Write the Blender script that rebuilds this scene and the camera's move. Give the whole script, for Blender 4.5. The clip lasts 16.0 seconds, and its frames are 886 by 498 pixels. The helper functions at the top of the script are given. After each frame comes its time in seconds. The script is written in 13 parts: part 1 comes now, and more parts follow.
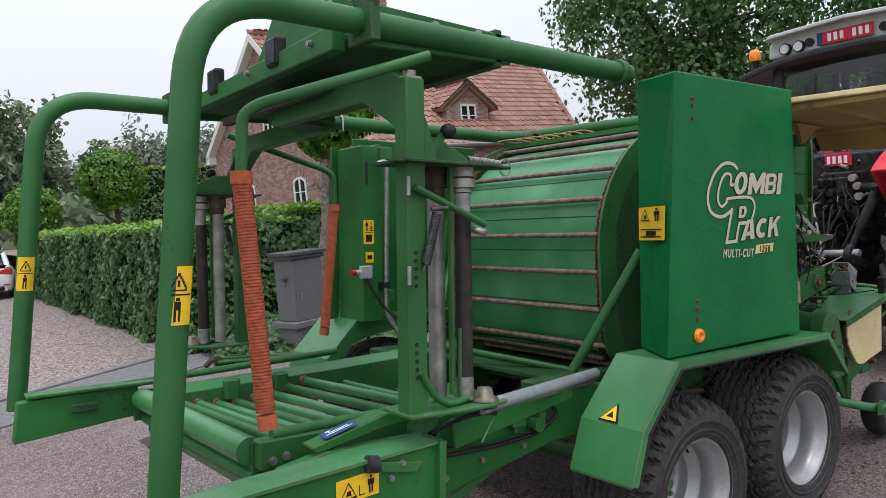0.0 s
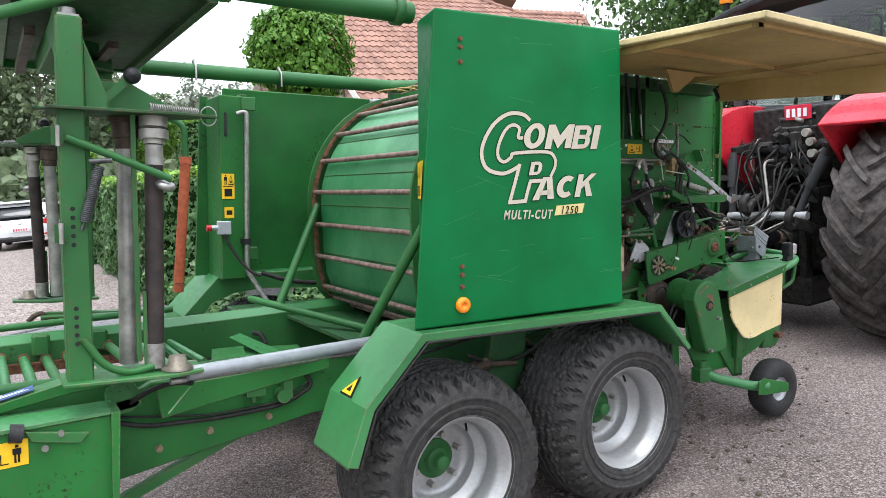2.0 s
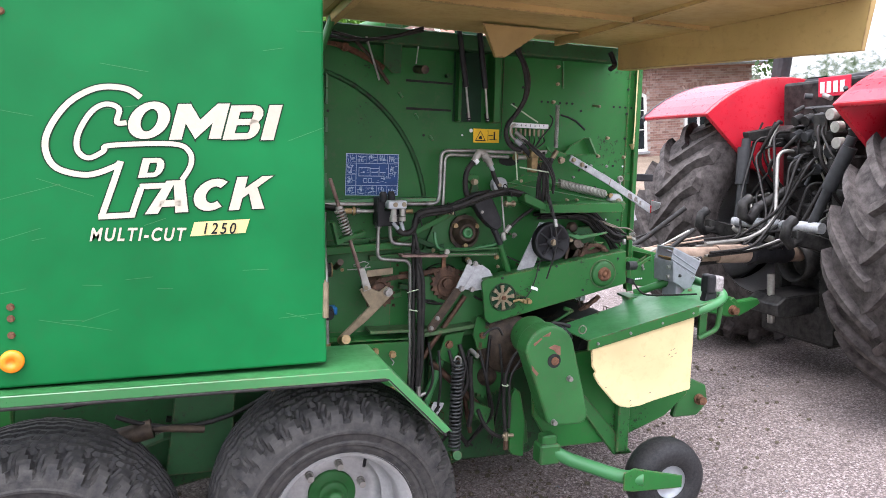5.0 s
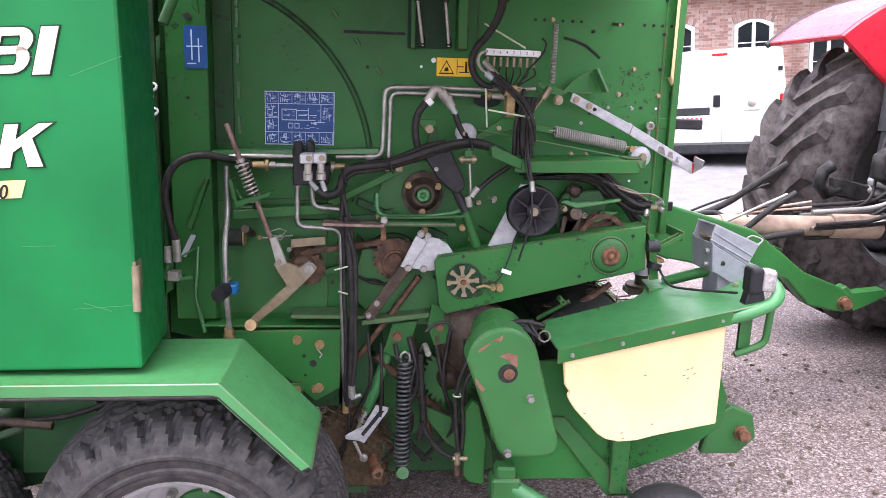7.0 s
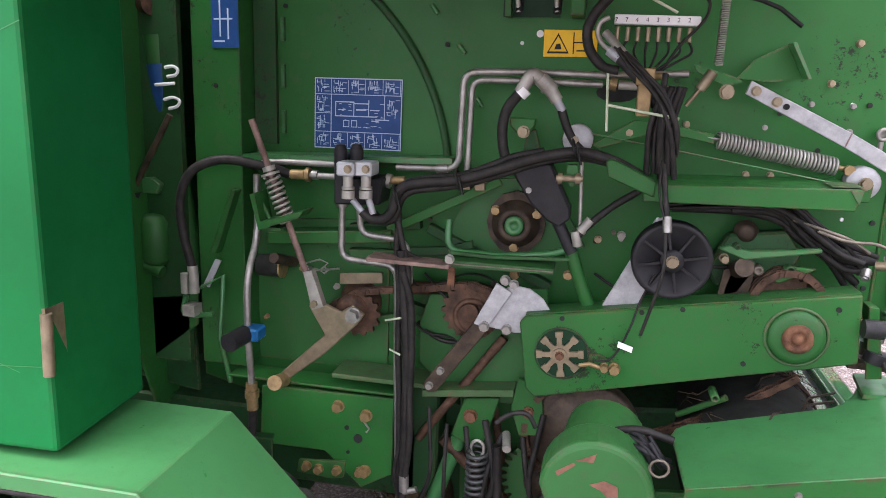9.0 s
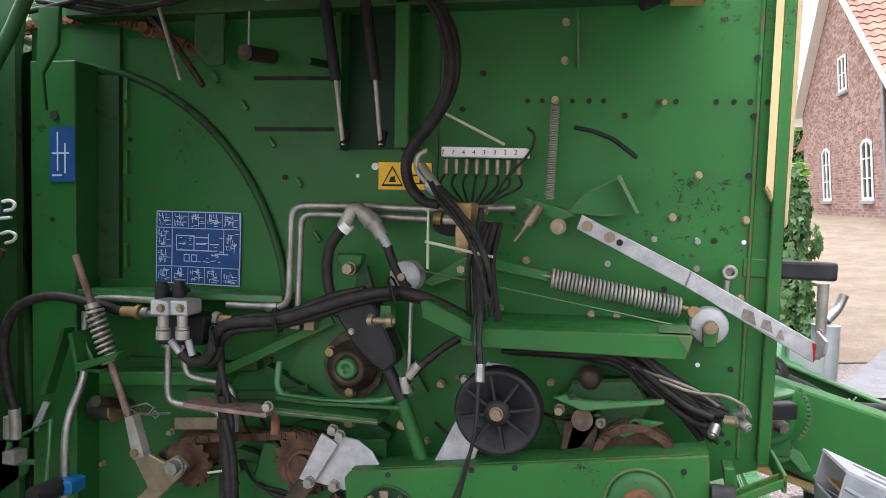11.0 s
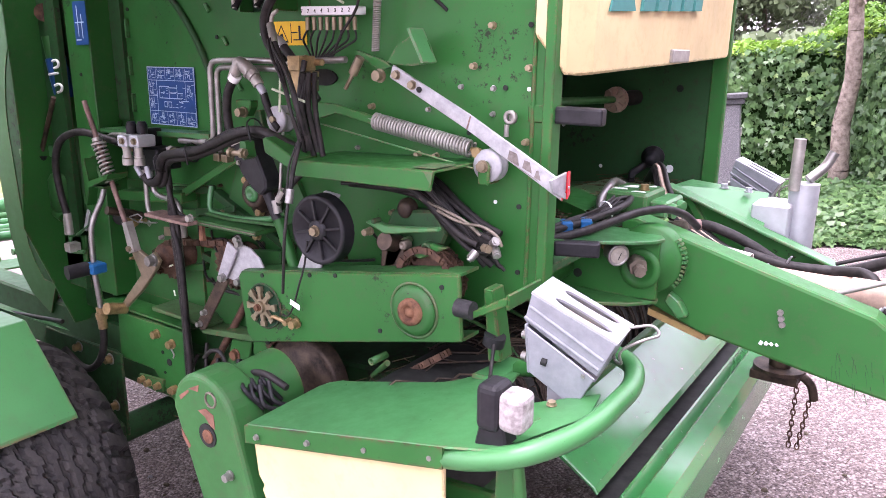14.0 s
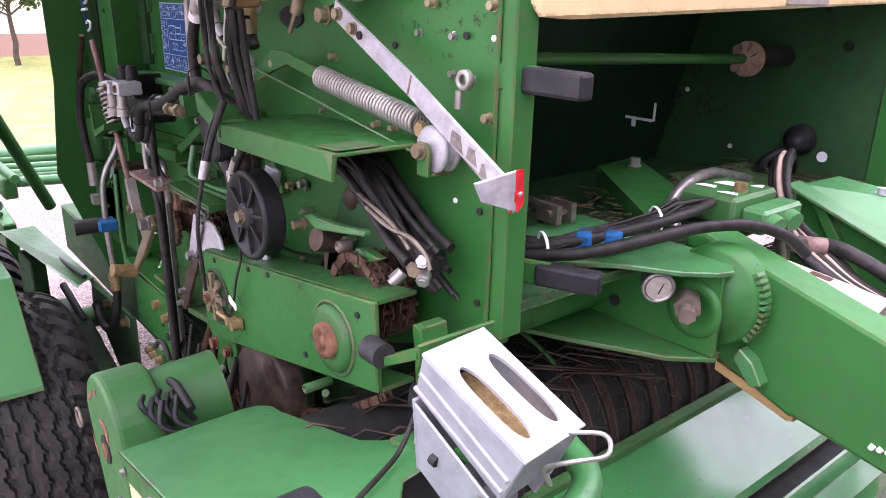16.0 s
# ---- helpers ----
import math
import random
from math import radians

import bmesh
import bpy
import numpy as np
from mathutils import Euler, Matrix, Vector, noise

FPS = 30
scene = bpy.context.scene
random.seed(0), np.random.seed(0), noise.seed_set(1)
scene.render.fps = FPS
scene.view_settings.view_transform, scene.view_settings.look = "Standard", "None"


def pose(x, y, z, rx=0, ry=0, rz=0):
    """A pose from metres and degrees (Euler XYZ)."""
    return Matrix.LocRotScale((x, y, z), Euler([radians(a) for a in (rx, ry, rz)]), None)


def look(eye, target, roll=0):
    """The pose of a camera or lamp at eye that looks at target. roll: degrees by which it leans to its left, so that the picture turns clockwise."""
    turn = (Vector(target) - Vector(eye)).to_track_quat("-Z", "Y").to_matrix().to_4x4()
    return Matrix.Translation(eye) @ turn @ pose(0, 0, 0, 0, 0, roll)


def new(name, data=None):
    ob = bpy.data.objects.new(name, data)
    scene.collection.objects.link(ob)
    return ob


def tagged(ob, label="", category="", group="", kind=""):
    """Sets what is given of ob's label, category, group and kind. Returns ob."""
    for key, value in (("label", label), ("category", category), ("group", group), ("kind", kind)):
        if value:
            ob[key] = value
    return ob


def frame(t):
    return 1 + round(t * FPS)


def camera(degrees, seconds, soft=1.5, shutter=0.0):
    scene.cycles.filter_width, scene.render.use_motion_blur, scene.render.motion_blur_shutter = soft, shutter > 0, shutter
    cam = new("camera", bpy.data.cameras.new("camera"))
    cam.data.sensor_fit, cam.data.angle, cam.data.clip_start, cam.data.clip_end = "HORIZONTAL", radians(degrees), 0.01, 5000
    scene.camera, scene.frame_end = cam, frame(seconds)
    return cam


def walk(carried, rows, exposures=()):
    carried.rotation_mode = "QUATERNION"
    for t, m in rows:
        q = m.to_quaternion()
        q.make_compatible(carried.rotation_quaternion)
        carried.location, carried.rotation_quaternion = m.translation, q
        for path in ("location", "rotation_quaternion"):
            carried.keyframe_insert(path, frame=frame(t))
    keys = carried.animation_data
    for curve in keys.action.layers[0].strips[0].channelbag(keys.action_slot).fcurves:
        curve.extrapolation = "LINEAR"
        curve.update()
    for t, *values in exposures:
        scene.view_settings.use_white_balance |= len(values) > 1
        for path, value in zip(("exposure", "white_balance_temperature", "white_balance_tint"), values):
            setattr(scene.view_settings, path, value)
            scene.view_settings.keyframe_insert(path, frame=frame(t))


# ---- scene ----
cam = camera(62.0, 16.0, soft=0.4)
PATH = [
    (0, (0.400, -0.024, 1.946), (1.597, 1.572, 1.803), -4.99),
    (0.5, (0.716, -0.157, 1.881), (1.912, 1.437, 1.717), -5.16),
    (1, (1.063, -0.267, 1.880), (2.266, 1.317, 1.667), -4.80),
    (1.5, (1.365, -0.472, 1.845), (2.445, 1.198, 1.628), -4.48),
    (2, (1.719, -0.589, 1.822), (2.747, 1.109, 1.574), -4.58),
    (2.5, (2.140, -0.587, 1.821), (3.185, 1.094, 1.532), -2.89),
    (3, (2.524, -0.632, 1.801), (3.517, 1.081, 1.518), -2.59),
    (3.5, (2.899, -0.648, 1.776), (3.779, 1.124, 1.485), -2.34),
    (4, (3.314, -0.514, 1.770), (4.017, 1.336, 1.480), -3.14),
    (4.5, (3.621, -0.487, 1.775), (4.300, 1.371, 1.480), -3.41),
    (7, (4.969, 0.126, 1.721), (5.108, 2.073, 1.283), -3.67),
    (7.5, (5.070, 0.293, 1.653), (5.112, 2.221, 1.124), -3.83),
    (8, (5.122, 0.583, 1.666), (4.989, 2.505, 1.131), -3.40),
    (10.3, (5.651, 1.059, 1.661), (5.060, 2.969, 1.595), -2.93),
    (10.5, (5.684, 1.101, 1.645), (5.127, 3.022, 1.610), -2.84),
    (11, (5.757, 1.145, 1.675), (5.245, 3.076, 1.586), -3.54),
    (11.5, (5.932, 1.090, 1.693), (5.405, 3.014, 1.544), -3.60),
    (12, (6.099, 1.049, 1.660), (5.496, 2.940, 1.414), -4.23),
    (12.5, (6.228, 1.105, 1.625), (5.575, 2.972, 1.328), -4.82),
    (13, (6.351, 1.196, 1.622), (5.500, 2.965, 1.238), -5.22),
    (13.5, (6.519, 1.245, 1.612), (5.498, 2.918, 1.215), -5.78),
    (14, (6.771, 1.293, 1.587), (5.635, 2.886, 1.173), -3.89),
    (14.5, (6.864, 1.423, 1.564), (5.747, 3.022, 1.122), -3.99),
    (15, (6.860, 1.646, 1.579), (5.703, 3.210, 1.115), -3.65),
    (15.5, (6.812, 1.807, 1.601), (5.466, 3.212, 1.138), -4.52),
    (16, (6.806, 2.016, 1.563), (5.290, 3.215, 1.051), -2.19),
]
EXPOSURES = [(0, -0.68, 6150, 12), (0.5, -0.38, 6200, 12), (1.0, 0.20, 6150, 11), (1.5, 0.30, 6150, 11), (2.0, 0.15, 6100, 9), (2.5, 0.36, 6100, 8), (3.0, 0.26, 6080, 8), (3.5, 0.30, 6050, 7), (4.0, 0.70, 6030, 10), (4.5, 0.78, 6040, 13), (7, 1.06, 6120, 24), (8, 1.0, 6150, 22), (10.5, 0.68, 6400, 18), (11, 0.70, 6250, 13), (11.5, 1.0, 6200, 12), (12, 1.2, 6220, 16), (13.5, 1.40, 6200, 36), (14.5, 1.31, 6180, 37), (15, 1.34, 6180, 37), (16, 1.30, 6230, 38)]
walk(cam, [(t, look(eye, target, roll)) for t, eye, target, roll in PATH], EXPOSURES)

# ---------- world and light: bright overcast sky ----------
world = bpy.data.worlds.new("overcast")
scene.world = world
world.use_nodes = True
wn, wl = world.node_tree.nodes, world.node_tree.links
sky = wn.new("ShaderNodeTexSky")
sky.sky_type = "NISHITA"
sky.sun_disc = False
sky.sun_elevation, sky.sun_rotation = radians(74), radians(200)
sky.air_density, sky.dust_density = 1.0, 4.0
haze = wn.new("ShaderNodeMix")
haze.data_type = "RGBA"
haze.inputs[0].default_value = 0.82
wl.new(sky.outputs[0], haze.inputs[6])
haze.inputs[7].default_value = (9.6, 9.65, 9.9, 1)
dome = wn.new("ShaderNodeSeparateXYZ")
wl.new(wn.new("ShaderNodeTexCoord").outputs["Generated"], dome.inputs[0])
zenith = wn.new("ShaderNodeMapRange")
zenith.inputs["To Min"].default_value, zenith.inputs["To Max"].default_value = 0.68, 1.78
wl.new(dome.outputs[2], zenith.inputs[0])
bright = wn.new("ShaderNodeVectorMath")
bright.operation = "SCALE"
wl.new(haze.outputs[2], bright.inputs[0])
wl.new(zenith.outputs[0], bright.inputs["Scale"])
wl.new(bright.outputs[0], wn["Background"].inputs[0])
wn["Background"].inputs[1].default_value = 0.20

sun = bpy.data.lights.new("sun", "SUN")
sun.energy, sun.angle, sun.color = 1.5, radians(25), (1.0, 0.97, 0.92)
sun_ob = new("sun", sun)
sun_ob.matrix_world = look((0, 0, 20), (2.0, 5.2, 0))

# ---------- frame of the machine: it stands nose-down on level ground ----------
TIP = Matrix.Translation((3.27, 0, 0)) @ Matrix.Rotation(math.atan(0.095), 4, "Y") @ Matrix.Translation((-3.27, 0, -0.01))
YC = 3.5  # centre line of the machine


def far(y):
    return 2 * YC - y


# ---------- materials ----------
def material(name):
    m = bpy.data.materials.new(name)
    m.use_nodes = True
    return m, m.node_tree.nodes, m.node_tree.links, m.node_tree.nodes["Principled BSDF"]


def noise_node(n, l, scale, detail=4.0, coord=None, rough=0.55):
    t = n.new("ShaderNodeTexNoise")
    t.inputs["Scale"].default_value, t.inputs["Detail"].default_value, t.inputs["Roughness"].default_value = scale, detail, rough
    if coord:
        l.new(coord, t.inputs["Vector"])
    return t


def ramp(n, l, source, *stops):
    r = n.new("ShaderNodeValToRGB")
    while len(r.color_ramp.elements) < len(stops):
        r.color_ramp.elements.new(0.5)
    for e, (p, c) in zip(r.color_ramp.elements, stops):
        e.position = p
        e.color = (*c, 1) if len(c) == 3 else c
    l.new(source, r.inputs[0])
    return r


def mix(n, l, fac, a, b, kind="MIX"):
    m = n.new("ShaderNodeMix")
    m.data_type, m.blend_type = "RGBA", kind
    for slot, v in ((0, fac), (6, a), (7, b)):
        if isinstance(v, (int, float)):
            m.inputs[slot].default_value = v
        elif isinstance(v, tuple):
            m.inputs[slot].default_value = (*v, 1)
        else:
            l.new(v, m.inputs[slot])
    return m.outputs[2]


def bump(n, l, b, height, strength=0.2, distance=0.01):
    k = n.new("ShaderNodeBump")
    k.inputs["Strength"].default_value, k.inputs["Distance"].default_value = strength, distance
    l.new(height, k.inputs["Height"])
    l.new(k.outputs[0], b.inputs["Normal"])


def paint(name, colour, wear=(0.16, 0.07, 0.035), amount=0.6, rough=0.35, dirt=(0.10, 0.085, 0.06), dirty=0.35, scale=1.0, faded=None, grime=0.35, spec=0.38, edge=0.8):
    """Machine paint: slight fading at large scale, dust, rust specks and fine scratches."""
    m, n, l, b = material(name)
    co = n.new("ShaderNodeTexCoord").outputs["Object"]
    big = noise_node(n, l, 1.7 * scale, 3, co)
    fine = noise_node(n, l, 26 * scale, 6, co, 0.7)
    spots = noise_node(n, l, 9 * scale, 8, co, 0.75)
    light = faded or tuple(min(1, c * 1.25 + 0.01) for c in colour)
    dark = tuple(c * 0.8 for c in colour)
    base = mix(n, l, ramp(n, l, big.outputs[0], (0.35, (0, 0, 0)), (0.68, (1, 1, 1))).outputs[0], dark, light)
    d = ramp(n, l, fine.outputs[0], (0.52, (0, 0, 0)), (0.78, (dirty,) * 3))
    base = mix(n, l, d.outputs[0], base, dirt)
    w = ramp(n, l, spots.outputs[0], (0.80 - 0.12 * amount, (0, 0, 0)), (0.83 - 0.12 * amount, (1, 1, 1)))
    base = mix(n, l, w.outputs[0], base, wear)
    if grime:
        area = noise_node(n, l, 2.6, 4, co, 0.6)
        splash = noise_node(n, l, 42, 5, co, 0.8)
        oil = mix(n, l, 1.0, ramp(n, l, area.outputs[0], (0.42, (0.62,) * 3), (0.70, (1, 1, 1))).outputs[0], splash.outputs[0], "MULTIPLY")
        base = mix(n, l, ramp(n, l, oil, (0.60 - 0.16 * grime, (0, 0, 0)), (0.66 - 0.16 * grime, (0.85,) * 3)).outputs[0], base, (0.016, 0.014, 0.010))
        # small separate specks of dirt and bare chips
        dots, tone = n.new("ShaderNodeTexVoronoi"), n.new("ShaderNodeSeparateColor")
        dots.inputs["Scale"].default_value = 230
        l.new(co, dots.inputs["Vector"])
        l.new(dots.outputs["Color"], tone.inputs[0])
        small = ramp(n, l, dots.outputs["Distance"], (0.16, (1, 1, 1)), (0.26, (0, 0, 0)))
        some = ramp(n, l, tone.outputs[0], (0.86 - 0.22 * grime, (0, 0, 0)), (0.90 - 0.22 * grime, (0.42,) * 3))
        kind = ramp(n, l, tone.outputs[1], (0.60, (0.020, 0.018, 0.013)), (0.68, (0.085, 0.062, 0.042)))
        base = mix(n, l, mix(n, l, 1.0, small.outputs[0], some.outputs[0], "MULTIPLY"), base, kind.outputs[0])
    if edge:
        # paint worn off along the edges
        rounded, flat = n.new("ShaderNodeBevel"), n.new("ShaderNodeNewGeometry")
        rounded.samples = 4
        rounded.inputs["Radius"].default_value = 0.011
        agree = n.new("ShaderNodeVectorMath")
        agree.operation = "DOT_PRODUCT"
        l.new(rounded.outputs[0], agree.inputs[0])
        l.new(flat.outputs["Normal"], agree.inputs[1])
        near = ramp(n, l, agree.outputs["Value"], (0.84, (1, 1, 1)), (0.99, (0, 0, 0)))
        chips = noise_node(n, l, 34, 5, co, 0.75)
        chipped = ramp(n, l, chips.outputs[0], (0.46, (0, 0, 0)), (0.52, (edge,) * 3))
        tone = ramp(n, l, big.outputs[0], (0.40, (0.035, 0.026, 0.02)), (0.52, (0.15, 0.07, 0.04)), (0.66, (0.20, 0.17, 0.12)))
        base = mix(n, l, mix(n, l, 1.0, near.outputs[0], chipped.outputs[0], "MULTIPLY"), base, tone.outputs[0])
    l.new(base, b.inputs["Base Color"])
    r = ramp(n, l, fine.outputs[0], (0.3, (rough,) * 3), (0.8, (min(1, rough + 0.25),) * 3))
    l.new(r.outputs[0], b.inputs["Roughness"])
    b.inputs["Specular IOR Level"].default_value = spec
    bump(n, l, b, fine.outputs[0], 0.05, 0.003)
    return m


def plain(name, colour, rough=0.5, metal=0.0, vary=0.25, scale=20.0, relief=0.1, second=None):
    m, n, l, b = material(name)
    co = n.new("ShaderNodeTexCoord").outputs["Object"]
    f = noise_node(n, l, scale, 6, co, 0.65)
    lo = tuple(c * (1 - vary) for c in colour)
    hi = second or tuple(min(1, c * (1 + vary)) for c in colour)
    l.new(ramp(n, l, f.outputs[0], (0.32, lo), (0.7, hi)).outputs[0], b.inputs["Base Color"])
    b.inputs["Roughness"].default_value, b.inputs["Metallic"].default_value = rough, metal
    b.inputs["Specular IOR Level"].default_value = 0.5 if rough < 0.35 or metal > 0.3 else 0.22
    if relief:
        bump(n, l, b, f.outputs[0], relief, 0.004)
    return m


GREEN = paint("green_paint", (0.018, 0.116, 0.024), amount=0.12, dirty=0.34, faded=(0.024, 0.160, 0.032), grime=0.55, spec=0.26)
GREEN_WET = paint("green_scraped_paint", (0.030, 0.20, 0.055), amount=0.35, dirty=0.3, rough=0.09, grime=0.4, dirt=(0.06, 0.055, 0.035), spec=0.9)
GREEN_CLEAN = paint("green_panel_paint", (0.0015, 0.135, 0.032), amount=0.0, dirty=0.05, faded=(0.003, 0.165, 0.042), grime=0, spec=0.2, edge=0.25)
GREEN_WORN = paint("green_paint_worn", (0.017, 0.112, 0.022), amount=0.75, dirty=0.42, grime=0.5, rough=0.42)
GREEN_PALE = paint("green_paint_faded_and_sheen", (0.034, 0.170, 0.050), amount=0.35, dirty=0.22, grime=0.25, rough=0.27, spec=0.5)
# grime on a darker green; its base also holds the shade of inner parts
GREEN_DARK = paint("green_paint_grimy_shaded", (0.008, 0.065, 0.014), amount=0.9, grime=0.9, dirty=0.75, rough=0.55, dirt=(0.045, 0.036, 0.026))
CREAM = paint("cream_paint", (0.62, 0.50, 0.26), amount=0.25, dirty=0.3, wear=(0.12, 0.09, 0.05), rough=0.4, dirt=(0.35, 0.27, 0.13), grime=0)
OCHRE = paint("ochre_paint", (0.42, 0.29, 0.11), amount=0.35, dirty=0.35, wear=(0.1, 0.07, 0.03), rough=0.5, dirt=(0.22, 0.15, 0.06), grime=0.1)
RUBBER = plain("rubber", (0.022, 0.022, 0.024), 0.52, vary=0.25, scale=70, relief=0.25, second=(0.042, 0.041, 0.041))
TREAD = plain("scuffed_tread_rubber", (0.026, 0.026, 0.028), 0.6, vary=0.3, scale=34, relief=0.5, second=(0.062, 0.058, 0.054))
TRACTOR_RUBBER = plain("dusty_rubber", (0.055, 0.047, 0.044), 0.85, vary=0.45, scale=16, relief=0.4, second=(0.125, 0.11, 0.105))
BLACK = plain("black_plastic", (0.018, 0.018, 0.02), 0.45, vary=0.4, scale=30)
HOSE = plain("hose_rubber", (0.014, 0.0135, 0.0135), 0.5, vary=0.4, scale=40, second=(0.034, 0.031, 0.029))
STEEL = plain("zinc_steel", (0.30, 0.295, 0.275), 0.4, 0.7, 0.35, 26)
GALV = plain("galvanised_steel", (0.42, 0.44, 0.46), 0.45, 0.35, 0.15, 14)
ALU = plain("silver_rim_paint", (0.38, 0.38, 0.38), 0.36, 0.45, 0.1, 60, 0.03, second=(0.43, 0.43, 0.427))
RUST = plain("rusty_steel", (0.13, 0.062, 0.038), 0.8, 0.1, 0.5, 30, 0.3, second=(0.26, 0.13, 0.075))
IRON = plain("dark_oily_iron", (0.04, 0.033, 0.028), 0.5, 0.3, 0.5, 25, 0.3, second=(0.10, 0.072, 0.05))
BRASS = plain("yellow_passivated_steel", (0.25, 0.205, 0.135), 0.4, 0.55, 0.25, 30)
TERRA = plain("orange_roller_cover", (0.42, 0.105, 0.05), 0.65, 0, 0.25, 40)
YELLOW = plain("yellow_sticker", (0.80, 0.50, 0.02), 0.4, 0, 0.08, 30, 0)
BLUE = plain("blue_sticker", (0.017, 0.062, 0.20), 0.4, 0, 0.15, 30, 0)
PRINT = plain("cream_print", (0.50, 0.45, 0.36), 0.45, 0, 0.06, 60, 0)
INK = plain("black_print", (0.012, 0.012, 0.012), 0.5, 0, 0.1, 30, 0)
WHITE = plain("white_print", (0.78, 0.79, 0.8), 0.5, 0, 0.06, 30, 0)
PLATE_RED = plain("red_number_plate", (0.55, 0.03, 0.06), 0.4, 0, 0.1, 30, 0)
AMBER = plain("amber_lens", (0.85, 0.24, 0.01), 0.25, 0, 0.12, 60, 0.1)
CLEAR = plain("clear_lens", (0.75, 0.74, 0.72), 0.15, 0, 0.1, 60, 0.2)
REDLENS = plain("red_lens", (0.45, 0.015, 0.02), 0.2, 0, 0.2, 60, 0.1)
BOLT = plain("dull_passivated_bolt", (0.33, 0.27, 0.17), 0.45, 0.5, 0.35, 40)
HAY_DARK = plain("dark_brown_hay", (0.085, 0.060, 0.034), 0.95, 0, 0.5, 60, 0.3)
STRAW = plain("straw", (0.32, 0.22, 0.10), 0.9, 0, 0.5, 60, 0.3)
# grimy steel; also painted shade in holes, slots and gaps
DARK = plain("grimy_steel_and_hole_shade", (0.02, 0.022, 0.02), 0.7, 0, 0.5, 20)


GREEN_BELLY = paint("green_belly_paint", (0.014, 0.17, 0.05), amount=0.55, dirty=0.25, rough=0.32, wear=(0.28, 0.22, 0.15), faded=(0.08, 0.27, 0.12), grime=0.15, edge=0)
RUST_BAR = plain("worn_brown_bar", (0.16, 0.10, 0.085), 0.6, 0.2, 0.4, 22, 0.2, second=(0.32, 0.22, 0.19))
RUST_GREEN = paint("rust_green_paint", (0.05, 0.12, 0.04), amount=1.6, dirty=0.8)
GAUGE_DIAL = plain("yellowed_dial", (0.34, 0.32, 0.27), 0.25, 0, 0.25, 60, 0)
WORN_ZINC = plain("worn_zinc_patch", (0.20, 0.165, 0.145), 0.6, 0.1, 0.4, 40, 0.2, second=(0.30, 0.28, 0.26))
RUST_PINK = plain("bare_rusty_primer", (0.20, 0.10, 0.07), 0.75, 0, 0.3, 30, 0.2)
RUBBER_ROLL = plain("black_roller_rubber", (0.022, 0.02, 0.02), 0.5, 0, 0.4, 8, 0.1, second=(0.06, 0.045, 0.04))
STEEL_ROLL = plain("scuffed_roller_steel", (0.20, 0.195, 0.18), 0.45, 0.4, 0.35, 9, 0.1, second=(0.36, 0.35, 0.32))
STEEL_DULL = plain("dull_steel", (0.33, 0.32, 0.29), 0.45, 0.4, 0.35, 14, 0.15)
CYL_GREY = plain("grey_cylinder_paint", (0.27, 0.29, 0.31), 0.3, 0.2, 0.15, 20, 0.05)
YELLOW_PALE = plain("pale_yellow_print", (0.62, 0.52, 0.23), 0.45, 0, 0.06, 40, 0)
GLASS_DARK = plain("dark_lamp_glass", (0.03, 0.035, 0.05), 0.08, 0, 0.2, 5, 0)


# print outline colour; also painted shade in chamber back, recess and openings
DARK_GREEN = plain("deep_green_paint_and_shade", (0.006, 0.035, 0.014), 0.5, 0, 0.35, 6, 0.05)
PALE_BLUE = plain("pale_blue_print", (0.42, 0.52, 0.68), 0.5, 0, 0.06, 30, 0)
BRASS_DARK = plain("tarnished_brass", (0.30, 0.21, 0.10), 0.45, 0.5, 0.35, 40)
CABLE_TIE = plain("pale_green_cable_tie", (0.48, 0.55, 0.40), 0.5, 0, 0.1, 40, 0)
GALV_WORN = plain("scuffed_galvanised_steel", (0.36, 0.37, 0.38), 0.5, 0.3, 0.2, 45, 0.15, second=(0.46, 0.465, 0.475))
GALV_PALE = plain("pale_galvanised_steel", (0.36, 0.375, 0.40), 0.45, 0.25, 0.1, 30)
CHOCK_GREY = plain("dull_galvanised_chock", (0.25, 0.265, 0.285), 0.5, 0.3, 0.15, 30, 0.05)
FOG_LENS = plain("cloudy_clear_lens", (0.26, 0.235, 0.225), 0.2, 0, 0.3, 45, 0.2, second=(0.48, 0.45, 0.44))
IRON_RUST = plain("oily_rusty_iron", (0.055, 0.035, 0.026), 0.6, 0.25, 0.5, 30, 0.35, second=(0.15, 0.085, 0.055))
TINE_RUST = plain("dark_rusty_tine_iron", (0.042, 0.030, 0.024), 0.7, 0.2, 0.6, 26, 0.4)
STEEL_GREASY = plain("greasy_steel", (0.15, 0.13, 0.10), 0.45, 0.4, 0.5, 25, 0.25)
SPRING_GREY = plain("dark_spring_steel", (0.075, 0.08, 0.08), 0.45, 0.5, 0.4, 30, 0.15)
DIRT = plain("packed_dirt", (0.10, 0.085, 0.06), 0.95, 0, 0.5, 60, 0.5)
TEAL = plain("teal_print", (0.05, 0.22, 0.20), 0.5, 0, 0.1, 30, 0)
BLUE_CAP = plain("blue_plastic_cap", (0.01, 0.10, 0.26), 0.4, 0, 0.2, 30, 0)
CABLE_TAN = plain("pale_cable", (0.45, 0.34, 0.27), 0.5, 0, 0.2, 30, 0)
WHITE_WORN = plain("chalky_white_plastic", (0.74, 0.72, 0.68), 0.6, 0, 0.08, 12, 0.1)
SHAFT = plain("worn_tan_shaft", (0.34, 0.25, 0.19), 0.6, 0.1, 0.35, 14, 0.2)


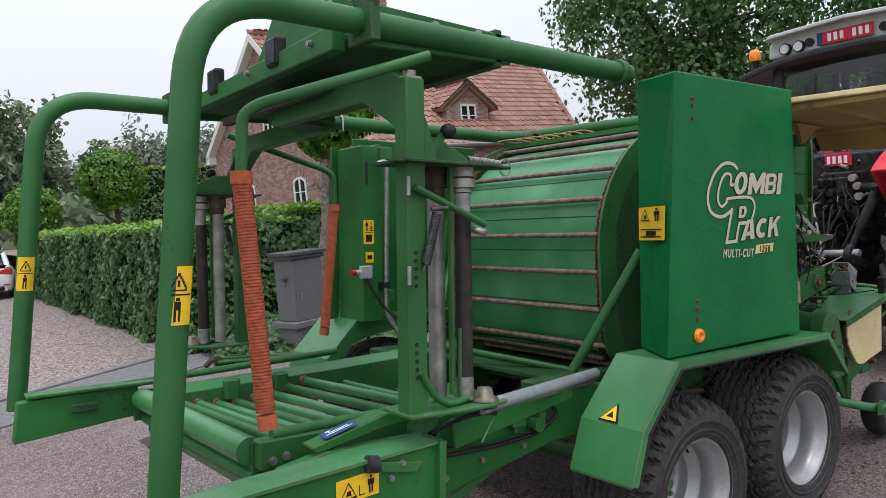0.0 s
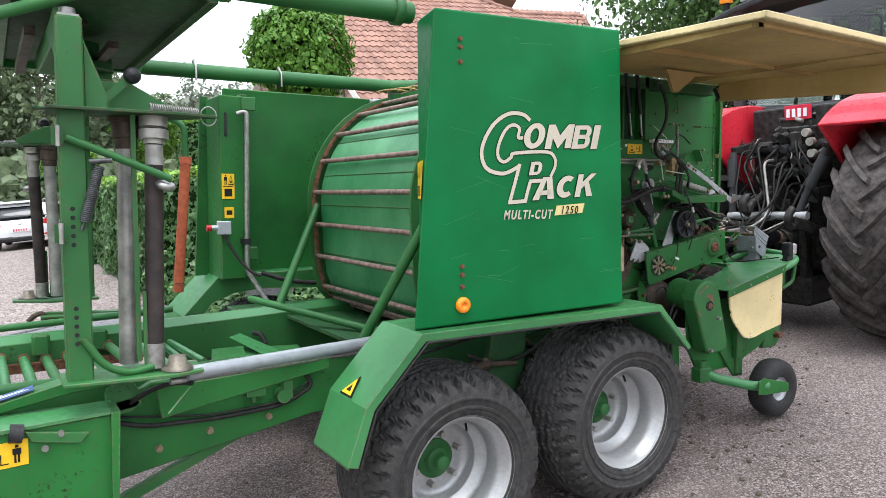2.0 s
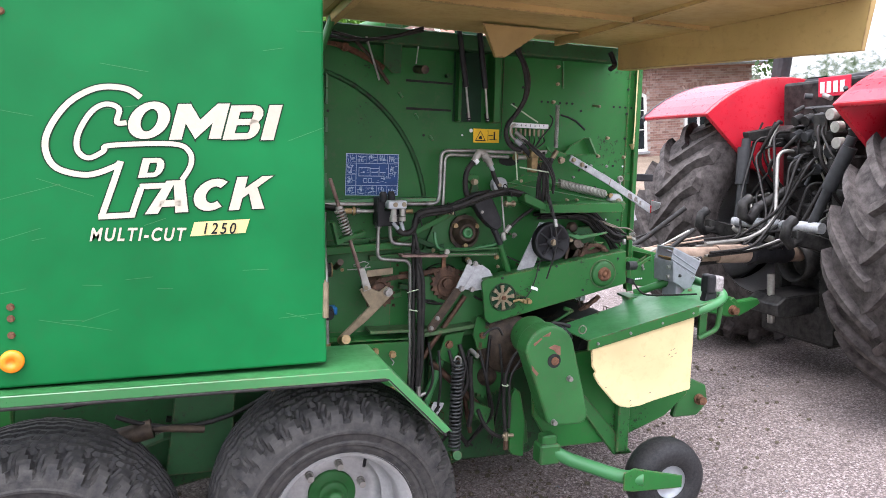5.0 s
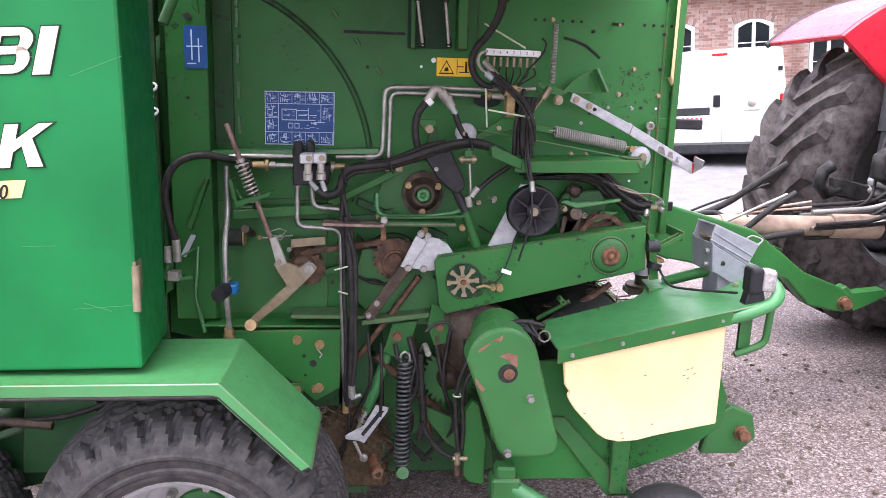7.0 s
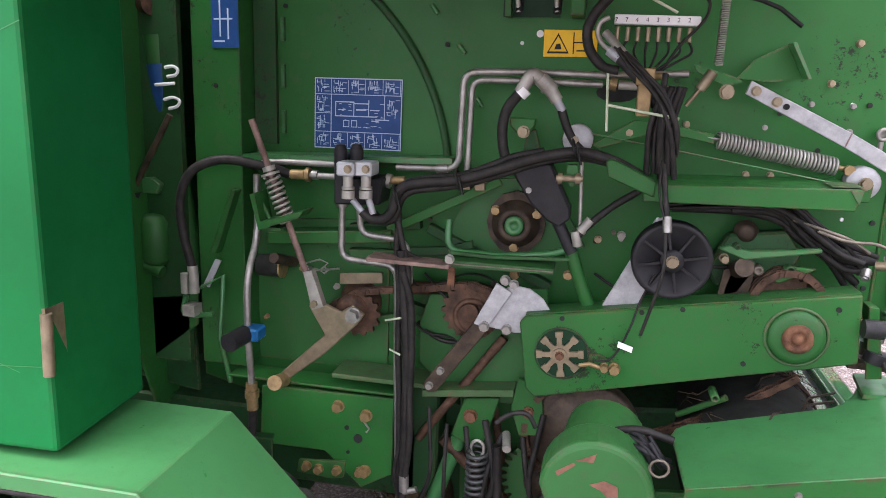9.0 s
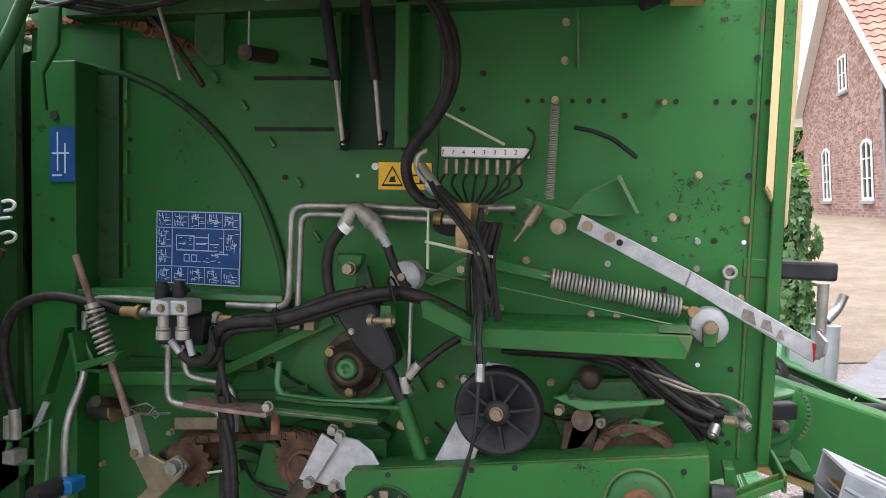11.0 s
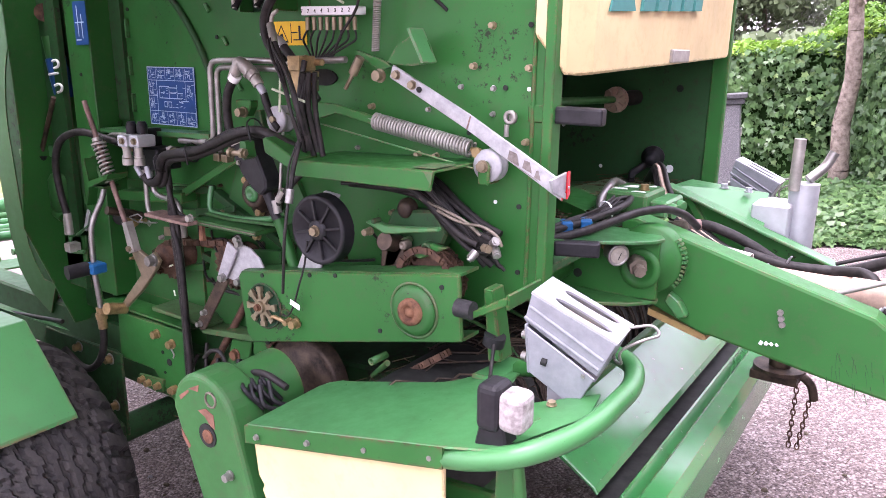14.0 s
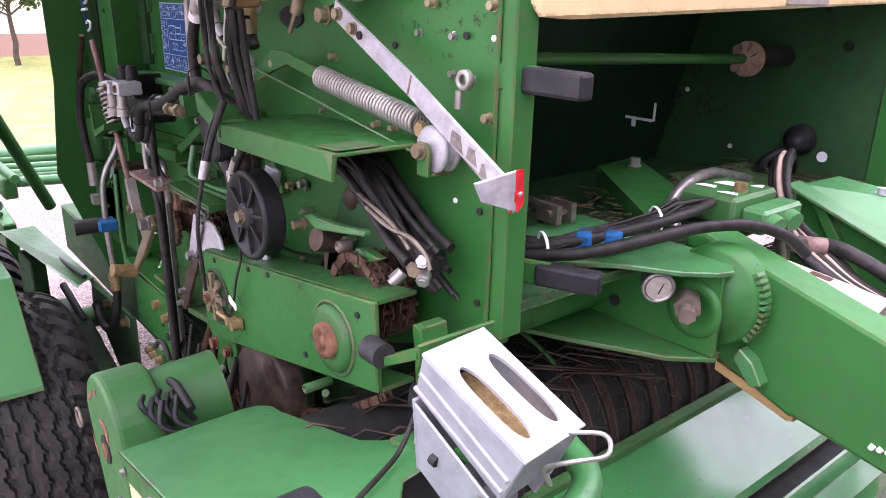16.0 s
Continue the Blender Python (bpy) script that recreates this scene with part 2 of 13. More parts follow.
# ---------- mesh helpers ----------
class Shape:
    """Collects vertices and faces of one mesh."""

    def __init__(self):
        self.v, self.f, self.smooth = [], [], []

    def add(self, verts, faces, smooth=False):
        o = len(self.v)
        self.v += [tuple(p) for p in verts]
        self.f += [tuple(i + o for i in f) for f in faces]
        self.smooth += [smooth] * len(faces)
        return self

    def box(self, x0, x1, y0, y1, z0, z1, m=None):
        p = [Vector((x, y, z)) for x in (x0, x1) for y in (y0, y1) for z in (z0, z1)]
        if m:
            p = [m @ q for q in p]
        return self.add(p, [(0, 1, 3, 2), (4, 6, 7, 5), (0, 4, 5, 1), (2, 3, 7, 6), (0, 2, 6, 4), (1, 5, 7, 3)])

    def prism(self, pts, a, b, axis="y", m=None):
        """Outline pts drawn out from a to b along an axis. pts are (x, z) for y, (x, y) for z and (y, z) for x."""
        def at(p, k):
            q = {"y": (p[0], k, p[1]), "z": (p[0], p[1], k), "x": (k, p[0], p[1])}[axis]
            return m @ Vector(q) if m else q
        n = len(pts)
        vs = [at(p, a) for p in pts] + [at(p, b) for p in pts]
        fs = [tuple(range(n)), tuple(range(2 * n - 1, n - 1, -1))]
        fs += [(i, i + n, (i + 1) % n + n, (i + 1) % n) for i in range(n)]
        return self.add(vs, fs)

    def ring(self, centre, axis_dir, profile, seg=32, arc=None, smooth=True):
        """Turns a profile of (radius, offset along the axis) about an axis."""
        d = Vector(axis_dir).normalized()
        u = d.orthogonal().normalized()
        w = d.cross(u)
        c = Vector(centre)
        vs, k = [], len(profile)
        for i in range(seg):
            a = 2 * math.pi * i / seg
            r = u * math.cos(a) + w * math.sin(a)
            vs += [c + r * p[0] + d * p[1] for p in profile]
        fs = []
        for i in range(seg):
            j = (i + 1) % seg
            fs += [(i * k + q, i * k + q + 1, j * k + q + 1, j * k + q) for q in range(k - 1)]
        return self.add(vs, fs, smooth)

    def cyl(self, p0, p1, r, seg=12, r1=None, caps=True):
        a, b = Vector(p0), Vector(p1)
        h = (b - a).length
        r1 = r if r1 is None else r1
        prof = [(r, 0), (r1, h)]
        self.ring(a, b - a, prof, seg)
        if caps:
            for c, rr, fl in ((a, r, True), (b, r1, False)):
                d = (b - a).normalized()
                u = d.orthogonal().normalized()
                w = d.cross(u)
                ps = [c + (u * math.cos(2 * math.pi * i / seg) + w * math.sin(2 * math.pi * i / seg)) * rr for i in range(seg)]
                self.add(ps, [tuple(range(seg))[::-1] if fl else tuple(range(seg))])
        return self

    def hexa(self, p, d, r, h):
        return self.cyl(p, Vector(p) + Vector(d).normalized() * h, r, 6)

    def tube(self, pts, r, seg=10, bend=0.0, steps=5):
        """A pipe along a line of points, with rounded bends of radius bend."""
        pts = [Vector(p) for p in pts]
        if bend:
            out = [pts[0]]
            for a, b, c in zip(pts, pts[1:], pts[2:]):
                k = min(bend, (a - b).length * 0.49, (c - b).length * 0.49)
                p, q = b + (a - b).normalized() * k, b + (c - b).normalized() * k
                for i in range(steps + 1):
                    t = i / steps
                    out.append(p * (1 - t) ** 2 + b * 2 * t * (1 - t) + q * t * t)
            pts = out + [pts[-1]]
        n = len(pts)
        vs, up = [], None
        for i, p in enumerate(pts):
            d = (pts[min(i + 1, n - 1)] - pts[max(i - 1, 0)]).normalized()
            if up is None:
                up = d.orthogonal().normalized()
            up = (up - d * up.dot(d)).normalized()
            w = d.cross(up)
            vs += [p + (up * math.cos(2 * math.pi * k / seg) + w * math.sin(2 * math.pi * k / seg)) * r for k in range(seg)]
        fs = [(i * seg + k, i * seg + (k + 1) % seg, (i + 1) * seg + (k + 1) % seg, (i + 1) * seg + k) for i in range(n - 1) for k in range(seg)]
        self.add(vs, fs, True)
        return self.add([vs[k] for k in range(seg)] + [vs[(n - 1) * seg + k] for k in range(seg)], [tuple(range(seg))[::-1], tuple(range(seg, 2 * seg))])

    def spring(self, p0, p1, R, r, turns, seg=5, per=10):
        a, b = Vector(p0), Vector(p1)
        d = (b - a).normalized()
        u = d.orthogonal().normalized()
        w = d.cross(u)
        n = int(turns * per)
        return self.tube([a + (b - a) * (i / n) + (u * math.cos(2 * math.pi * i / per) + w * math.sin(2 * math.pi * i / per)) * R for i in range(n + 1)], r, seg)

    def sag(self, p0, p1, drop, r, seg=7, n=10):
        a, b = Vector(p0), Vector(p1)
        return self.tube([a.lerp(b, i / n) - Vector((0, 0, 4 * drop * (i / n) * (1 - i / n))) for i in range(n + 1)], r, seg)


def part(name, shape, mat, parent=None, label="", bevel=0.0, mats=None, seg=1):
    """Links one shape as one mesh object, under a thing or a part."""
    me = bpy.data.meshes.new(name)
    me.from_pydata(shape.v, [], shape.f)
    me.polygons.foreach_set("use_smooth", shape.smooth)
    bm = bmesh.new()
    bm.from_mesh(me)
    bmesh.ops.recalc_face_normals(bm, faces=bm.faces)
    if bevel:
        edges = [e for e in bm.edges if len(e.link_faces) == 2 and e.calc_face_angle(0) > 0.6]
        bmesh.ops.bevel(bm, geom=edges, offset=bevel, segments=seg, profile=0.5, affect="EDGES", clamp_overlap=True)
    bm.to_mesh(me)
    bm.free()
    me.materials.append(mat)
    ob = new(name, me)
    if parent:
        ob.parent = parent
    if label:
        ob["label"] = label
    return ob


def thing(name, label, category, m=None, group="", kind=""):
    ob = new(name)
    if m is not None:
        ob.matrix_world = m
    return tagged(ob, label, category, group, kind)


# ---------- ground ----------
def ground_material():
    """Worn asphalt: packed stone chips of many greys and pinks in dark binder, with stains."""
    m, n, l, b = material("asphalt_ground")
    co = n.new("ShaderNodeTexCoord").outputs["Object"]
    big = noise_node(n, l, 0.45, 5, co)
    mid = noise_node(n, l, 3.5, 6, co, 0.7)
    chips = n.new("ShaderNodeTexVoronoi")
    chips.inputs["Scale"].default_value = 88
    l.new(co, chips.inputs["Vector"])
    fine = n.new("ShaderNodeTexVoronoi")
    fine.inputs["Scale"].default_value = 190
    l.new(co, fine.inputs["Vector"])
    grey, grey2 = n.new("ShaderNodeRGBToBW"), n.new("ShaderNodeRGBToBW")
    l.new(chips.outputs["Color"], grey.inputs[0])
    l.new(fine.outputs["Color"], grey2.inputs[0])
    stone = ramp(n, l, grey.outputs[0], (0.12, (0.048, 0.038, 0.035)), (0.42, (0.155, 0.122, 0.114)), (0.62, (0.265, 0.213, 0.20)), (0.80, (0.48, 0.42, 0.40)))
    small = ramp(n, l, grey2.outputs[0], (0.2, (0.075, 0.058, 0.054)), (0.5, (0.19, 0.151, 0.143)), (0.78, (0.41, 0.355, 0.34)))
    base = mix(n, l, 0.45, stone.outputs[0], small.outputs[0])
    gap = ramp(n, l, chips.outputs["Distance"], (0.35, (1, 1, 1)), (0.70, (0.5, 0.48, 0.47)))
    base = mix(n, l, 0.8, base, gap.outputs[0], "MULTIPLY")
    base = mix(n, l, ramp(n, l, mid.outputs[0], (0.52, (0, 0, 0)), (0.72, (0.55, 0.55, 0.55))).outputs[0], base, (0.105, 0.080, 0.070))
    base = mix(n, l, ramp(n, l, big.outputs[0], (0.45, (0, 0, 0)), (0.68, (0.3, 0.3, 0.3))).outputs[0], base, (0.32, 0.27, 0.255))
    l.new(base, b.inputs["Base Color"])
    b.inputs["Roughness"].default_value = 0.85
    b.inputs["Specular IOR Level"].default_value = 0.25
    bump(n, l, b, chips.outputs["Distance"], 0.7, -0.012)
    return m


def chip_material(name, dark, mid, pale, scale):
    """Loose stones of mixed tone."""
    m, n, l, b = material(name)
    co = n.new("ShaderNodeTexCoord").outputs["Object"]
    v = n.new("ShaderNodeTexVoronoi")
    v.inputs["Scale"].default_value = scale
    l.new(co, v.inputs["Vector"])
    grey = n.new("ShaderNodeRGBToBW")
    l.new(v.outputs["Color"], grey.inputs[0])
    f = noise_node(n, l, 1.4, 6, co, 0.7)
    tone = ramp(n, l, grey.outputs[0], (0.2, dark), (0.5, mid), (0.75, pale))
    base = mix(n, l, ramp(n, l, f.outputs[0], (0.4, (0, 0, 0)), (0.7, (0.55,) * 3)).outputs[0], tone.outputs[0], mid)
    l.new(base, b.inputs["Base Color"])
    b.inputs["Roughness"].default_value = 0.95
    b.inputs["Specular IOR Level"].default_value = 0.2
    bump(n, l, b, v.outputs["Distance"], 0.8, -0.02)
    return m


def soil_material(name, a, c, scale=3.0):
    m, n, l, b = material(name)
    co = n.new("ShaderNodeTexCoord").outputs["Object"]
    f1, f2 = noise_node(n, l, scale, 6, co, 0.7), noise_node(n, l, scale * 14, 4, co, 0.8)
    base = mix(n, l, ramp(n, l, f1.outputs[0], (0.35, (0, 0, 0)), (0.65, (1, 1, 1))).outputs[0], a, c)
    base = mix(n, l, ramp(n, l, f2.outputs[0], (0.45, (0, 0, 0)), (0.75, (0.6,) * 3)).outputs[0], base, tuple(x * 0.5 for x in a))
    l.new(base, b.inputs["Base Color"])
    b.inputs["Roughness"].default_value = 0.95
    bump(n, l, b, f2.outputs[0], 0.6, 0.02)
    return m


ASPHALT = ground_material()
GRAVEL = chip_material("pale_gravel", (0.115, 0.088, 0.078), (0.25, 0.208, 0.19), (0.40, 0.352, 0.33), 34)
SAND = soil_material("dry_sandy_soil", (0.175, 0.130, 0.092), (0.265, 0.205, 0.150), 2.2)
GRASS = soil_material("rough_grass", (0.12, 0.17, 0.035), (0.26, 0.25, 0.08), 1.5)
PAVING = soil_material("grey_paving", (0.17, 0.168, 0.174), (0.235, 0.23, 0.236), 4)
CONCRETE_STRIP = soil_material("pale_concrete_strip", (0.27, 0.25, 0.23), (0.34, 0.32, 0.295), 3)


def sheet(name, pts, z, mat, label, category):
    sh = Shape().add([(x, y, z) for x, y in pts], [tuple(range(len(pts)))])
    return tagged(part(name, sh, mat), label, category, kind="structure")


sheet("ground", [(-900, -900), (900, -900), (900, 900), (-900, 900)], 0.0, ASPHALT, "weathered grey asphalt yard with fine stone chips", "ground")
sheet("lane", [(-1.2, 9.02), (1.41, 10.05), (3.75, 10.97), (3.75, 60), (-3.5, 60)], 0.012, GRAVEL, "pale gravel lane with loose stones beside the hedge", "lane")


def rise(x, y):
    """The yard before the house climbs gently away from the baler."""
    return 0.95 * min(1, max(0, (y - 9.0) / 12.0)) ** 1.1


def slope_sheet(name, edge0, edge1, ys, lift, mat, label, category):
    vs, n = [], 6
    for y in ys:
        for i in range(n + 1):
            x = edge0(y) + (edge1(y) - edge0(y)) * i / n
            vs.append((x, y, rise(x, y) + lift))
    k = n + 1
    fs = [(j * k + i, j * k + i + 1, (j + 1) * k + i + 1, (j + 1) * k + i) for j in range(len(ys) - 1) for i in range(n)]
    tagged(part(name, Shape().add(vs, fs, True), mat), label, category, kind="structure")


YS = [9.0 + 0.75 * i for i in range(18)] + [30, 60]
slope_sheet("courtyard", lambda y: 4.9 + 2.6 * max(0, 1 - (y - 9) / 1.0), lambda y: 60, YS, 0.012, SAND, "dry sandy brown courtyard in front of the house", "yard")
slope_sheet("path", lambda y: 8.33 + 0.55 * (y - 9.85), lambda y: 10.9 + 0.55 * (y - 9.85), [7.6, 8.3] + YS[:17], 0.022, PAVING, "grey paved path that leads to the house", "path")
bank = [(-8, 0.012), (-12, 0.35), (-17, 1.25), (-22, 2.0), (-60, 2.2)]
lawn = Shape().add([(x, y, z) for x, z in bank for y in (-30, 5, 12, 40)], [(i * 4 + j, i * 4 + j + 1, i * 4 + j + 5, i * 4 + j + 4) for i in range(4) for j in range(3)], True)
tagged(part("lawn", lawn, GRASS), "rough green lawn that rises with dry patches", "lawn", kind="structure")
kerb = thing("edging", "narrow pale concrete edging between gravel and paving", "kerb", kind="structure")
for i in range(8):
    a, b = Vector((-1.2, 9.02, 0)).lerp(Vector((3.75, 10.97, 0)), i / 8), Vector((-1.2, 9.02, 0)).lerp(Vector((3.75, 10.97, 0)), (i + 0.985) / 8)
    s = Vector((0.022, -0.056, 0))
    part("edging_stone", Shape().prism([(a + s)[:2], (b + s)[:2], (b - s)[:2], (a - s)[:2]], -0.05, 0.035, "z"), PAVING, kerb, "", 0.006)
paved = thing("apron", "grey block paving beside the gravel lane", "paving", kind="structure")
along, across = Vector((0.929, 0.366, 0)), Vector((0.366, -0.929, 0))
block = Shape().box(-0.098, 0.098, -0.048, 0.048, -0.03, 0.02)
shared = None
for j in range(11):
    for i in range(26):
        p = Vector((-1.15, 8.98, 0)) + along * (0.205 * (i + 0.5 * (j % 2))) + across * (0.06 + 0.104 * (j + 0.5))
        if shared is None:
            ob = part("paving_block", block, PAVING, paved)
            shared = ob.data
        else:
            ob = new("paving_block", shared)
            ob.parent = paved
        ob.matrix_basis = Matrix.Translation(p) @ Matrix.Rotation(math.atan2(0.366, 0.929), 4, "Z")
sheet("verge", [(-30, 40.2), (-9.6, 40.2), (-11, 60), (-30, 60)], 0.02, GRASS, "rough grass verge along the far side of the road", "verge")
sheet("kerb_strip", [(-0.45, 11.5), (0.14, 11.5), (0.0, 60), (-0.55, 60)], 0.024, CONCRETE_STRIP, "pale concrete strip between road and gravel", "kerb")
sheet("road", [(-8, 9.4), (-1.5, 9.4), (-0.44, 11.5), (-0.54, 60), (-11, 60)], 0.018, PAVING, "grey asphalt road that leads away beside the gravel lane", "road")

# ---------- the baler wrapper ----------
baler = thing("baler_wrapper", "green combined round baler and bale wrapper on four fat tyres", "baler", TIP)
bolt_meshes = {}


def bolt(x, y, z, r=0.011, d=(0, -1, 0), mat=None, h=0.012, parent=None, name="bolt"):
    """A hexagon head on a washer; all of one size share a mesh."""
    mat = mat or BRASS
    key = (r, h, mat.name)
    if key not in bolt_meshes:
        sh = Shape().cyl((0, 0, 0), (0, 0, h * 0.3), r * 1.22, 12).hexa((0, 0, h * 0.3), (0, 0, 1), r, h)
        ob = part(name, sh, mat, parent or baler)
        bolt_meshes[key] = ob.data
    else:
        ob = new(name, bolt_meshes[key])
        ob.parent = parent or baler
    ob.matrix_basis = Matrix.Translation((x, y, z)) @ Vector(d).to_track_quat("Z", "Y").to_matrix().to_4x4()
    return ob


def hole(x, y, z, r=0.012, parent=None):
    # dark disc stands for the shade inside a hole
    return part("bolt_hole", Shape().cyl((x, y, z), (x, y - 0.003, z), r, 12), DARK, parent or baler)


TYRE_R, TYRE_W = 0.46, 0.465
tyre_meshes = []


def flotation_tyre():
    """Mesh of a wide implement tyre about its own centre: wavy grooves round the crown and low worn lugs on the shoulders."""
    w, R, lugs, seg = TYRE_W, TYRE_R, 34, 272
    side = [(0.250, 0.040), (0.262, 0.014), (0.280, 0.005), (0.292, 0.004), (0.297, -0.002), (0.306, -0.003), (0.311, 0.003), (0.335, -0.004), (0.341, -0.009), (0.349, -0.009), (0.354, -0.003), (0.374, 0.002), (0.390, 0.008), (0.404, 0.017), (0.417, 0.029), (0.428, 0.044), (0.436, 0.060), (0.442, 0.078)]
    crown = [(0.444 + 0.016 * (1 - abs(2 * k / 36 - 1) ** 2.4), 0.086 + (w - 0.172) * k / 36) for k in range(37)]
    prof = side + crown + [(r, w - y) for r, y in side[::-1]]
    vs, worn = [], random.Random(12)
    chips = [worn.uniform(0.6, 1.0) for _ in range(2 * lugs)]
    for i in range(seg):
        a = 2 * math.pi * i / seg
        wave = abs((a * lugs / (2 * math.pi)) % 1 * 2 - 1) * 2 - 1
        for r, y in prof:
            left = y < w / 2
            o = y if left else w - y
            depth = 0.0
            if o > 0.092:
                u = ((y - w / 2 + 0.008 * wave) / 0.043 + 0.5) % 1
                depth = 0.013 if abs(u - 0.5) < 0.19 else 0.0
            elif r > 0.386:
                ph = (a * lugs / (2 * math.pi) + (0.0 if left else 0.5) + o * 5) % 1
                k = int(a * lugs / (2 * math.pi)) % lugs
                depth = 0.021 * chips[k + (0 if left else lugs)] * (1 if ph < 0.36 else 0) * min(1, (r - 0.38) / 0.02)
            inward = depth * (0.7 if o < 0.06 else 0.1)
            vs.append(((r - depth) * math.sin(a), (y if o > 0.09 else y + inward * (1 if left else -1)) - w / 2, (r - depth) * math.cos(a)))
    k = len(prof)
    fs = [(i * k + q, i * k + q + 1, (i + 1) % seg * k + q + 1, (i + 1) % seg * k + q) for i in range(seg) for q in range(k - 1)]
    return Shape().add(vs, fs, False)


def wheel(parent, cx, cz, y_out, y_in, rim_r, name="wheel"):
    """A wheel whose axis runs across; y_out is its outer face."""
    s = 1 if y_in > y_out else -1
    w = abs(y_in - y_out)
    hold = new(name)
    hold.parent = parent
    d = (0, s, 0)
    c = (cx, y_out, cz)
    if not tyre_meshes:
        tyre = part("tyre", flotation_tyre(), TREAD, hold)
        tyre_meshes.append(tyre.data)
    else:
        tyre = new("tyre", tyre_meshes[0])
        tyre.parent = hold
    tyre.matrix_basis = pose(cx, (y_out + y_in) / 2, cz, 0, 37 * cx, 0)
    rim = [(rim_r + 0.014, 0.010), (rim_r + 0.016, 0.020), (rim_r + 0.002, 0.026), (rim_r - 0.006, 0.030), (rim_r - 0.008, 0.058), (rim_r - 0.022, 0.066), (rim_r - 0.028, 0.10), (rim_r - 0.034, w * 0.33), (rim_r - 0.030, w * 0.345), (rim_r - 0.046, w * 0.36),
           (rim_r - 0.050, w * 0.44), (rim_r - 0.066, w * 0.445), (rim_r - 0.070, w * 0.465), (rim_r - 0.062, w * 0.50), (rim_r - 0.072, w * 0.585), (0.150, w * 0.61), (0.135, w * 0.595), (0.10, w * 0.595), (0.01, w * 0.60)]
    rim_ob = part("rim", Shape().ring(c, d, rim, 56), ALU, hold, "silver painted steel rim")
    hub = Shape().ring(c, d, [(0.0, w * 0.40), (0.026, w * 0.402), (0.033, w * 0.415), (0.036, w * 0.43), (0.038, w * 0.50), (0.052, w * 0.505), (0.058, w * 0.52), (0.060, w * 0.55), (0.088, w * 0.56), (0.092, w * 0.57), (0.092, w * 0.60)], 28)
    part("hub", hub, GREEN_WORN, hold, "green painted wheel hub")
    for i in range(6):
        a = 2 * math.pi * (i + 0.3) / 6
        bolt(cx + 0.118 * math.cos(a), y_out + s * w * 0.595, cz + 0.118 * math.sin(a), 0.014, (0, -s, 0), STEEL_DULL, 0.035, rim_ob, "wheel_nut")
    a = 1.0
    part("valve", Shape().tube([(cx + (rim_r - 0.05) * math.cos(a), y_out + s * w * 0.38, cz + (rim_r - 0.05) * math.sin(a)), (cx + (rim_r - 0.075) * math.cos(a), y_out + s * (w * 0.38 - 0.03), cz + (rim_r - 0.075) * math.sin(a))], 0.006, 6), BLACK, rim_ob)
    return hold


for hx, hz in ((3.27, 0.458), (4.265, 0.552)):
    wheel(baler, hx, hz, 1.995, 1.995 + TYRE_W, 0.250)
    wheel(baler, hx, hz, far(1.995), far(1.995 + TYRE_W), 0.250)
# bogie beam between the axles
for f in (lambda y: y, far):
    part("bogie_beam", Shape().prism([(3.15, 0.42), (3.15, 0.55), (3.65, 0.74), (3.9, 0.76), (4.4, 0.66), (4.4, 0.52), (3.8, 0.56)], f(2.50), f(2.58)), GREEN_DARK, baler, bevel=0.006)
    part("bogie_bracket", Shape().prism([(3.66, 0.62), (3.70, 0.98), (3.92, 1.0), (3.9, 0.62)], f(2.42), f(2.47)), GREEN_DARK, baler, bevel=0.005)
for x, z in ((3.27, 0.478), (4.275, 0.572)):
    part("axle", Shape().cyl((x, 2.3, z), (x, far(2.3), z), 0.05, 14), GREEN_DARK, baler)
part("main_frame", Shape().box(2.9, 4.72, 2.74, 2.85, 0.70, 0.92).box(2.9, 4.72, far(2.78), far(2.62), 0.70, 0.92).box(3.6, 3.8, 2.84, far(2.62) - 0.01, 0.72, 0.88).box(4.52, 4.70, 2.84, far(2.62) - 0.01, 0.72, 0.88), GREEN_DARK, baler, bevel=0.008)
part("brake_cylinder", Shape().cyl((3.45, 2.35, 0.80), (3.62, 2.35, 0.84), 0.035, 12).cyl((3.62, 2.35, 0.84), (3.8, 2.35, 0.82), 0.014, 8), IRON, baler)
part("brake_hose", Shape().sag((3.5, 2.33, 0.9), (4.05, 2.4, 0.93), 0.08, 0.009), HOSE, baler)

# ---- side panel boxes: the outer skins lean in a little at the top ----
LEAN = 0.022


def lean_y(z, y=2.005):
    return y + LEAN * (z - 1.12)


def side_box(f):
    pts = [(3.017, 1.119), (4.194, 1.144), (4.168, 2.462), (3.126, 2.434)]
    inner = [(3.222, 1.119, 2.312), (4.175, 1.144, 2.31), (4.155, 2.462, 2.34), (3.204, 2.44, 2.312)]
    vs = [(x, f(lean_y(z)), z) for x, z in pts] + [(x, f(y), z) for x, z, y in inner]
    return part("side_panel", Shape().add(vs, [(0, 1, 2, 3), (4, 7, 6, 5), (0, 4, 5, 1), (1, 5, 6, 2), (2, 6, 7, 3), (3, 7, 4, 0)]), GREEN_CLEAN, baler, "smooth green sheet panel with fine scratches", 0.009, seg=2)


near_panel = side_box(lambda y: y)


def skin(x, z, off=0.002):
    """A point just off the outer skin of the near panel."""
    return Vector((x, lean_y(z) - off, z))


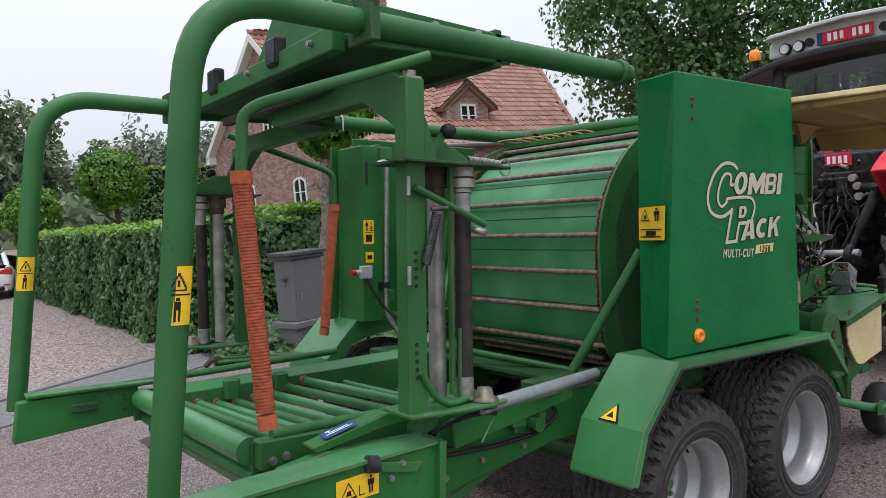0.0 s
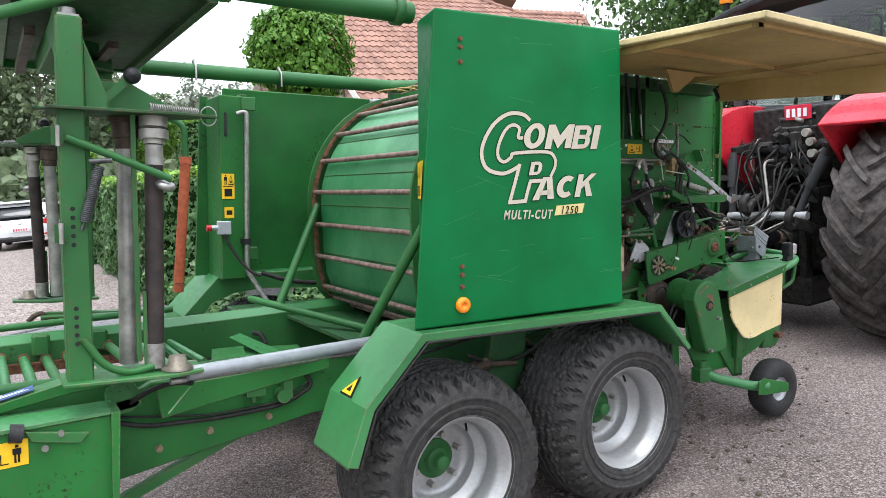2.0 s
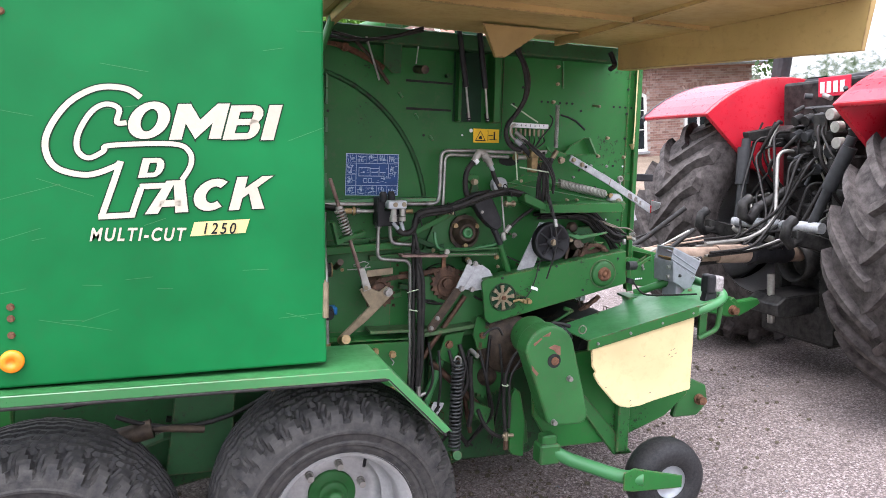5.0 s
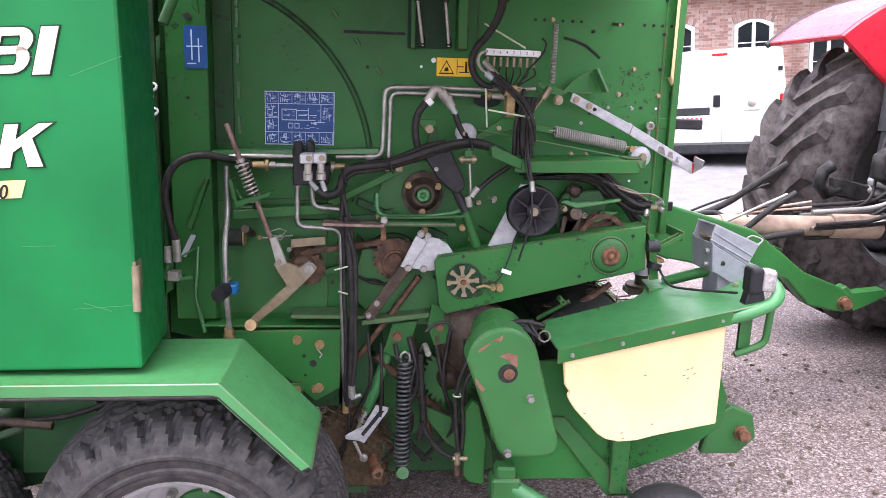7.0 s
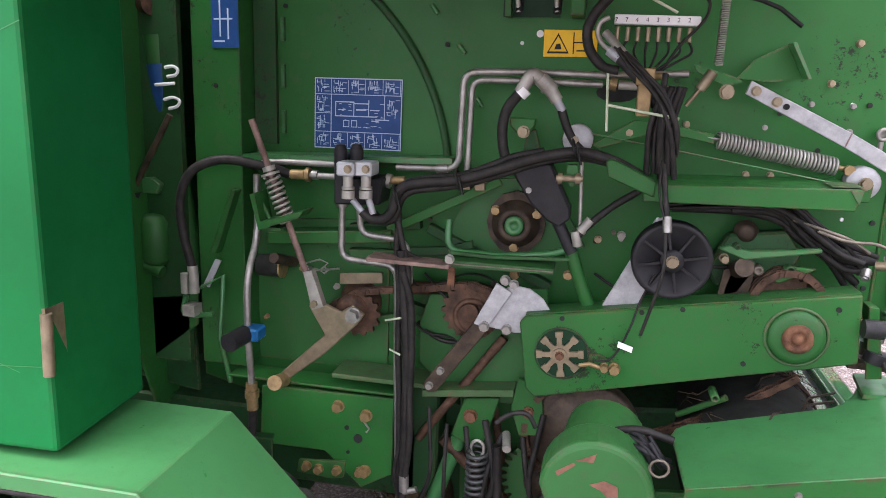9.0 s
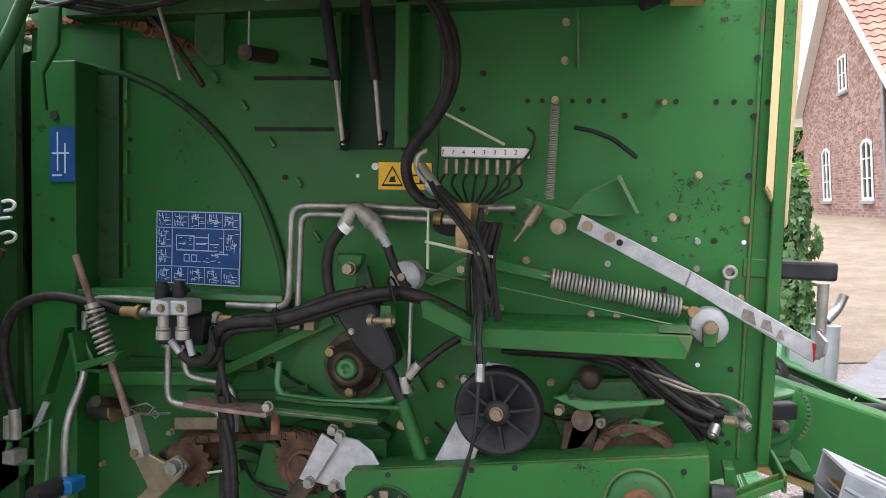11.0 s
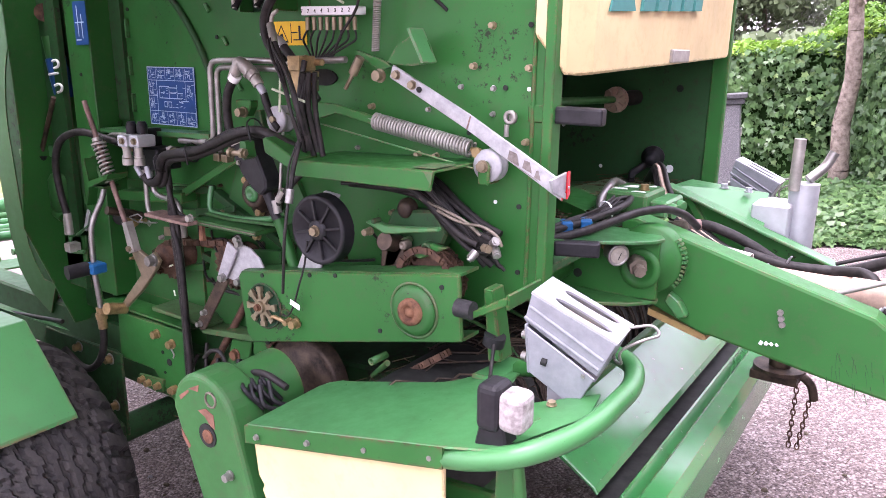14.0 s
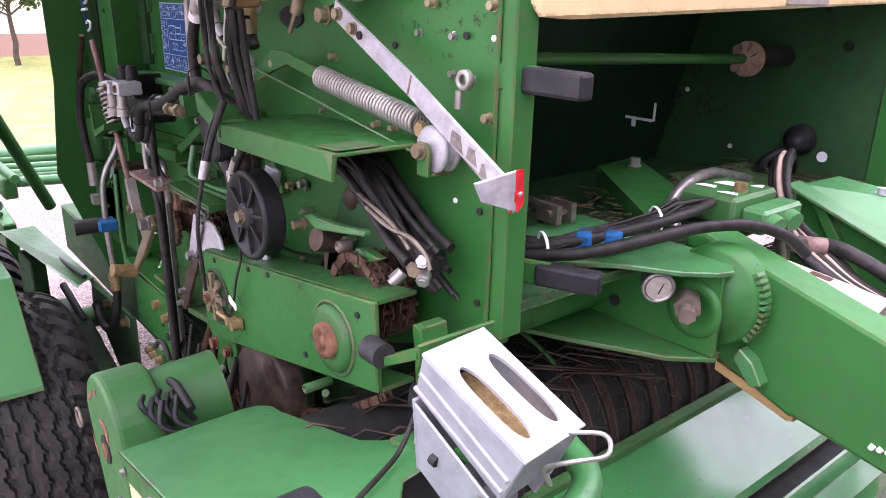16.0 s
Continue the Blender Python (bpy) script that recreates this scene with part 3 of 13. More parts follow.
for z in (2.32, 2.286, 2.225, 1.37, 1.335, 1.285):
    bolt(3.25, lean_y(z), z, 0.009, (0, -1, 0), RUST, 0.008, near_panel, "rivet")
refl = Shape().ring(skin(3.25, 1.207), (0, -1, 0), [(0.034, 0), (0.034, 0.012), (0.03, 0.018), (0.012, 0.02), (0.010, 0.014), (0.0, 0.014)], 24)
part("reflector", refl, AMBER, near_panel, "round amber side reflector")
part("hinge", Shape().cyl((4.187, 2.01, 1.30), (4.187, 2.015, 1.42), 0.011, 10).box(4.176, 4.188, 2.012, 2.06, 1.29, 1.43), BRASS, near_panel)


def art(u, v, off=0.003):
    return skin(3.348 + u * 0.00226, 1.847 + v * 0.00209 + u * 0.000145, off)


RIM_INK = Shape()
layer = iter(range(400))


def ribbon(sh, pts, w, closed=False):
    """A flat band along a drawn line on the panel's skin."""
    P = [Vector(p) for p in pts]
    fine = []
    for i in range(len(P) - 1):
        a, b, c, d = P[max(i - 1, 0)], P[i], P[i + 1], P[min(i + 2, len(P) - 1)]
        for k in range(5):
            t = k / 5
            fine.append(0.5 * ((2 * b) + (c - a) * t + (2 * a - 5 * b + 4 * c - d) * t * t + (3 * b - a - 3 * c + d) * t ** 3))
    fine.append(P[-1])
    vs, dark = [], []
    lift = 0.003 + 0.00012 * next(layer)
    for i, p in enumerate(fine):
        t = (fine[min(i + 1, len(fine) - 1)] - fine[max(i - 1, 0)]).normalized()
        nrm = Vector((-t.y, t.x))
        for s in (-1, 1):
            q = p + nrm * w * 0.5 * s
            vs.append(art(q.x, q.y, lift))
            q = p + nrm * (w * 0.5 + 1.8) * s
            dark.append(art(q.x, q.y, 0.0012 + (lift - 0.003) * 0.5))
    RIM_INK.add(dark, [(2 * i, 2 * i + 1, 2 * i + 3, 2 * i + 2) for i in range(len(fine) - 1)])
    sh.add(vs, [(2 * i, 2 * i + 1, 2 * i + 3, 2 * i + 2) for i in range(len(fine) - 1)])


swoosh = Shape()
ribbon(swoosh, [(119, 66), (100, 79), (66, 80), (32, 60), (8, 24), (3, -6), (16, -32), (52, -43), (84, -33), (92, -27)], 8)
ribbon(swoosh, [(93, -25), (84, -54), (68, -104)], 8)
ribbon(swoosh, [(64, -104), (108, -104)], 8)
ribbon(swoosh, [(105, -107), (110, -90), (118, -65)], 8)
ribbon(swoosh, [(116, -63), (148, -63)], 8)
ribbon(swoosh, [(101, 30), (89, 31), (92, 50), (76, 57), (58, 46), (42, 16), (41, -8), (54, -19), (72, -10), (80, -2), (158, -2), (180, -14), (182, -34), (170, -56)], 7)
part("painted_swoosh", swoosh, PRINT, near_panel, "cream outlined double curve painted on the panel")


def glyph(u0, v0, w, h, slit=0, lean=0.24):
    """One slanted block of the painted wordmark, some with a slot through it."""
    sh = Shape()
    lift = 0.003 + 0.00025 * next(layer)
    seen = {}
    def q(a, b):
        return art(u0 + a * w + lean * b * h, v0 + b * h)
    def bar(a0, a1, b0, b1):
        quad((a0, b0), (a1, b0), (a1, b1), (a0, b1))
    def quad(*ps):
        flat = [Vector((u0 + a * w + lean * b * h, v0 + b * h)) for a, b in ps]
        ids = []
        for p in flat:
            key = (round(p.x, 1), round(p.y, 1))
            if key not in seen:
                seen[key] = len(sh.v)
                sh.add([art(p.x, p.y, lift)], [])
            ids.append(seen[key])
        sh.f.append(tuple(ids))
        sh.smooth.append(False)
        turn = 1 if sum(flat[i].cross(flat[(i + 1) % 4]) for i in range(4)) > 0 else -1
        wide = []
        for i in range(4):
            e0, e1 = (flat[i] - flat[i - 1]).normalized(), (flat[(i + 1) % 4] - flat[i]).normalized()
            n0, n1 = Vector((e0.y, -e0.x)) * turn, Vector((e1.y, -e1.x)) * turn
            m = n0 + n1
            m = m / max(0.5, m.length_squared) * 2 * 1.8
            wide.append(art(flat[i].x + m.x, flat[i].y + m.y, 0.0012 + 0.0001 * (len(RIM_INK.f) % 9)))
        RIM_INK.add(wide, [(0, 1, 2, 3)])
    if slit == 1:
        n = 28
        rim = [(0.5 + 0.5 * math.cos(6.2832 * i / n), 0.5 + 0.5 * math.sin(6.2832 * i / n)) for i in range(n)]
        core = [(0.5 + 0.20 * math.cos(6.2832 * i / n), 0.5 + 0.30 * math.sin(6.2832 * i / n)) for i in range(n)]
        for i in range(n):
            j = (i + 1) % n
            quad(rim[i], rim[j], core[j], core[i])
    elif slit == 2:
        bar(0, 0.30, 0, 1), bar(0.30, 0.70, 0, 0.18), bar(0.30, 0.66, 0.42, 0.60), bar(0.30, 0.68, 0.82, 1)
        for lo, hi in ((0.0, 0.6), (0.42, 1.0)):
            mid, hh = (lo + hi) / 2, (hi - lo) / 2
            for i in range(8):
                t0, t1 = math.pi * (i / 8 - 0.5), math.pi * ((i + 1) / 8 - 0.5)
                quad((0.66 + 0.32 * math.cos(t0), mid + hh * math.sin(t0)), (0.66 + 0.32 * math.cos(t1), mid + hh * math.sin(t1)), (0.66 + 0.04 * math.cos(t1), mid + hh * 0.4 * math.sin(t1)), (0.66 + 0.04 * math.cos(t0), mid + hh * 0.4 * math.sin(t0)))
    elif slit == 3:
        bar(0, 0.24, 0, 1), bar(0.76, 1, 0, 1)
        quad((0.24, 1), (0.24, 0.45), (0.5, 0.0), (0.5, 0.55)), quad((0.76, 1), (0.76, 0.45), (0.5, 0.0), (0.5, 0.55))
    elif slit == 4:
        n = 14
        for i in range(n):
            t0, t1 = radians(50 + 260 * i / n), radians(50 + 260 * (i + 1) / n)
            quad((0.52 + 0.52 * math.cos(t0), 0.5 + 0.5 * math.sin(t0)), (0.52 + 0.52 * math.cos(t1), 0.5 + 0.5 * math.sin(t1)), (0.55 + 0.22 * math.cos(t1), 0.5 + 0.26 * math.sin(t1)), (0.55 + 0.22 * math.cos(t0), 0.5 + 0.26 * math.sin(t0)))
    elif slit == 5:
        quad((0, 0), (0.30, 0), (0.52, 1), (0.30, 1)), quad((0.70, 0), (1, 0), (0.72, 1), (0.46, 1)), quad((0.24, 0.2), (0.8, 0.2), (0.74, 0.4), (0.28, 0.4))
    elif slit == 6:
        bar(0, 0.30, 0, 1), quad((0.30, 0.35), (0.30, 0.65), (0.72, 1), (1.04, 1)), quad((0.42, 0.58), (0.66, 0.66), (1.02, 0), (0.68, 0))
    elif slit == 7:
        bar(0, 0.34, 0, 1), bar(0.34, 0.66, 0, 0.24), bar(0.34, 0.66, 0.76, 1)
        for i in range(8):
            t0, t1 = math.pi * (i / 8 - 0.5), math.pi * ((i + 1) / 8 - 0.5)
            quad((0.64 + 0.36 * math.cos(t0), 0.5 + 0.5 * math.sin(t0)), (0.64 + 0.36 * math.cos(t1), 0.5 + 0.5 * math.sin(t1)), (0.62 + 0.06 * math.cos(t1), 0.5 + 0.26 * math.sin(t1)), (0.62 + 0.06 * math.cos(t0), 0.5 + 0.26 * math.sin(t0)))
    else:
        bar(0, 1, 0, 1)
    return part("painted_block", sh, PRINT, near_panel)


for u, v, w, h, k in ((97, 6, 52, 54, 1), (154, 4, 68, 52, 3), (224, 2, 48, 51, 2), (276, 0, 18, 53, 0), (122, -104, 56, 48, 5), (180, -104, 48, 48, 4), (232, -105, 48, 50, 6), (114, -50, 30, 28, 7)):
    glyph(u, v, w, h, k)
part("print_outline", RIM_INK, DARK_GREEN, near_panel)


def words(text, p, size, mat, parent, rot, name="lettering", shear=0.25, spacing=1.0, bold=0.0, narrow=1.0):
    cu = bpy.data.curves.new(name, "FONT")
    cu.body, cu.size, cu.shear, cu.extrude, cu.space_character = text, size, shear, 0.0006, spacing
    cu.offset = bold
    cu.materials.append(mat)
    ob = new(name, cu)
    ob.parent = parent
    ob.matrix_basis = Matrix.Translation(p) @ rot @ Matrix.Diagonal((narrow, 1, 1, 1))
    return ob


FACE = Matrix.Rotation(radians(90), 4, "X") @ Matrix.Rotation(radians(0.0), 4, "Z")
words("MULTI-CUT", art(52, -138, 0.004), 0.056, PRINT, near_panel, FACE, spacing=1.28, bold=0.0014, narrow=0.77)
part("number_field", Shape().add([art(180, -141), art(255, -141), art(261, -120), art(186, -120)], [(0, 1, 2, 3)]), YELLOW_PALE, near_panel)
words("1250", art(195, -138, 0.006), 0.050, INK, near_panel, FACE, spacing=1.35, bold=0.0006, narrow=0.82)
scr = Shape()
rnd = random.Random(4)
for i in range(26):
    x, z, a, ln = rnd.uniform(3.15, 4.15), rnd.uniform(1.2, 2.4), rnd.uniform(-0.35, 0.35), rnd.uniform(0.03, 0.22)
    p, q = skin(x, z, 0.0012), skin(min(4.18, x + ln * math.cos(a)), z + ln * math.sin(a), 0.0012)
    scr.add([p, q, q + Vector((0, 0, 0.0016)), p + Vector((0, 0, 0.0016))], [(0, 1, 2, 3)])
tagged(part("scratch_mark", scr, GREEN_PALE, near_panel), "fine pale scratches", kind="stuff")


def sticker(name, corners, mat, parent, marks=(), ink=None, label=""):
    """A flat sticker from four corners (lower left, lower right, upper right, upper left) with simple printed marks in 0..1 units."""
    a, b, c, d = [Vector(p) for p in corners]
    nrm = (b - a).cross(d - a).normalized()
    ob = part(name, Shape().add([a, b, c, d, a + nrm * 0.0015, b + nrm * 0.0015, c + nrm * 0.0015, d + nrm * 0.0015], [(4, 5, 6, 7), (0, 1, 5, 4), (1, 2, 6, 5), (2, 3, 7, 6), (3, 0, 4, 7)]), mat, parent, label)
    if marks:
        sh = Shape()
        for poly in marks:
            sh.add([a + (b - a) * u + (d - a) * v + nrm * 0.003 for u, v in poly], [tuple(range(len(poly)))])
        part("printed_mark", sh, ink or INK, ob)
    return ob


def rect(u0, v0, u1, v1):
    return [(u0, v0), (u1, v0), (u1, v1), (u0, v1)]


def warn(u, v, s, t):
    """Outline of a warning triangle with a bolt inside."""
    return [[(u, v), (u + s, v), (u + s * 0.9, v + t * 0.1), (u + s * 0.1, v + t * 0.1)], [(u, v), (u + s * 0.1, v + t * 0.1), (u + s * 0.5, v + t * 0.86), (u + s * 0.5, v + t)],
            [(u + s, v), (u + s * 0.5, v + t), (u + s * 0.5, v + t * 0.86), (u + s * 0.9, v + t * 0.1)], [(u + s * 0.34, v + t * 0.2), (u + s * 0.66, v + t * 0.2), (u + s * 0.6, v + t * 0.5), (u + s * 0.42, v + t * 0.45)]]


def figure(u, v, s, t):
    """Plain pictogram bars."""
    return [rect(u + s * 0.3, v, u + s * 0.45, v + t * 0.45), rect(u + s * 0.55, v, u + s * 0.7, v + t * 0.45), rect(u + s * 0.2, v + t * 0.45, u + s * 0.8, v + t * 0.8), rect(u + s * 0.38, v + t * 0.84, u + s * 0.62, v + t)]


# yellow stickers on the panel's bevelled rear edge
ed = lambda k, z: skin(3.017 + 0.083 * (z - 1.119), z, 0).lerp(Vector((3.222 - 0.014 * (z - 1.119), 2.312, z)), k) + Vector((-0.004, 0.001, 0))
sticker("warning_sticker", [ed(0.97, 1.655), ed(0.16, 1.655), ed(0.16, 1.815), ed(0.97, 1.815)], YELLOW, near_panel, warn(0.08, 0.58, 0.38, 0.36) + figure(0.55, 0.56, 0.36, 0.38) + [rect(0.08, 0.08, 0.9, 0.12), rect(0.08, 0.3, 0.9, 0.34), rect(0.3, 0.14, 0.7, 0.28)])

# far panel, seen from inside, with its lid standing open
part("side_panel", Shape().box(3.0, 4.15, 4.72, 4.76, 1.08, 2.42), GREEN, baler, bevel=0.006)
part("side_panel", Shape().box(2.89, 3.06, 4.44, 4.78, 1.09, 2.335).box(3.06, 3.10, 4.50, 4.74, 1.09, 2.36), GREEN, baler, bevel=0.008)
part("panel_edge", Shape().prism([(2.80, 1.09), (2.90, 1.09), (2.91, 2.36), (2.86, 2.36)], 4.80, 4.83), GREEN, baler)
part("panel_slot", Shape().box(2.925, 2.945, 4.432, 4.445, 2.06, 2.22), DARK, baler, bevel=0.005)
part("drain_pipe", Shape().tube([(3.0, 4.40, 2.21), (3.06, 4.38, 2.23), (3.06, 4.38, 2.1), (3.045, 4.38, 1.15), (3.17, 4.30, 0.92)], 0.017, 10, 0.05), STEEL, baler)
part("hose_clamp", Shape().box(3.02, 3.07, 4.36, 4.44, 1.33, 1.37), BLACK, baler)
for z in (2.24, 1.22):
    part("panel_catch", Shape().box(3.04, 3.14, 4.42, 4.45, z, z + 0.09), GREEN_WORN, baler, bevel=0.006)
sticker("warning_sticker", [(2.90, 4.436, 1.64), (2.985, 4.436, 1.64), (2.985, 4.436, 1.81), (2.90, 4.436, 1.81)], YELLOW, baler, figure(0.1, 0.55, 0.4, 0.4) + warn(0.5, 0.55, 0.45, 0.4) + [rect(0.1, 0.48, 0.9, 0.51), rect(0.2, 0.1, 0.8, 0.4)])
sticker("warning_sticker", [(2.915, 4.436, 1.51), (2.98, 4.436, 1.51), (2.98, 4.436, 1.585), (2.915, 4.436, 1.585)], YELLOW, baler, [rect(0.2, 0.3, 0.8, 0.7)])
part("socket", Shape().box(2.86, 2.95, 4.40, 4.44, 1.40, 1.49).cyl((2.86, 4.42, 1.445), (2.82, 4.42, 1.445), 0.02, 10), GALV, baler, bevel=0.005)
part("red_cap", Shape().cyl((2.82, 4.42, 1.445), (2.79, 4.42, 1.445), 0.022, 12), REDLENS, baler)
part("cable", Shape().sag((2.9, 4.40, 1.40), (3.12, 4.30, 1.12), 0.06, 0.010), HOSE, baler)
part("cable", Shape().sag((3.12, 4.30, 1.14), (3.6, 4.2, 1.06), 0.03, 0.016), HOSE, baler)

# ---- fenders ----
def fender(f, back=0.0, y_in=2.30):
    prof = [(x - back, z) for x, z in [(2.69, 0.625), (2.768, 0.846), (3.020, 1.115), (4.40, 1.126), (4.630, 0.888)]]
    sh = Shape().prism(prof + [(x + 0.006, z - 0.014) for x, z in prof[::-1]], f(1.950), f(y_in))
    lip = []
    for i, (x, z) in enumerate(prof):
        lip.append((x, z))
    inner = [(x - back, z) for x, z in [(2.735, 0.615), (2.806, 0.832), (3.038, 1.080), (4.384, 1.092), (4.600, 0.872)]]
    sh.prism(lip + inner[::-1], f(1.946), f(1.958))
    fd = part("fender", sh, GREEN_PALE, baler, "faded green sheet steel mudguard", 0.004)
    edge = Shape()
    edge.tube([(x + 0.012, f(1.952), z - 0.004) for x, z in inner], 0.007, 8)
    part("rubber_edge", edge, HOSE, fd)
    return fd


near_fender = fender(lambda y: y)
far_fd = fender(far, 0.118, 2.47)
arch = [(2.70, 0.62), (2.74, 0.80), (2.84, 0.925), (3.0, 0.985), (3.2, 1.005), (3.6, 0.985), (3.85, 0.97), (4.1, 1.0), (4.35, 0.97), (4.49, 0.86)]
outer = [(2.575, 0.62), (2.65, 0.843), (2.902, 1.112), (4.282, 1.122), (4.51, 0.886)]
part("inner_wall", Shape().prism(outer + arch[::-1], 4.524, 4.532), GREEN_WORN, far_fd, "stained inner wall of the mudguard")
def slope(k, y):
    return Vector((2.768 + 0.252 * k, y, 0.846 + 0.269 * k)) + Vector((-0.004, 0, 0.004))
tri = [slope(0.02, 2.20), slope(0.02, 2.088), slope(0.29, 2.135)]
tri_ob = part("warning_sticker", Shape().add([p for p in tri] + [p + Vector((0.002, 0, -0.002)) for p in tri], [(0, 1, 2), (5, 4, 3)]), INK, near_fender, "yellow warning triangle with black border")
c0 = (tri[0] + tri[1] + tri[2]) / 3
tri2 = [c0.lerp(p, 0.80) + Vector((-0.002, 0, 0.002)) for p in tri]
part("printed_field", Shape().add(tri2, [(0, 1, 2)]), YELLOW, tri_ob)
tri3 = [c0.lerp(tri[0], 0.35) + Vector((-0.003, 0, 0.003)), c0.lerp(tri[1], 0.4) + Vector((-0.003, 0, 0.003)), c0.lerp(tri[2], 0.30) + Vector((-0.003, 0, 0.003))]
part("printed_mark", Shape().add(tri3, [(0, 1, 2)]), INK, tri_ob)

# ---- bale chamber: rounded belly of tailgate with chain and cross bars ----
CX, CZ, CR = 4.18, 1.60, 0.742


def conveyor(r, lower):
    """Outline of the tailgate's slat conveyor: an arc over the top, nearly upright behind, curling in at the foot."""
    d = CR - r
    pts = [(CX + r * math.cos(radians(a)), CZ + r * math.sin(radians(a))) for a in range(60, 181, 4)]
    return pts + [(3.446 + d, 1.44), (3.456 + d, 1.28), (3.476 + d, 1.14), (3.51 + d, 1.03 + d * 0.4), (3.58 + d * 0.8, 0.95 + d * 0.6), (3.70 + d * 0.5, 0.90 + d)][: 6 if lower else 3]


def spaced(pts, step, start=0.0):
    """Places at even steps along a line of (x, z) points, each with its direction."""
    out, run_left = [], start
    for (x0, z0), (x1, z1) in zip(pts, pts[1:]):
        ln = math.hypot(x1 - x0, z1 - z0)
        while run_left < ln:
            t = run_left / ln
            out.append((x0 + (x1 - x0) * t, z0 + (z1 - z0) * t, math.atan2(z1 - z0, x1 - x0)))
            run_left += step
        run_left -= ln
    return out


YB0, YB1 = 2.775, 4.13
line = conveyor(CR - 0.034, True)
belly = Shape().add([(x, y, z) for x, z in line for y in (YB0 + 0.05, YB1 - 0.03)], [(2 * i, 2 * i + 1, 2 * i + 3, 2 * i + 2) for i in range(len(line) - 1)], True)
belly_ob = part("bale_chamber", belly, GREEN_BELLY, baler, "rounded green steel belly with worn pale streaks")
for z in (2.02, 1.78, 1.52, 1.24):
    x = min(line, key=lambda p: abs(p[1] - z))
    part("sheet_seam", Shape().cyl((x[0] - 0.001, YB0 + 0.06, x[1]), (x[0] - 0.001, YB1 - 0.04, x[1]), 0.004, 6), GREEN_WORN, belly_ob)
for yy, sd in ((YB0, -1), (YB1, 1)):
    ring_in, ring_out = ([p for p in conveyor(CR + d, True) if p[0] < 4.06 or p[1] < 1.2] for d in (-0.10, 0.035))
    wall = part("chamber_wall", Shape().prism(ring_in + ring_out[::-1], yy + sd * 0.028, yy + sd * 0.045), GREEN_WORN, baler, "green side wall with a worn edge")
    disc = [p for p in conveyor(CR - 0.09, True) if p[0] < 4.06] + [(4.06, 0.95)]
    part("chamber_side", Shape().prism(disc, yy + sd * 0.03, yy + sd * 0.042), GREEN_DARK, baler, "grimy green side wall of the chamber")
    links = Shape()
    for k, (x, z, a) in enumerate(spaced(conveyor(CR, True), 0.0262)):
        m = Matrix.Translation((x, yy, z)) @ Matrix.Rotation(-a, 4, "Y")
        wd = 0.016 if k % 2 else 0.010
        links.box(-0.017, 0.017, -wd, -wd + 0.004, -0.010, 0.010, m).box(-0.017, 0.017, wd - 0.004, wd, -0.010, 0.010, m)
        links.cyl(m @ Vector((0.0, -0.018, 0)), m @ Vector((0.0, 0.018, 0)), 0.006, 6)
    part("drive_chain", links, RUST, baler, "rusty roller chain round the chamber edge")
for x, z, a in spaced(conveyor(CR, True), 0.2155, 0.175):
    ob = part("slat_bar", Shape().cyl((x, YB0, z), (x, YB1, z), 0.0155, 12), RUST_BAR, baler)
    for yy in (YB0 - 0.006, YB1 + 0.012):
        bolt(x, yy, z, 0.016, (0, -1, 0), RUST, 0.02, ob, "end_nut")
# bottom slats and curved crop plates
for k, (x, z, r) in enumerate(((3.53, 1.02, 0.012), (3.58, 0.965, 0.02), (3.68, 0.92, 0.014))):
    part("crop_bar", Shape().tube([(x, 2.85, z), (x - 0.02, 3.2, z + 0.012), (x - 0.02, 3.8, z + 0.012), (x, 4.15, z)], r, 8), GREEN_WORN if k != 1 else RUST_BAR, baler)
part("crop_plate", Shape().prism([(3.53, 0.99), (3.58, 1.0), (3.82, 0.88), (3.80, 0.86)], 2.85, 4.15), GREEN_DARK, baler, bevel=0.004)
part("floor_plate", Shape().box(3.2, 4.8, 2.8, 4.2, 0.86, 0.88), GREEN_DARK, baler)
part("lower_cross_tube", Shape().tube([(2.93, 3.95, 1.02), (3.55, 2.95, 0.86)], 0.022, 10), GREEN_WORN, baler)
part("hanging_bolt", Shape().cyl((3.62, 3.95, 1.04), (3.62, 3.95, 1.18), 0.012, 6), IRON, baler)
for f in (lambda y: y, far):
    part("brace_tube", Shape().cyl((3.10, f(2.66 if f(0) == 0 else 3.1), 0.97), (3.34 if f(0) == 0 else 3.46, f(2.40 if f(0) == 0 else 2.88), 1.60), 0.026, 12), GREEN_WORN, baler)
# top of the chamber: coils, wires, cross tube
part("chamber_lid", Shape().prism([(4.10, 2.36), (5.80, 2.42), (5.80, 2.44), (4.10, 2.39)], 2.82, 4.28), GREEN, baler)
part("top_coil", Shape().ring((4.33, 4.2, 2.44), (0.3, 1, 0), [(0.05, -0.03), (0.075, -0.02), (0.075, 0.02), (0.05, 0.03)], 18), IRON, baler)
tw = Shape()
for k in range(7):
    tw.sag((3.95 + 0.06 * k, 4.2 - 0.05 * k, 2.40), (4.12 + 0.04 * k, 4.0 - 0.08 * k, 2.385), -0.02 - 0.008 * k, 0.006)
tagged(part("twine", tw, STRAW, baler), "loose twine and hay", kind="stuff")

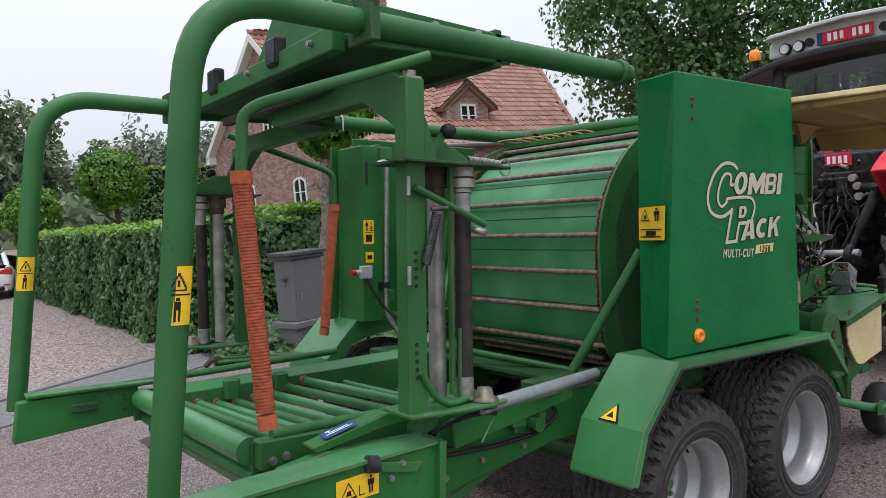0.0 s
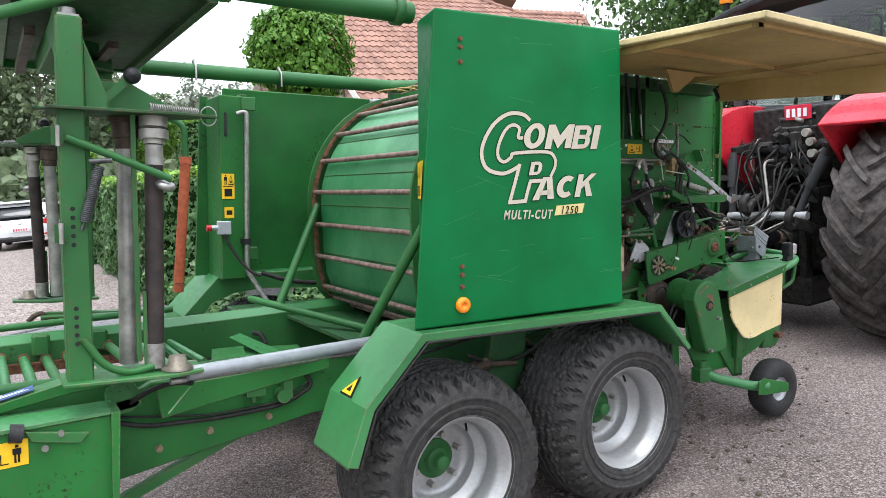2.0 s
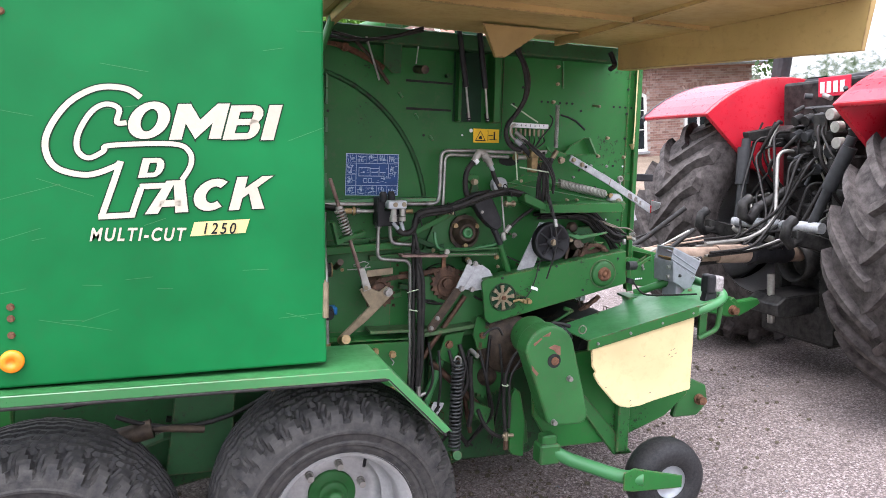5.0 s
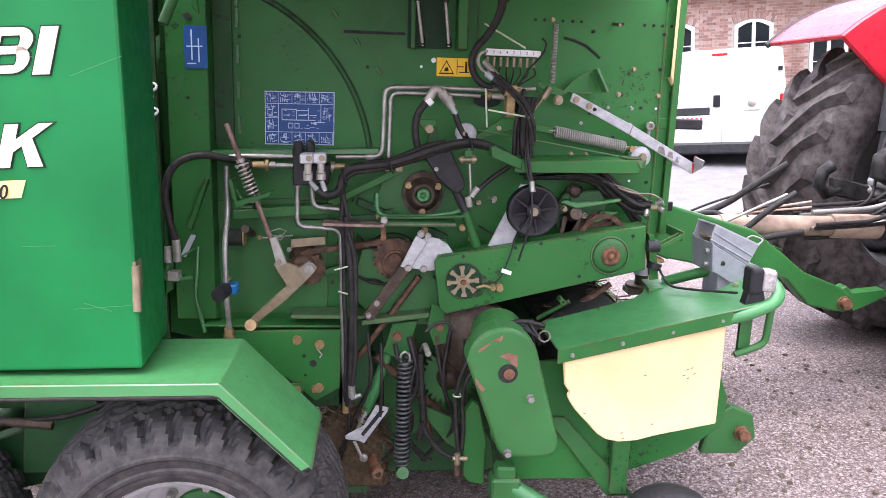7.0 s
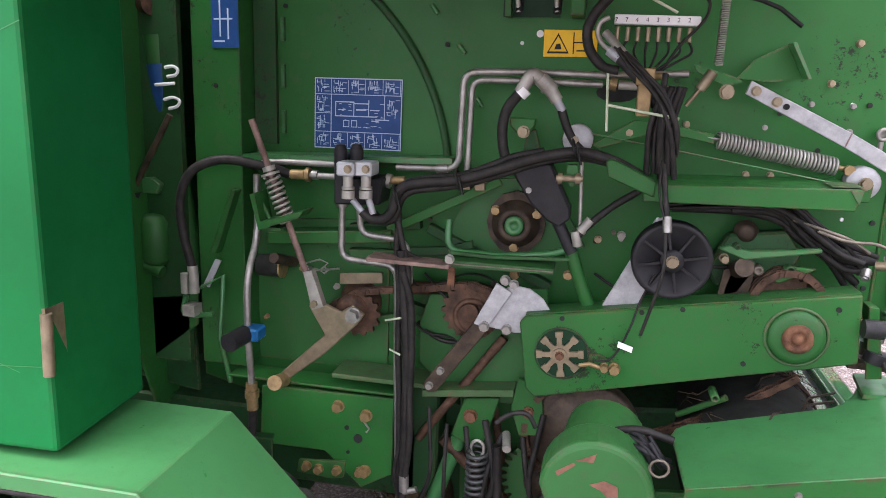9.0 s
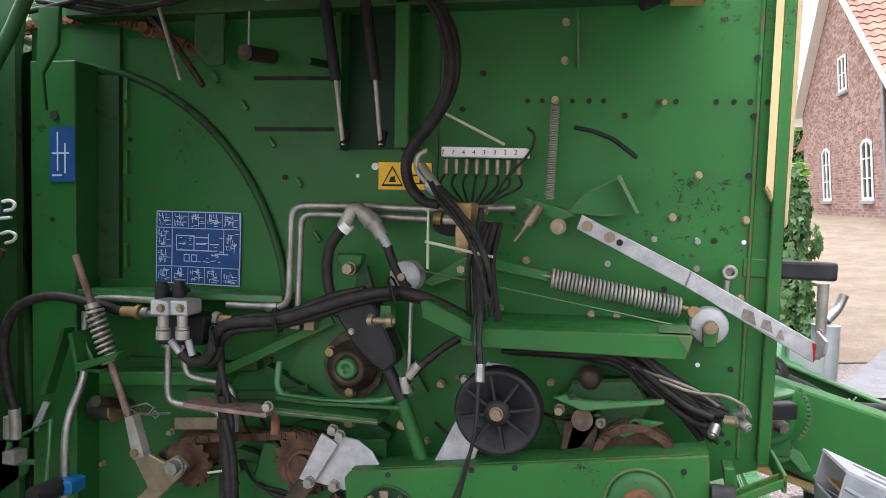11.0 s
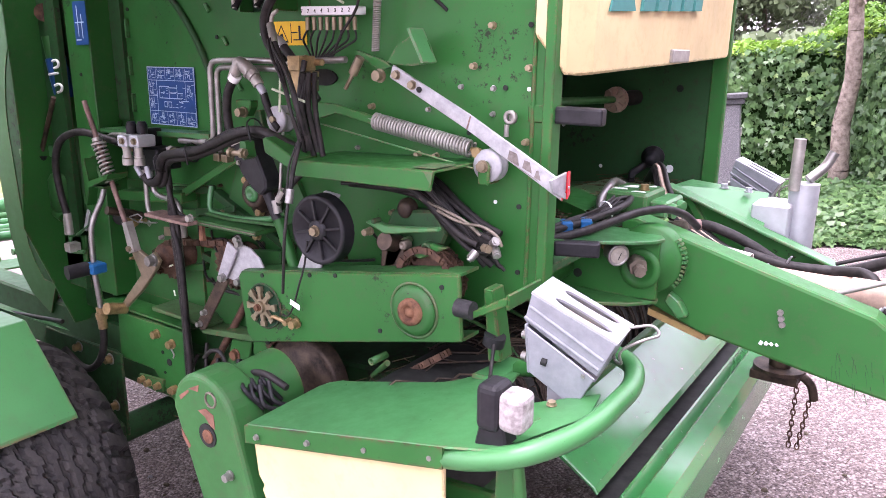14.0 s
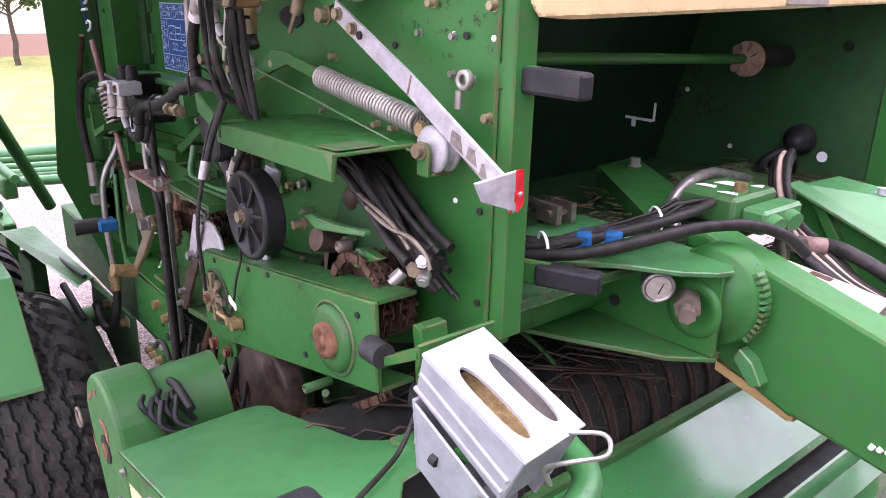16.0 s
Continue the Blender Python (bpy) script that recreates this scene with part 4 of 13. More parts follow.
# ---- overhead tubes that bend down at the back ----
YN, YF = 2.295, 4.50
tubes = []
for y, zt, xb in ((YN, 2.465, 0.886), (YF, 2.475, 0.77)):
    sh = Shape().tube([(3.20, y + 0.07, zt + 0.02), (xb + 0.12, y, zt), (xb, y, 0.78)] if y < 3 else [(4.3, y, zt + 0.02), (xb + 0.13, y, zt), (xb, y, 0.78)], 0.048, 18, 0.30, 10)
    if y > 3:
        sh.tube([(4.2, y, zt + 0.02), (4.45, y - 0.1, zt + 0.03), (4.8, 2.9, zt + 0.05)], 0.045, 14, 0.2)
    tubes.append(part("overhead_tube", sh, GREEN_WORN, baler, "thick bent green steel tube"))
def wrapped(ob, xb, y, zt, z0, z1, mid, name, marks):
    """Sticker bent round the sloping leg of an overhead tube."""
    def at(u, v, r):
        z = z0 + (z1 - z0) * v
        a = mid + (u - 0.5) * 1.9
        return (xb + 0.13 * (z - 0.78) / (zt - 0.78) + r * math.cos(a), y + r * math.sin(a), z)
    def patch(u0, v0, u1, v1, r):
        n = 8
        vs = [at(u0 + (u1 - u0) * i / n, v, r) for v in (v0, v1) for i in range(n + 1)]
        return Shape().add(vs, [(i, i + 1, i + n + 2, i + n + 1) for i in range(n)], True)
    st = part(name, patch(0, 0, 1, 1, 0.0493), YELLOW, ob, "yellow warning sticker with black pictograms")
    for m in marks:
        part("printed_mark", patch(*m, 0.0499), INK, st)


for k, ob in enumerate(tubes):
    y, xb, zt = ((YN, 0.886, 2.465), (YF, 0.77, 2.475))[k]
    bars = [(0.06, 0.505, 0.94, 0.53), (0.40, 0.26, 0.60, 0.40), (0.44, 0.41, 0.56, 0.47), (0.40, 0.06, 0.47, 0.26), (0.53, 0.06, 0.60, 0.26)]
    bars += [(0.5 - 0.28 * (1 - j / 6), 0.60 + 0.045 * j, 0.5 - 0.28 * (1 - j / 6) + 0.06, 0.655 + 0.045 * j) for j in range(6)] + [(0.5 + 0.28 * (1 - j / 6) - 0.06, 0.60 + 0.045 * j, 0.5 + 0.28 * (1 - j / 6), 0.655 + 0.045 * j) for j in range(6)] + [(0.22, 0.58, 0.78, 0.605), (0.46, 0.65, 0.54, 0.76)]
    wrapped(ob, xb, y, zt, 1.42, 1.60, radians(-100), "warning_sticker", bars)
part("tube_ring", Shape().ring((3.13, YN + 0.068, 2.485), (1, 0, 0), [(0.05, -0.02), (0.062, -0.02), (0.062, 0.02), (0.05, 0.02)], 18), GREEN_WORN, baler)
for x in (2.75, 3.33):
    part("tube_clip", Shape().tube([(x, YF - 0.06, 2.42), (x, YF - 0.06, 2.51), (x, YF, 2.56), (x, YF + 0.06, 2.51), (x, YF + 0.06, 2.42)], 0.007, 6), STEEL, baler)
# cross beam between the tubes
cross = Shape().prism([(1.62, 2.395), (2.39, 2.42), (2.39, 2.54), (1.62, 2.56)], 2.335, 2.36)
part("beam_end_plate", cross, GREEN, baler, bevel=0.004)
part("beam_end_plate", Shape().prism([(1.62, 2.395), (2.41, 2.435), (2.41, 2.555), (1.62, 2.56)], 4.40, 4.425), GREEN, baler, bevel=0.004)
beam = Shape().box(1.66, 2.36, 2.335, 4.40, 2.44, 2.47).box(2.30, 2.34, 2.335, 4.40, 2.40, 2.56)
part("cross_beam", beam, GREEN_DARK, baler, bevel=0.006)
rail = Shape().prism([(2.48, 2.40), (4.46, 2.40), (4.46, 2.47), (2.48, 2.50)], 1.60, 1.66, "x")
rail_ob = part("lamp_rail", rail, GREEN, baler, bevel=0.005)
part("top_plate", Shape().prism([(2.7, 2.56), (3.7, 2.56), (3.45, 2.80), (2.95, 2.80)], 1.80, 1.82, "x"), GREEN, baler)
part("top_plate", Shape().prism([(1.82, 2.56), (2.25, 2.56), (2.1, 2.78), (1.82, 2.80)], 2.95, 2.97), GREEN, baler)
for y in (3.01, 3.745):
    lamp = part("work_lamp", Shape().box(1.585, 1.64, y - 0.055, y + 0.055, 2.435, 2.565), BLACK, rail_ob, "black rectangular work lamp", 0.014, seg=2)
    part("lens", Shape().box(1.579, 1.586, y - 0.043, y + 0.043, 2.447, 2.553), GLASS_DARK, lamp, bevel=0.002)
for x, z in ((1.68, 2.52), (1.68, 2.43), (1.98, 2.52), (1.98, 2.45), (2.2, 2.52), (2.2, 2.46), (2.36, 2.515), (2.36, 2.45)):
    bolt(x, 2.335, z, 0.014, (0, -1, 0), STEEL, 0.014)
for y in (2.66, 3.3, 4.2):
    bolt(1.60, y, 2.46, 0.014, (-1, 0, 0), STEEL, 0.012)
for x0, x1, y0, y1, z0, z1 in ((1.58, 1.63, YF - 0.08, YF + 0.08, 2.39, 2.56), (1.62, 1.66, YN - 0.07, YN + 0.1, 2.39, 2.57)):
    part("tube_flange", Shape().box(x0, x1, y0, y1, z0, z1), GREEN_DARK, baler, bevel=0.005)

# ---- rotating wrapping arm with film dispensers at both ends ----
ARM = Vector((1.94, 3.43, 0))
TURN_ARM = Matrix.Translation(ARM) @ Matrix.Rotation(math.pi, 4, "Z") @ Matrix.Translation(-ARM)
hub = Shape().cyl((1.94, 3.43, 2.40), (1.94, 3.43, 2.25), 0.11, 24).cyl((1.94, 3.43, 2.30), (1.94, 3.43, 2.27), 0.17, 24)
part("rotor_hub", hub, GREEN_DARK, baler)
arm = Shape().prism([(2.265, 2.275), (2.39, 2.335), (2.60, 2.325), (3.20, 2.34), (3.43, 2.34), (3.43, 2.24), (2.55, 2.225), (2.265, 2.07)], 1.775, 1.845, "x")
lever_bits = Shape().box(1.70, 1.74, 2.8, 3.9, 2.30, 2.34).box(2.02, 2.06, 2.9, 3.6, 2.30, 2.33).cyl((1.9, 3.02, 2.30), (1.9, 3.02, 2.42), 0.03, 10).cyl((1.9, 3.02, 2.405), (1.9, 3.02, 2.42), 0.06, 12).spring((1.9, 3.02, 2.32), (1.9, 3.02, 2.40), 0.035, 0.006, 4)
part("rotor_linkage", lever_bits, IRON, baler)


def arm_end(m):
    """Post, film rollers, shelf, guard tube and orange roller of one end of the arm."""
    def go(sh):
        sh.v = [tuple(m @ Vector(p)) for p in sh.v]
        return sh
    a = Shape()
    a.v, a.f, a.smooth = list(arm.v), list(arm.f), list(arm.smooth)
    part("wrapping_arm", go(a), GREEN_WORN, baler, bevel=0.006)
    post = part("wrapper_post", go(Shape().box(1.766, 1.850, 2.225, 2.308, 1.00, 2.275).prism([(1.85, 2.22), (1.93, 2.01), (1.93, 1.97), (1.85, 1.97)], 2.26, 2.28)), GREEN_WORN, baler, "square green post with a row of holes", 0.006)
    dots = Shape()
    for k in range(5):
        for z0 in (1.155, 1.50):
            dots.cyl((1.800, 2.2255, z0 + 0.031 * k), (1.800, 2.2235, z0 + 0.031 * k), 0.0080, 10)
    part("adjusting_hole", go(dots), DARK, post)
    part("post_cap", go(Shape().cyl((1.808, 2.265, 2.275), (1.808, 2.265, 2.305), 0.026, 12).box(1.775, 1.843, 2.235, 2.303, 2.273, 2.283)), STEEL, post)
    part("shelf_plate", go(Shape().prism([(1.73, 2.18), (2.15, 2.19), (2.30, 2.245), (2.30, 2.265), (2.16, 2.43), (1.73, 2.42)], 1.958, 1.969, "z").box(1.69, 1.77, 2.19, 2.24, 1.955, 1.963)), GREEN_DARK, baler, bevel=0.002)
    part("shelf_bracket", go(Shape().prism([(1.855, 1.972), (1.855, 2.085), (2.02, 2.08), (2.17, 2.0), (2.17, 1.972)], 2.36, 2.372)), GREEN_WORN, baler, bevel=0.003)
    lev = part("latch_lever", go(Shape().prism([(1.885, 1.995), (1.915, 1.985), (2.01, 2.075), (1.985, 2.09)], 2.30, 2.315)), GREEN_WORN, baler)
    part("knob", go(Shape().ring((2.015, 2.30, 2.10), (0, 1, 0), [(0.0, -0.03), (0.022, -0.026), (0.03, -0.01), (0.03, 0.01), (0.022, 0.026), (0.0, 0.03)], 16)), BLACK, lev)
    part("shelf_spring", go(Shape().spring((2.06, 2.235, 1.985), (2.235, 2.25, 1.978), 0.013, 0.003, 22, 4, 8)), STEEL, baler)
    part("ring_pin", go(Shape().tube([(2.27 + 0.03 * math.cos(k * 0.5), 2.25, 1.965 + 0.035 * math.sin(k * 0.5)) for k in range(13)], 0.003, 5)), STEEL, baler)
    r1 = part("film_roller", go(Shape().cyl((1.981, 2.338, 1.045), (1.999, 2.370, 1.93), 0.034, 18)), STEEL_ROLL, baler, "pale metal film stretching roller")
    for z0, z1, rr in ((1.88, 1.938, 0.05), (1.84, 1.879, 0.04), (1.939, 1.957, 0.062)):
        part("roller_gear", go(Shape().cyl((1.998, 2.369, z0), (1.998, 2.369, z1), rr, 20)), IRON, r1)
    r2 = part("film_roller", go(Shape().cyl((2.061, 2.266, 1.125), (2.080, 2.294, 1.78), 0.033, 18)), RUBBER_ROLL, baler, "black rubber coated film stretching roller")
    for z0, z1, rr in ((1.775, 1.854, 0.032), (1.855, 1.874, 0.038), (1.875, 1.909, 0.052), (1.910, 1.918, 0.03), (1.919, 1.957, 0.05)):
        part("roller_gear", go(Shape().cyl((2.082, 2.297, z0), (2.083, 2.299, z1), rr, 20)), STEEL_DULL, r2)
    part("roller_foot", go(Shape().cyl((2.059, 2.264, 1.035), (2.061, 2.266, 1.125), 0.035, 18)), STEEL, r2)
    part("guide_rod", go(Shape().box(2.0, 2.016, 2.27, 2.29, 1.06, 1.97).box(2.022, 2.034, 2.25, 2.262, 1.05, 1.32)), GREEN_WORN, baler)
    part("foot_plate", go(Shape().prism([(1.75, 2.19), (2.12, 2.16), (2.22, 2.19), (2.22, 2.29), (2.02, 2.41), (1.75, 2.39)], 1.010, 1.024, "z")), GREEN_WORN, baler, bevel=0.003)
    part("gusset", go(Shape().tube([(1.815, 2.22, 1.175), (1.885, 2.22, 1.065), (1.965, 2.23, 1.03), (2.05, 2.24, 1.045)], 0.014, 8, 0.05)), GREEN_WORN, baler)
    part("roll_cup", go(Shape().ring((2.132, 2.230, 1.026), (0, 0, 1), [(0.0, 0.052), (0.03, 0.05), (0.036, 0.018), (0.055, 0.01), (0.058, 0.0)], 20)), STEEL_GREASY, baler)
    for z0 in (1.53, 1.86):
        part("hinge_plate", go(Shape().box(1.742, 1.781, 2.218, 2.225, z0 - 0.02, z0 + 0.04)), GREEN_WORN, post)
        part("hinge_pin", go(Shape().cyl((1.762, 2.213, z0 - 0.025), (1.762, 2.213, z0 + 0.045), 0.008, 8)), STEEL_DULL, post)
    part("film_brake_tube", go(Shape().cyl((1.785, 2.205, 1.865), (2.125, 2.21, 1.728), 0.014, 10)), GREEN_WORN, baler)
    part("brake_pad", go(Shape().ring((2.105, 2.222, 1.705), (0.2, -0.3, 1), [(0, 0.012), (0.03, 0.012), (0.036, 0.0), (0.03, -0.012), (0, -0.012)], 16)), STEEL, baler)
    part("brake_spring", go(Shape().spring((1.885, 2.205, 1.77), (1.835, 2.21, 1.58), 0.016, 0.004, 30, 4, 8).tube([(1.835, 2.21, 1.58), (1.825, 2.215, 1.55)], 0.006, 5).cyl((1.855, 2.20, 1.785), (1.925, 2.19, 1.79), 0.009, 8)), SPRING_GREY, baler)
    part("guard_tube", go(Shape().tube([(1.865, 2.215, 2.36), (1.27, 2.41, 2.15), (1.218, 2.43, 2.11), (1.212, 2.43, 1.91)], 0.021, 12, 0.10, 8)), GREEN_WORN, baler)
    sleeve = part("film_catcher", go(Shape().cyl((1.212, 2.43, 1.915), (1.212, 2.43, 1.87), 0.038, 20).cyl((1.213, 2.427, 1.87), (1.262, 2.368, 1.085), 0.033, 20).cyl((1.263, 2.367, 1.075), (1.267, 2.361, 1.025), 0.034, 20)), TERRA, baler, "orange ribbed plastic film catcher roller")
    ribs = Shape()
    for k in range(70):
        p = Vector((1.213, 2.427, 1.87)).lerp(Vector((1.262, 2.368, 1.085)), (k + 0.5) / 70)
        ribs.ring(p, (0.04, -0.07, -0.785), [(0.0325, -0.0035), (0.0338, -0.0018), (0.0338, 0.0018), (0.0325, 0.0035)], 20)
    part("rib", ribs, TERRA, sleeve)


arm_end(Matrix.Identity(4))
arm_end(TURN_ARM)

# ---- wrapping table: side rails, rollers, belts ----
part("table_rail", Shape().box(1.34, 2.20, 2.61, 2.68, 0.80, 0.915), GREEN_WORN, baler, bevel=0.008)
part("table_rail", Shape().tube([(1.40, 2.64, 0.925), (2.3, 2.66, 0.93)], 0.024, 10), GREEN_WORN, baler)
# far side beam of the table: folded face, pale chamfer, tube along its top
fb = part("table_rail", Shape().prism([(1.25, 0.735), (1.25, 0.842), (2.45, 0.872), (3.70, 0.925), (3.70, 0.63), (2.50, 0.655), (2.28, 0.715), (2.0, 0.735)], 4.03, 4.05), GREEN_WORN, baler, "long green folded table beam", 0.004)
part("rail_chamfer", Shape().add([(1.25, 4.032, 0.842), (2.45, 4.032, 0.872), (3.70, 4.032, 0.925), (3.70, 4.085, 0.965), (2.45, 4.085, 0.912), (1.25, 4.085, 0.882), (1.25, 4.11, 0.882), (2.45, 4.11, 0.912), (3.70, 4.11, 0.965)], [(0, 1, 4, 5), (1, 2, 3, 4), (5, 4, 7, 6), (4, 3, 8, 7)]), GREEN_PALE, fb)
part("rail_tube", Shape().tube([(0.95, 4.13, 0.905), (1.6, 4.13, 0.930), (2.5, 4.13, 0.965)], 0.020, 10), GREEN_WORN, fb)
for x in (1.775, 2.070):
    part("rail_sleeve", Shape().box(x - 0.045, x + 0.045, 3.995, 4.05, 0.775, 0.900), GREEN_WORN, fb, "", 0.014)
    part("sleeve_pin", Shape().cyl((x, 4.015, 0.775), (x, 4.015, 0.745), 0.009, 8), IRON_RUST, fb)
part("table_roller", Shape().cyl((1.33, 2.68, 0.865), (1.29, 4.02, 0.850), 0.055, 20), GREEN_PALE, baler, "large pale green table roller")
for dx, dz in ((0.02, 0.0), (0.075, 0.01)):
    bolt(1.37 + dx, 2.605, 0.835 + dz, 0.014, (0, -1, 0), STEEL, 0.012)
for k in range(8):
    # the bed of rollers hangs through a little in its middle
    x = 1.475 + 0.107 * k
    z = 0.815 - 0.055 * math.sin(math.pi * min(1.0, k / 7)) + 0.004 * k
    part("table_roller", Shape().cyl((x + 0.01, 2.69, z + 0.055), (x, 4.015, z - 0.015), 0.025, 14), GREEN_PALE if k % 3 else GREEN_WORN, baler, "pale worn green table roller")
    part("roller_bearing", Shape().cyl((x, 3.99, z - 0.015), (x, 4.028, z - 0.015), 0.032, 12), RUST, baler)
for k in range(2):
    part("under_roller", Shape().cyl((1.345 + 0.035 * k, 2.66, 0.765 - 0.06 * k), (1.305 + 0.035 * k, 4.0, 0.75 - 0.06 * k), 0.028, 14), (GREEN_WORN, RUST_GREEN)[k], baler)
part("table_end_plate", Shape().prism([(1.33, 0.70), (1.33, 0.90), (1.60, 0.91), (1.60, 0.72)], 2.655, 2.668), GREEN_WORN, baler)
part("belt_gap", Shape().box(1.4, 2.3, 3.99, 4.028, 0.695, 0.745), RUST, baler)
part("foot_lug", Shape().prism([(1.16, 0.74), (1.22, 0.76), (1.30, 0.72), (1.25, 0.69)], 3.45, 3.6), IRON, baler)
# outer guide rail with blue sticker, near side
guide = part("guide_rail", Shape().prism([(1.47, 0.905), (1.80, 0.985), (2.02, 0.995), (2.02, 0.945), (1.80, 0.93), (1.49, 0.875)], 2.44, 2.53), GREEN, baler, bevel=0.006)
sticker("blue_sticker", [(1.53, 2.44, 0.928), (1.67, 2.44, 0.962), (1.67, 2.50, 0.966), (1.53, 2.50, 0.932)], BLUE, guide, [rect(0.1, 0.3, 0.9, 0.4), rect(0.2, 0.5, 0.8, 0.6), rect(0.15, 0.7, 0.3, 0.85)], WHITE)
low = part("guide_rail", Shape().prism([(1.322, 0.840), (1.506, 0.886), (1.685, 0.881), (1.904, 0.881), (1.986, 0.895), (2.031, 0.878), (2.031, 0.860), (1.914, 0.841), (1.684, 0.825), (1.331, 0.800)], 2.40, 2.43), GREEN_WORN, baler, "scraped green lower guide rail with rust", 0.004)
part("rail_top", Shape().add([(1.321, 2.405, 0.842), (1.504, 2.405, 0.887), (1.684, 2.405, 0.882), (1.902, 2.405, 0.883), (1.949, 2.500, 0.868), (1.713, 2.500, 0.873), (1.536, 2.500, 0.874), (1.354, 2.500, 0.841)], [(0, 1, 6, 7), (1, 2, 5, 6), (2, 3, 4, 5)]), GREEN_PALE, low)
part("rust_patch", Shape().prism([(1.323, 0.847), (1.422, 0.871), (1.505, 0.889), (1.515, 0.877), (1.440, 0.860), (1.353, 0.833)], 2.396, 2.3985), RUST_PINK, low)
part("rust_patch", Shape().prism([(1.726, 0.884), (1.793, 0.881), (1.901, 0.882), (1.888, 0.855), (1.828, 0.858), (1.772, 0.860)], 2.396, 2.3985), RUST, low)
part("pivot_disc", Shape().cyl((1.965, 2.40, 0.90), (1.965, 2.45, 0.90), 0.062, 24), GREEN_WORN, baler, bevel=0.004)
part("rear_beam", Shape().prism([(0.83, 0.80), (0.83, 0.60), (1.905, 0.52), (1.905, 0.885), (1.56, 0.872), (1.30, 0.858)], 2.25, 2.30), GREEN, baler, bevel=0.006)
part("rear_beam_cap", Shape().prism([(0.80, 0.805), (1.12, 0.845), (1.56, 0.872), (1.92, 0.89), (1.92, 0.90), (1.56, 0.884), (1.12, 0.857), (0.80, 0.817)], 2.235, 2.40), GREEN_PALE, baler)
sticker("warning_sticker", [(1.465, 2.248, 0.745), (1.64, 2.248, 0.755), (1.64, 2.248, 0.845), (1.465, 2.248, 0.828)], YELLOW, baler, warn(0.08, 0.12, 0.4, 0.75) + figure(0.68, 0.15, 0.25, 0.75) + [rect(0.52, 0.15, 0.66, 0.2), rect(0.52, 0.2, 0.54, 0.6)])
sticker("warning_sticker", [(1.22, 2.248, 0.70), (1.34, 2.248, 0.71), (1.34, 2.248, 0.80), (1.22, 2.248, 0.79)], YELLOW, baler, warn(0.1, 0.1, 0.8, 0.8))
bump_ob = part("bumper_bracket", Shape().prism([(1.63, 0.87), (1.83, 0.835), (1.80, 0.80), (1.65, 0.83)], 2.235, 2.248), GREEN_WORN, baler, bevel=0.003)
part("rubber_bumper", Shape().cyl((1.625, 2.235, 0.865), (1.585, 2.235, 0.872), 0.032, 18), RUBBER, bump_ob, bevel=0.006)
for x, z in ((1.74, 0.845), (1.69, 0.80)):
    bolt(x, 2.245, z, 0.010, (0, -1, 0), STEEL)
part("side_beam", Shape().prism([(1.90, 0.55), (1.905, 0.84), (2.08, 0.93), (2.80, 0.96), (3.15, 0.93), (3.15, 0.72), (2.75, 0.70), (2.18, 0.60)], 2.46, 2.51), GREEN, baler, "long green folded steel side beam", 0.006)
part("beam_flange", Shape().prism([(2.08, 0.925), (2.80, 0.96), (2.80, 0.915), (2.10, 0.80)], 2.38, 2.40), GREEN, baler, bevel=0.004)
part("support_strut", Shape().box(-0.3, 0.3, 2.48, 2.52, -0.02, 0.02, Matrix.Translation((2.16, 0, 0.545)) @ Matrix.Rotation(-0.4, 4, "Y")), GREEN_WORN, baler)
part("end_flange", Shape().prism([(1.895, 0.50), (1.915, 0.50), (1.93, 0.90), (1.90, 0.90)], 2.22, 2.36), GREEN, baler)
part("cable_loom", Shape().tube([(1.93, 2.44, 0.80), (2.05, 2.43, 0.765), (2.35, 2.43, 0.755), (2.62, 2.43, 0.77), (2.74, 2.42, 0.84), (2.70, 2.42, 0.90)], 0.010, 8, 0.08), HOSE, baler)
part("cable_loom", Shape().tube([(1.95, 2.44, 0.815), (2.3, 2.425, 0.772), (2.6, 2.425, 0.785), (2.72, 2.42, 0.86)], 0.005, 8, 0.08), HOSE, baler)
part("valve_block", Shape().box(2.44, 2.52, 2.40, 2.46, 0.83, 0.87).cyl((2.48, 2.43, 0.83), (2.48, 2.43, 0.80), 0.012, 8), GREEN_WORN, baler)
part("clamp_lever", Shape().box(2.60, 2.64, 2.40, 2.44, 0.80, 0.92).cyl((2.60, 2.392, 0.815), (2.60, 2.448, 0.815), 0.03, 16).cyl((2.64, 2.42, 0.90), (2.80, 2.45, 0.93), 0.012, 8), GREEN_WORN, baler)
for x, z in ((2.3, 0.70), (2.55, 0.72), (2.10, 0.66)):
    bolt(x, 2.458, z, 0.013, (0, -1, 0), BRASS)
cyl_ob = part("hydraulic_cylinder", Shape().cyl((2.16, 2.22, 1.005), (3.05, 2.46, 0.99), 0.028, 18), CYL_GREY, baler, "smooth grey hydraulic cylinder")
part("piston_rod", Shape().cyl((2.10, 2.21, 0.985), (3.05, 2.47, 0.95), 0.012, 10), STEEL, cyl_ob)
part("hose", Shape().sag((2.18, 2.21, 0.97), (1.98, 2.42, 0.86), -0.03, 0.010), HOSE, baler)
part("cable_tie", Shape().cyl((2.2, 2.23, 0.98), (2.09, 2.2, 0.87), 0.004, 5), GREEN_PALE, baler)
part("cross_plate", Shape().prism([(2.60, 2.85), (2.95, 2.85), (3.15, 3.7), (2.80, 3.8)], 0.735, 0.750, "z"), GREEN_WORN, baler, bevel=0.004)
part("cross_plate", Shape().add([(2.739, 3.750, 0.828), (2.836, 3.850, 0.826), (3.098, 3.450, 0.698), (2.944, 3.400, 0.710)], [(0, 1, 2, 3)]), GREEN_PALE, baler, "pale slanting plate")
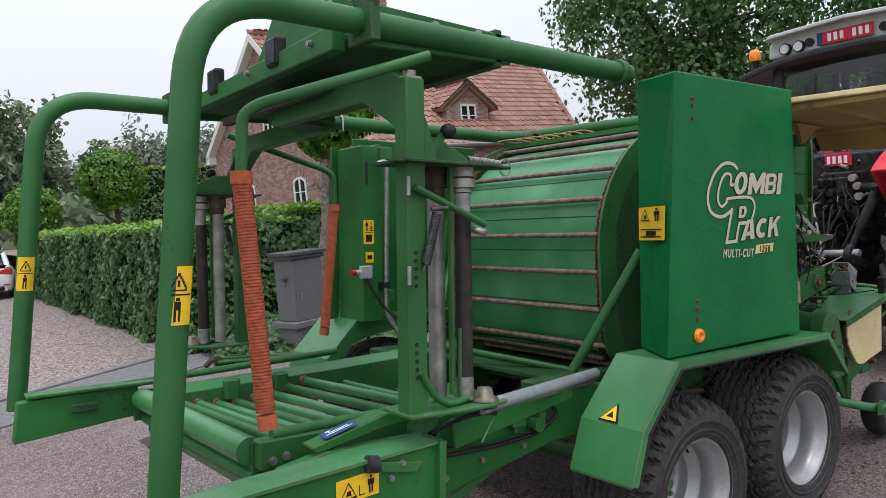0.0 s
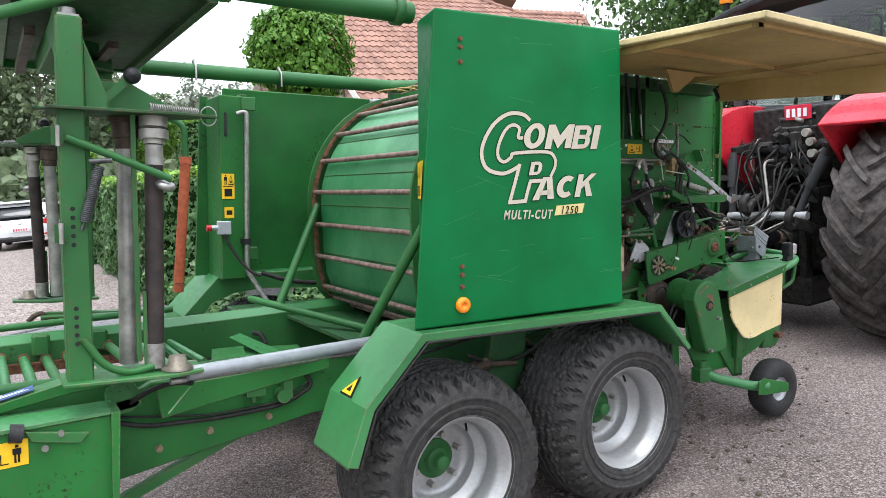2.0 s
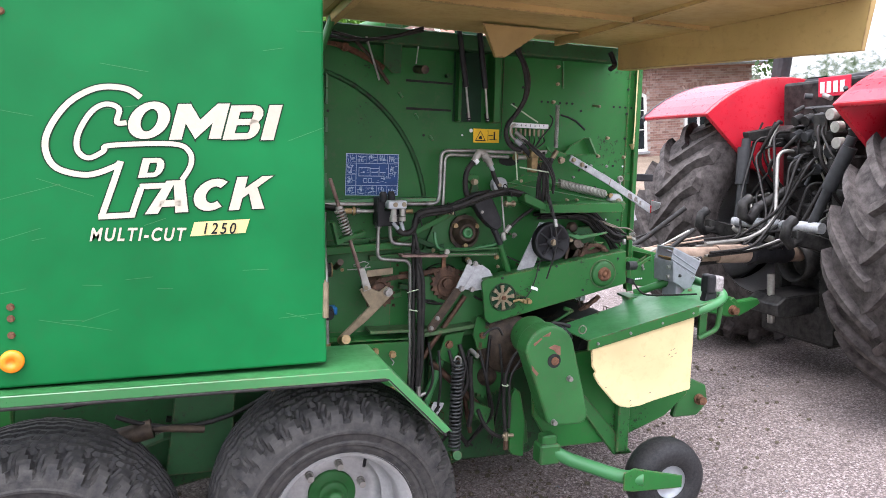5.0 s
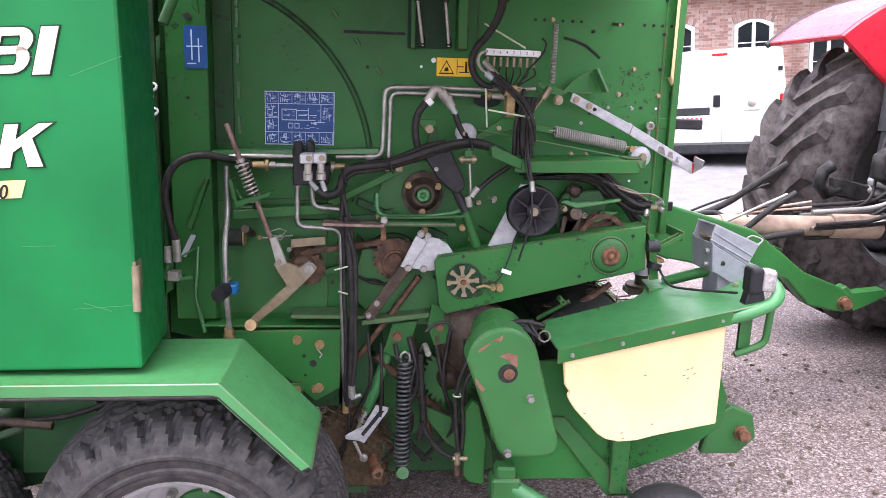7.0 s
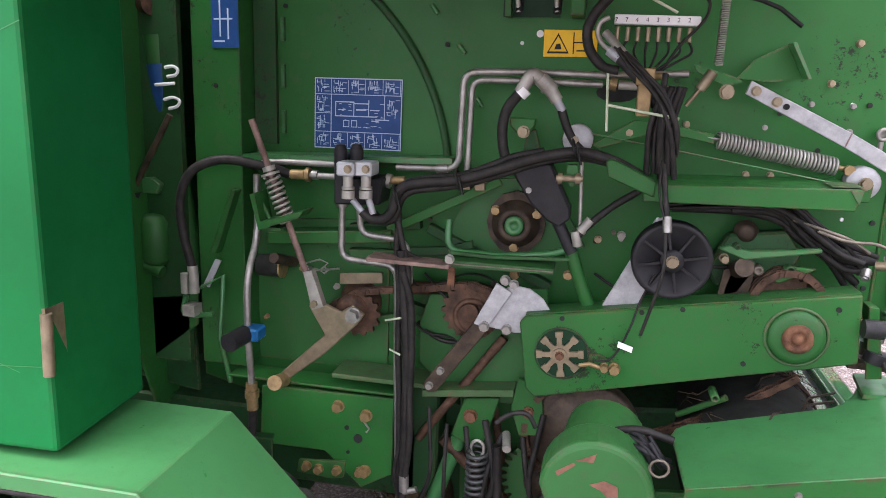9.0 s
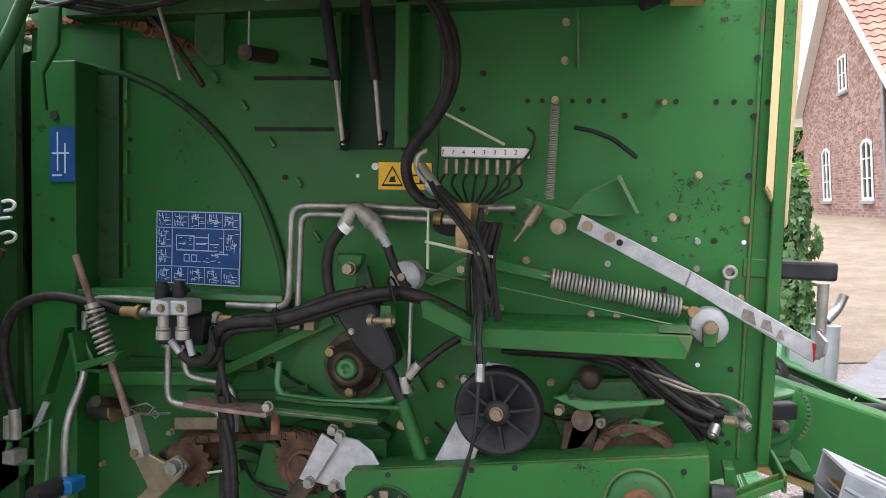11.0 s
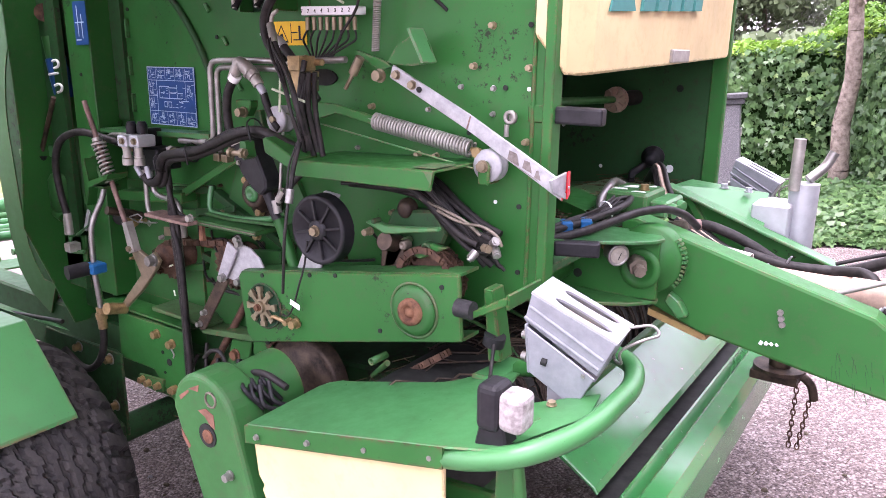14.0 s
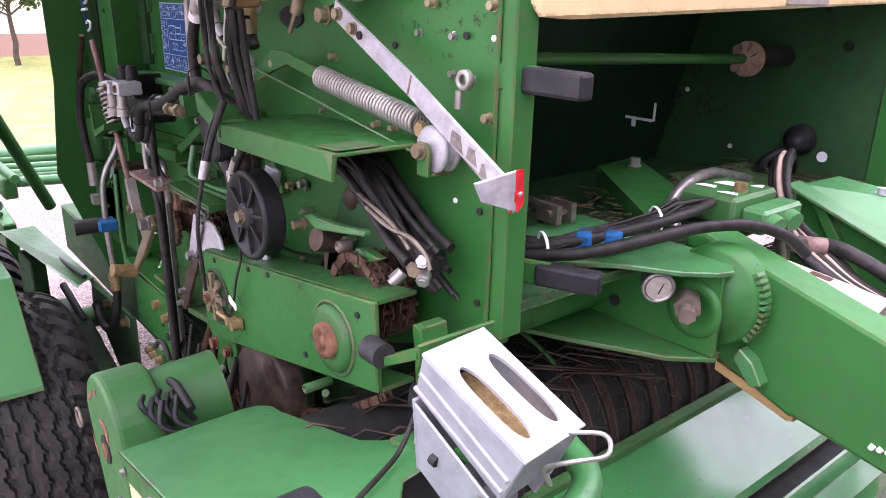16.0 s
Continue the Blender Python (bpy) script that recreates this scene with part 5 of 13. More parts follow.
part("cross_plate", Shape().prism([(2.42, 2.9), (2.62, 2.9), (2.78, 3.6), (2.60, 3.6)], 0.79, 0.80, "z"), GREEN, baler, "", 0.003)
for p, q in (((2.433, 3.900, 0.807), (2.463, 3.200, 0.823)), ((2.401, 3.900, 0.787), (2.388, 3.200, 0.809))):
    part("cross_roller", Shape().cyl(p, q, 0.018, 12), GREEN_PALE, baler)
part("cross_roller", Shape().cyl((2.343, 3.000, 0.844), (2.653, 3.000, 0.857), 0.022, 12), GREEN, baler)
part("pipe_elbow", Shape().tube([(2.95, 3.95, 0.80), (2.98, 3.90, 0.80), (3.0, 3.86, 0.74)], 0.016, 8, 0.02), DARK, baler)
# far lower beam
part("rear_beam", Shape().prism([(0.70, 0.70), (0.72, 0.90), (1.28, 0.93), (1.28, 0.76)], 4.06, 4.12), GREEN, baler, bevel=0.006)
part("rear_beam_cap", Shape().box(0.76, 1.40, 4.04, 4.15, 0.915, 0.932), GREEN, baler, bevel=0.004)
part("beam_hook", Shape().box(0.95, 1.08, 4.04, 4.06, 0.82, 0.86), GREEN_DARK, baler, bevel=0.004)
part("beam_hook", Shape().box(1.25, 1.33, 3.96, 4.06, 0.80, 0.86), GREEN_DARK, baler, bevel=0.004)
tray = part("film_cutter_tray", Shape().prism([(1.793, 0.960), (1.829, 0.972), (2.413, 0.936), (2.455, 0.910), (1.858, 0.920), (1.797, 0.900)], 4.33, 4.37).prism([(1.793, 0.960), (2.413, 0.936), (2.413, 0.926), (1.793, 0.947)], 4.25, 4.45), GREEN_WORN, baler, "folded green tray behind the table", 0.003)
part("tray_shadow_gap", Shape().prism([(1.863, 0.946), (2.293, 0.931), (2.327, 0.906), (1.877, 0.914)], 4.322, 4.329), DARK, tray)
part("cutter_hook", Shape().tube([(1.727, 4.320, 0.926), (1.763, 4.320, 0.961), (1.799, 4.320, 0.973), (1.839, 4.320, 0.926)], 0.016, 8, 0.03), IRON, tray)

# ---- inner side of the chamber: plates, drives and hydraulics ----
PL = 2.79
plate_pts = [(4.05, 0.98), (4.55, 0.86), (4.85, 1.10), (5.25, 1.12), (5.86, 1.36), (5.875, 1.42), (5.85, 2.36), (5.78, 2.41), (4.06, 2.41)]
near_plate = part("chamber_side", Shape().prism(plate_pts, PL, PL + 0.01), GREEN, baler, "large green side plate with rows of holes")
# far plate: shade inside the chamber put into a darker green
part("chamber_side", Shape().prism(plate_pts, 4.235, 4.245), GREEN_DARK, baler, "grimy far side plate, chamber shade in its dark green")
part("plate_edge_fold", Shape().box(5.855, 5.88, 2.765, 2.81, 1.38, 2.36).box(5.815, 5.825, 2.785, 2.79, 1.38, 2.36), GREEN, baler, bevel=0.004)
part("plate_edge_fold", Shape().box(5.815, 5.875, 4.225, 4.255, 1.38, 2.36), GREEN, baler, bevel=0.004)
# inner chamber: cavity with floor and back, its shade put into their dark colours
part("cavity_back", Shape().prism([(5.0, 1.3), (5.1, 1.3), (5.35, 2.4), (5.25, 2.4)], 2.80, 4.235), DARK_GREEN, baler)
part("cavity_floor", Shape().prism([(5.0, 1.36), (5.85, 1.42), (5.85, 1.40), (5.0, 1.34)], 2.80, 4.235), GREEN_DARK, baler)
# round bearing dish at the back, with post channel
dish = [(4.13 + 0.645 * math.cos(radians(a)), 1.585 + 0.645 * math.sin(radians(a))) for a in range(4, 92, 4)]
arc = Shape()
arc.tube([(x, PL - 0.006, z) for x, z in dish], 0.011, 6)
part("dish_seam", arc, GREEN_DARK, near_plate)
part("dish_plate", Shape().prism(dish + [(4.13, 1.64)], PL - 0.003, PL), GREEN, near_plate)
part("dish_shelf", Shape().prism([(4.20, 1.655), (4.80, 1.675), (4.80, 1.660), (4.20, 1.640)], 2.70, PL), GREEN_PALE, near_plate)
part("post_channel", Shape().prism([(4.10, 2.785), (4.10, 2.695), (4.235, 2.695), (4.235, 2.785), (4.225, 2.785), (4.225, 2.705), (4.11, 2.705), (4.11, 2.785)], 1.06, 2.225, "z"), GREEN, baler, "green upright post with a small blue sticker", 0.003)
part("post_cap", Shape().prism([(4.03, 2.20), (4.10, 2.232), (4.30, 2.20), (4.30, 2.39), (4.03, 2.39)], 2.776, 2.783), GREEN, near_plate)
# groove drawn as a dark strip, its shade in the colour
part("recess_groove", Shape().box(4.238, 4.30, 2.772, 2.786, 1.68, 2.20), GREEN_DARK, near_plate)
for z in (1.74, 1.86, 1.98, 2.10, 2.17):
    part("weld_nub", Shape().box(4.312, 4.322, 2.776, 2.787, z - 0.03, z + 0.03), GREEN_PALE, near_plate)
hole(4.176, 2.694, 2.09, 0.012, baler)
hole(4.168, 2.694, 1.83, 0.006, baler)
part("rear_wall", Shape().box(3.95, 4.07, 2.68, 2.70, 1.06, 2.40), GREEN_DARK, baler)
part("lower_panel", Shape().prism([(4.17, 1.06), (4.17, 1.47), (4.62, 1.49), (4.62, 1.06)], PL - 0.012, PL - 0.002), GREEN_WORN, baler)
def drawings():
    """Fine white line drawings: a frame of small pictures round one large machine outline."""
    g = random.Random(77)
    out = [rect(0, 0.985, 1, 1.0), rect(0, 0, 1, 0.015), rect(0, 0, 0.01, 1), rect(0.99, 0, 1, 1), rect(0.0, 0.765, 1, 0.775), rect(0.0, 0.235, 1, 0.245), rect(0.19, 0.245, 0.198, 0.765), rect(0.80, 0.42, 0.808, 0.765), rect(0.0, 0.5, 0.19, 0.508)]
    cells = [(0.02 + 0.197 * i, 0.79, 0.18 + 0.197 * i, 0.97) for i in range(5)] + [(0.02 + 0.197 * i, 0.03, 0.18 + 0.197 * i, 0.22) for i in range(5)] + [(0.02, 0.26, 0.18, 0.49), (0.02, 0.52, 0.18, 0.75), (0.82, 0.45, 0.98, 0.75)]
    for x0, y0, x1, y1 in cells:
        out.append(rect(x1 + 0.008, y0 - 0.01, x1 + 0.014, y1 + 0.01))
        for k in range(22):
            x, y = g.uniform(x0, x1 - 0.05), g.uniform(y0, y1 - 0.03)
            w, h = (g.uniform(0.02, 0.07), 0.009) if k % 2 else (0.007, g.uniform(0.03, 0.09))
            out.append(rect(x, y, min(x + w, x1), min(y + h, y1)))
    for x0, y0, x1, y1 in ((0.24, 0.66, 0.46, 0.675), (0.24, 0.46, 0.25, 0.67), (0.45, 0.46, 0.46, 0.67), (0.24, 0.46, 0.72, 0.475), (0.46, 0.64, 0.62, 0.655), (0.48, 0.55, 0.60, 0.57), (0.62, 0.46, 0.63, 0.70), (0.64, 0.55, 0.74, 0.565), (0.70, 0.42, 0.86, 0.435), (0.66, 0.40, 0.74, 0.415), (0.27, 0.55, 0.36, 0.565)):
        out.append(rect(x0, y0, x1, y1))
    for cx0 in (0.37, 0.46):
        out += [rect(cx0 - 0.035, 0.40, cx0 + 0.035, 0.412), rect(cx0 - 0.035, 0.31, cx0 + 0.035, 0.322), rect(cx0 - 0.035, 0.31, cx0 - 0.027, 0.41), rect(cx0 + 0.027, 0.31, cx0 + 0.035, 0.41)]
    for k in range(30):
        x, y = g.uniform(0.26, 0.78), g.uniform(0.30, 0.66)
        out.append(rect(x, y, x + g.uniform(0.01, 0.05), y + 0.008))
    return out


sticker("instruction_sticker", [(4.404, 2.784, 1.676), (4.644, 2.784, 1.678), (4.646, 2.784, 1.862), (4.406, 2.784, 1.860)], BLUE, near_plate, drawings(), PALE_BLUE, "blue instruction sticker with white line drawings")
sticker("instruction_sticker", [(4.162, 2.6935, 1.925), (4.236, 2.6935, 1.927), (4.236, 2.6935, 2.062), (4.162, 2.6935, 2.062)], BLUE, baler, [rect(0.1, 0.1, 0.5, 0.13), rect(0.3, 0.2, 0.36, 0.9), rect(0.6, 0.15, 0.66, 0.7), rect(0.1, 0.5, 0.8, 0.53)], PALE_BLUE)
sticker("warning_sticker", [(5.001, 2.786, 1.929), (5.130, 2.786, 1.931), (5.129, 2.786, 1.993), (5.000, 2.786, 1.993)], YELLOW, near_plate, warn(0.06, 0.12, 0.42, 0.75) + [rect(0.55, 0.1, 0.57, 0.9), rect(0.62, 0.2, 0.9, 0.25), rect(0.78, 0.25, 0.84, 0.8), rect(0.55, 0.5, 0.75, 0.55)], label="yellow warning sticker with black pictograms")
# holes and dots in the plate
for x, z in ((5.344, 2.134), (5.377, 2.134), (5.442, 2.133), (5.478, 2.133), (5.509, 2.133), (5.659, 2.131), (5.739, 2.130), (5.773, 2.130), (5.805, 2.130), (5.838, 2.130)):
    hole(x, PL, z, 0.0055, near_plate)
for x, z in ((5.197, 2.115), (5.242, 2.194), (5.244, 2.341), (4.760, 1.952), (5.809, 1.978), (5.750, 1.841), (5.654, 1.733), (5.799, 1.412), (5.796, 1.571), (5.813, 2.218), (5.812, 2.100), (5.555, 2.101), (5.163, 1.477), (5.561, 1.815), (4.324, 2.039), (4.821, 1.526)):
    hole(x, PL - 0.004, z, 0.0062, near_plate)
for x, z, r in ((4.990, 1.983, 0.011), (4.947, 1.960, 0.006), (5.715, 1.842, 0.005), (5.73, 1.574, 0.006), (5.808, 1.84, 0.006)):
    part("painted_dot", Shape().cyl((x, PL, z), (x, PL - 0.002, z), r * 0.8, 14), WHITE, near_plate)
part("slot", Shape().prism([(4.672, 2.196), (4.892, 2.193), (4.892, 2.184), (4.672, 2.186)], PL - 0.002, PL), DARK, near_plate)
part("slot", Shape().prism([(4.676, 2.074), (4.888, 2.073), (4.888, 2.064), (4.676, 2.063)], PL - 0.002, PL), DARK, near_plate)
part("slot", Shape().tube([(5.449, 2.789, 2.076), (5.490, 2.789, 2.068), (5.533, 2.789, 2.051), (5.585, 2.789, 2.012)], 0.005, 6), DARK, near_plate)
for x, z in ((5.422, 2.302), (5.423, 2.220), (5.711, 1.977), (5.663, 1.887), (5.809, 1.886), (5.355, 1.780), (5.420, 1.508), (5.503, 1.668), (5.558, 1.669), (5.807, 1.722), (5.405, 2.135)):
    bolt(x, PL, z, 0.0072, (0, -1, 0), BOLT, 0.012)
for x, z in ((5.628, 1.839), (5.717, 1.838), (5.533, 1.781), (5.717, 1.780), (5.302, 1.669), (5.226, 1.487)):
    bolt(x, PL, z, 0.0055, (0, -1, 0), STEEL, 0.008)
for p in ((4.648, 2.785, 2.126), (4.724, 2.785, 2.037), (4.797, 2.785, 1.942), (4.848, 2.785, 1.813), (4.568, 2.785, 2.195)):
    part("weld_nub", Shape().cyl(Vector(p) + Vector((-0.008, 0, 0.01)), Vector(p) + Vector((0.008, 0, -0.012)), 0.006, 6), GREEN_PALE, near_plate)
part("plate_seam", Shape().box(5.140, 5.143, PL - 0.004, PL, 1.95, 2.40), GREEN_DARK, near_plate)
part("strip", Shape().tube([(5.445, 2.785, 2.351), (5.453, 2.785, 2.203)], 0.004, 6), GREEN_PALE, near_plate)

# upper recess, its shade drawn as a flat dark sheet, with gas struts and channel
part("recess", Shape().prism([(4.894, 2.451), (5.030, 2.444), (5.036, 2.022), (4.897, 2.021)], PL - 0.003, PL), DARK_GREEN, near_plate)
part("upright_channel", Shape().prism([(5.058, 2.418), (5.092, 2.417), (5.098, 2.019), (5.064, 2.019)], 2.70, PL), GREEN, baler, bevel=0.003)
part("upright_channel", Shape().prism([(4.904, 2.437), (4.918, 2.437), (4.921, 2.019), (4.907, 2.019)], 2.74, PL), GREEN, baler)
for a, b, c in (((4.881, 2.700, 2.427), (4.925, 2.700, 2.169), (4.945, 2.700, 2.025)), ((4.977, 2.700, 2.423), (5.018, 2.700, 2.168), (5.034, 2.700, 2.026))):
    st = part("gas_strut", Shape().cyl(a, b, 0.013, 12), BLACK, baler)
    part("strut_rod", Shape().cyl(b, c, 0.0055, 8), STEEL_DULL, st)
    part("strut_end", Shape().cyl(c, Vector(c) + Vector((0, 0.02, 0.03)), 0.010, 8), BLACK, st)
part("peg", Shape().cyl((4.720, 2.660, 2.227), (4.719, 2.790, 2.242), 0.018, 14), IRON, baler, bevel=0.003)
part("peg", Shape().cyl((4.847, 2.720, 2.217), (4.863, 2.790, 2.221), 0.009, 10), GREEN_DARK, baler)
part("upper_bracket", Shape().prism([(4.554, 2.450), (4.632, 2.446), (4.629, 2.212), (4.589, 2.210), (4.551, 2.247)], 2.72, 2.73), GREEN_DARK, baler, bevel=0.002)
part("wire_hook", Shape().tube([(4.707, 2.700, 2.411), (4.696, 2.720, 2.256)], 0.003, 5), STEEL, baler)
part("wire_hook", Shape().tube([(4.467, 2.700, 2.351), (4.528, 2.700, 2.174)], 0.005, 5), STEEL_DULL, baler)
part("prop_rod", Shape().tube([(4.413, 2.720, 2.344), (4.490, 2.720, 2.275), (4.576, 2.720, 2.163)], 0.008, 6), IRON, baler)
top = Shape()
top.tube([(4.161, 2.620, 2.325), (4.305, 2.620, 2.345), (4.450, 2.650, 2.327), (4.598, 2.650, 2.360), (4.707, 2.660, 2.401)], 0.007, 6)
top.tube([(4.194, 2.620, 2.350), (4.373, 2.630, 2.319), (4.540, 2.650, 2.341), (4.707, 2.660, 2.388)], 0.006, 6)
part("cable_loom", top, HOSE, baler)
part("lid_arm", Shape().prism([(4.216, 2.331), (4.276, 2.329), (4.269, 2.240), (4.226, 2.176), (4.235, 2.090), (4.214, 2.110), (4.208, 2.202)], 2.60, 2.612), GREEN, baler, bevel=0.002)
part("lid_tube", Shape().tube([(4.164, 2.450, 2.047), (4.244, 2.500, 2.260), (4.290, 2.520, 2.384)], 0.016, 10), GREEN_WORN, baler)
part("corner_bracket", Shape().prism([(3.949, 1.241), (4.099, 1.265), (4.095, 1.173), (3.940, 1.052)], 2.68, 2.69), GREEN, baler, bevel=0.003)
part("catch_strip", Shape().prism([(4.129, 1.298), (4.146, 1.292), (4.184, 1.370), (4.167, 1.373)], 2.66, 2.665), GALV, baler)

gr0 = random.Random(12)
# steel pipes
def run(name, pts, r, mat, bend=0.03, seg=9):
    if mat is not HOSE or r < 0.0065:
        return part(name, Shape().tube(pts, r, seg, bend, 5), mat, baler)
    # a hose with thinner cables tied along it
    g = random.Random(int(1000 * (pts[0][0] + pts[-1][2])))
    sh = Shape().tube(pts, r * 0.72, seg, bend, 5)
    for k in range(3):
        drift = Vector((g.uniform(-1, 1), g.uniform(-1, 0.2), g.uniform(-1, 1))) * r
        sh.tube([Vector(p) + drift + Vector((g.uniform(-1, 1), g.uniform(-0.6, 0.3), g.uniform(-1, 1))) * r * 0.9 for p in pts], r * g.uniform(0.28, 0.45), 6, bend, 4)
    return part(name, sh, mat, baler)


run("hydraulic_pipe", [(4.655, 2.705, 1.645), (4.815, 2.705, 1.649), (4.820, 2.705, 1.886), (4.992, 2.705, 1.890), (5.156, 2.705, 1.888), (5.340, 2.705, 1.897)], 0.0085, STEEL, 0.035)
run("hydraulic_pipe", [(4.835, 2.712, 1.623), (4.837, 2.712, 1.676), (4.840, 2.712, 1.868), (4.993, 2.712, 1.869), (5.150, 2.712, 1.867)], 0.0085, STEEL, 0.03)
run("hydraulic_pipe", [(4.269, 2.700, 1.624), (4.299, 2.700, 1.638), (4.360, 2.700, 1.642), (4.512, 2.700, 1.643)], 0.0085, STEEL, 0.02)
run("hydraulic_pipe", [(4.361, 2.690, 1.612), (4.513, 2.690, 1.613)], 0.0085, STEEL, 0.02)
run("hydraulic_pipe", [(4.292, 2.662, 1.610), (4.293, 2.660, 1.450), (4.292, 2.594, 1.350), (4.293, 2.589, 1.200), (4.299, 2.594, 1.060), (4.300, 2.594, 1.000)], 0.0095, STEEL, 0.05)
run("hydraulic_pipe", [(4.527, 2.660, 1.562), (4.525, 2.660, 1.407), (4.657, 2.660, 1.400), (4.675, 2.660, 1.379), (4.678, 2.660, 1.199), (4.684, 2.660, 0.941), (4.692, 2.660, 0.733)], 0.0085, STEEL, 0.03)
run("hydraulic_pipe", [(4.576, 2.650, 1.554), (4.580, 2.650, 1.477), (4.688, 2.650, 1.469), (4.705, 2.650, 1.445), (4.705, 2.650, 1.361)], 0.0085, STEEL, 0.03)
for a, b, r in (((4.376, 2.690, 1.612), (4.414, 2.690, 1.613), 0.013), ((4.418, 2.690, 1.613), (4.429, 2.690, 1.613), 0.019), ((4.435, 2.690, 1.614), (4.450, 2.690, 1.614), 0.013), ((4.759, 2.705, 1.648), (4.788, 2.705, 1.649), 0.013), ((4.527, 2.660, 1.566), (4.527, 2.660, 1.542), 0.016), ((4.702, 2.650, 1.431), (4.702, 2.650, 1.414), 0.014), ((4.704, 2.650, 1.403), (4.705, 2.650, 1.359), 0.015), ((4.632, 2.680, 1.613), (4.686, 2.680, 1.616), 0.010), ((4.636, 2.680, 1.613), (4.650, 2.680, 1.611), 0.019), ((4.694, 2.660, 0.754), (4.694, 2.660, 0.716), 0.012), ((4.298, 2.594, 1.06), (4.300, 2.594, 0.985), 0.016), ((4.299, 2.594, 1.04), (4.299, 2.594, 1.02), 0.020)):
    part("pipe_fitting", Shape().cyl(a, b, r, 8), gr0.choice((STEEL_DULL, BRASS_DARK, STEEL)), baler)
for o in (-0.006, 0.030):
    part("pipe_clip", Shape().box(4.83 + o, 4.856 + o, 2.69, 2.75, 1.600, 1.622), BRASS, baler, bevel=0.002)
part("valve_base", Shape().prism([(4.515, 1.676), (4.548, 1.677), (4.547, 1.622), (4.641, 1.624), (4.634, 1.557), (4.516, 1.551)], 2.63, 2.72), BLACK, baler, "black hydraulic valve manifold", 0.004)
for (x, y, z), cap in (((4.571, 2.578, 1.648), (4.536, 2.622, 1.690)), ((4.612, 2.590, 1.649), (4.574, 2.633, 1.692))):
    vb = part("solenoid_valve", Shape().box(x - 0.026, x + 0.018, y - 0.014, y + 0.05, z - 0.016, z + 0.018), GALV, baler, "pale metal solenoid valve", 0.004)
    part("valve_neck", Shape().cyl((x, y, z - 0.016), (x, y, z - 0.042), 0.0125, 14).cyl((x, y, z - 0.042), (x, y, z - 0.048), 0.0155, 14).cyl((x, y, z - 0.050), (x, y, z - 0.070), 0.0165, 12), STEEL_DULL, vb)
    part("cap", Shape().cyl((cap[0], cap[1], z + 0.01), cap, 0.0165, 16).cyl(cap, (cap[0], cap[1], cap[2] + 0.012), 0.0165, 16, 0.011), BLACK, vb)
    bolt(x + 0.004, y - 0.014, z + 0.002, 0.0085, (0, -1, 0), BRASS, 0.006, vb)
for pts in ([(4.575, 2.600, 1.571), (4.599, 2.600, 1.544)], [(4.613, 2.610, 1.573), (4.625, 2.610, 1.538)]):
    part("cable_sleeve", Shape().tube(pts, 0.0085, 10), GALV_PALE, baler)
part("hydraulic_hose", Shape().tube([(4.597, 2.610, 1.543), (4.621, 2.610, 1.523), (4.656, 2.610, 1.527), (4.676, 2.610, 1.552), (4.680, 2.610, 1.589), (4.702, 2.610, 1.614), (4.751, 2.610, 1.624), (4.835, 2.610, 1.633), (4.925, 2.610, 1.664), (5.020, 2.610, 1.700), (5.115, 2.610, 1.719), (5.195, 2.610, 1.699), (5.249, 2.640, 1.668)], 0.0125, 10, 0.05, 6), HOSE, baler)
part("hydraulic_hose", Shape().tube([(4.623, 2.625, 1.537), (4.644, 2.625, 1.516), (4.676, 2.625, 1.527), (4.690, 2.625, 1.582), (4.719, 2.625, 1.602), (4.831, 2.625, 1.619), (4.925, 2.625, 1.650), (5.012, 2.625, 1.686), (5.117, 2.625, 1.707), (5.206, 2.625, 1.688)], 0.010, 9, 0.05, 6), HOSE, baler)
part("hydraulic_hose", Shape().tube([(4.678, 2.635, 1.447), (4.684, 2.635, 1.516), (4.679, 2.635, 1.569), (4.693, 2.635, 1.616), (4.767, 2.635, 1.634), (4.837, 2.635, 1.641), (4.928, 2.635, 1.680), (4.960, 2.635, 1.695), (5.030, 2.635, 1.711)], 0.009, 8, 0.05, 6), HOSE, baler)
run("cable", [(4.675, 2.640, 1.580), (4.675, 2.640, 1.515), (4.685, 2.640, 1.474), (4.703, 2.640, 1.440), (4.749, 2.640, 1.426)], 0.0045, HOSE, 0.05)
for p in ((4.835, 2.612, 1.634), (5.101, 2.612, 1.719), (4.685, 2.612, 1.589)):
    part("cable_tie", Shape().ring(p, (1, 0, 0.3), [(0.026, -0.003), (0.029, 0), (0.026, 0.003)], 12).cyl(Vector(p) + Vector((0.004, -0.026, 0.01)), Vector(p) + Vector((0.016, -0.03, -0.03)), 0.003, 5), INK, baler)
for pts, r in (([(4.693, 2.628, 1.449), (4.700, 2.628, 1.367), (4.709, 2.628, 1.265), (4.717, 2.628, 1.131), (4.715, 2.628, 0.953), (4.711, 2.628, 0.758)], 0.0125), ([(4.678, 2.640, 1.464), (4.688, 2.640, 1.336), (4.687, 2.640, 1.185), (4.695, 2.640, 1.029), (4.696, 2.640, 0.767)], 0.0085), ([(4.700, 2.622, 1.395), (4.724, 2.622, 1.319), (4.729, 2.622, 1.191), (4.725, 2.622, 1.075), (4.729, 2.622, 0.936), (4.717, 2.622, 0.834)], 0.010), ([(4.683, 2.630, 1.520), (4.700, 2.630, 1.448), (4.714, 2.630, 1.394), (4.712, 2.630, 1.302)], 0.008)):
    part("hydraulic_hose", Shape().tube(pts, r, 9, 0.05, 5), HOSE, baler)
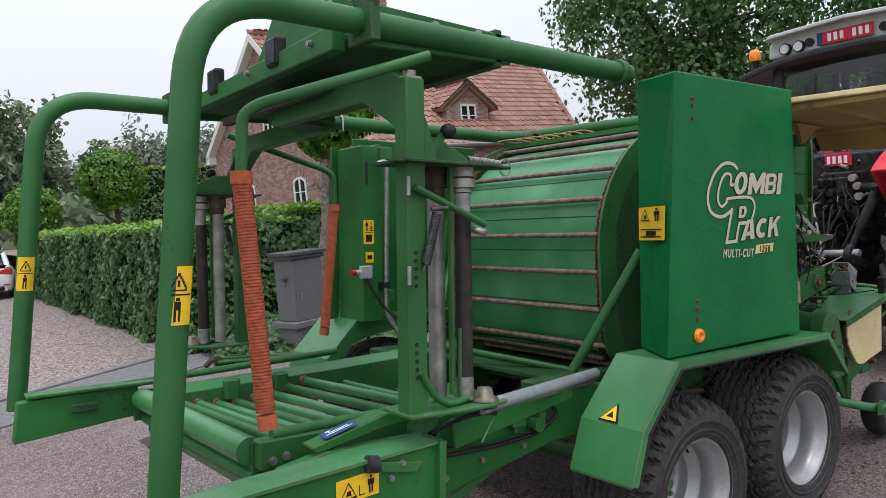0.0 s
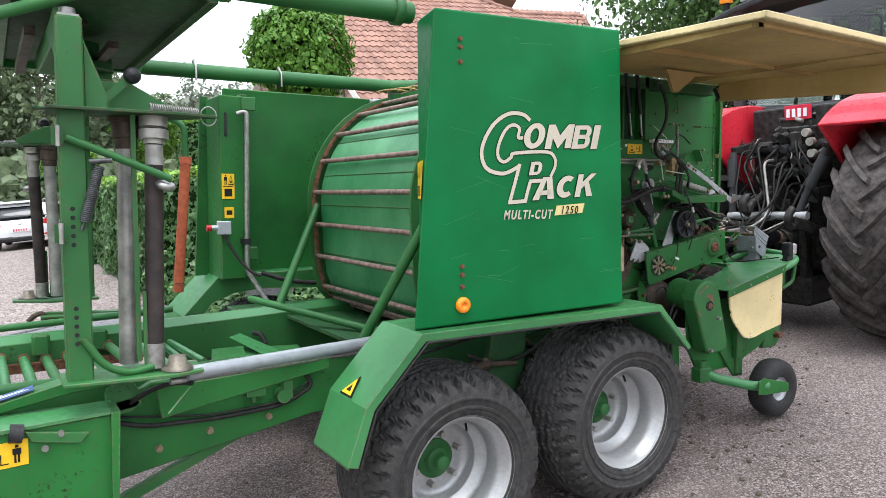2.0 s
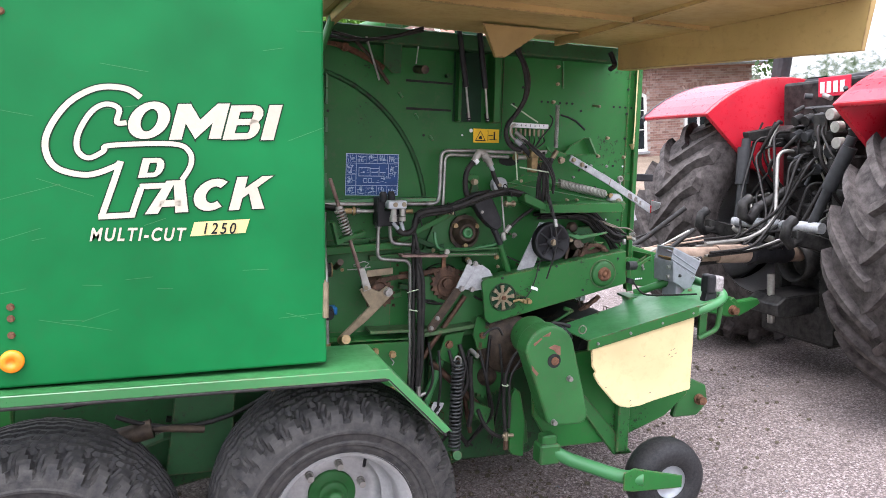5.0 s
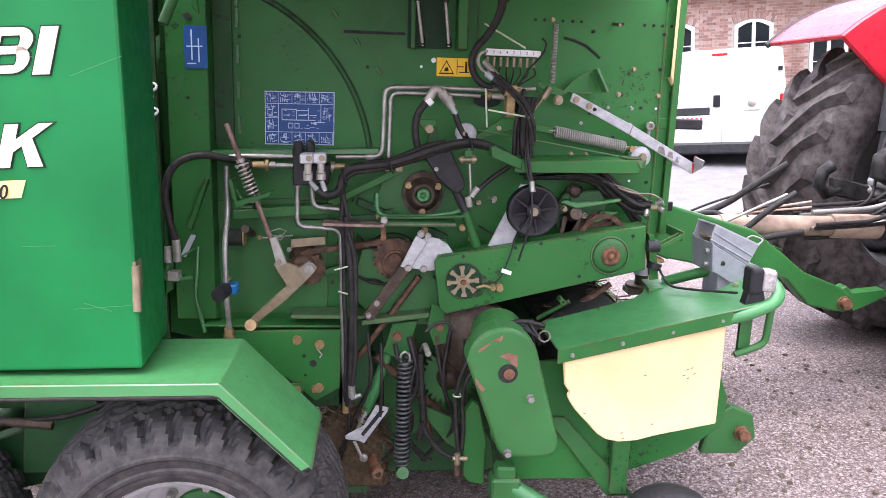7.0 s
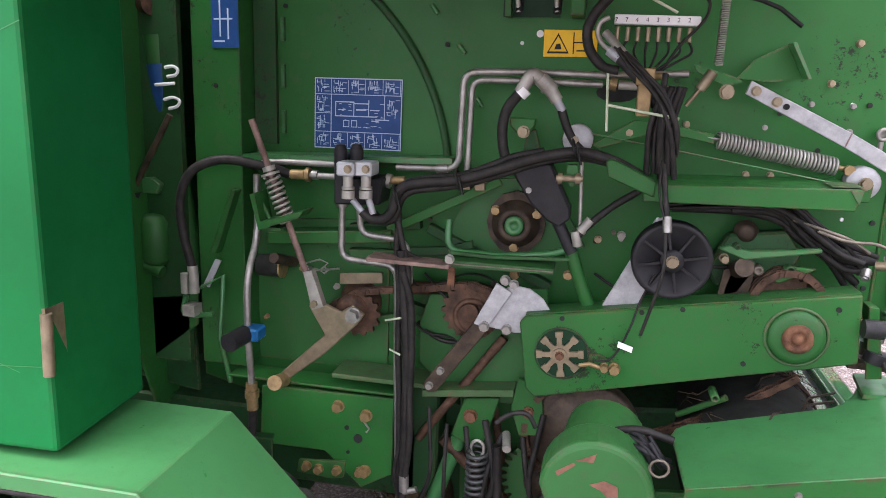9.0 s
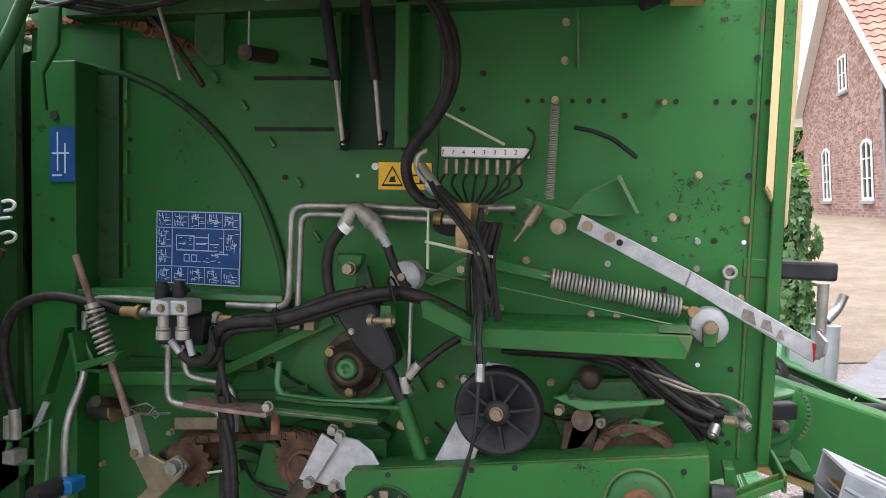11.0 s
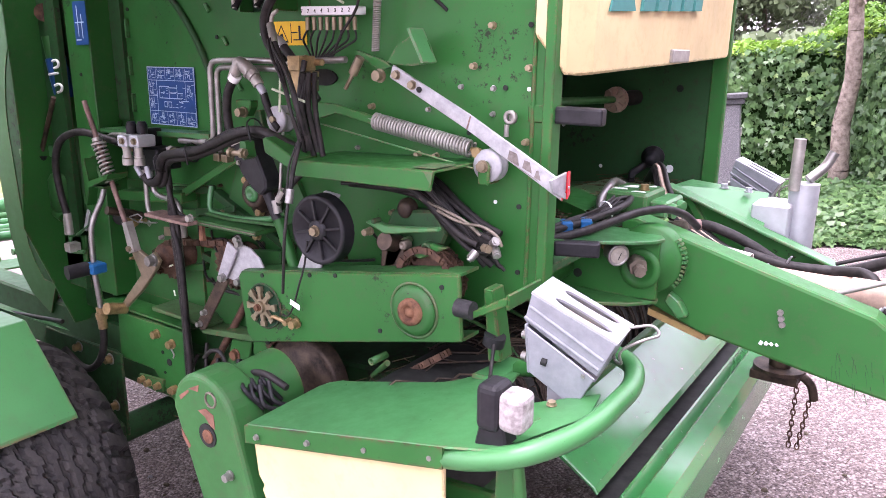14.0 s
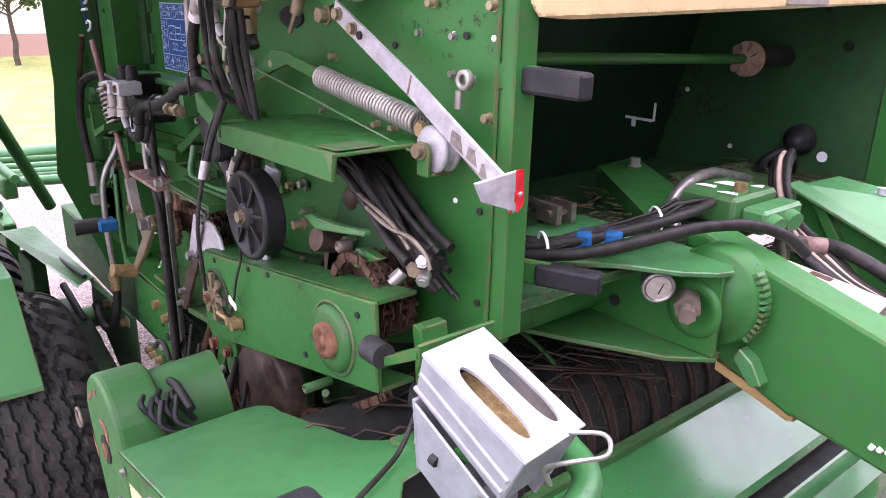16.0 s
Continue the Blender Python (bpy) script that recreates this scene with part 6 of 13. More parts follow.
part("hose_end", Shape().cyl((4.715, 2.625, 0.837), (4.717, 2.625, 0.791), 0.014, 8).cyl((4.715, 2.625, 0.787), (4.751, 2.625, 0.800), 0.009, 8), STEEL, baler)
for a, b in (((4.655, 2.630, 1.261), (4.701, 2.610, 1.278)), ((4.668, 2.630, 1.184), (4.701, 2.610, 1.180))):
    part("cable_tie", Shape().cyl(a, b, 0.003, 5), CABLE_TIE, baler)
# hose that loops out of the wall behind the panel into the valve pipe
part("hydraulic_hose", Shape().tube([(4.372, 2.690, 1.610), (4.346, 2.680, 1.622), (4.21, 2.64, 1.652), (4.13, 2.61, 1.62), (4.099, 2.602, 1.531), (4.115, 2.604, 1.42), (4.13, 2.608, 1.36)], 0.0125, 10, 0.08, 6), HOSE, baler, "black hose looping down beside the panel")
part("pipe_fitting", Shape().cyl((4.13, 2.608, 1.365), (4.133, 2.608, 1.29), 0.014, 8), STEEL_DULL, baler)
# elbow connector and its cables
part("elbow_connector", Shape().tube([(4.962, 2.668, 1.841), (4.989, 2.668, 1.889), (5.027, 2.675, 1.860), (5.049, 2.680, 1.826)], 0.0155, 12, 0.012).cyl((5.007, 2.670, 1.876), (5.038, 2.677, 1.847), 0.0185, 14).cyl((5.021, 2.673, 1.861), (5.027, 2.674, 1.856), 0.0205, 14), STEEL_DULL, baler, "grey metal elbow connector", 0.0)
part("elbow_sleeve", Shape().cyl((5.044, 2.680, 1.833), (5.063, 2.685, 1.803), 0.0105, 10), GALV_PALE, baler)
part("collar", Shape().cyl((4.976, 2.667, 1.851), (4.962, 2.667, 1.837), 0.0165, 10), WHITE, baler)
part("hydraulic_hose", Shape().tube([(4.962, 2.670, 1.841), (4.931, 2.670, 1.803), (4.923, 2.670, 1.754), (4.930, 2.670, 1.702), (4.943, 2.670, 1.678)], 0.0125, 10, 0.05, 6), HOSE, baler)
part("hydraulic_hose", Shape().tube([(5.059, 2.685, 1.810), (5.073, 2.685, 1.769), (5.096, 2.685, 1.729), (5.115, 2.685, 1.712)], 0.0105, 10, 0.05, 6), HOSE, baler)
bund = Shape()
for k in range(6):
    o = (k - 2.5) * 7
    bund.tube([(5.283, 2.620, 1.894), (5.279, 2.600, 1.820), (5.288, 2.620, 1.676)] if k == 0 else [Vector((5.302, 2.600, 1.867)) + Vector((o * 0.0013, 0.01 * (k % 2), 0)), Vector((5.276, 2.600, 1.785)) + Vector((o * 0.0017, 0.012 * (k % 3), 0)), Vector((5.286, 2.630, 1.674)) + Vector((o * 0.0022, 0, -0.01 * (k % 2)))], 0.007, 6, 0.04)
tagged(part("hose_loom", bund, HOSE, baler), "thin black hoses tied together", kind="stuff")
for pts, r in (([(5.129, 2.655, 2.364), (5.153, 2.655, 2.327), (5.181, 2.655, 2.287), (5.200, 2.655, 2.226), (5.204, 2.655, 2.168), (5.188, 2.655, 2.111), (5.160, 2.655, 2.068), (5.119, 2.655, 2.022), (5.104, 2.655, 1.985), (5.112, 2.655, 1.940), (5.143, 2.655, 1.905), (5.183, 2.655, 1.899)], 0.0105), ([(5.147, 2.660, 2.365), (5.167, 2.660, 2.322), (5.197, 2.660, 2.276), (5.215, 2.660, 2.215), (5.211, 2.660, 2.154), (5.189, 2.660, 2.102), (5.162, 2.660, 2.062), (5.125, 2.660, 2.021), (5.109, 2.660, 1.985), (5.118, 2.660, 1.940), (5.149, 2.660, 1.910)], 0.0075), ([(5.120, 2.650, 2.363), (5.145, 2.650, 2.324), (5.169, 2.650, 2.289), (5.189, 2.650, 2.226), (5.195, 2.650, 2.170), (5.181, 2.650, 2.113), (5.150, 2.650, 2.066)], 0.0060), ([(5.152, 2.670, 2.367), (5.174, 2.670, 2.322), (5.205, 2.670, 2.273), (5.218, 2.670, 2.213), (5.213, 2.670, 2.150), (5.192, 2.670, 2.101), (5.156, 2.670, 2.053)], 0.0030)):
    part("hydraulic_hose", Shape().tube(pts, r, 9, 0.05, 5), HOSE, baler, "black hose from the lid to the manifold")
part("braided_hose", Shape().tube([(5.154, 2.660, 2.014), (5.133, 2.660, 2.004), (5.128, 2.660, 1.976), (5.145, 2.660, 1.952), (5.167, 2.660, 1.939)], 0.0055, 8, 0.03, 5), STEEL_DULL, baler, "thin braided steel hose")
part("hose_end", Shape().cyl((5.158, 2.655, 1.943), (5.182, 2.650, 1.925), 0.0125, 10), GALV_PALE, baler)
part("hydraulic_hose", Shape().tube([(5.177, 2.650, 1.929), (5.220, 2.650, 1.889), (5.258, 2.650, 1.844), (5.291, 2.650, 1.797)], 0.0115, 9, 0.05, 5), RUBBER, baler)
part("wire_hook", Shape().tube([(5.356, 2.720, 2.067), (5.372, 2.720, 2.056), (5.370, 2.720, 2.026), (5.350, 2.720, 1.998), (5.314, 2.720, 1.961), (5.281, 2.720, 1.902)], 0.0035, 6, 0.03, 5), HOSE, baler)
run("hydraulic_hose", [(5.178, 2.620, 1.946), (5.209, 2.600, 1.922), (5.283, 2.570, 1.845), (5.315, 2.560, 1.780), (5.316, 2.580, 1.720)], 0.010, HOSE, 0.05)
part("hose_end", Shape().cyl((5.148, 2.640, 1.979), (5.191, 2.610, 1.933), 0.010, 10), STEEL_DULL, baler)
run("cable", [(5.296, 2.580, 1.701), (5.301, 2.550, 1.644), (5.312, 2.520, 1.561)], 0.009, HOSE, 0.05)
part("hose_end", Shape().cyl((5.309, 2.530, 1.594), (5.312, 2.520, 1.561), 0.010, 8), STEEL, baler)
run("cable", [(5.309, 2.520, 1.560), (5.312, 2.500, 1.476), (5.277, 2.520, 1.326)], 0.004, HOSE, 0.06)
mf = part("manifold", Shape().cyl((5.210, 2.680, 1.888), (5.284, 2.680, 1.889), 0.009, 8).box(5.222, 5.262, 2.62, 2.68, 1.868, 1.905).box(5.228, 5.258, 2.625, 2.675, 1.80, 1.87), BRASS_DARK, baler, "brass hydraulic manifold with hex fittings", 0.002)
for a, b, r in (((5.166, 2.690, 1.869), (5.182, 2.690, 1.867), 0.016), ((5.186, 2.690, 1.867), (5.229, 2.690, 1.866), 0.011), ((5.255, 2.650, 1.890), (5.263, 2.650, 1.890), 0.018), ((5.287, 2.640, 1.868), (5.287, 2.640, 1.855), 0.017), ((5.288, 2.640, 1.848), (5.290, 2.640, 1.821), 0.014)):
    part("fitting", Shape().cyl(a, b, r, 6), gr0.choice((BRASS, STEEL_DULL, BRASS_DARK)), mf)
part("oval_opening", Shape().prism([(5.145 + 0.05 * math.cos(k * 0.45) + 0.04, 1.848 + 0.022 * math.sin(k * 0.45)) for k in range(14)], PL - 0.006, PL), DARK, near_plate)
for a, b in (((5.155, 2.720, 2.108), (5.305, 2.740, 2.033)), ((5.159, 2.660, 1.907), (5.167, 2.640, 1.763)), ((5.166, 2.620, 1.822), (5.317, 2.580, 1.800))):
    part("cable_tie", Shape().cyl(a, b, 0.0035, 5), CABLE_TIE, baler)
# white numbered distributor rail with eight outlets
rul = part("distributor_rail", Shape().prism([(5.165, 2.027), (5.357, 2.025), (5.358, 2.004), (5.165, 2.005)], 2.73, 2.765), WHITE, baler, "white numbered grease distributor rail", 0.002)
for k, ch in enumerate("77443322"):
    x = 5.166 + 0.0232 * k
    words(ch, (x, 2.729, 2.010 + 0.0002 * k), 0.014, INK, rul, FACE, "numeral", 0.0)
    part("outlet", Shape().cyl((x + 0.008, 2.745, 2.0), (x + 0.008, 2.745, 1.968), 0.0058, 8), BRASS, rul)
    part("grease_line", Shape().tube([(x + 0.008, 2.745, 1.97), (x + 0.006 + 0.004 * (k - 3.5), 2.74, 1.945), (5.235 + 0.003 * k, 2.70, 1.89)], 0.003, 5, 0.02), HOSE, rul)

# straps, brackets, bearing hub, actuator
part("strap", Shape().prism([(4.627, 1.488), (4.917, 1.634), (4.927, 1.615), (4.634, 1.463)], 2.715, 2.723), GREEN, baler, bevel=0.002)
part("strap", Shape().prism([(4.300, 1.451), (4.646, 1.481), (4.646, 1.447), (4.299, 1.417)], 2.70, 2.76), GREEN, baler, bevel=0.003)
part("strap", Shape().prism([(4.152, 1.393), (4.219, 1.565), (4.232, 1.563), (4.169, 1.387)], 2.66, 2.70), GREEN, baler, bevel=0.002)
part("pin", Shape().cyl((4.356, 2.620, 1.402), (4.360, 2.740, 1.364), 0.014, 10), IRON, baler)
part("cotter", Shape().tube([(4.420, 2.660, 1.379), (4.468, 2.660, 1.369), (4.488, 2.660, 1.390), (4.466, 2.660, 1.398), (4.420, 2.660, 1.383)], 0.0025, 5), STEEL, baler)
part("plate_strip", Shape().prism([(4.496, 1.346), (4.615, 1.358), (4.615, 1.329), (4.496, 1.316)], 2.73, 2.735), BRASS, baler)
hx, hz = 4.961, 1.515
flange = part("bearing_flange", Shape().prism([(hx + 0.075 * math.cos(k * math.pi / 6), hz + 0.075 * math.sin(k * math.pi / 6) * 1.1) for k in range(12)], 2.75, 2.765).ring((hx, 2.765, hz), (0, -1, 0), [(0.062, 0), (0.06, 0.03), (0.042, 0.04), (0.042, 0.055), (0.026, 0.055), (0.026, 0.03), (0.0, 0.03)], 24), IRON, baler)
part("shaft_nut", Shape().ring((hx, 2.735, hz), (0, -1, 0), [(0.026, 0), (0.024, 0.03), (0.012, 0.034), (0.010, 0.02), (0, 0.02)], 18), GREEN_PALE, flange)
for k in range(3):
    a = 0.5 + 2.1 * k
    bolt(hx + 0.06 * math.cos(a), 2.745, hz + 0.06 * math.sin(a), 0.011, (0, -1, 0), BRASS_DARK, 0.014, flange)
part("bearing_plate", Shape().prism([(4.764, 1.427), (4.848, 1.619), (5.037, 1.631), (5.138, 1.461), (4.967, 1.396)], 2.772, PL - 0.002), GREEN_WORN, baler)
part("oil_tube", Shape().tube([(4.797, 2.700, 1.521), (4.799, 2.680, 1.444), (4.949, 2.680, 1.442), (5.073, 2.680, 1.460), (5.132, 2.680, 1.489)], 0.009, 8, 0.05), GREEN_PALE, baler)
act = part("actuator", Shape().prism([(4.942, 1.687), (4.963, 1.701), (5.030, 1.710), (5.052, 1.673), (5.099, 1.579), (5.100, 1.554), (5.076, 1.532), (5.046, 1.546), (5.005, 1.584), (4.968, 1.639)], 2.64, 2.70), BLACK, baler, "black electric linear actuator", 0.005)
sticker("type_label", [(4.977, 2.637, 1.660), (5.015, 2.637, 1.675), (5.009, 2.637, 1.693), (4.971, 2.637, 1.678)], WHITE_WORN, act, [rect(0.1, 0.15, 0.4, 0.8), rect(0.5, 0.5, 0.9, 0.6), rect(0.5, 0.3, 0.9, 0.38)])
bolt(*(4.999, 2.638, 1.617), 0.006, (0, -1, 0), STEEL, 0.004, act)
part("actuator_rod", Shape().cyl((5.066, 2.670, 1.550), (5.109, 2.670, 1.467), 0.015, 14), BLACK, act)
part("actuator_sleeve", Shape().cyl((5.106, 2.675, 1.470), (5.165, 2.680, 1.316), 0.0165, 14), GREEN, act)
part("pull_rod", Shape().cyl((5.126, 2.660, 1.494), (5.114, 2.700, 1.720), 0.0045, 8).cyl((5.122, 2.660, 1.487), (5.114, 2.660, 1.523), 0.012, 8), STEEL_DULL, baler)
part("hydraulic_hose", Shape().tube([(5.116, 2.660, 1.505), (5.149, 2.660, 1.546), (5.198, 2.660, 1.592), (5.247, 2.660, 1.624), (5.271, 2.660, 1.647)], 0.0085, 8, 0.05, 5), HOSE, baler)
part("hose_end", Shape().cyl((5.126, 2.660, 1.523), (5.149, 2.660, 1.553), 0.012, 8), STEEL_DULL, baler)
part("hanger_bracket", Shape().prism([(4.937, 1.782), (5.001, 1.782), (4.998, 1.763), (4.978, 1.736), (4.963, 1.741), (4.941, 1.761)], 2.69, 2.72), GREEN, baler, "", 0.003)
bolt(*(4.974, 2.690, 1.750), 0.0125, (0, -1, 0), BRASS, 0.02)
part("hanger_bracket", Shape().prism([(4.982, 1.754), (5.000, 1.755), (5.016, 1.699), (4.969, 1.694)], 2.72, 2.74), GREEN_DARK, baler, "", 0.002)
part("stud", Shape().cyl((5.066, 2.552, 1.660), (5.124, 2.560, 1.661), 0.0075, 10).hexa((5.070, 2.552, 1.660), (1, 0, 0), 0.014, 0.010).hexa((5.108, 2.557, 1.661), (1, 0, 0), 0.014, 0.012), BRASS, baler)
part("stud_link", Shape().prism([(5.089, 1.689), (5.110, 1.689), (5.115, 1.649), (5.098, 1.641), (5.087, 1.655)], 2.57, 2.60), GREEN_WORN, baler)
part("idler", Shape().ring((5.103, 2.705, 1.738), (0, -1, 0), [(0, 0.022), (0.034, 0.022), (0.036, 0.018), (0.036, 0.012), (0.026, 0.006), (0.026, -0.002), (0.036, -0.008), (0.036, -0.02), (0, -0.03)], 26), GALV_WORN, baler, "pale grooved idler wheel")
part("idler_arm", Shape().prism([(5.069, 1.764), (5.091, 1.771), (5.116, 1.728), (5.096, 1.720)], 2.69, 2.70), GREEN, baler)
bolt(*(5.097, 2.690, 1.738), 0.009, (0, -1, 0), BRASS)
part("link_arm", Shape().prism([(5.134, 1.726), (5.229, 1.788), (5.288, 1.787), (5.413, 1.763), (5.414, 1.741), (5.291, 1.762), (5.228, 1.744), (5.156, 1.717)], 2.715, 2.725), GREEN, baler, bevel=0.002)
spr = part("tension_spring", Shape().spring((5.420, 2.718, 1.751), (5.688, 2.744, 1.701), 0.0185, 0.0034, 33, 6, 14), STEEL_DULL, baler, "long coiled steel tension spring")
part("spring_hook", Shape().tube([(5.392, 2.720, 1.756), (5.430, 2.718, 1.752)], 0.005, 6), STEEL, spr)
part("spring_hook", Shape().tube([(5.688, 2.744, 1.701), (5.705, 2.742, 1.698), (5.725, 2.742, 1.692)], 0.006, 6).hexa((5.712, 2.735, 1.696), (0, -1, 0), 0.013, 0.012), BRASS_DARK, spr)
part("pull_wire", Shape().cyl((5.128, 2.700, 1.754), (5.716, 2.710, 1.662), 0.0022, 5), GREEN_PALE, baler)
rl = part("deflection_roller", Shape().ring((5.743, 2.744, 1.669), (0, -1, 0), [(0, 0.022), (0.034, 0.022), (0.038, 0.018), (0.038, 0.012), (0.030, 0.004), (0.038, -0.004), (0.038, -0.012), (0, -0.012)], 32), GALV_WORN, baler, "grooved galvanised deflection roller")
part("roller_bracket", Shape().prism([(5.728, 1.668), (5.736, 1.682), (5.752, 1.682), (5.760, 1.668), (5.757, 1.628), (5.731, 1.628)], 2.706, 2.714).box(5.731, 5.757, 2.714, 2.76, 1.628, 1.634), GREEN, rl, "", 0.002)
bolt(*(5.743, 2.706, 1.670), 0.012, (0, -1, 0), BRASS, 0.010, rl)
def kinked(x):
    """Middle line of the bar: it is bent slightly past its middle."""
    return 1.866 - 0.487 * (x - 5.487) - (0.06 * (x - 5.70) if x > 5.70 else 0.0)


bar = part("indicator_bar", Shape().prism([(5.478, kinked(5.478) + 0.017), (5.70, kinked(5.70) + 0.019), (5.952, kinked(5.952) + 0.021), (5.936, kinked(5.936) - 0.021), (5.692, kinked(5.692) - 0.019), (5.468, kinked(5.468) - 0.018)], 2.716, 2.723), GALV_WORN, baler, "flat galvanised bar with worn bent end", 0.0015)
part("bar_end", Shape().prism([(2.640, 1.668), (2.718, 1.676), (2.723, 1.630), (2.716, 1.618), (2.655, 1.640)], 5.940, 5.946, "x"), GALV_WORN, bar, "bent worn end tab", 0.001)
part("red_tip", Shape().prism([(2.712, 1.677), (2.724, 1.678), (2.728, 1.628), (2.716, 1.618), (2.713, 1.645)], 5.9465, 5.9495, "x").prism([(5.934, kinked(5.934) + 0.018), (5.951, kinked(5.951) + 0.019), (5.938, kinked(5.938) - 0.019)], 2.712, 2.7155), REDLENS, bar, "red painted tip")
for x0, x1, d0, d1 in ((5.800, 5.830, -0.017, 0.010), (5.838, 5.862, -0.012, 0.012), (5.868, 5.884, -0.014, 0.008), (5.815, 5.88, -0.019, -0.014)):
    part("rust_patch", Shape().prism([(x0, kinked(x0) + d0), (x1, kinked(x1) + d0 + 0.003), (x1 - 0.006, kinked(x1 - 0.006) + d1), (x0 + 0.005, kinked(x0 + 0.005) + d1 - 0.004)], 2.7152, 2.7162), WORN_ZINC, bar)
part("kink_mark", Shape().prism([(5.690, kinked(5.690) - 0.018), (5.693, kinked(5.693) - 0.018), (5.703, kinked(5.703) + 0.018), (5.700, kinked(5.700) + 0.018)], 2.7150, 2.7162), RUST_BAR, bar)
for p in ((5.490, 2.716, 1.864), (5.537, 2.716, 1.842)):
    bolt(*p, 0.0095, (0, -1, 0), BRASS, 0.008, bar)
hole(5.558, 2.715, 1.832, 0.007, bar)
part("quadrant", Shape().prism([(5.448, 1.891), (5.480, 1.932), (5.549, 1.969), (5.576, 1.934), (5.592, 1.893), (5.518, 1.885)], 2.73, 2.735), GREEN, baler)
part("quadrant_edge", Shape().prism([(5.547, 1.968), (5.554, 1.971), (5.594, 1.895), (5.588, 1.893)], 2.68, 2.735), GREEN_PALE, baler)
part("thin_spring", Shape().spring((5.410, 2.750, 2.119), (5.406, 2.740, 1.918), 0.009, 0.002, 40, 4, 8), STEEL_DULL, baler)
part("stop_lug", Shape().prism([(5.352, 1.920), (5.445, 1.894), (5.464, 1.883), (5.428, 1.873), (5.359, 1.904)], 2.73, 2.74), GREEN, baler)
part("adjusting_screw", Shape().cyl((5.391, 2.700, 1.903), (5.366, 2.700, 1.863), 0.012, 8).cyl((5.366, 2.700, 1.863), (5.340, 2.700, 1.826), 0.005, 6), BRASS, baler)
bolt(*(5.429, 2.730, 1.860), 0.014, (0, -1, 0), BRASS, 0.016)
part("eye_bolt", Shape().ring((5.780, 2.770, 1.778), (0, -1, 0), [(0.008, 0.016), (0.012, 0.02), (0.016, 0.016), (0.016, 0.006), (0.012, 0.004), (0.008, 0.008)], 18).hexa((5.780, 2.775, 1.778), (0, -1, 0), 0.009, 0.01).cyl((5.775, 2.752, 1.762), (5.774, 2.752, 1.735), 0.006, 6), STEEL_DULL, baler)
part("stud", Shape().cyl((5.624, 2.790, 2.130), (5.634, 2.740, 2.123), 0.006, 8), BRASS, baler)

# shelf channel with cables
sx0, sx1 = 5.262, 5.70
shelf = part("cover_shelf", Shape().prism([(5.245, 1.655), (5.70, 1.672), (5.70, 1.665), (5.245, 1.648)], 2.58, PL).prism([(5.258, 1.655), (5.70, 1.672), (5.69, 1.625), (5.258, 1.617)], 2.575, 2.583), GREEN, baler, "green angled cover shelf with rusty edge", 0.002)
part("rust_patch", Shape().prism([(5.675, 1.668), (5.70, 1.670), (5.694, 1.64), (5.685, 1.652)], 2.572, 2.576).prism([(5.64, 1.675), (5.70, 1.677), (5.70, 1.675), (5.64, 1.673)], 2.58, 2.66), RUST_GREEN, shelf)
part("shelf_arm", Shape().prism([(5.171, 1.702), (5.186, 1.707), (5.283, 1.662), (5.281, 1.627), (5.178, 1.667)], 2.571, 2.655), GREEN, baler, bevel=0.003)
rub = Shape()
rng = random.Random(8)
line = [(5.326, 2.700, 1.594), (5.480, 2.700, 1.610), (5.577, 2.700, 1.602), (5.643, 2.700, 1.543), (5.716, 2.700, 1.497), (5.771, 2.700, 1.489)]
for k in range(24):
    o = Vector((rng.gauss(0, 0.010), rng.uniform(-0.03, 0.05), rng.gauss(0, 0.014)))
    pts = [Vector(p) + o + Vector((rng.uniform(-1, 1), 0, rng.uniform(-1, 1))) * 0.010 for p in line[rng.choice((0, 1, 2, 2)):]]
    if k % 4 == 0:
        pts[-1] = pts[-1] + Vector((0.0, 0.02, -0.05))
    rub.tube(pts, rng.choice((0.0045, 0.006, 0.008, 0.0095)), 7, 0.04, 4)
part("cable_tangle", rub, HOSE, baler, "tangle of black cables below the shelf")
for pts in ([(5.648, 2.665, 1.563), (5.712, 2.665, 1.542), (5.774, 2.665, 1.544), (5.812, 2.665, 1.525), (5.822, 2.665, 1.504)], [(5.594, 2.670, 1.584), (5.644, 2.670, 1.571), (5.724, 2.670, 1.547), (5.763, 2.670, 1.519)]):
    part("cable", Shape().tube(pts, 0.0040, 6, 0.03, 5), STEEL_GREASY, baler)
for p, d in (((5.797, 2.670, 1.507), (0.6, -0.5, 0.4)), ((5.777, 2.665, 1.494), (0.7, -0.4, 0.1)), ((5.804, 2.670, 1.493), (0.5, -0.6, -0.3)), ((5.759, 2.660, 1.483), (-0.3, -0.6, -0.6))):
    part("brass_coupling", Shape().hexa(p, d, 0.011, 0.022).cyl(p, Vector(p) + Vector(d) * 0.03, 0.007, 8), gr0.choice((BRASS, BRASS_DARK, STEEL)), baler)
part("release_lever", Shape().prism([(5.438, 1.509), (5.463, 1.520), (5.505, 1.510), (5.593, 1.517), (5.660, 1.526), (5.660, 1.516), (5.500, 1.487)], 2.65, 2.668), GREEN_PALE, baler, "green release lever", 0.003)
bolt(*(5.454, 2.655, 1.488), 0.009, (0, -1, 0), BRASS, 0.02)
part("shaft_stub", Shape().ring((5.510, 2.740, 1.538), (0, -1, 0), [(0.028, 0), (0.028, 0.012), (0.022, 0.016), (0.022, 0.022), (0.012, 0.026), (0.0, 0.026)], 20), IRON, baler)
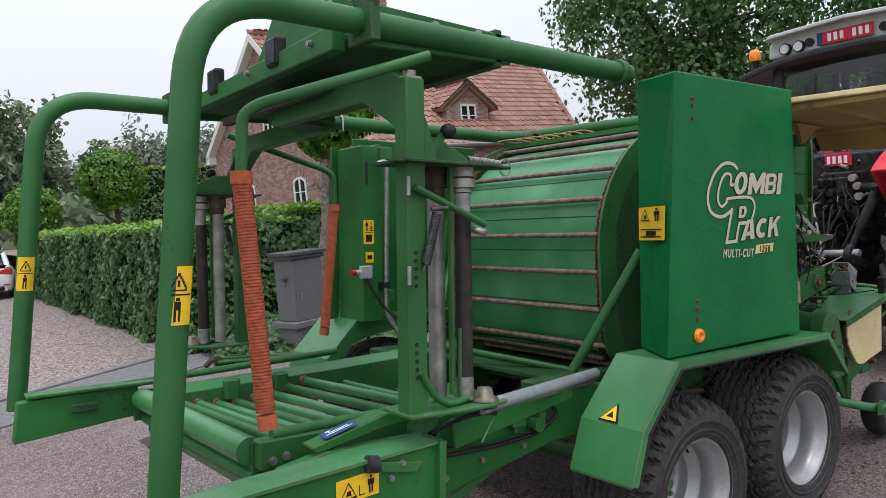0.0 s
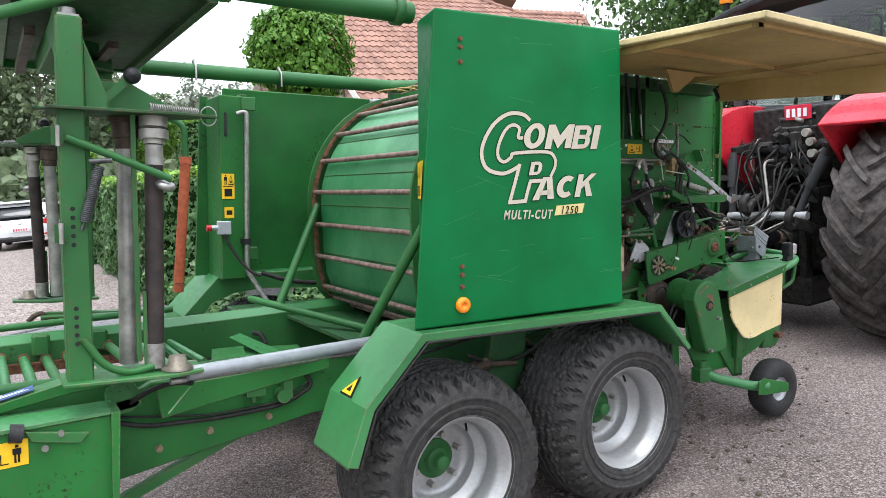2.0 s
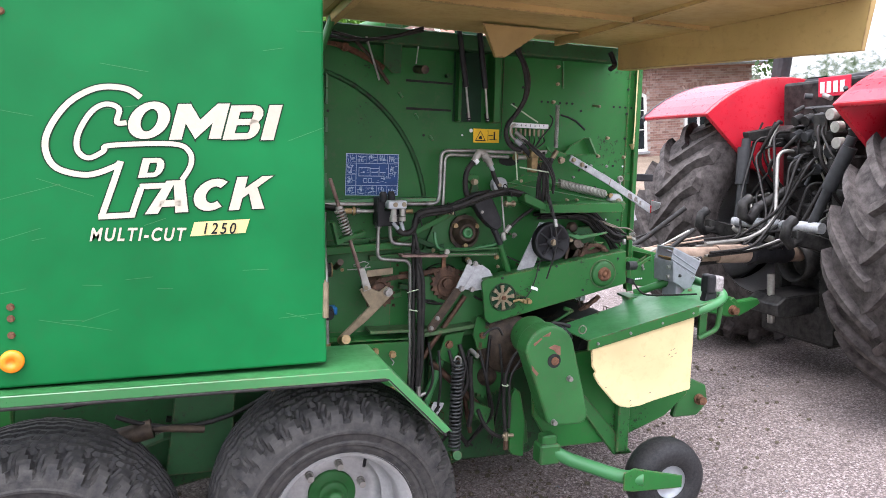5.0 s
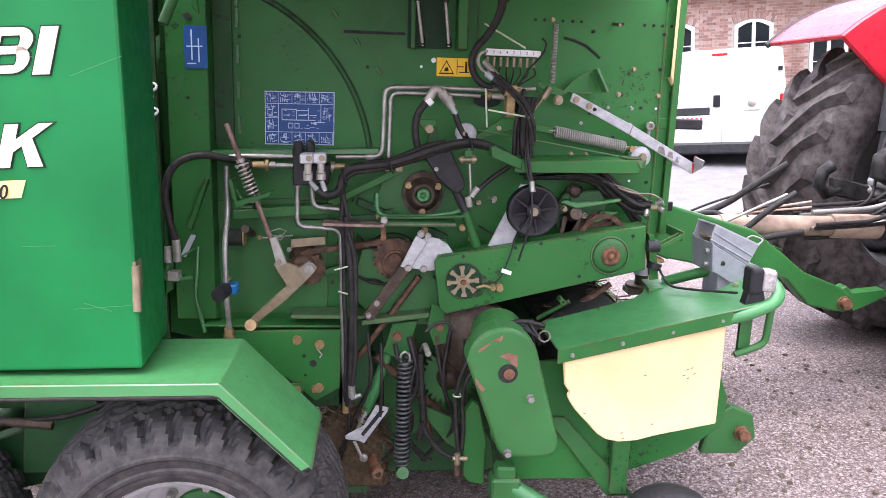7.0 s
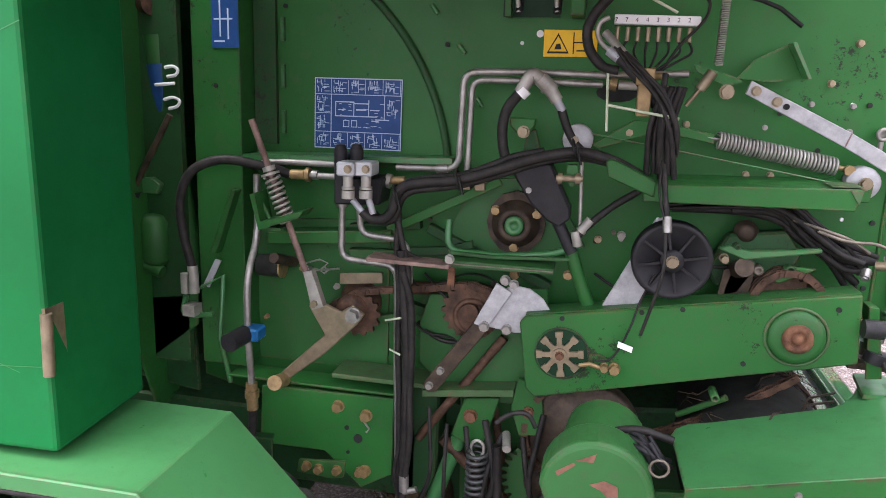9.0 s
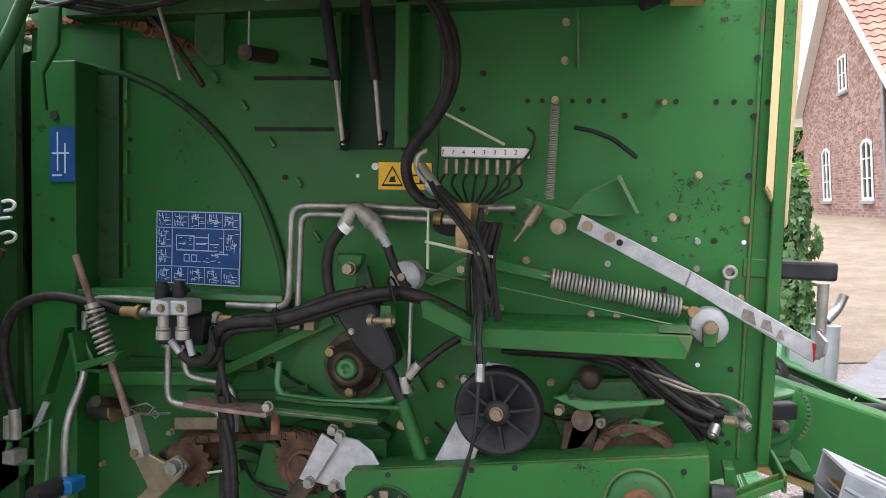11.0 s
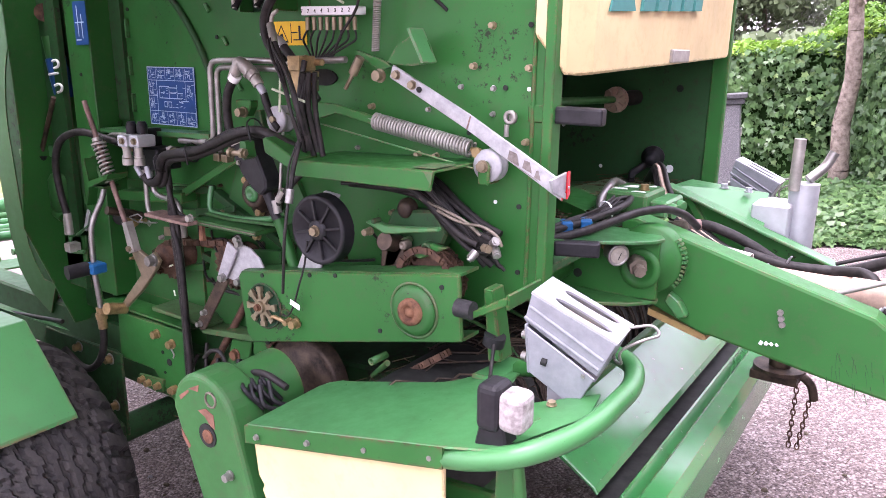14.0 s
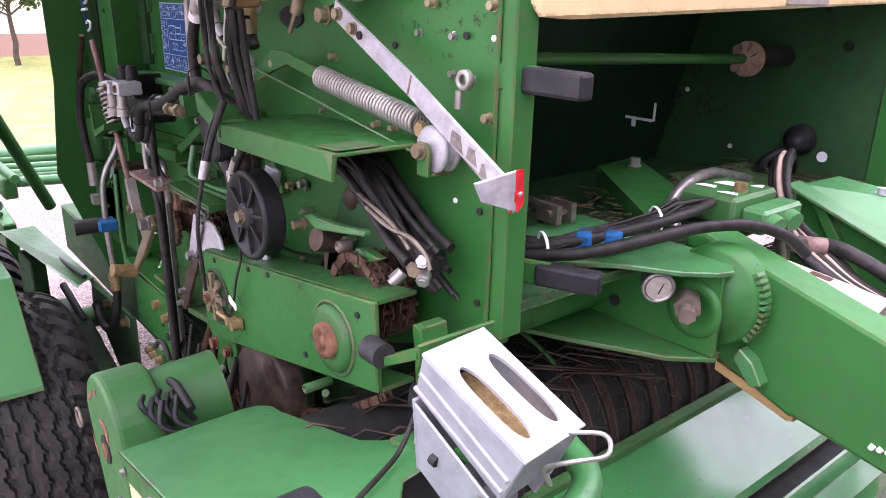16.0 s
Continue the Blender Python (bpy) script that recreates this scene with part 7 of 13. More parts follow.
part("casting", Shape().prism([(5.469, 1.531), (5.602, 1.548), (5.638, 1.495), (5.616, 1.441), (5.526, 1.406), (5.451, 1.402), (5.430, 1.446)], 2.72, 2.76), GREEN_DARK, baler, "grimy green bearing casting", 0.006)
part("casting_lug", Shape().prism([(5.551, 1.442), (5.615, 1.474), (5.665, 1.471), (5.586, 1.431)], 2.68, 2.70), GREEN, baler, "", 0.003)
part("casting_post", Shape().prism([(5.476, 1.439), (5.529, 1.476), (5.539, 1.466), (5.500, 1.398), (5.465, 1.386)], 2.69, 2.72), RUST_GREEN, baler, "", 0.003)
for p, r in (((5.478, 2.640, 1.519), 0.007), ((5.537, 2.680, 1.459), 0.012), ((5.502, 2.680, 1.448), 0.010), ((5.606, 2.680, 1.464), 0.013)):
    part("adjusting_nut", Shape().ring(p, (0, -1, 0), [(r, -0.02), (r, 0.004), (r * 0.6, 0.008), (r * 0.5, 0.0), (0, 0)], 12), gr0.choice((GREEN_DARK, STEEL_GREASY, STEEL)), baler)

# net pulley
px, py, pz = (5.335, 2.600, 1.484)
pul = part("belt_pulley", Shape().ring((px, py, pz), (0, -1, 0), [(0.026, -0.01), (0.026, 0.004), (0.072, 0.004), (0.078, 0.012), (0.086, 0.012), (0.090, 0.004), (0.078, -0.012), (0.090, -0.028), (0.086, -0.032), (0.026, -0.032)], 40), BLACK, baler, "black plastic belt pulley with spokes")
for k in range(8):
    a = k * math.pi / 4 + 0.2
    m = Matrix.Translation((px, py - 0.006, pz)) @ Matrix.Rotation(-a, 4, "Y")
    part("spoke", Shape().box(0.02, 0.076, -0.006, 0.004, -0.003, 0.003, m), BLACK, pul)
part("pulley_hub", Shape().ring((px, py, pz), (0, -1, 0), [(0.026, -0.01), (0.026, 0.014), (0.014, 0.016), (0, 0.016)], 18), BLACK, pul)
bolt(px, py - 0.016, pz, 0.012, (0, -1, 0), BRASS, 0.010, pul)
part("tension_arm", Shape().prism([(5.184, 1.332), (5.298, 1.571), (5.350, 1.566), (5.273, 1.343)], 2.655, 2.665), GALV_WORN, baler, bevel=0.002)
part("shield_plate", Shape().prism([(4.900, 1.268), (4.925, 1.318), (4.946, 1.363), (4.975, 1.379), (5.016, 1.374), (5.050, 1.351), (5.073, 1.317), (5.086, 1.276), (5.027, 1.263), (4.986, 1.257)], 2.645, 2.653), GALV_WORN, baler, "worn pale shield plate", 0.002)
part("link_bar", Shape().prism([(4.935, 1.385), (4.975, 1.363), (4.917, 1.265), (4.882, 1.275)], 2.632, 2.640), GALV_WORN, baler, "", 0.002)
part("link_bar", Shape().prism([(4.882, 1.277), (4.919, 1.260), (4.791, 1.078), (4.769, 1.072), (4.756, 1.089), (4.761, 1.105)], 2.641, 2.649), IRON, baler, "dark flat link bar", 0.002)
for x, y, z, r in ((4.802, 2.640, 1.139, 0.0085), (4.774, 2.640, 1.095, 0.0085), (4.910, 2.631, 1.272, 0.011), (4.965, 2.644, 1.266, 0.011), (4.977, 2.644, 1.383, 0.01), (4.953, 2.660, 1.387, 0.011)):
    bolt(x, y, z, r, (0, -1, 0), STEEL, 0.012)
part("tie_rod", Shape().cyl((4.954, 2.700, 1.223), (4.734, 2.700, 0.910), 0.012, 10), IRON_RUST, baler, "rusty tie rod")
part("hub_plate", Shape().cyl((4.867, 2.775, 1.249), (4.867, 2.785, 1.247), 0.155, 40), GREEN_WORN, baler)
part("hub_rim", Shape().ring((4.857, 2.772, 1.257), (0, -1, 0), [(0.112, 0), (0.112, 0.008), (0.108, 0.008), (0.108, 0)], 40), DARK, baler)
part("rusty_hub", Shape().ring((4.867, 2.770, 1.270), (0, -1, 0), [(0.075, 0.0), (0.070, 0.02), (0.060, 0.02), (0.058, 0.045), (0.064, 0.048), (0.064, 0.06), (0.052, 0.062), (0.050, 0.075), (0.040, 0.08), (0.036, 0.06), (0.0, 0.06)], 28), IRON_RUST, baler, "rusty shaft hub with worn rings")
part("rusty_shaft", Shape().cyl((4.658, 2.760, 1.315), (4.837, 2.760, 1.325), 0.018, 12), RUST, baler)
part("rust_boss", Shape().ring((4.542, 2.775, 1.262), (0, -1, 0), [(0.060, 0), (0.055, 0.02), (0.042, 0.03), (0.040, 0.09), (0.030, 0.10), (0.0, 0.10)], 22), IRON_RUST, baler, "rusty bearing boss")
part("slide_rail", Shape().prism([(4.616, 1.434), (4.810, 1.430), (4.824, 1.434), (4.824, 1.421), (4.616, 1.423)], 2.585, 2.65), RUST_BAR, baler, "rusty sliding rail", 0.001)
part("slide_rail", Shape().prism([(4.801, 1.436), (5.071, 1.435), (5.071, 1.421), (4.801, 1.418)], 2.62, 2.70).prism([(4.808, 1.449), (4.912, 1.446), (5.109, 1.456), (5.105, 1.447), (4.912, 1.437), (4.808, 1.440)], 2.66, 2.70), GREEN_WORN, baler, "stained green sliding rail", 0.001)
part("rail_edge", Shape().prism([(4.801, 1.429), (5.071, 1.430), (5.071, 1.427), (4.801, 1.426)], 2.616, 2.6195), STEEL_GREASY, baler)
part("rail_hanger", Shape().prism([(4.815, 1.419), (4.829, 1.419), (4.830, 1.369), (4.812, 1.369)], 2.63, 2.64), RUST, baler)
for x, y, z, r in ((4.823, 2.600, 1.444, 0.01), (5.103, 2.700, 1.404, 0.01), (4.969, 2.720, 1.389, 0.011), (4.803, 2.740, 1.435, 0.01), (4.741, 2.770, 1.183, 0.009), (4.756, 2.770, 1.272, 0.008), (5.142, 2.770, 1.349, 0.007), (5.169, 2.780, 1.484, 0.008), (5.226, 2.780, 1.499, 0.009), (5.221, 2.730, 1.758, 0.009), (4.489, 2.730, 1.310, 0.007), (4.386, 2.740, 1.351, 0.007), (4.274, 2.750, 1.197, 0.006)):
    bolt(x, y, z, r, (0, -1, 0), gr0.choice((BRASS_DARK, STEEL_DULL, BOLT)), 0.012)
part("stained_ledge", Shape().box(4.50, 4.78, 2.655, 2.76, 1.075, 1.088), RUST_GREEN, baler, "", 0.002)
part("stained_ledge", Shape().prism([(4.749, 1.069), (4.991, 1.099), (4.991, 1.079), (4.749, 1.049)], 2.66, 2.74), RUST_GREEN, baler, "", 0.002)
part("cross_strap", Shape().prism([(4.669, 1.432), (4.781, 1.442), (4.855, 1.465), (4.856, 1.444), (4.781, 1.419), (4.669, 1.409)], 2.73, 2.74), GREEN_DARK, baler, "", 0.002)
# lower left: rod with spring, lever, chains and sprockets
rod = part("pull_rod", Shape().cyl((4.305, 2.580, 1.753), (4.464, 2.600, 1.298), 0.0085, 10), RUST_BAR, baler)
part("rod_spring", Shape().spring((4.352, 2.588, 1.615), (4.393, 2.592, 1.500), 0.019, 0.004, 9, 5, 12), STEEL_DULL, rod)
part("rod_nut", Shape().hexa((4.345, 2.586, 1.638), (0.33, 0, -0.94), 0.017, 0.012).cyl((4.349, 2.587, 1.622), (4.351, 2.587, 1.616), 0.024, 14), STEEL_DULL, rod)
rod.location.y = 0.034
part("clevis", Shape().prism([(4.437, 1.371), (4.459, 1.378), (4.491, 1.284), (4.460, 1.272)], 2.585, 2.61), STEEL_DULL, rod)
part("rod_bracket", Shape().prism([(4.312, 1.570), (4.325, 1.574), (4.339, 1.503), (4.454, 1.537), (4.441, 1.519), (4.334, 1.481)], 2.58, 2.65), GREEN, baler)
lev = part("crank_lever", Shape().prism([(4.451, 1.285), (4.479, 1.300), (4.540, 1.276), (4.574, 1.299), (4.604, 1.273), (4.582, 1.243), (4.495, 1.155), (4.378, 1.060), (4.363, 1.080), (4.496, 1.210)], 2.595, 2.61), BRASS, baler, "yellow zinc plated crank lever", 0.003)
lev.location = (-0.008, 0.040, -0.008)
bolt(*(4.577, 2.595, 1.274), 0.017, (0, -1, 0), STEEL, 0.02, lev)
bolt(*(4.475, 2.585, 1.298), 0.010, (0, -1, 0), BRASS, 0.012, lev)
part("lever_pin", Shape().cyl((4.383, 2.530, 1.087), (4.377, 2.600, 1.067), 0.02, 14), BRASS_DARK, lev)


def sprocket(name, c, r, teeth, mat, depth=0.012, bore=0.3):
    x, y, z = c
    pts = []
    for k in range(teeth * 4):
        a = 2 * math.pi * k / (teeth * 4)
        rr = r if k % 4 in (0, 1) else r * 0.86
        pts.append((x + rr * math.cos(a), z + rr * math.sin(a)))
    ob = part(name, Shape().prism(pts, y, y + depth), mat, baler)
    part("sprocket_hub", Shape().cyl((x, y - 0.02, z), (x, y + depth, z), r * bore, 18), mat, ob)
    return ob


def chain(pts, y, closed=False, mat=None):
    sh = Shape()
    P = [Vector((p[0], y, p[1])) for p in pts]
    step = 0.019
    i = 0
    for a, b in zip(P, P[1:]):
        L = (b - a).length
        n = max(1, int(L / step))
        for k in range(n):
            p = a.lerp(b, (k + 0.5) / n)
            m = Matrix.Translation(p) @ (b - a).to_track_quat("X", "Y").to_matrix().to_4x4()
            w = 0.012 if i % 2 else 0.008
            sh.box(-0.013, 0.013, -0.0085, 0.0085, -w, -w + 0.003, m).box(-0.013, 0.013, -0.0085, 0.0085, w - 0.003, w, m).cyl(m @ Vector((0.0, 0, -0.011)), m @ Vector((0.0, 0, 0.011)), 0.0052, 6)
            i += 1
    return part("drive_chain", sh, mat or IRON_RUST, baler, "oily rusty roller chain")


sprocket("sprocket", (4.558, 2.700, 1.246), 0.062, 14, IRON_RUST)
sprocket("sprocket", (4.863, 2.700, 1.286), 0.078, 18, IRON_RUST)
chain([(4.501, 1.192), (4.486, 1.264), (4.559, 1.309), (4.863, 1.355), (4.942, 1.330), (4.942, 1.261)], 2.70)
bp = [(4.723, 1.232), (4.747, 1.314), (5.054, 1.357), (5.083, 1.031), (4.825, 1.034), (4.725, 1.122)]
part("gear_plate", Shape().prism(bp, 2.72, 2.735), GREEN_WORN, baler, bevel=0.003)
sprocket("sprocket", (5.609, 2.700, 1.377), 0.075, 20, IRON_RUST, 0.05)
chain([(5.609 + 0.080 * math.cos(radians(a)), 1.380 + 0.080 * math.sin(radians(a))) for a in range(-20, 221, 15)], 2.676)
chain([(5.609 + 0.080 * math.cos(radians(a)), 1.380 + 0.080 * math.sin(radians(a))) for a in range(-20, 221, 15)], 2.712)
part("bearing_block", Shape().cyl((5.501, 2.650, 1.470), (5.494, 2.740, 1.441), 0.022, 18).prism([(5.450, 1.336), (5.464, 1.451), (5.535, 1.471), (5.516, 1.344)], 2.69, 2.70), IRON, baler)

# chain guard arm with star wheel and disc
GY = 2.612
ga = [(4.999, 1.298), (5.012, 1.315), (5.745, 1.437), (5.756, 1.278), (5.045, 1.108), (5.022, 1.130)]
guard = part("chain_guard", Shape().prism(ga, GY, GY + 0.012), GREEN, baler, "long green chain guard arm", 0.003)
part("guard_flange", Shape().prism([(5.012, 1.3165), (5.745, 1.4385), (5.745, 1.431), (5.012, 1.309)], GY + 0.012, GY + 0.085), GREEN_WORN, guard)
part("guard_flange", Shape().prism([(5.022, 1.130), (5.045, 1.108), (5.756, 1.278), (5.755, 1.286), (5.045, 1.117), (5.026, 1.136)], GY + 0.012, GY + 0.075), GREEN_WORN, guard)
gx, gz = 5.101, 1.231
part("guard_opening", Shape().cyl((gx + 0.004, GY - 0.002, gz), (gx + 0.004, GY + 0.001, gz), 0.062, 28), DARK_GREEN, guard)
part("opening_rim", Shape().ring((gx + 0.004, GY - 0.002, gz), (0, -1, 0), [(0.066, -0.001), (0.066, 0.003), (0.061, 0.003), (0.061, -0.001)], 28), GREEN_DARK, guard)
# one outline, so that the star is a single stamped piece
spoke_pts = []
for k in range(8):
    for r, da in ((0.024, -0.27), (0.043, -0.13), (0.044, -0.20), (0.057, -0.17), (0.057, 0.17), (0.044, 0.20), (0.043, 0.13), (0.024, 0.27)):
        a = k * math.pi / 4 + 0.1 + da
        spoke_pts.append((gx + r * math.cos(a), gz + r * math.sin(a)))
star_ob = part("star_wheel", Shape().prism(spoke_pts, GY - 0.014, GY - 0.004), BRASS, guard, "small pale yellow star wheel")
part("star_boss", Shape().cyl((gx, GY - 0.022, gz), (gx, GY - 0.012, gz), 0.017, 18), BRASS, star_ob)
bolt(gx, GY - 0.022, gz, 0.009, (0, -1, 0), RUST, 0.008, star_ob)
dx, dz = 5.621, 1.328
part("guard_opening", Shape().ring((dx, GY, dz), (0, -1, 0), [(0.070, -0.002), (0.070, 0.003), (0.064, 0.004), (0.064, -0.002)], 32), RUST_GREEN, guard)
part("hub_disc", Shape().ring((dx, GY, dz), (0, -1, 0), [(0.062, 0.0), (0.060, 0.010), (0.046, 0.013), (0.0, 0.013)], 30), GREEN_WORN, guard)
part("hub_nut", Shape().ring((dx, GY - 0.012, dz), (0, -1, 0), [(0.034, 0.0), (0.032, 0.012), (0.020, 0.016), (0.018, 0.006), (0.012, 0.006), (0.010, 0.012), (0.0, 0.012)], 20), RUST, guard)
part("guard_tab", Shape().prism([(5.168, 1.236), (5.19, 1.240), (5.238, 1.222), (5.236, 1.198), (5.180, 1.206)], GY - 0.004, GY), GREEN, guard)
for x, z, r in ((5.231, 1.209, 0.012), (5.207, 1.210, 0.009)):
    bolt(x, GY - 0.004, z, r, (0, -1, 0), BRASS_DARK, 0.018, guard)
part("lever_link", Shape().tube([(5.150, GY - 0.02, 1.212), (5.172, GY - 0.03, 1.222), (5.195, GY - 0.02, 1.212)], 0.006, 6), BRASS_DARK, guard)
run("guard_wire", [(5.185, GY - 0.01, 1.225), (5.215, GY - 0.02, 1.228), (5.238, GY - 0.02, 1.262), (5.262, GY - 0.02, 1.330), (5.272, GY - 0.01, 1.372), (5.300, 2.59, 1.45)], 0.0028, HOSE, 0.02)
part("tag", Shape().prism([(5.234, 1.284), (5.268, 1.273), (5.266, 1.259), (5.232, 1.270)], GY - 0.028, GY - 0.026), WHITE, guard)
for x, z in ((5.517, 1.252), (5.372, 1.368), (5.282, 1.352), (5.70, 1.400), (5.10, 1.318)):
    hole(x, GY, z, 0.006, guard)
part("stop_arm", Shape().prism([(5.768, 1.352), (5.778, 1.340), (5.882, 1.398), (5.878, 1.414)], 2.600, 2.606).prism([(5.768, 1.352), (5.778, 1.340), (5.882, 1.398), (5.878, 1.414)], 2.632, 2.638).box(5.874, 5.882, 2.60, 2.75, 1.385, 1.42), GREEN, baler, "green bent strap", 0.002)
part("rubber_stop", Shape().cyl((5.750, 2.600, 1.366), (5.792, 2.600, 1.366), 0.021, 18), RUBBER, baler, "black round rubber stop", 0.005)
part("guard_strut", Shape().prism([(5.795, 1.225), (5.830, 1.23), (5.800, 1.398), (5.778, 1.398)], 2.665, 2.672).prism([(5.778, 1.398), (5.800, 1.398), (5.83, 1.23), (5.81, 1.23)], 2.672, 2.72), GREEN, baler, "folded green strut", 0.002)
part("strut_foot", Shape().prism([(5.78, 2.62), (5.86, 2.64), (5.87, 2.76), (5.80, 2.76)], 1.195, 1.205, "z"), GREEN_PALE, baler)
run("lamp_lead", [(5.815, 2.66, 1.29), (5.84, 2.60, 1.22), (5.90, 2.50, 1.235), (5.98, 2.37, 1.262)], 0.0045, HOSE, 0.04)
part("lead_tape", Shape().cyl((5.806, 2.668, 1.268), (5.812, 2.668, 1.292), 0.026, 12), BLACK, baler)
# lower bracket of the guard, chain tensioner and oily chain
part("guard_bracket", Shape().prism([(5.0, 1.135), (5.06, 1.11), (5.075, 0.985), (5.01, 0.975), (4.985, 1.05)], 2.66, 2.672), GREEN, baler, "", 0.002)
bolt(5.03, 2.658, 1.045, 0.013, (0, -1, 0), RUST, 0.012)
hole(5.055, 2.658, 1.10, 0.012)
chain([(5.33, 1.00), (5.44, 1.055), (5.56, 1.13), (5.66, 1.20)], 2.70)
part("cross_pipe", Shape().cyl((5.50, 2.66, 1.145), (5.40, 2.72, 1.06), 0.008, 10), GREEN_WORN, baler)
part("pipe_stub", Shape().ring((5.47, 2.63, 1.150), (0, -1, 0), [(0.010, -0.06), (0.010, 0.0), (0.006, 0.0), (0.006, -0.04)], 14), GREEN_WORN, baler)
# drive below the guard: big disc, toothed wheel, tension spring, cover
part("drive_disc", Shape().ring((5.172, 2.66, 0.992), (0, -1, 0), [(0.142, -0.06), (0.142, -0.02), (0.132, -0.01), (0.118, -0.014), (0.112, 0.0), (0.0, 0.0)], 40), IRON, baler, "dark worn steel disc", 0.0)
arc_pts = [(5.172 + 0.150 * math.cos(radians(a)), 0.992 + 0.150 * math.sin(radians(a))) for a in range(110, 236, 9)]
chain(arc_pts, 2.672)
tw = sprocket("toothed_wheel", (5.074, 2.692, 0.840), 0.108, 28, GREEN_WORN, 0.018, 0.0)
part("wheel_hub", Shape().ring((5.074, 2.692, 0.840), (0, -1, 0), [(0.048, 0.0), (0.046, 0.014), (0.030, 0.018), (0.028, 0.03), (0.0, 0.03)], 22), IRON, tw)
spv = part("tension_spring", Shape().spring((4.908, 2.640, 0.935), (4.903, 2.640, 0.520), 0.0255, 0.0055, 24, 6, 14), SPRING_GREY, baler, "vertical dark coil spring")
part("spring_hook", Shape().tube([(4.907, 2.640, 0.899), (4.889, 2.640, 0.923), (4.891, 2.640, 0.948), (4.906, 2.640, 0.960), (4.923, 2.640, 0.948), (4.924, 2.640, 0.924), (4.911, 2.640, 0.899)], 0.0045, 6, 0.01), STEEL_DULL, spv)
part("spring_eye", Shape().cyl((4.906, 2.640, 0.510), (4.906, 2.640, 0.479), 0.017, 12).cyl((4.906, 2.600, 0.502), (4.906, 2.680, 0.456), 0.022, 16).box(4.88, 4.926, 2.615, 2.665, 0.475, 0.50), GREEN_WORN, spv)
lug = part("spring_lug", Shape().prism([(4.860, 1.049), (4.954, 1.063), (4.950, 1.047), (4.909, 0.900), (4.826, 0.940)], 2.684, 2.694), GREEN, baler, "green lug plate above the spring", 0.003)
bolt(*(4.878, 2.684, 1.003), 0.016, (0, -1, 0), RUST, 0.012, lug)
part("slide_rod", Shape().cyl((4.857, 2.710, 0.956), (4.768, 2.710, 0.693), 0.021, 14), GREEN_PALE, baler, "faded yellow-green rod")
part("rod_fork", Shape().cyl((4.768, 2.700, 0.702), (4.732, 2.680, 0.615), 0.011, 10).cyl((4.760, 2.700, 0.680), (4.752, 2.700, 0.658), 0.017, 8), STEEL_DULL, baler)
part("slide_plate", Shape().prism([(4.804, 0.747), (4.851, 0.737), (4.847, 0.722), (4.762, 0.596), (4.746, 0.605), (4.695, 0.613), (4.691, 0.626), (4.760, 0.666)], 2.65, 2.658), GALV_WORN, baler, "worn galvanised slotted guide plate", 0.002)
part("slot", Shape().prism([(4.820, 0.730), (4.834, 0.724), (4.760, 0.627), (4.750, 0.635)], 2.647, 2.6496), DARK, baler)
part("slide_link", Shape().tube([(4.727, 2.640, 0.610), (4.751, 2.640, 0.553), (4.763, 2.640, 0.542)], 0.006, 8).ring((4.761, 2.640, 0.544), (0, -1, 0), [(0.006, -0.006), (0.015, -0.006), (0.015, 0.006), (0.006, 0.006)], 14), STEEL_DULL, baler)
part("slide_eye", Shape().cyl((4.794, 2.740, 0.490), (4.814, 2.600, 0.501), 0.021, 16), RUST, baler, "rusty roller pin")
part("pin_hole", Shape().cyl((4.815, 2.598, 0.500), (4.815, 2.600, 0.499), 0.011, 12), DARK, baler)
part("green_cam", Shape().cyl((4.801, 2.760, 0.519), (4.800, 2.780, 0.508), 0.062, 24), GREEN_WORN, baler)
part("cam_rim", Shape().ring((4.801, 2.755, 0.521), (0, -1, 0), [(0.062, -0.01), (0.068, 0.0), (0.056, 0.006), (0.052, 0.0)], 24), RUST, baler)
part("support_plate", Shape().prism([(4.974, 0.745), (5.101, 0.686), (5.118, 0.559), (5.068, 0.589), (5.002, 0.672)], 2.66, 2.668), GREEN_WORN, baler, "", 0.003)
part("frame_leg", Shape().prism([(5.114, 0.792), (5.139, 0.831), (5.162, 0.813), (5.194, 0.680), (5.191, 0.507), (5.137, 0.518), (5.116, 0.543), (5.109, 0.741)], 2.50, 2.53), GREEN, baler, "green bent frame leg", 0.004)
part("frame_leg", Shape().prism([(5.177, 0.723), (5.215, 0.660), (5.228, 0.558), (5.197, 0.549)], 2.53, 2.58), GREEN_WORN, baler, "", 0.004)
part("brass_tee", Shape().cyl((5.073, 2.480, 0.624), (5.125, 2.480, 0.622), 0.009, 8).cyl((5.089, 2.480, 0.639), (5.091, 2.480, 0.601), 0.011, 8), BRASS, baler, "brass tee fitting")
part("tee_end", Shape().cyl((5.091, 2.480, 0.601), (5.090, 2.480, 0.560), 0.012, 8), IRON_RUST, baler)
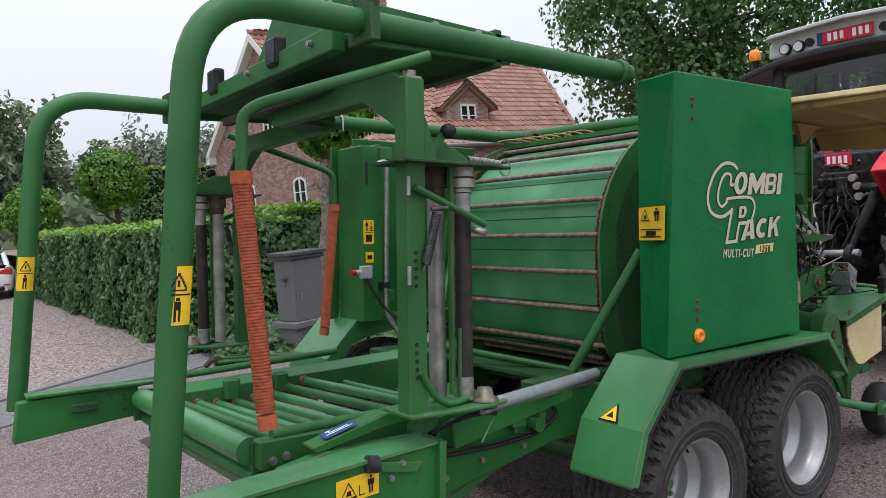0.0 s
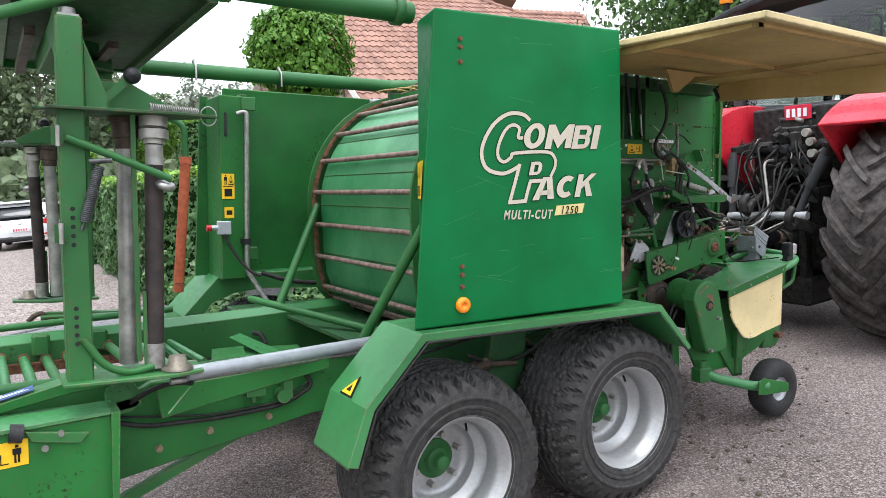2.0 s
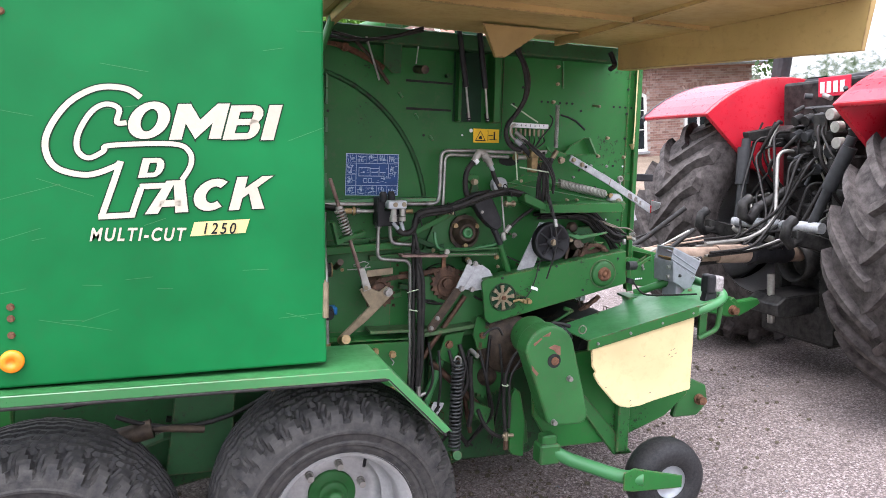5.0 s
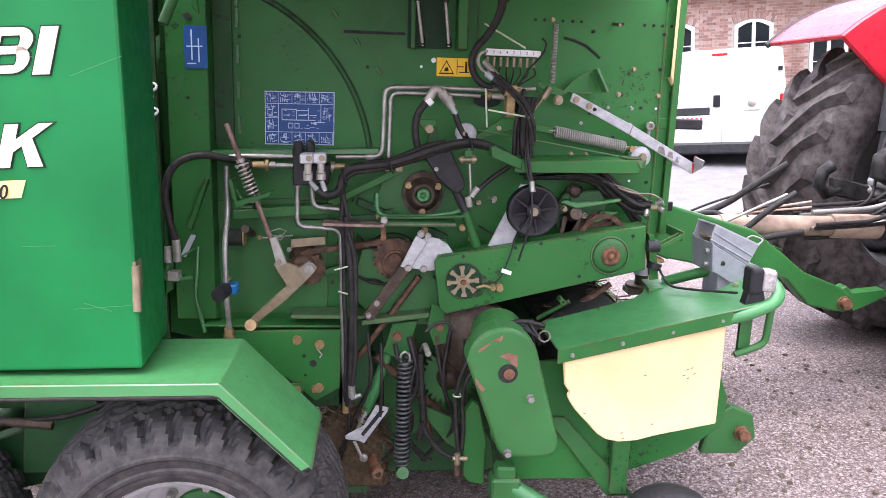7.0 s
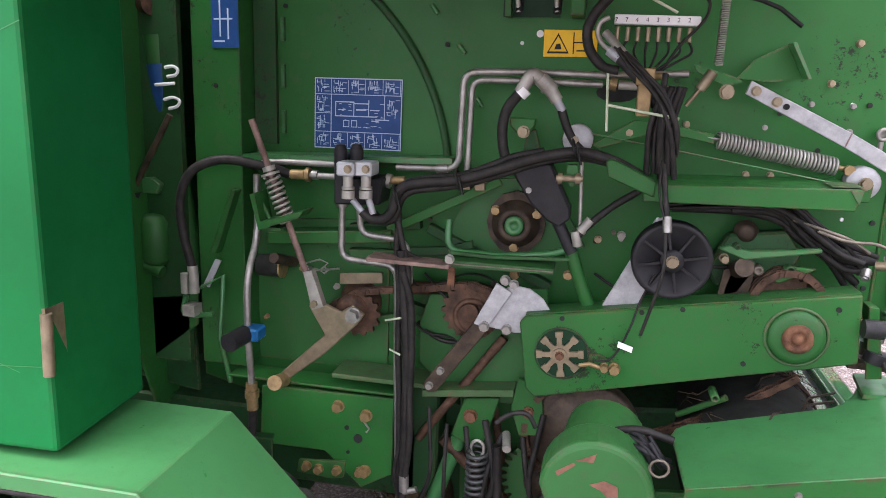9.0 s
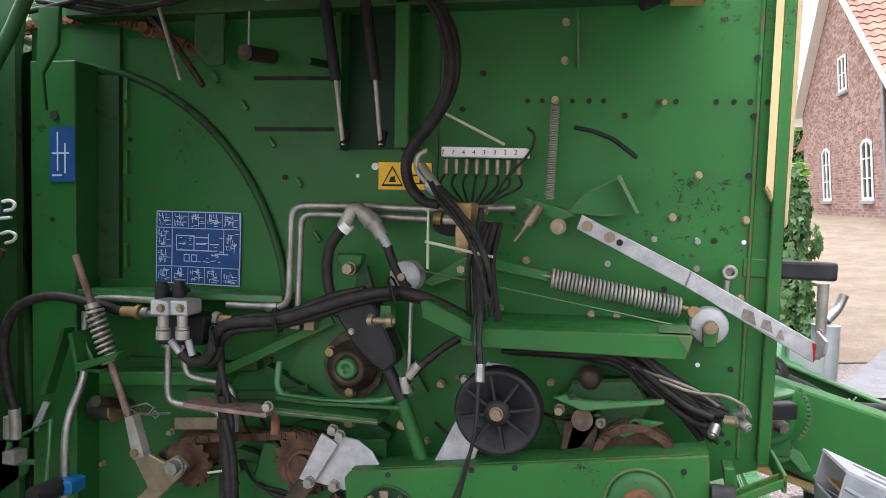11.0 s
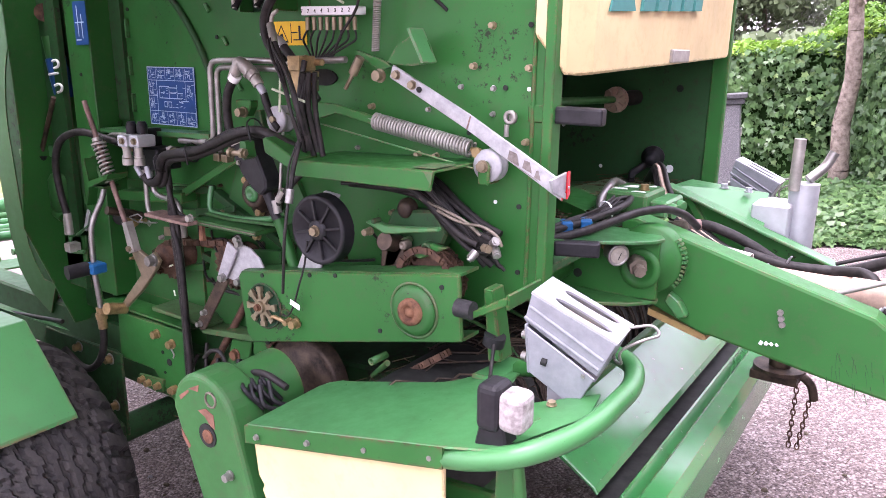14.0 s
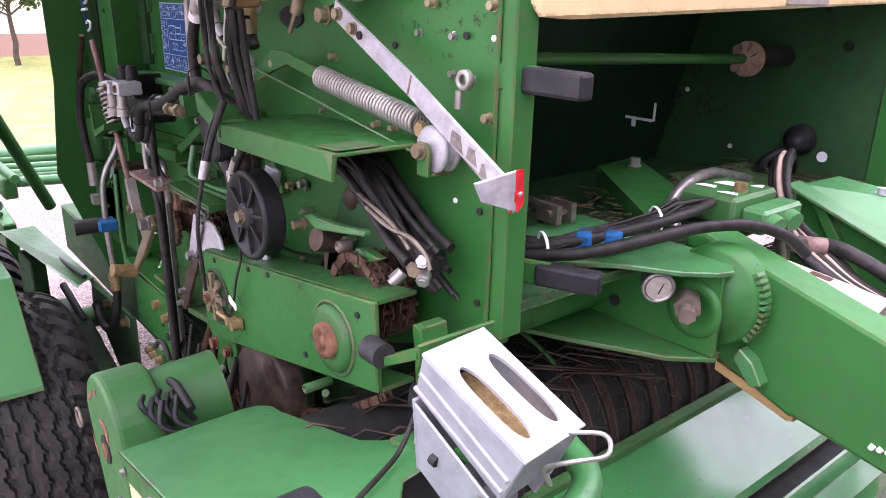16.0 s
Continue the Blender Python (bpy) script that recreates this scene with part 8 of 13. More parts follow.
for pts, r in (([(5.158, 2.500, 1.016), (5.116, 2.500, 0.978), (5.086, 2.500, 0.900), (5.078, 2.500, 0.821), (5.086, 2.500, 0.710), (5.097, 2.500, 0.624)], 0.0085), ([(5.152, 2.490, 0.964), (5.107, 2.490, 0.905), (5.099, 2.490, 0.836), (5.110, 2.490, 0.736), (5.106, 2.490, 0.654)], 0.007), ([(4.966, 2.520, 0.740), (4.992, 2.520, 0.674), (5.041, 2.520, 0.621), (5.084, 2.520, 0.602)], 0.0095), ([(5.164, 2.440, 1.058), (5.214, 2.440, 1.120), (5.282, 2.440, 1.143), (5.362, 2.440, 1.122)], 0.009), ([(4.959, 2.620, 0.960), (4.966, 2.620, 0.838), (4.980, 2.620, 0.712), (4.963, 2.620, 0.627)], 0.012), ([(4.969, 2.500, 1.081), (4.998, 2.500, 1.109), (5.042, 2.500, 1.119), (5.062, 2.500, 1.082)], 0.006)):
    part("hydraulic_hose", Shape().tube(pts, r, 8, 0.05, 5), HOSE, baler)
part("cable_tie", Shape().ring((5.084, 2.495, 0.853), (0, 0, 1), [(0.015, -0.003), (0.018, 0), (0.015, 0.003)], 12), CABLE_TIE, baler)
part("pipe_stub", Shape().cyl((4.978, 2.660, 0.976), (4.987, 2.600, 0.964), 0.011, 12), STEEL_DULL, baler)
part("lock_ring", Shape().tube([Vector((5.317, 2.250, 1.152)) + Vector((0.018 * math.cos(k * 0.6), 0, 0.018 * math.sin(k * 0.6))) for k in range(12)], 0.003, 5), STEEL_GREASY, baler)
cv = [(5.203 + 0.116 * math.cos(radians(a)), 1.044 + 0.116 * math.sin(radians(a))) for a in range(14, 190, 11)] + [(5.195, 0.755), (5.205, 0.728), (5.235, 0.712), (5.365, 0.712), (5.388, 0.722), (5.401, 0.742), (5.402, 0.765)]
cover = part("gearbox_cover", Shape().prism(cv, 2.308, 2.41), GREEN_WORN, baler, "rounded green gear cover with chipped paint", 0.014, seg=3)
part("cover_hole", Shape().cyl((5.221, 2.305, 1.007), (5.221, 2.309, 1.007), 0.031, 24), DARK, cover)
part("shaft_end", Shape().cyl((5.224, 2.302, 1.006), (5.224, 2.312, 1.006), 0.018, 18), RUST, cover)
for x, z in ((5.297, 0.925), (5.232, 0.735)):
    bolt(x, 2.307, z, 0.011, (0, -1, 0), STEEL, 0.016, cover)
for pts in ([(5.16, 1.115), (5.20, 1.135), (5.195, 1.115)], [(5.115, 0.995), (5.15, 0.955), (5.142, 0.945), (5.12, 0.97)], [(5.19, 1.065), (5.22, 1.078), (5.248, 1.068), (5.25, 1.03), (5.235, 1.035), (5.215, 1.055)], [(5.125, 1.075), (5.16, 1.105), (5.155, 1.11), (5.12, 1.085)]):
    part("chipped_paint", Shape().prism(pts, 2.3065, 2.3075), RUST_PINK, cover)
part("cover_tube", Shape().cyl((5.203, 2.40, 1.044), (5.222, 2.555, 1.062), 0.092, 24), GREEN_WORN, baler)
clutter = Shape()
for k in range(7):
    a = Vector((5.27 + 0.02 * (k % 3), 2.38 + 0.01 * k, 1.13))
    clutter.tube([a, a + Vector((0.03, -0.02, -0.02 * (k % 3))), a + Vector((0.05, 0.02, -0.06))], 0.006, 5, 0.02)
tagged(part("hose_end", clutter, BLACK, baler), "short black hose ends", kind="stuff")

# ---- pickup: covers, guard, loop bumper, wheel ----
top = Shape().prism([(5.375, 2.295), (5.93, 2.285), (6.03, 2.29), (6.05, 2.44), (5.90, 2.56), (5.87, 2.70), (5.80, 2.715), (5.77, 2.655), (5.745, 2.625), (5.715, 2.605), (5.67, 2.60), (5.46, 2.585), (5.41, 2.588), (5.38, 2.57), (5.368, 2.54)], 0.0, 0.006, "z")
def on_top(p):
    return (p[0], p[1], 1.085 + (p[0] - 5.375) * 0.243 + p[2])
top.v = [on_top(p) for p in top.v]
cov = part("pickup_cover", top, GREEN_PALE, baler, "faded green curved sheet cover over the pickup", 0.003)
lipf = Shape().add([on_top((5.375, 2.293, 0.006)), on_top((5.93, 2.283, 0.006)), on_top((5.93, 2.283, -0.04)), on_top((5.375, 2.293, -0.04)), on_top((5.375, 2.301, 0.0)), on_top((5.93, 2.291, 0.0)), on_top((5.93, 2.291, -0.04)), on_top((5.375, 2.301, -0.04))], [(0, 1, 2, 3), (7, 6, 5, 4), (0, 4, 5, 1), (3, 2, 6, 7), (0, 3, 7, 4), (1, 5, 6, 2)])
part("cover_lip", lipf, GREEN, cov)
for x in (5.42, 5.58, 5.74, 5.90):
    bolt(x, 2.290, 1.065 + (x - 5.375) * 0.243, 0.006, (0, -1, 0), STEEL, 0.006, cov)
gd = [(5.395, 1.055), (5.922, 1.175), (5.925, 0.832), (5.725, 0.792), (5.66, 0.775), (5.60, 0.770), (5.555, 0.780), (5.526, 0.798), (5.48, 0.848), (5.445, 0.885), (5.424, 0.915), (5.415, 0.935), (5.422, 0.948), (5.405, 0.97)]
part("plastic_guard", Shape().prism(gd, 2.300, 2.312), CREAM, baler, "cream plastic side guard with scuffs", 0.003)
for x, z in ((5.80, 1.02), (5.825, 1.005), (5.79, 1.0), (5.815, 1.025), (5.805, 0.99), (5.60, 0.80), (5.605, 0.78), (5.70, 0.83), (5.47, 0.87), (5.66, 1.0)):
    part("scuff_mark", Shape().prism([(x, z), (x + 0.013, z + 0.003), (x + 0.008, z + 0.006)], 2.2985, 2.2995), RUST_BAR, baler)
loop = part("loop_bumper", Shape().tube([(5.90, 2.31, 1.185), (5.98, 2.292, 1.212), (6.085, 2.305, 1.250), (6.152, 2.42, 1.268), (6.162, 2.62, 1.282), (6.125, 2.715, 1.288), (6.03, 2.745, 1.290)], 0.021, 14, 0.12, 8), GREEN_PALE, baler, "bent green tubular bumper loop")
part("loop_leg", Shape().tube([(6.07, 2.31, 1.235), (6.075, 2.33, 1.10), (5.98, 2.34, 1.06)], 0.012, 8, 0.03), GREEN_WORN, loop)
part("loop_leg", Shape().box(6.00, 6.04, 2.36, 2.375, 1.05, 1.25), GREEN_WORN, loop)
part("cover_wing", Shape().add([(5.95, 2.30, 1.232), (5.95, 2.47, 1.232), (5.985, 2.50, 1.240), (6.11, 2.575, 1.268), (6.13, 2.47, 1.270), (6.06, 2.34, 1.255), (6.01, 2.305, 1.245)], [(0, 1, 2, 3, 4, 5, 6)]).add([(5.95, 2.30, 1.228), (5.95, 2.47, 1.228), (5.985, 2.50, 1.236), (6.11, 2.575, 1.264), (6.13, 2.47, 1.266), (6.06, 2.34, 1.251), (6.01, 2.305, 1.241)], [(6, 5, 4, 3, 2, 1, 0)]), GREEN_PALE, cov)
bolt(6.04, 2.50, 1.254, 0.009, (0, 0, 1), BOLT, 0.006, cov)
lamp = part("marker_lamp", Shape().box(5.985, 6.032, 2.300, 2.362, 1.272, 1.362), BLACK, baler, "black marker lamp with a cloudy clear lens", 0.014, seg=3)
part("lamp_foot", Shape().prism([(5.975, 1.215), (6.05, 1.235), (6.04, 1.285), (5.99, 1.285)], 2.31, 2.352), BLACK, lamp, "", 0.004)
part("lens", Shape().box(6.028, 6.078, 2.303, 2.359, 1.280, 1.354), FOG_LENS, lamp, "cloudy clear lens", 0.014, seg=3)
# grey wheel chock in its holder
def chock(p, rz, tip_deg=30):
    """Folded steel wheel chock with two rounded slots, standing in a grey holder."""
    hold = Matrix.Translation(p) @ Matrix.Rotation(radians(rz), 4, "Z")
    tip = hold @ Matrix.Rotation(radians(tip_deg), 4, "Y")
    body = Shape()
    for sd in (-1, 1):
        body.prism([(-0.096, 0.0), (0.096, 0.0), (0.092, -0.082), (-0.085, -0.06)], sd * 0.054, sd * 0.059, m=tip)
        for w0, w1 in ((-0.026, -0.044), (-0.052, -0.066)):
            body.tube([tip @ Vector((-0.088, sd * 0.059, w0)), tip @ Vector((0.088, sd * 0.059, w1))], 0.0045, 6)
    body.box(0.089, 0.094, -0.058, 0.058, -0.080, -0.004, tip)
    c = part("wheel_chock", body, CHOCK_GREY, baler, "grey galvanised folded wheel chock", 0.002)
    face = Shape()
    half = [(-0.105, 0.066), (0.105, 0.066), (0.105, 0.0), (-0.105, 0.0)]
    for sd in (-1, 1):
        n = 24
        rim, core = [], []
        for i in range(n):
            t = 2 * math.pi * i / n
            cx_, sx_ = math.cos(t), math.sin(t)
            k = 1 / max(abs(cx_), abs(sx_))
            rim.append((0.097 * cx_ * k, sd * (0.0295 + 0.0295 * sx_ * k)))
            core.append((0.01 + 0.064 * (abs(cx_) ** 0.6) * (1 if cx_ >= 0 else -1), sd * (0.028 + 0.0145 * sx_)))
        top = [tip @ Vector((*r, 0.004)) for r in rim + core]
        low = [tip @ Vector((*r, -0.001)) for r in rim + core]
        fs = []
        for i in range(n):
            j = (i + 1) % n
            fs += [(i, j, n + j, n + i), (2 * n + i, 3 * n + i, 3 * n + j, 2 * n + j), (i, 2 * n + i, 2 * n + j, j), (n + i, n + j, 3 * n + j, 3 * n + i)]
        face.add(top + low, fs)
    part("chock_face", face, GALV_PALE, c)
    part("chock_inside", Shape().box(-0.07, 0.066, -0.055, 0.055, -0.045, -0.04, tip), STRAW, c, "dry chaff inside the chock")
    for sd in (-1, 1):
        hb = part("chock_holder", Shape().prism([(-0.093, -0.030), (0.053, -0.112), (0.016, -0.184), (-0.083, -0.128)], sd * 0.064, sd * 0.069, m=hold), CHOCK_GREY, c, "", 0.002)
        if sd < 0:
            part("oval_hole", Shape().tube([hold @ Vector((-0.057, -0.0695, -0.097)), hold @ Vector((-0.046, -0.0695, -0.099))], 0.008, 8), DARK, hb)
            bolt(*(hold @ Vector((0.030, -0.0695, -0.110))), 0.004, (0, -1, 0), STEEL, 0.003, hb)
    part("holder_back", Shape().prism([(-0.098, -0.026), (-0.092, -0.026), (-0.082, -0.130), (-0.088, -0.130)], -0.069, 0.069, m=hold), CHOCK_GREY, c, "", 0.002)
    for dy, dz in ((-0.045, -0.058), (-0.045, -0.105)):
        bolt(*(hold @ Vector((-0.096, dy, dz))), 0.010, (-1, 0, 0), STEEL, 0.010, c)
    part("holder_leg", Shape().box(-0.050, 0.0, -0.050, 0.050, -0.26, -0.13, hold), CHOCK_GREY, c, "", 0.003)
    w = [tip @ Vector(v) for v in ((0.095, 0.02, 0.01), (0.13, 0.05, 0.03), (0.155, 0.02, 0.03), (0.13, -0.02, 0.02), (0.10, -0.02, -0.03), (0.12, 0.0, -0.06), (0.10, 0.02, -0.07), (0.09, 0.0, -0.04))]
    part("wire_clip", Shape().tube(w, 0.0033, 6, 0.03), STEEL, c)
    return c


chock((6.046, 2.610, 1.420), 6, 22.6)
chock((5.985, 4.46, 1.468), 0, 24)
part("chock_post", Shape().tube([(5.86, 2.70, 1.21), (5.95, 2.66, 1.25), (6.02, 2.62, 1.28)], 0.02, 8), GREEN, baler)
# pickup body: side plate, wind guard, tines drum
part("pickup_side", Shape().prism([(5.18, 0.98), (5.95, 1.05), (6.03, 0.86), (6.02, 0.76), (5.90, 0.66), (5.62, 0.56), (5.30, 0.56), (5.20, 0.72)], 2.44, 2.46), GREEN, baler, bevel=0.004)
part("pickup_side", Shape().prism([(5.18, 0.98), (5.95, 1.05), (6.03, 0.86), (6.02, 0.76), (5.90, 0.66), (5.62, 0.56), (5.30, 0.56), (5.20, 0.72)], 4.54, 4.56), GREEN, baler, bevel=0.004)
part("side_rib", Shape().box(5.62, 5.68, 2.40, 2.44, 0.52, 0.80).prism([(5.38, 0.80), (5.45, 0.80), (5.72, 0.50), (5.62, 0.50)], 2.42, 2.44), GREEN_WORN, baler, bevel=0.005)
part("roller_end", Shape().prism([(5.96, 0.64), (5.99, 0.78), (6.06, 0.825), (6.14, 0.79), (6.16, 0.70), (6.10, 0.64)], 2.455, 2.49), GREEN_WORN, baler, bevel=0.006)
bolt(6.10, 2.455, 0.723, 0.022, (0, -1, 0), RUST, 0.03)
band = Shape()
arc = [radians(2 + 11 * k) for k in range(13)]
for w, r in ((-0.016, 0.188), (-0.010, 0.198), (0.010, 0.198), (0.016, 0.188)):
    band.tube([(r * math.cos(a), w, r * math.sin(a)) for a in arc], 0.003, 5)
rim = [(0.197 * math.cos(a), 0.197 * math.sin(a)) for a in arc]
band.add([Vector((x, w, z)) for x, z in rim for w in (-0.014, 0.014)], [(2 * k, 2 * k + 1, 2 * k + 3, 2 * k + 2) for k in range(len(rim) - 1)])
first = part("stripper_band", band, TINE_RUST, baler)
first.location = (5.60, 2.91, 0.95)
for i in range(1, 22):
    twin = new("stripper_band", first.data)
    twin.parent = baler
    twin.location = (5.60, 2.91 + 0.077 * i, 0.95)
for i in range(6):
    y = 2.99 + 0.16 * i
    part("guard_rod", Shape().tube([(5.712, y, 0.990), (5.725, y - 0.01, 1.085), (5.66, y - 0.02, 1.155), (5.52, y - 0.03, 1.195)], 0.0055, 7, 0.04), GREEN_WORN, baler, "thin bent green rod over the pickup")
tines = Shape()
rng = random.Random(3)
for i in range(90):
    y = 2.48 + 2.04 * rng.random()
    a = radians(rng.uniform(50, 150))
    p = Vector((5.60 + 0.14 * math.cos(a), y, 0.97 + 0.14 * math.sin(a)))
    tines.tube([p, p + Vector((0.04, 0.06, 0.05)), p + Vector((0.14, 0.16 + 0.1 * rng.random(), 0.03 * rng.random()))], 0.003, 4)
tagged(part("tine_mass", tines, IRON, baler), "dark curved pickup tines", kind="stuff")
part("pickup_drum", Shape().cyl((5.60, 2.46, 0.95), (5.60, 4.54, 0.95), 0.19, 24), DARK, baler)
hay = Shape()
for i in range(300):
    p = Vector((rng.uniform(5.42, 5.72), rng.uniform(2.5, 3.5), 1.03 + 0.09 * rng.random()))
    a = rng.uniform(0, 6.28)
    L = rng.uniform(0.03, 0.09)
    q = p + Vector((math.cos(a) * L, math.sin(a) * L, rng.uniform(-0.02, 0.02)))
    hay.add([p, q, q + Vector((0, 0, 0.002)), p + Vector((0, 0, 0.002))], [(0, 1, 2, 3)])
for i in range(700):
    a, r = radians(rng.uniform(4, 110)), rng.uniform(0.188, 0.212)
    p = Vector((5.60 + r * math.cos(a), rng.uniform(2.9, 4.4), 0.95 + r * math.sin(a)))
    way = Vector((-math.sin(a) * rng.uniform(-1, 1), rng.uniform(-1, 1), math.cos(a) * rng.uniform(-1, 1))).normalized()
    q = p + way * rng.uniform(0.02, 0.06)
    hay.add([p, q, q + Vector((0.001, 0, 0.0016)), p + Vector((0.001, 0, 0.0016))], [(0, 1, 2, 3)])
tagged(part("hay", hay, HAY_DARK, baler), "dry hay caught on the pickup", kind="stuff")
part("wind_guard", Shape().prism([(5.70, 0.985), (5.715, 0.995), (5.978, 0.824), (5.990, 0.806), (5.980, 0.802), (5.968, 0.818), (5.70, 0.978)], 2.92, 4.45), GREEN_WET, baler, "broad worn green sheet of the wind guard", 0.003)
part("guard_lip", Shape().prism([(5.797, 0.935), (5.797, 0.962), (5.817, 0.953), (5.817, 0.930)], 2.93, 4.44), GREEN_WORN, baler, "", 0.003)
part("wind_guard_bar", Shape().prism([(x - 0.150, z - 0.318) for x, z in [(6.186, 1.03), (6.186, 1.126), (6.194, 1.126), (6.216, 1.090), (6.226, 1.116), (6.283, 1.110), (6.308, 1.090), (6.322, 0.99), (6.316, 0.985), (6.300, 1.080), (6.278, 1.096), (6.232, 1.100), (6.216, 1.072), (6.196, 1.04)]], 2.95, 4.50), GREEN_WET, baler, "long green angle bar in front of the pickup", 0.003)
# dark strip painted in for the shaded gap between sheet and bar
part("guard_recess", Shape().box(5.97, 6.04, 2.96, 4.45, 0.765, 0.775), DARK, baler)
# castor wheel of the pickup
cw = new("castor_wheel")
cw.parent = baler
cx, cz, cr = 5.770, 0.451, 0.185
part("tyre", Shape().ring((cx, 2.17, cz), (0, 1, 0), [(0.075, 0.02), (0.10, 0.005), (0.145, 0.0), (0.172, 0.02), (0.182, 0.05), (cr, 0.075), (0.182, 0.10), (0.172, 0.13), (0.145, 0.15), (0.10, 0.145), (0.075, 0.13)], 44), RUBBER, cw)
part("rim", Shape().ring((cx, 2.17, cz), (0, 1, 0), [(0.08, 0.018), (0.078, 0.03), (0.06, 0.045), (0.03, 0.03), (0.0, 0.03)], 32), GALV, cw)
bolt(cx, 2.195, cz, 0.018, (0, -1, 0), STEEL, 0.02, cw)
part("fork_arm", Shape().prism([(5.50, 0.54), (5.55, 0.555), (5.80, 0.495), (5.80, 0.44), (5.55, 0.45), (5.50, 0.46)], 2.15, 2.16), GREEN, baler, bevel=0.003)
part("fork_tube", Shape().tube([(5.26, 2.36, 0.585), (5.33, 2.34, 0.545), (5.52, 2.20, 0.50), (5.60, 2.16, 0.50)], 0.030, 12, 0.06), GREEN_PALE, baler)
part("fork_block", Shape().box(5.19, 5.29, 2.33, 2.41, 0.53, 0.62).box(5.205, 5.275, 2.34, 2.40, 0.61, 0.66), GREEN_WORN, baler, bevel=0.008)

# ---- front: drawbar, side beams, hoses, hood ----
hood = Shape().add([(5.838, 2.752, 2.40), (5.838, 2.752, 1.952), (5.889, 2.797, 1.868), (5.889, 2.797, 2.40), (5.83, 4.24, 2.40), (5.83, 4.24, 1.99), (5.875, 4.20, 1.915), (5.875, 4.20, 2.40), (5.91, 2.90, 1.872), (5.895, 4.10, 1.905), (5.915, 2.90, 2.40), (5.90, 4.10, 2.40)], [(0, 1, 2, 3), (3, 2, 8, 10), (10, 8, 9, 11), (11, 9, 6, 7), (7, 6, 5, 4), (2, 6, 9, 8), (1, 5, 6, 2), (0, 3, 10, 11, 7, 4)])
hood_ob = part("front_hood", hood, CREAM, baler, "cream painted front hood with angled lower edge", 0.006)
part("hood_catch", Shape().box(5.892, 5.912, 3.45, 3.61, 1.895, 1.932), STEEL_DULL, hood_ob, bevel=0.003)
part("painted_emblem", Shape().prism([(2.96, 2.012), (3.12, 2.02), (3.10, 2.06), (2.98, 2.052)], 5.9125, 5.9175, "x").prism([(2.99, 2.06), (3.09, 2.065), (3.065, 2.16), (3.015, 2.157)], 5.9125, 5.9175, "x"), TEAL, hood_ob)
for y0, w0 in ((3.17, 0.085), (3.28, 0.075), (3.38, 0.085), (3.49, 0.085), (3.60, 0.07)):
    z0 = 2.012 + 0.047 * (y0 - 2.96)
    part("painted_block", Shape().prism([(y0, z0), (y0 + w0, z0 + 0.004), (y0 + w0 + 0.03, z0 + 0.17), (y0 + 0.03, z0 + 0.166)], 5.910 - 0.006 * (y0 - 2.9) / 1.4, 5.9175, "x"), TEAL, hood_ob)
beam = [(5.852, 1.464), (5.90, 1.468), (6.20, 1.386), (6.52, 1.300), (6.785, 1.105), (6.976, 1.034), (7.023, 1.001), (7.040, 0.951), (7.017, 0.915), (6.966, 0.917), (6.821, 0.947), (6.70, 1.071), (6.44, 1.108), (6.13, 1.162), (6.118, 1.160), (5.97, 1.216), (5.87, 1.27)]
db = part("drawbar", Shape().prism(beam, 3.295, 3.385), GREEN, baler, "heavy green drawbar beam with scraped paint", 0.010, seg=2)
for x, z in ((6.305, 1.270), (6.309, 1.254), (6.313, 1.238)):
    bolt(x, 3.295, z, 0.007, (0, -1, 0), STEEL, 0.008, db)
for k in range(4):
    part("weld_spot", Shape().cyl((6.266 + 0.013 * k, 3.294, 1.172 + 0.002 * k), (6.270 + 0.013 * k, 3.294, 1.181), 0.005, 6), WHITE, db)
scr = Shape()
rng = random.Random(21)
for i in range(60):
    x = rng.uniform(6.42, 6.85)
    z = 1.15 - (x - 6.5) * 0.20 + rng.uniform(-0.05, 0.05)
    scr.add([(x, 3.2943, z), (x + 0.002, 3.2943, z), (x + rng.uniform(0.0, 0.02), 3.2943, z - rng.uniform(0.02, 0.06))], [(0, 1, 2)])
part("scrape_mark", scr, GREEN_DARK, db)
part("end_collar", Shape().ring((5.955, 3.25, 1.365), (0, -1, 0), [(0.0, 0.025), (0.066, 0.025), (0.068, 0.008), (0.092, 0.006), (0.097, 0.0), (0.097, -0.05)], 36), GREEN, db, "round green end collar", 0.0)
teeth = Shape()
for k in range(12):
    a = radians(-38 + 7 * k)
    m = Matrix.Translation((5.955 + 0.101 * math.cos(a), 3.262, 1.365 + 0.101 * math.sin(a))) @ Matrix.Rotation(-a, 4, "Y")
    teeth.box(-0.006, 0.006, -0.012, 0.012, -0.0035, 0.0035, m)
part("collar_tooth", teeth, GREEN_PALE, db)
part("stop_key", Shape().prism([(6.02, 1.275), (6.05, 1.255), (6.075, 1.215), (6.05, 1.205), (6.01, 1.25)], 3.262, 3.295), GREEN_PALE, db, "", 0.003)
# bracket between the side plate and the drawbar
web = part("drawbar_bracket", Shape().prism([(5.60, 1.430), (6.004, 1.430), (6.006, 1.268), (5.60, 1.255)], 3.195, 3.207), GREEN, baler, "green bracket plate with two holes", 0.002)
top_fl = [(5.60, 2.93), (5.757, 2.965), (5.867, 3.075), (5.955, 3.13), (6.0, 3.18), (6.012, 3.215), (5.99, 3.25), (5.90, 3.27), (5.60, 3.27)]
part("bracket_flange", Shape().prism(top_fl, 1.430, 1.440, "z"), GREEN_PALE, web, "dusty green top flange", 0.002)
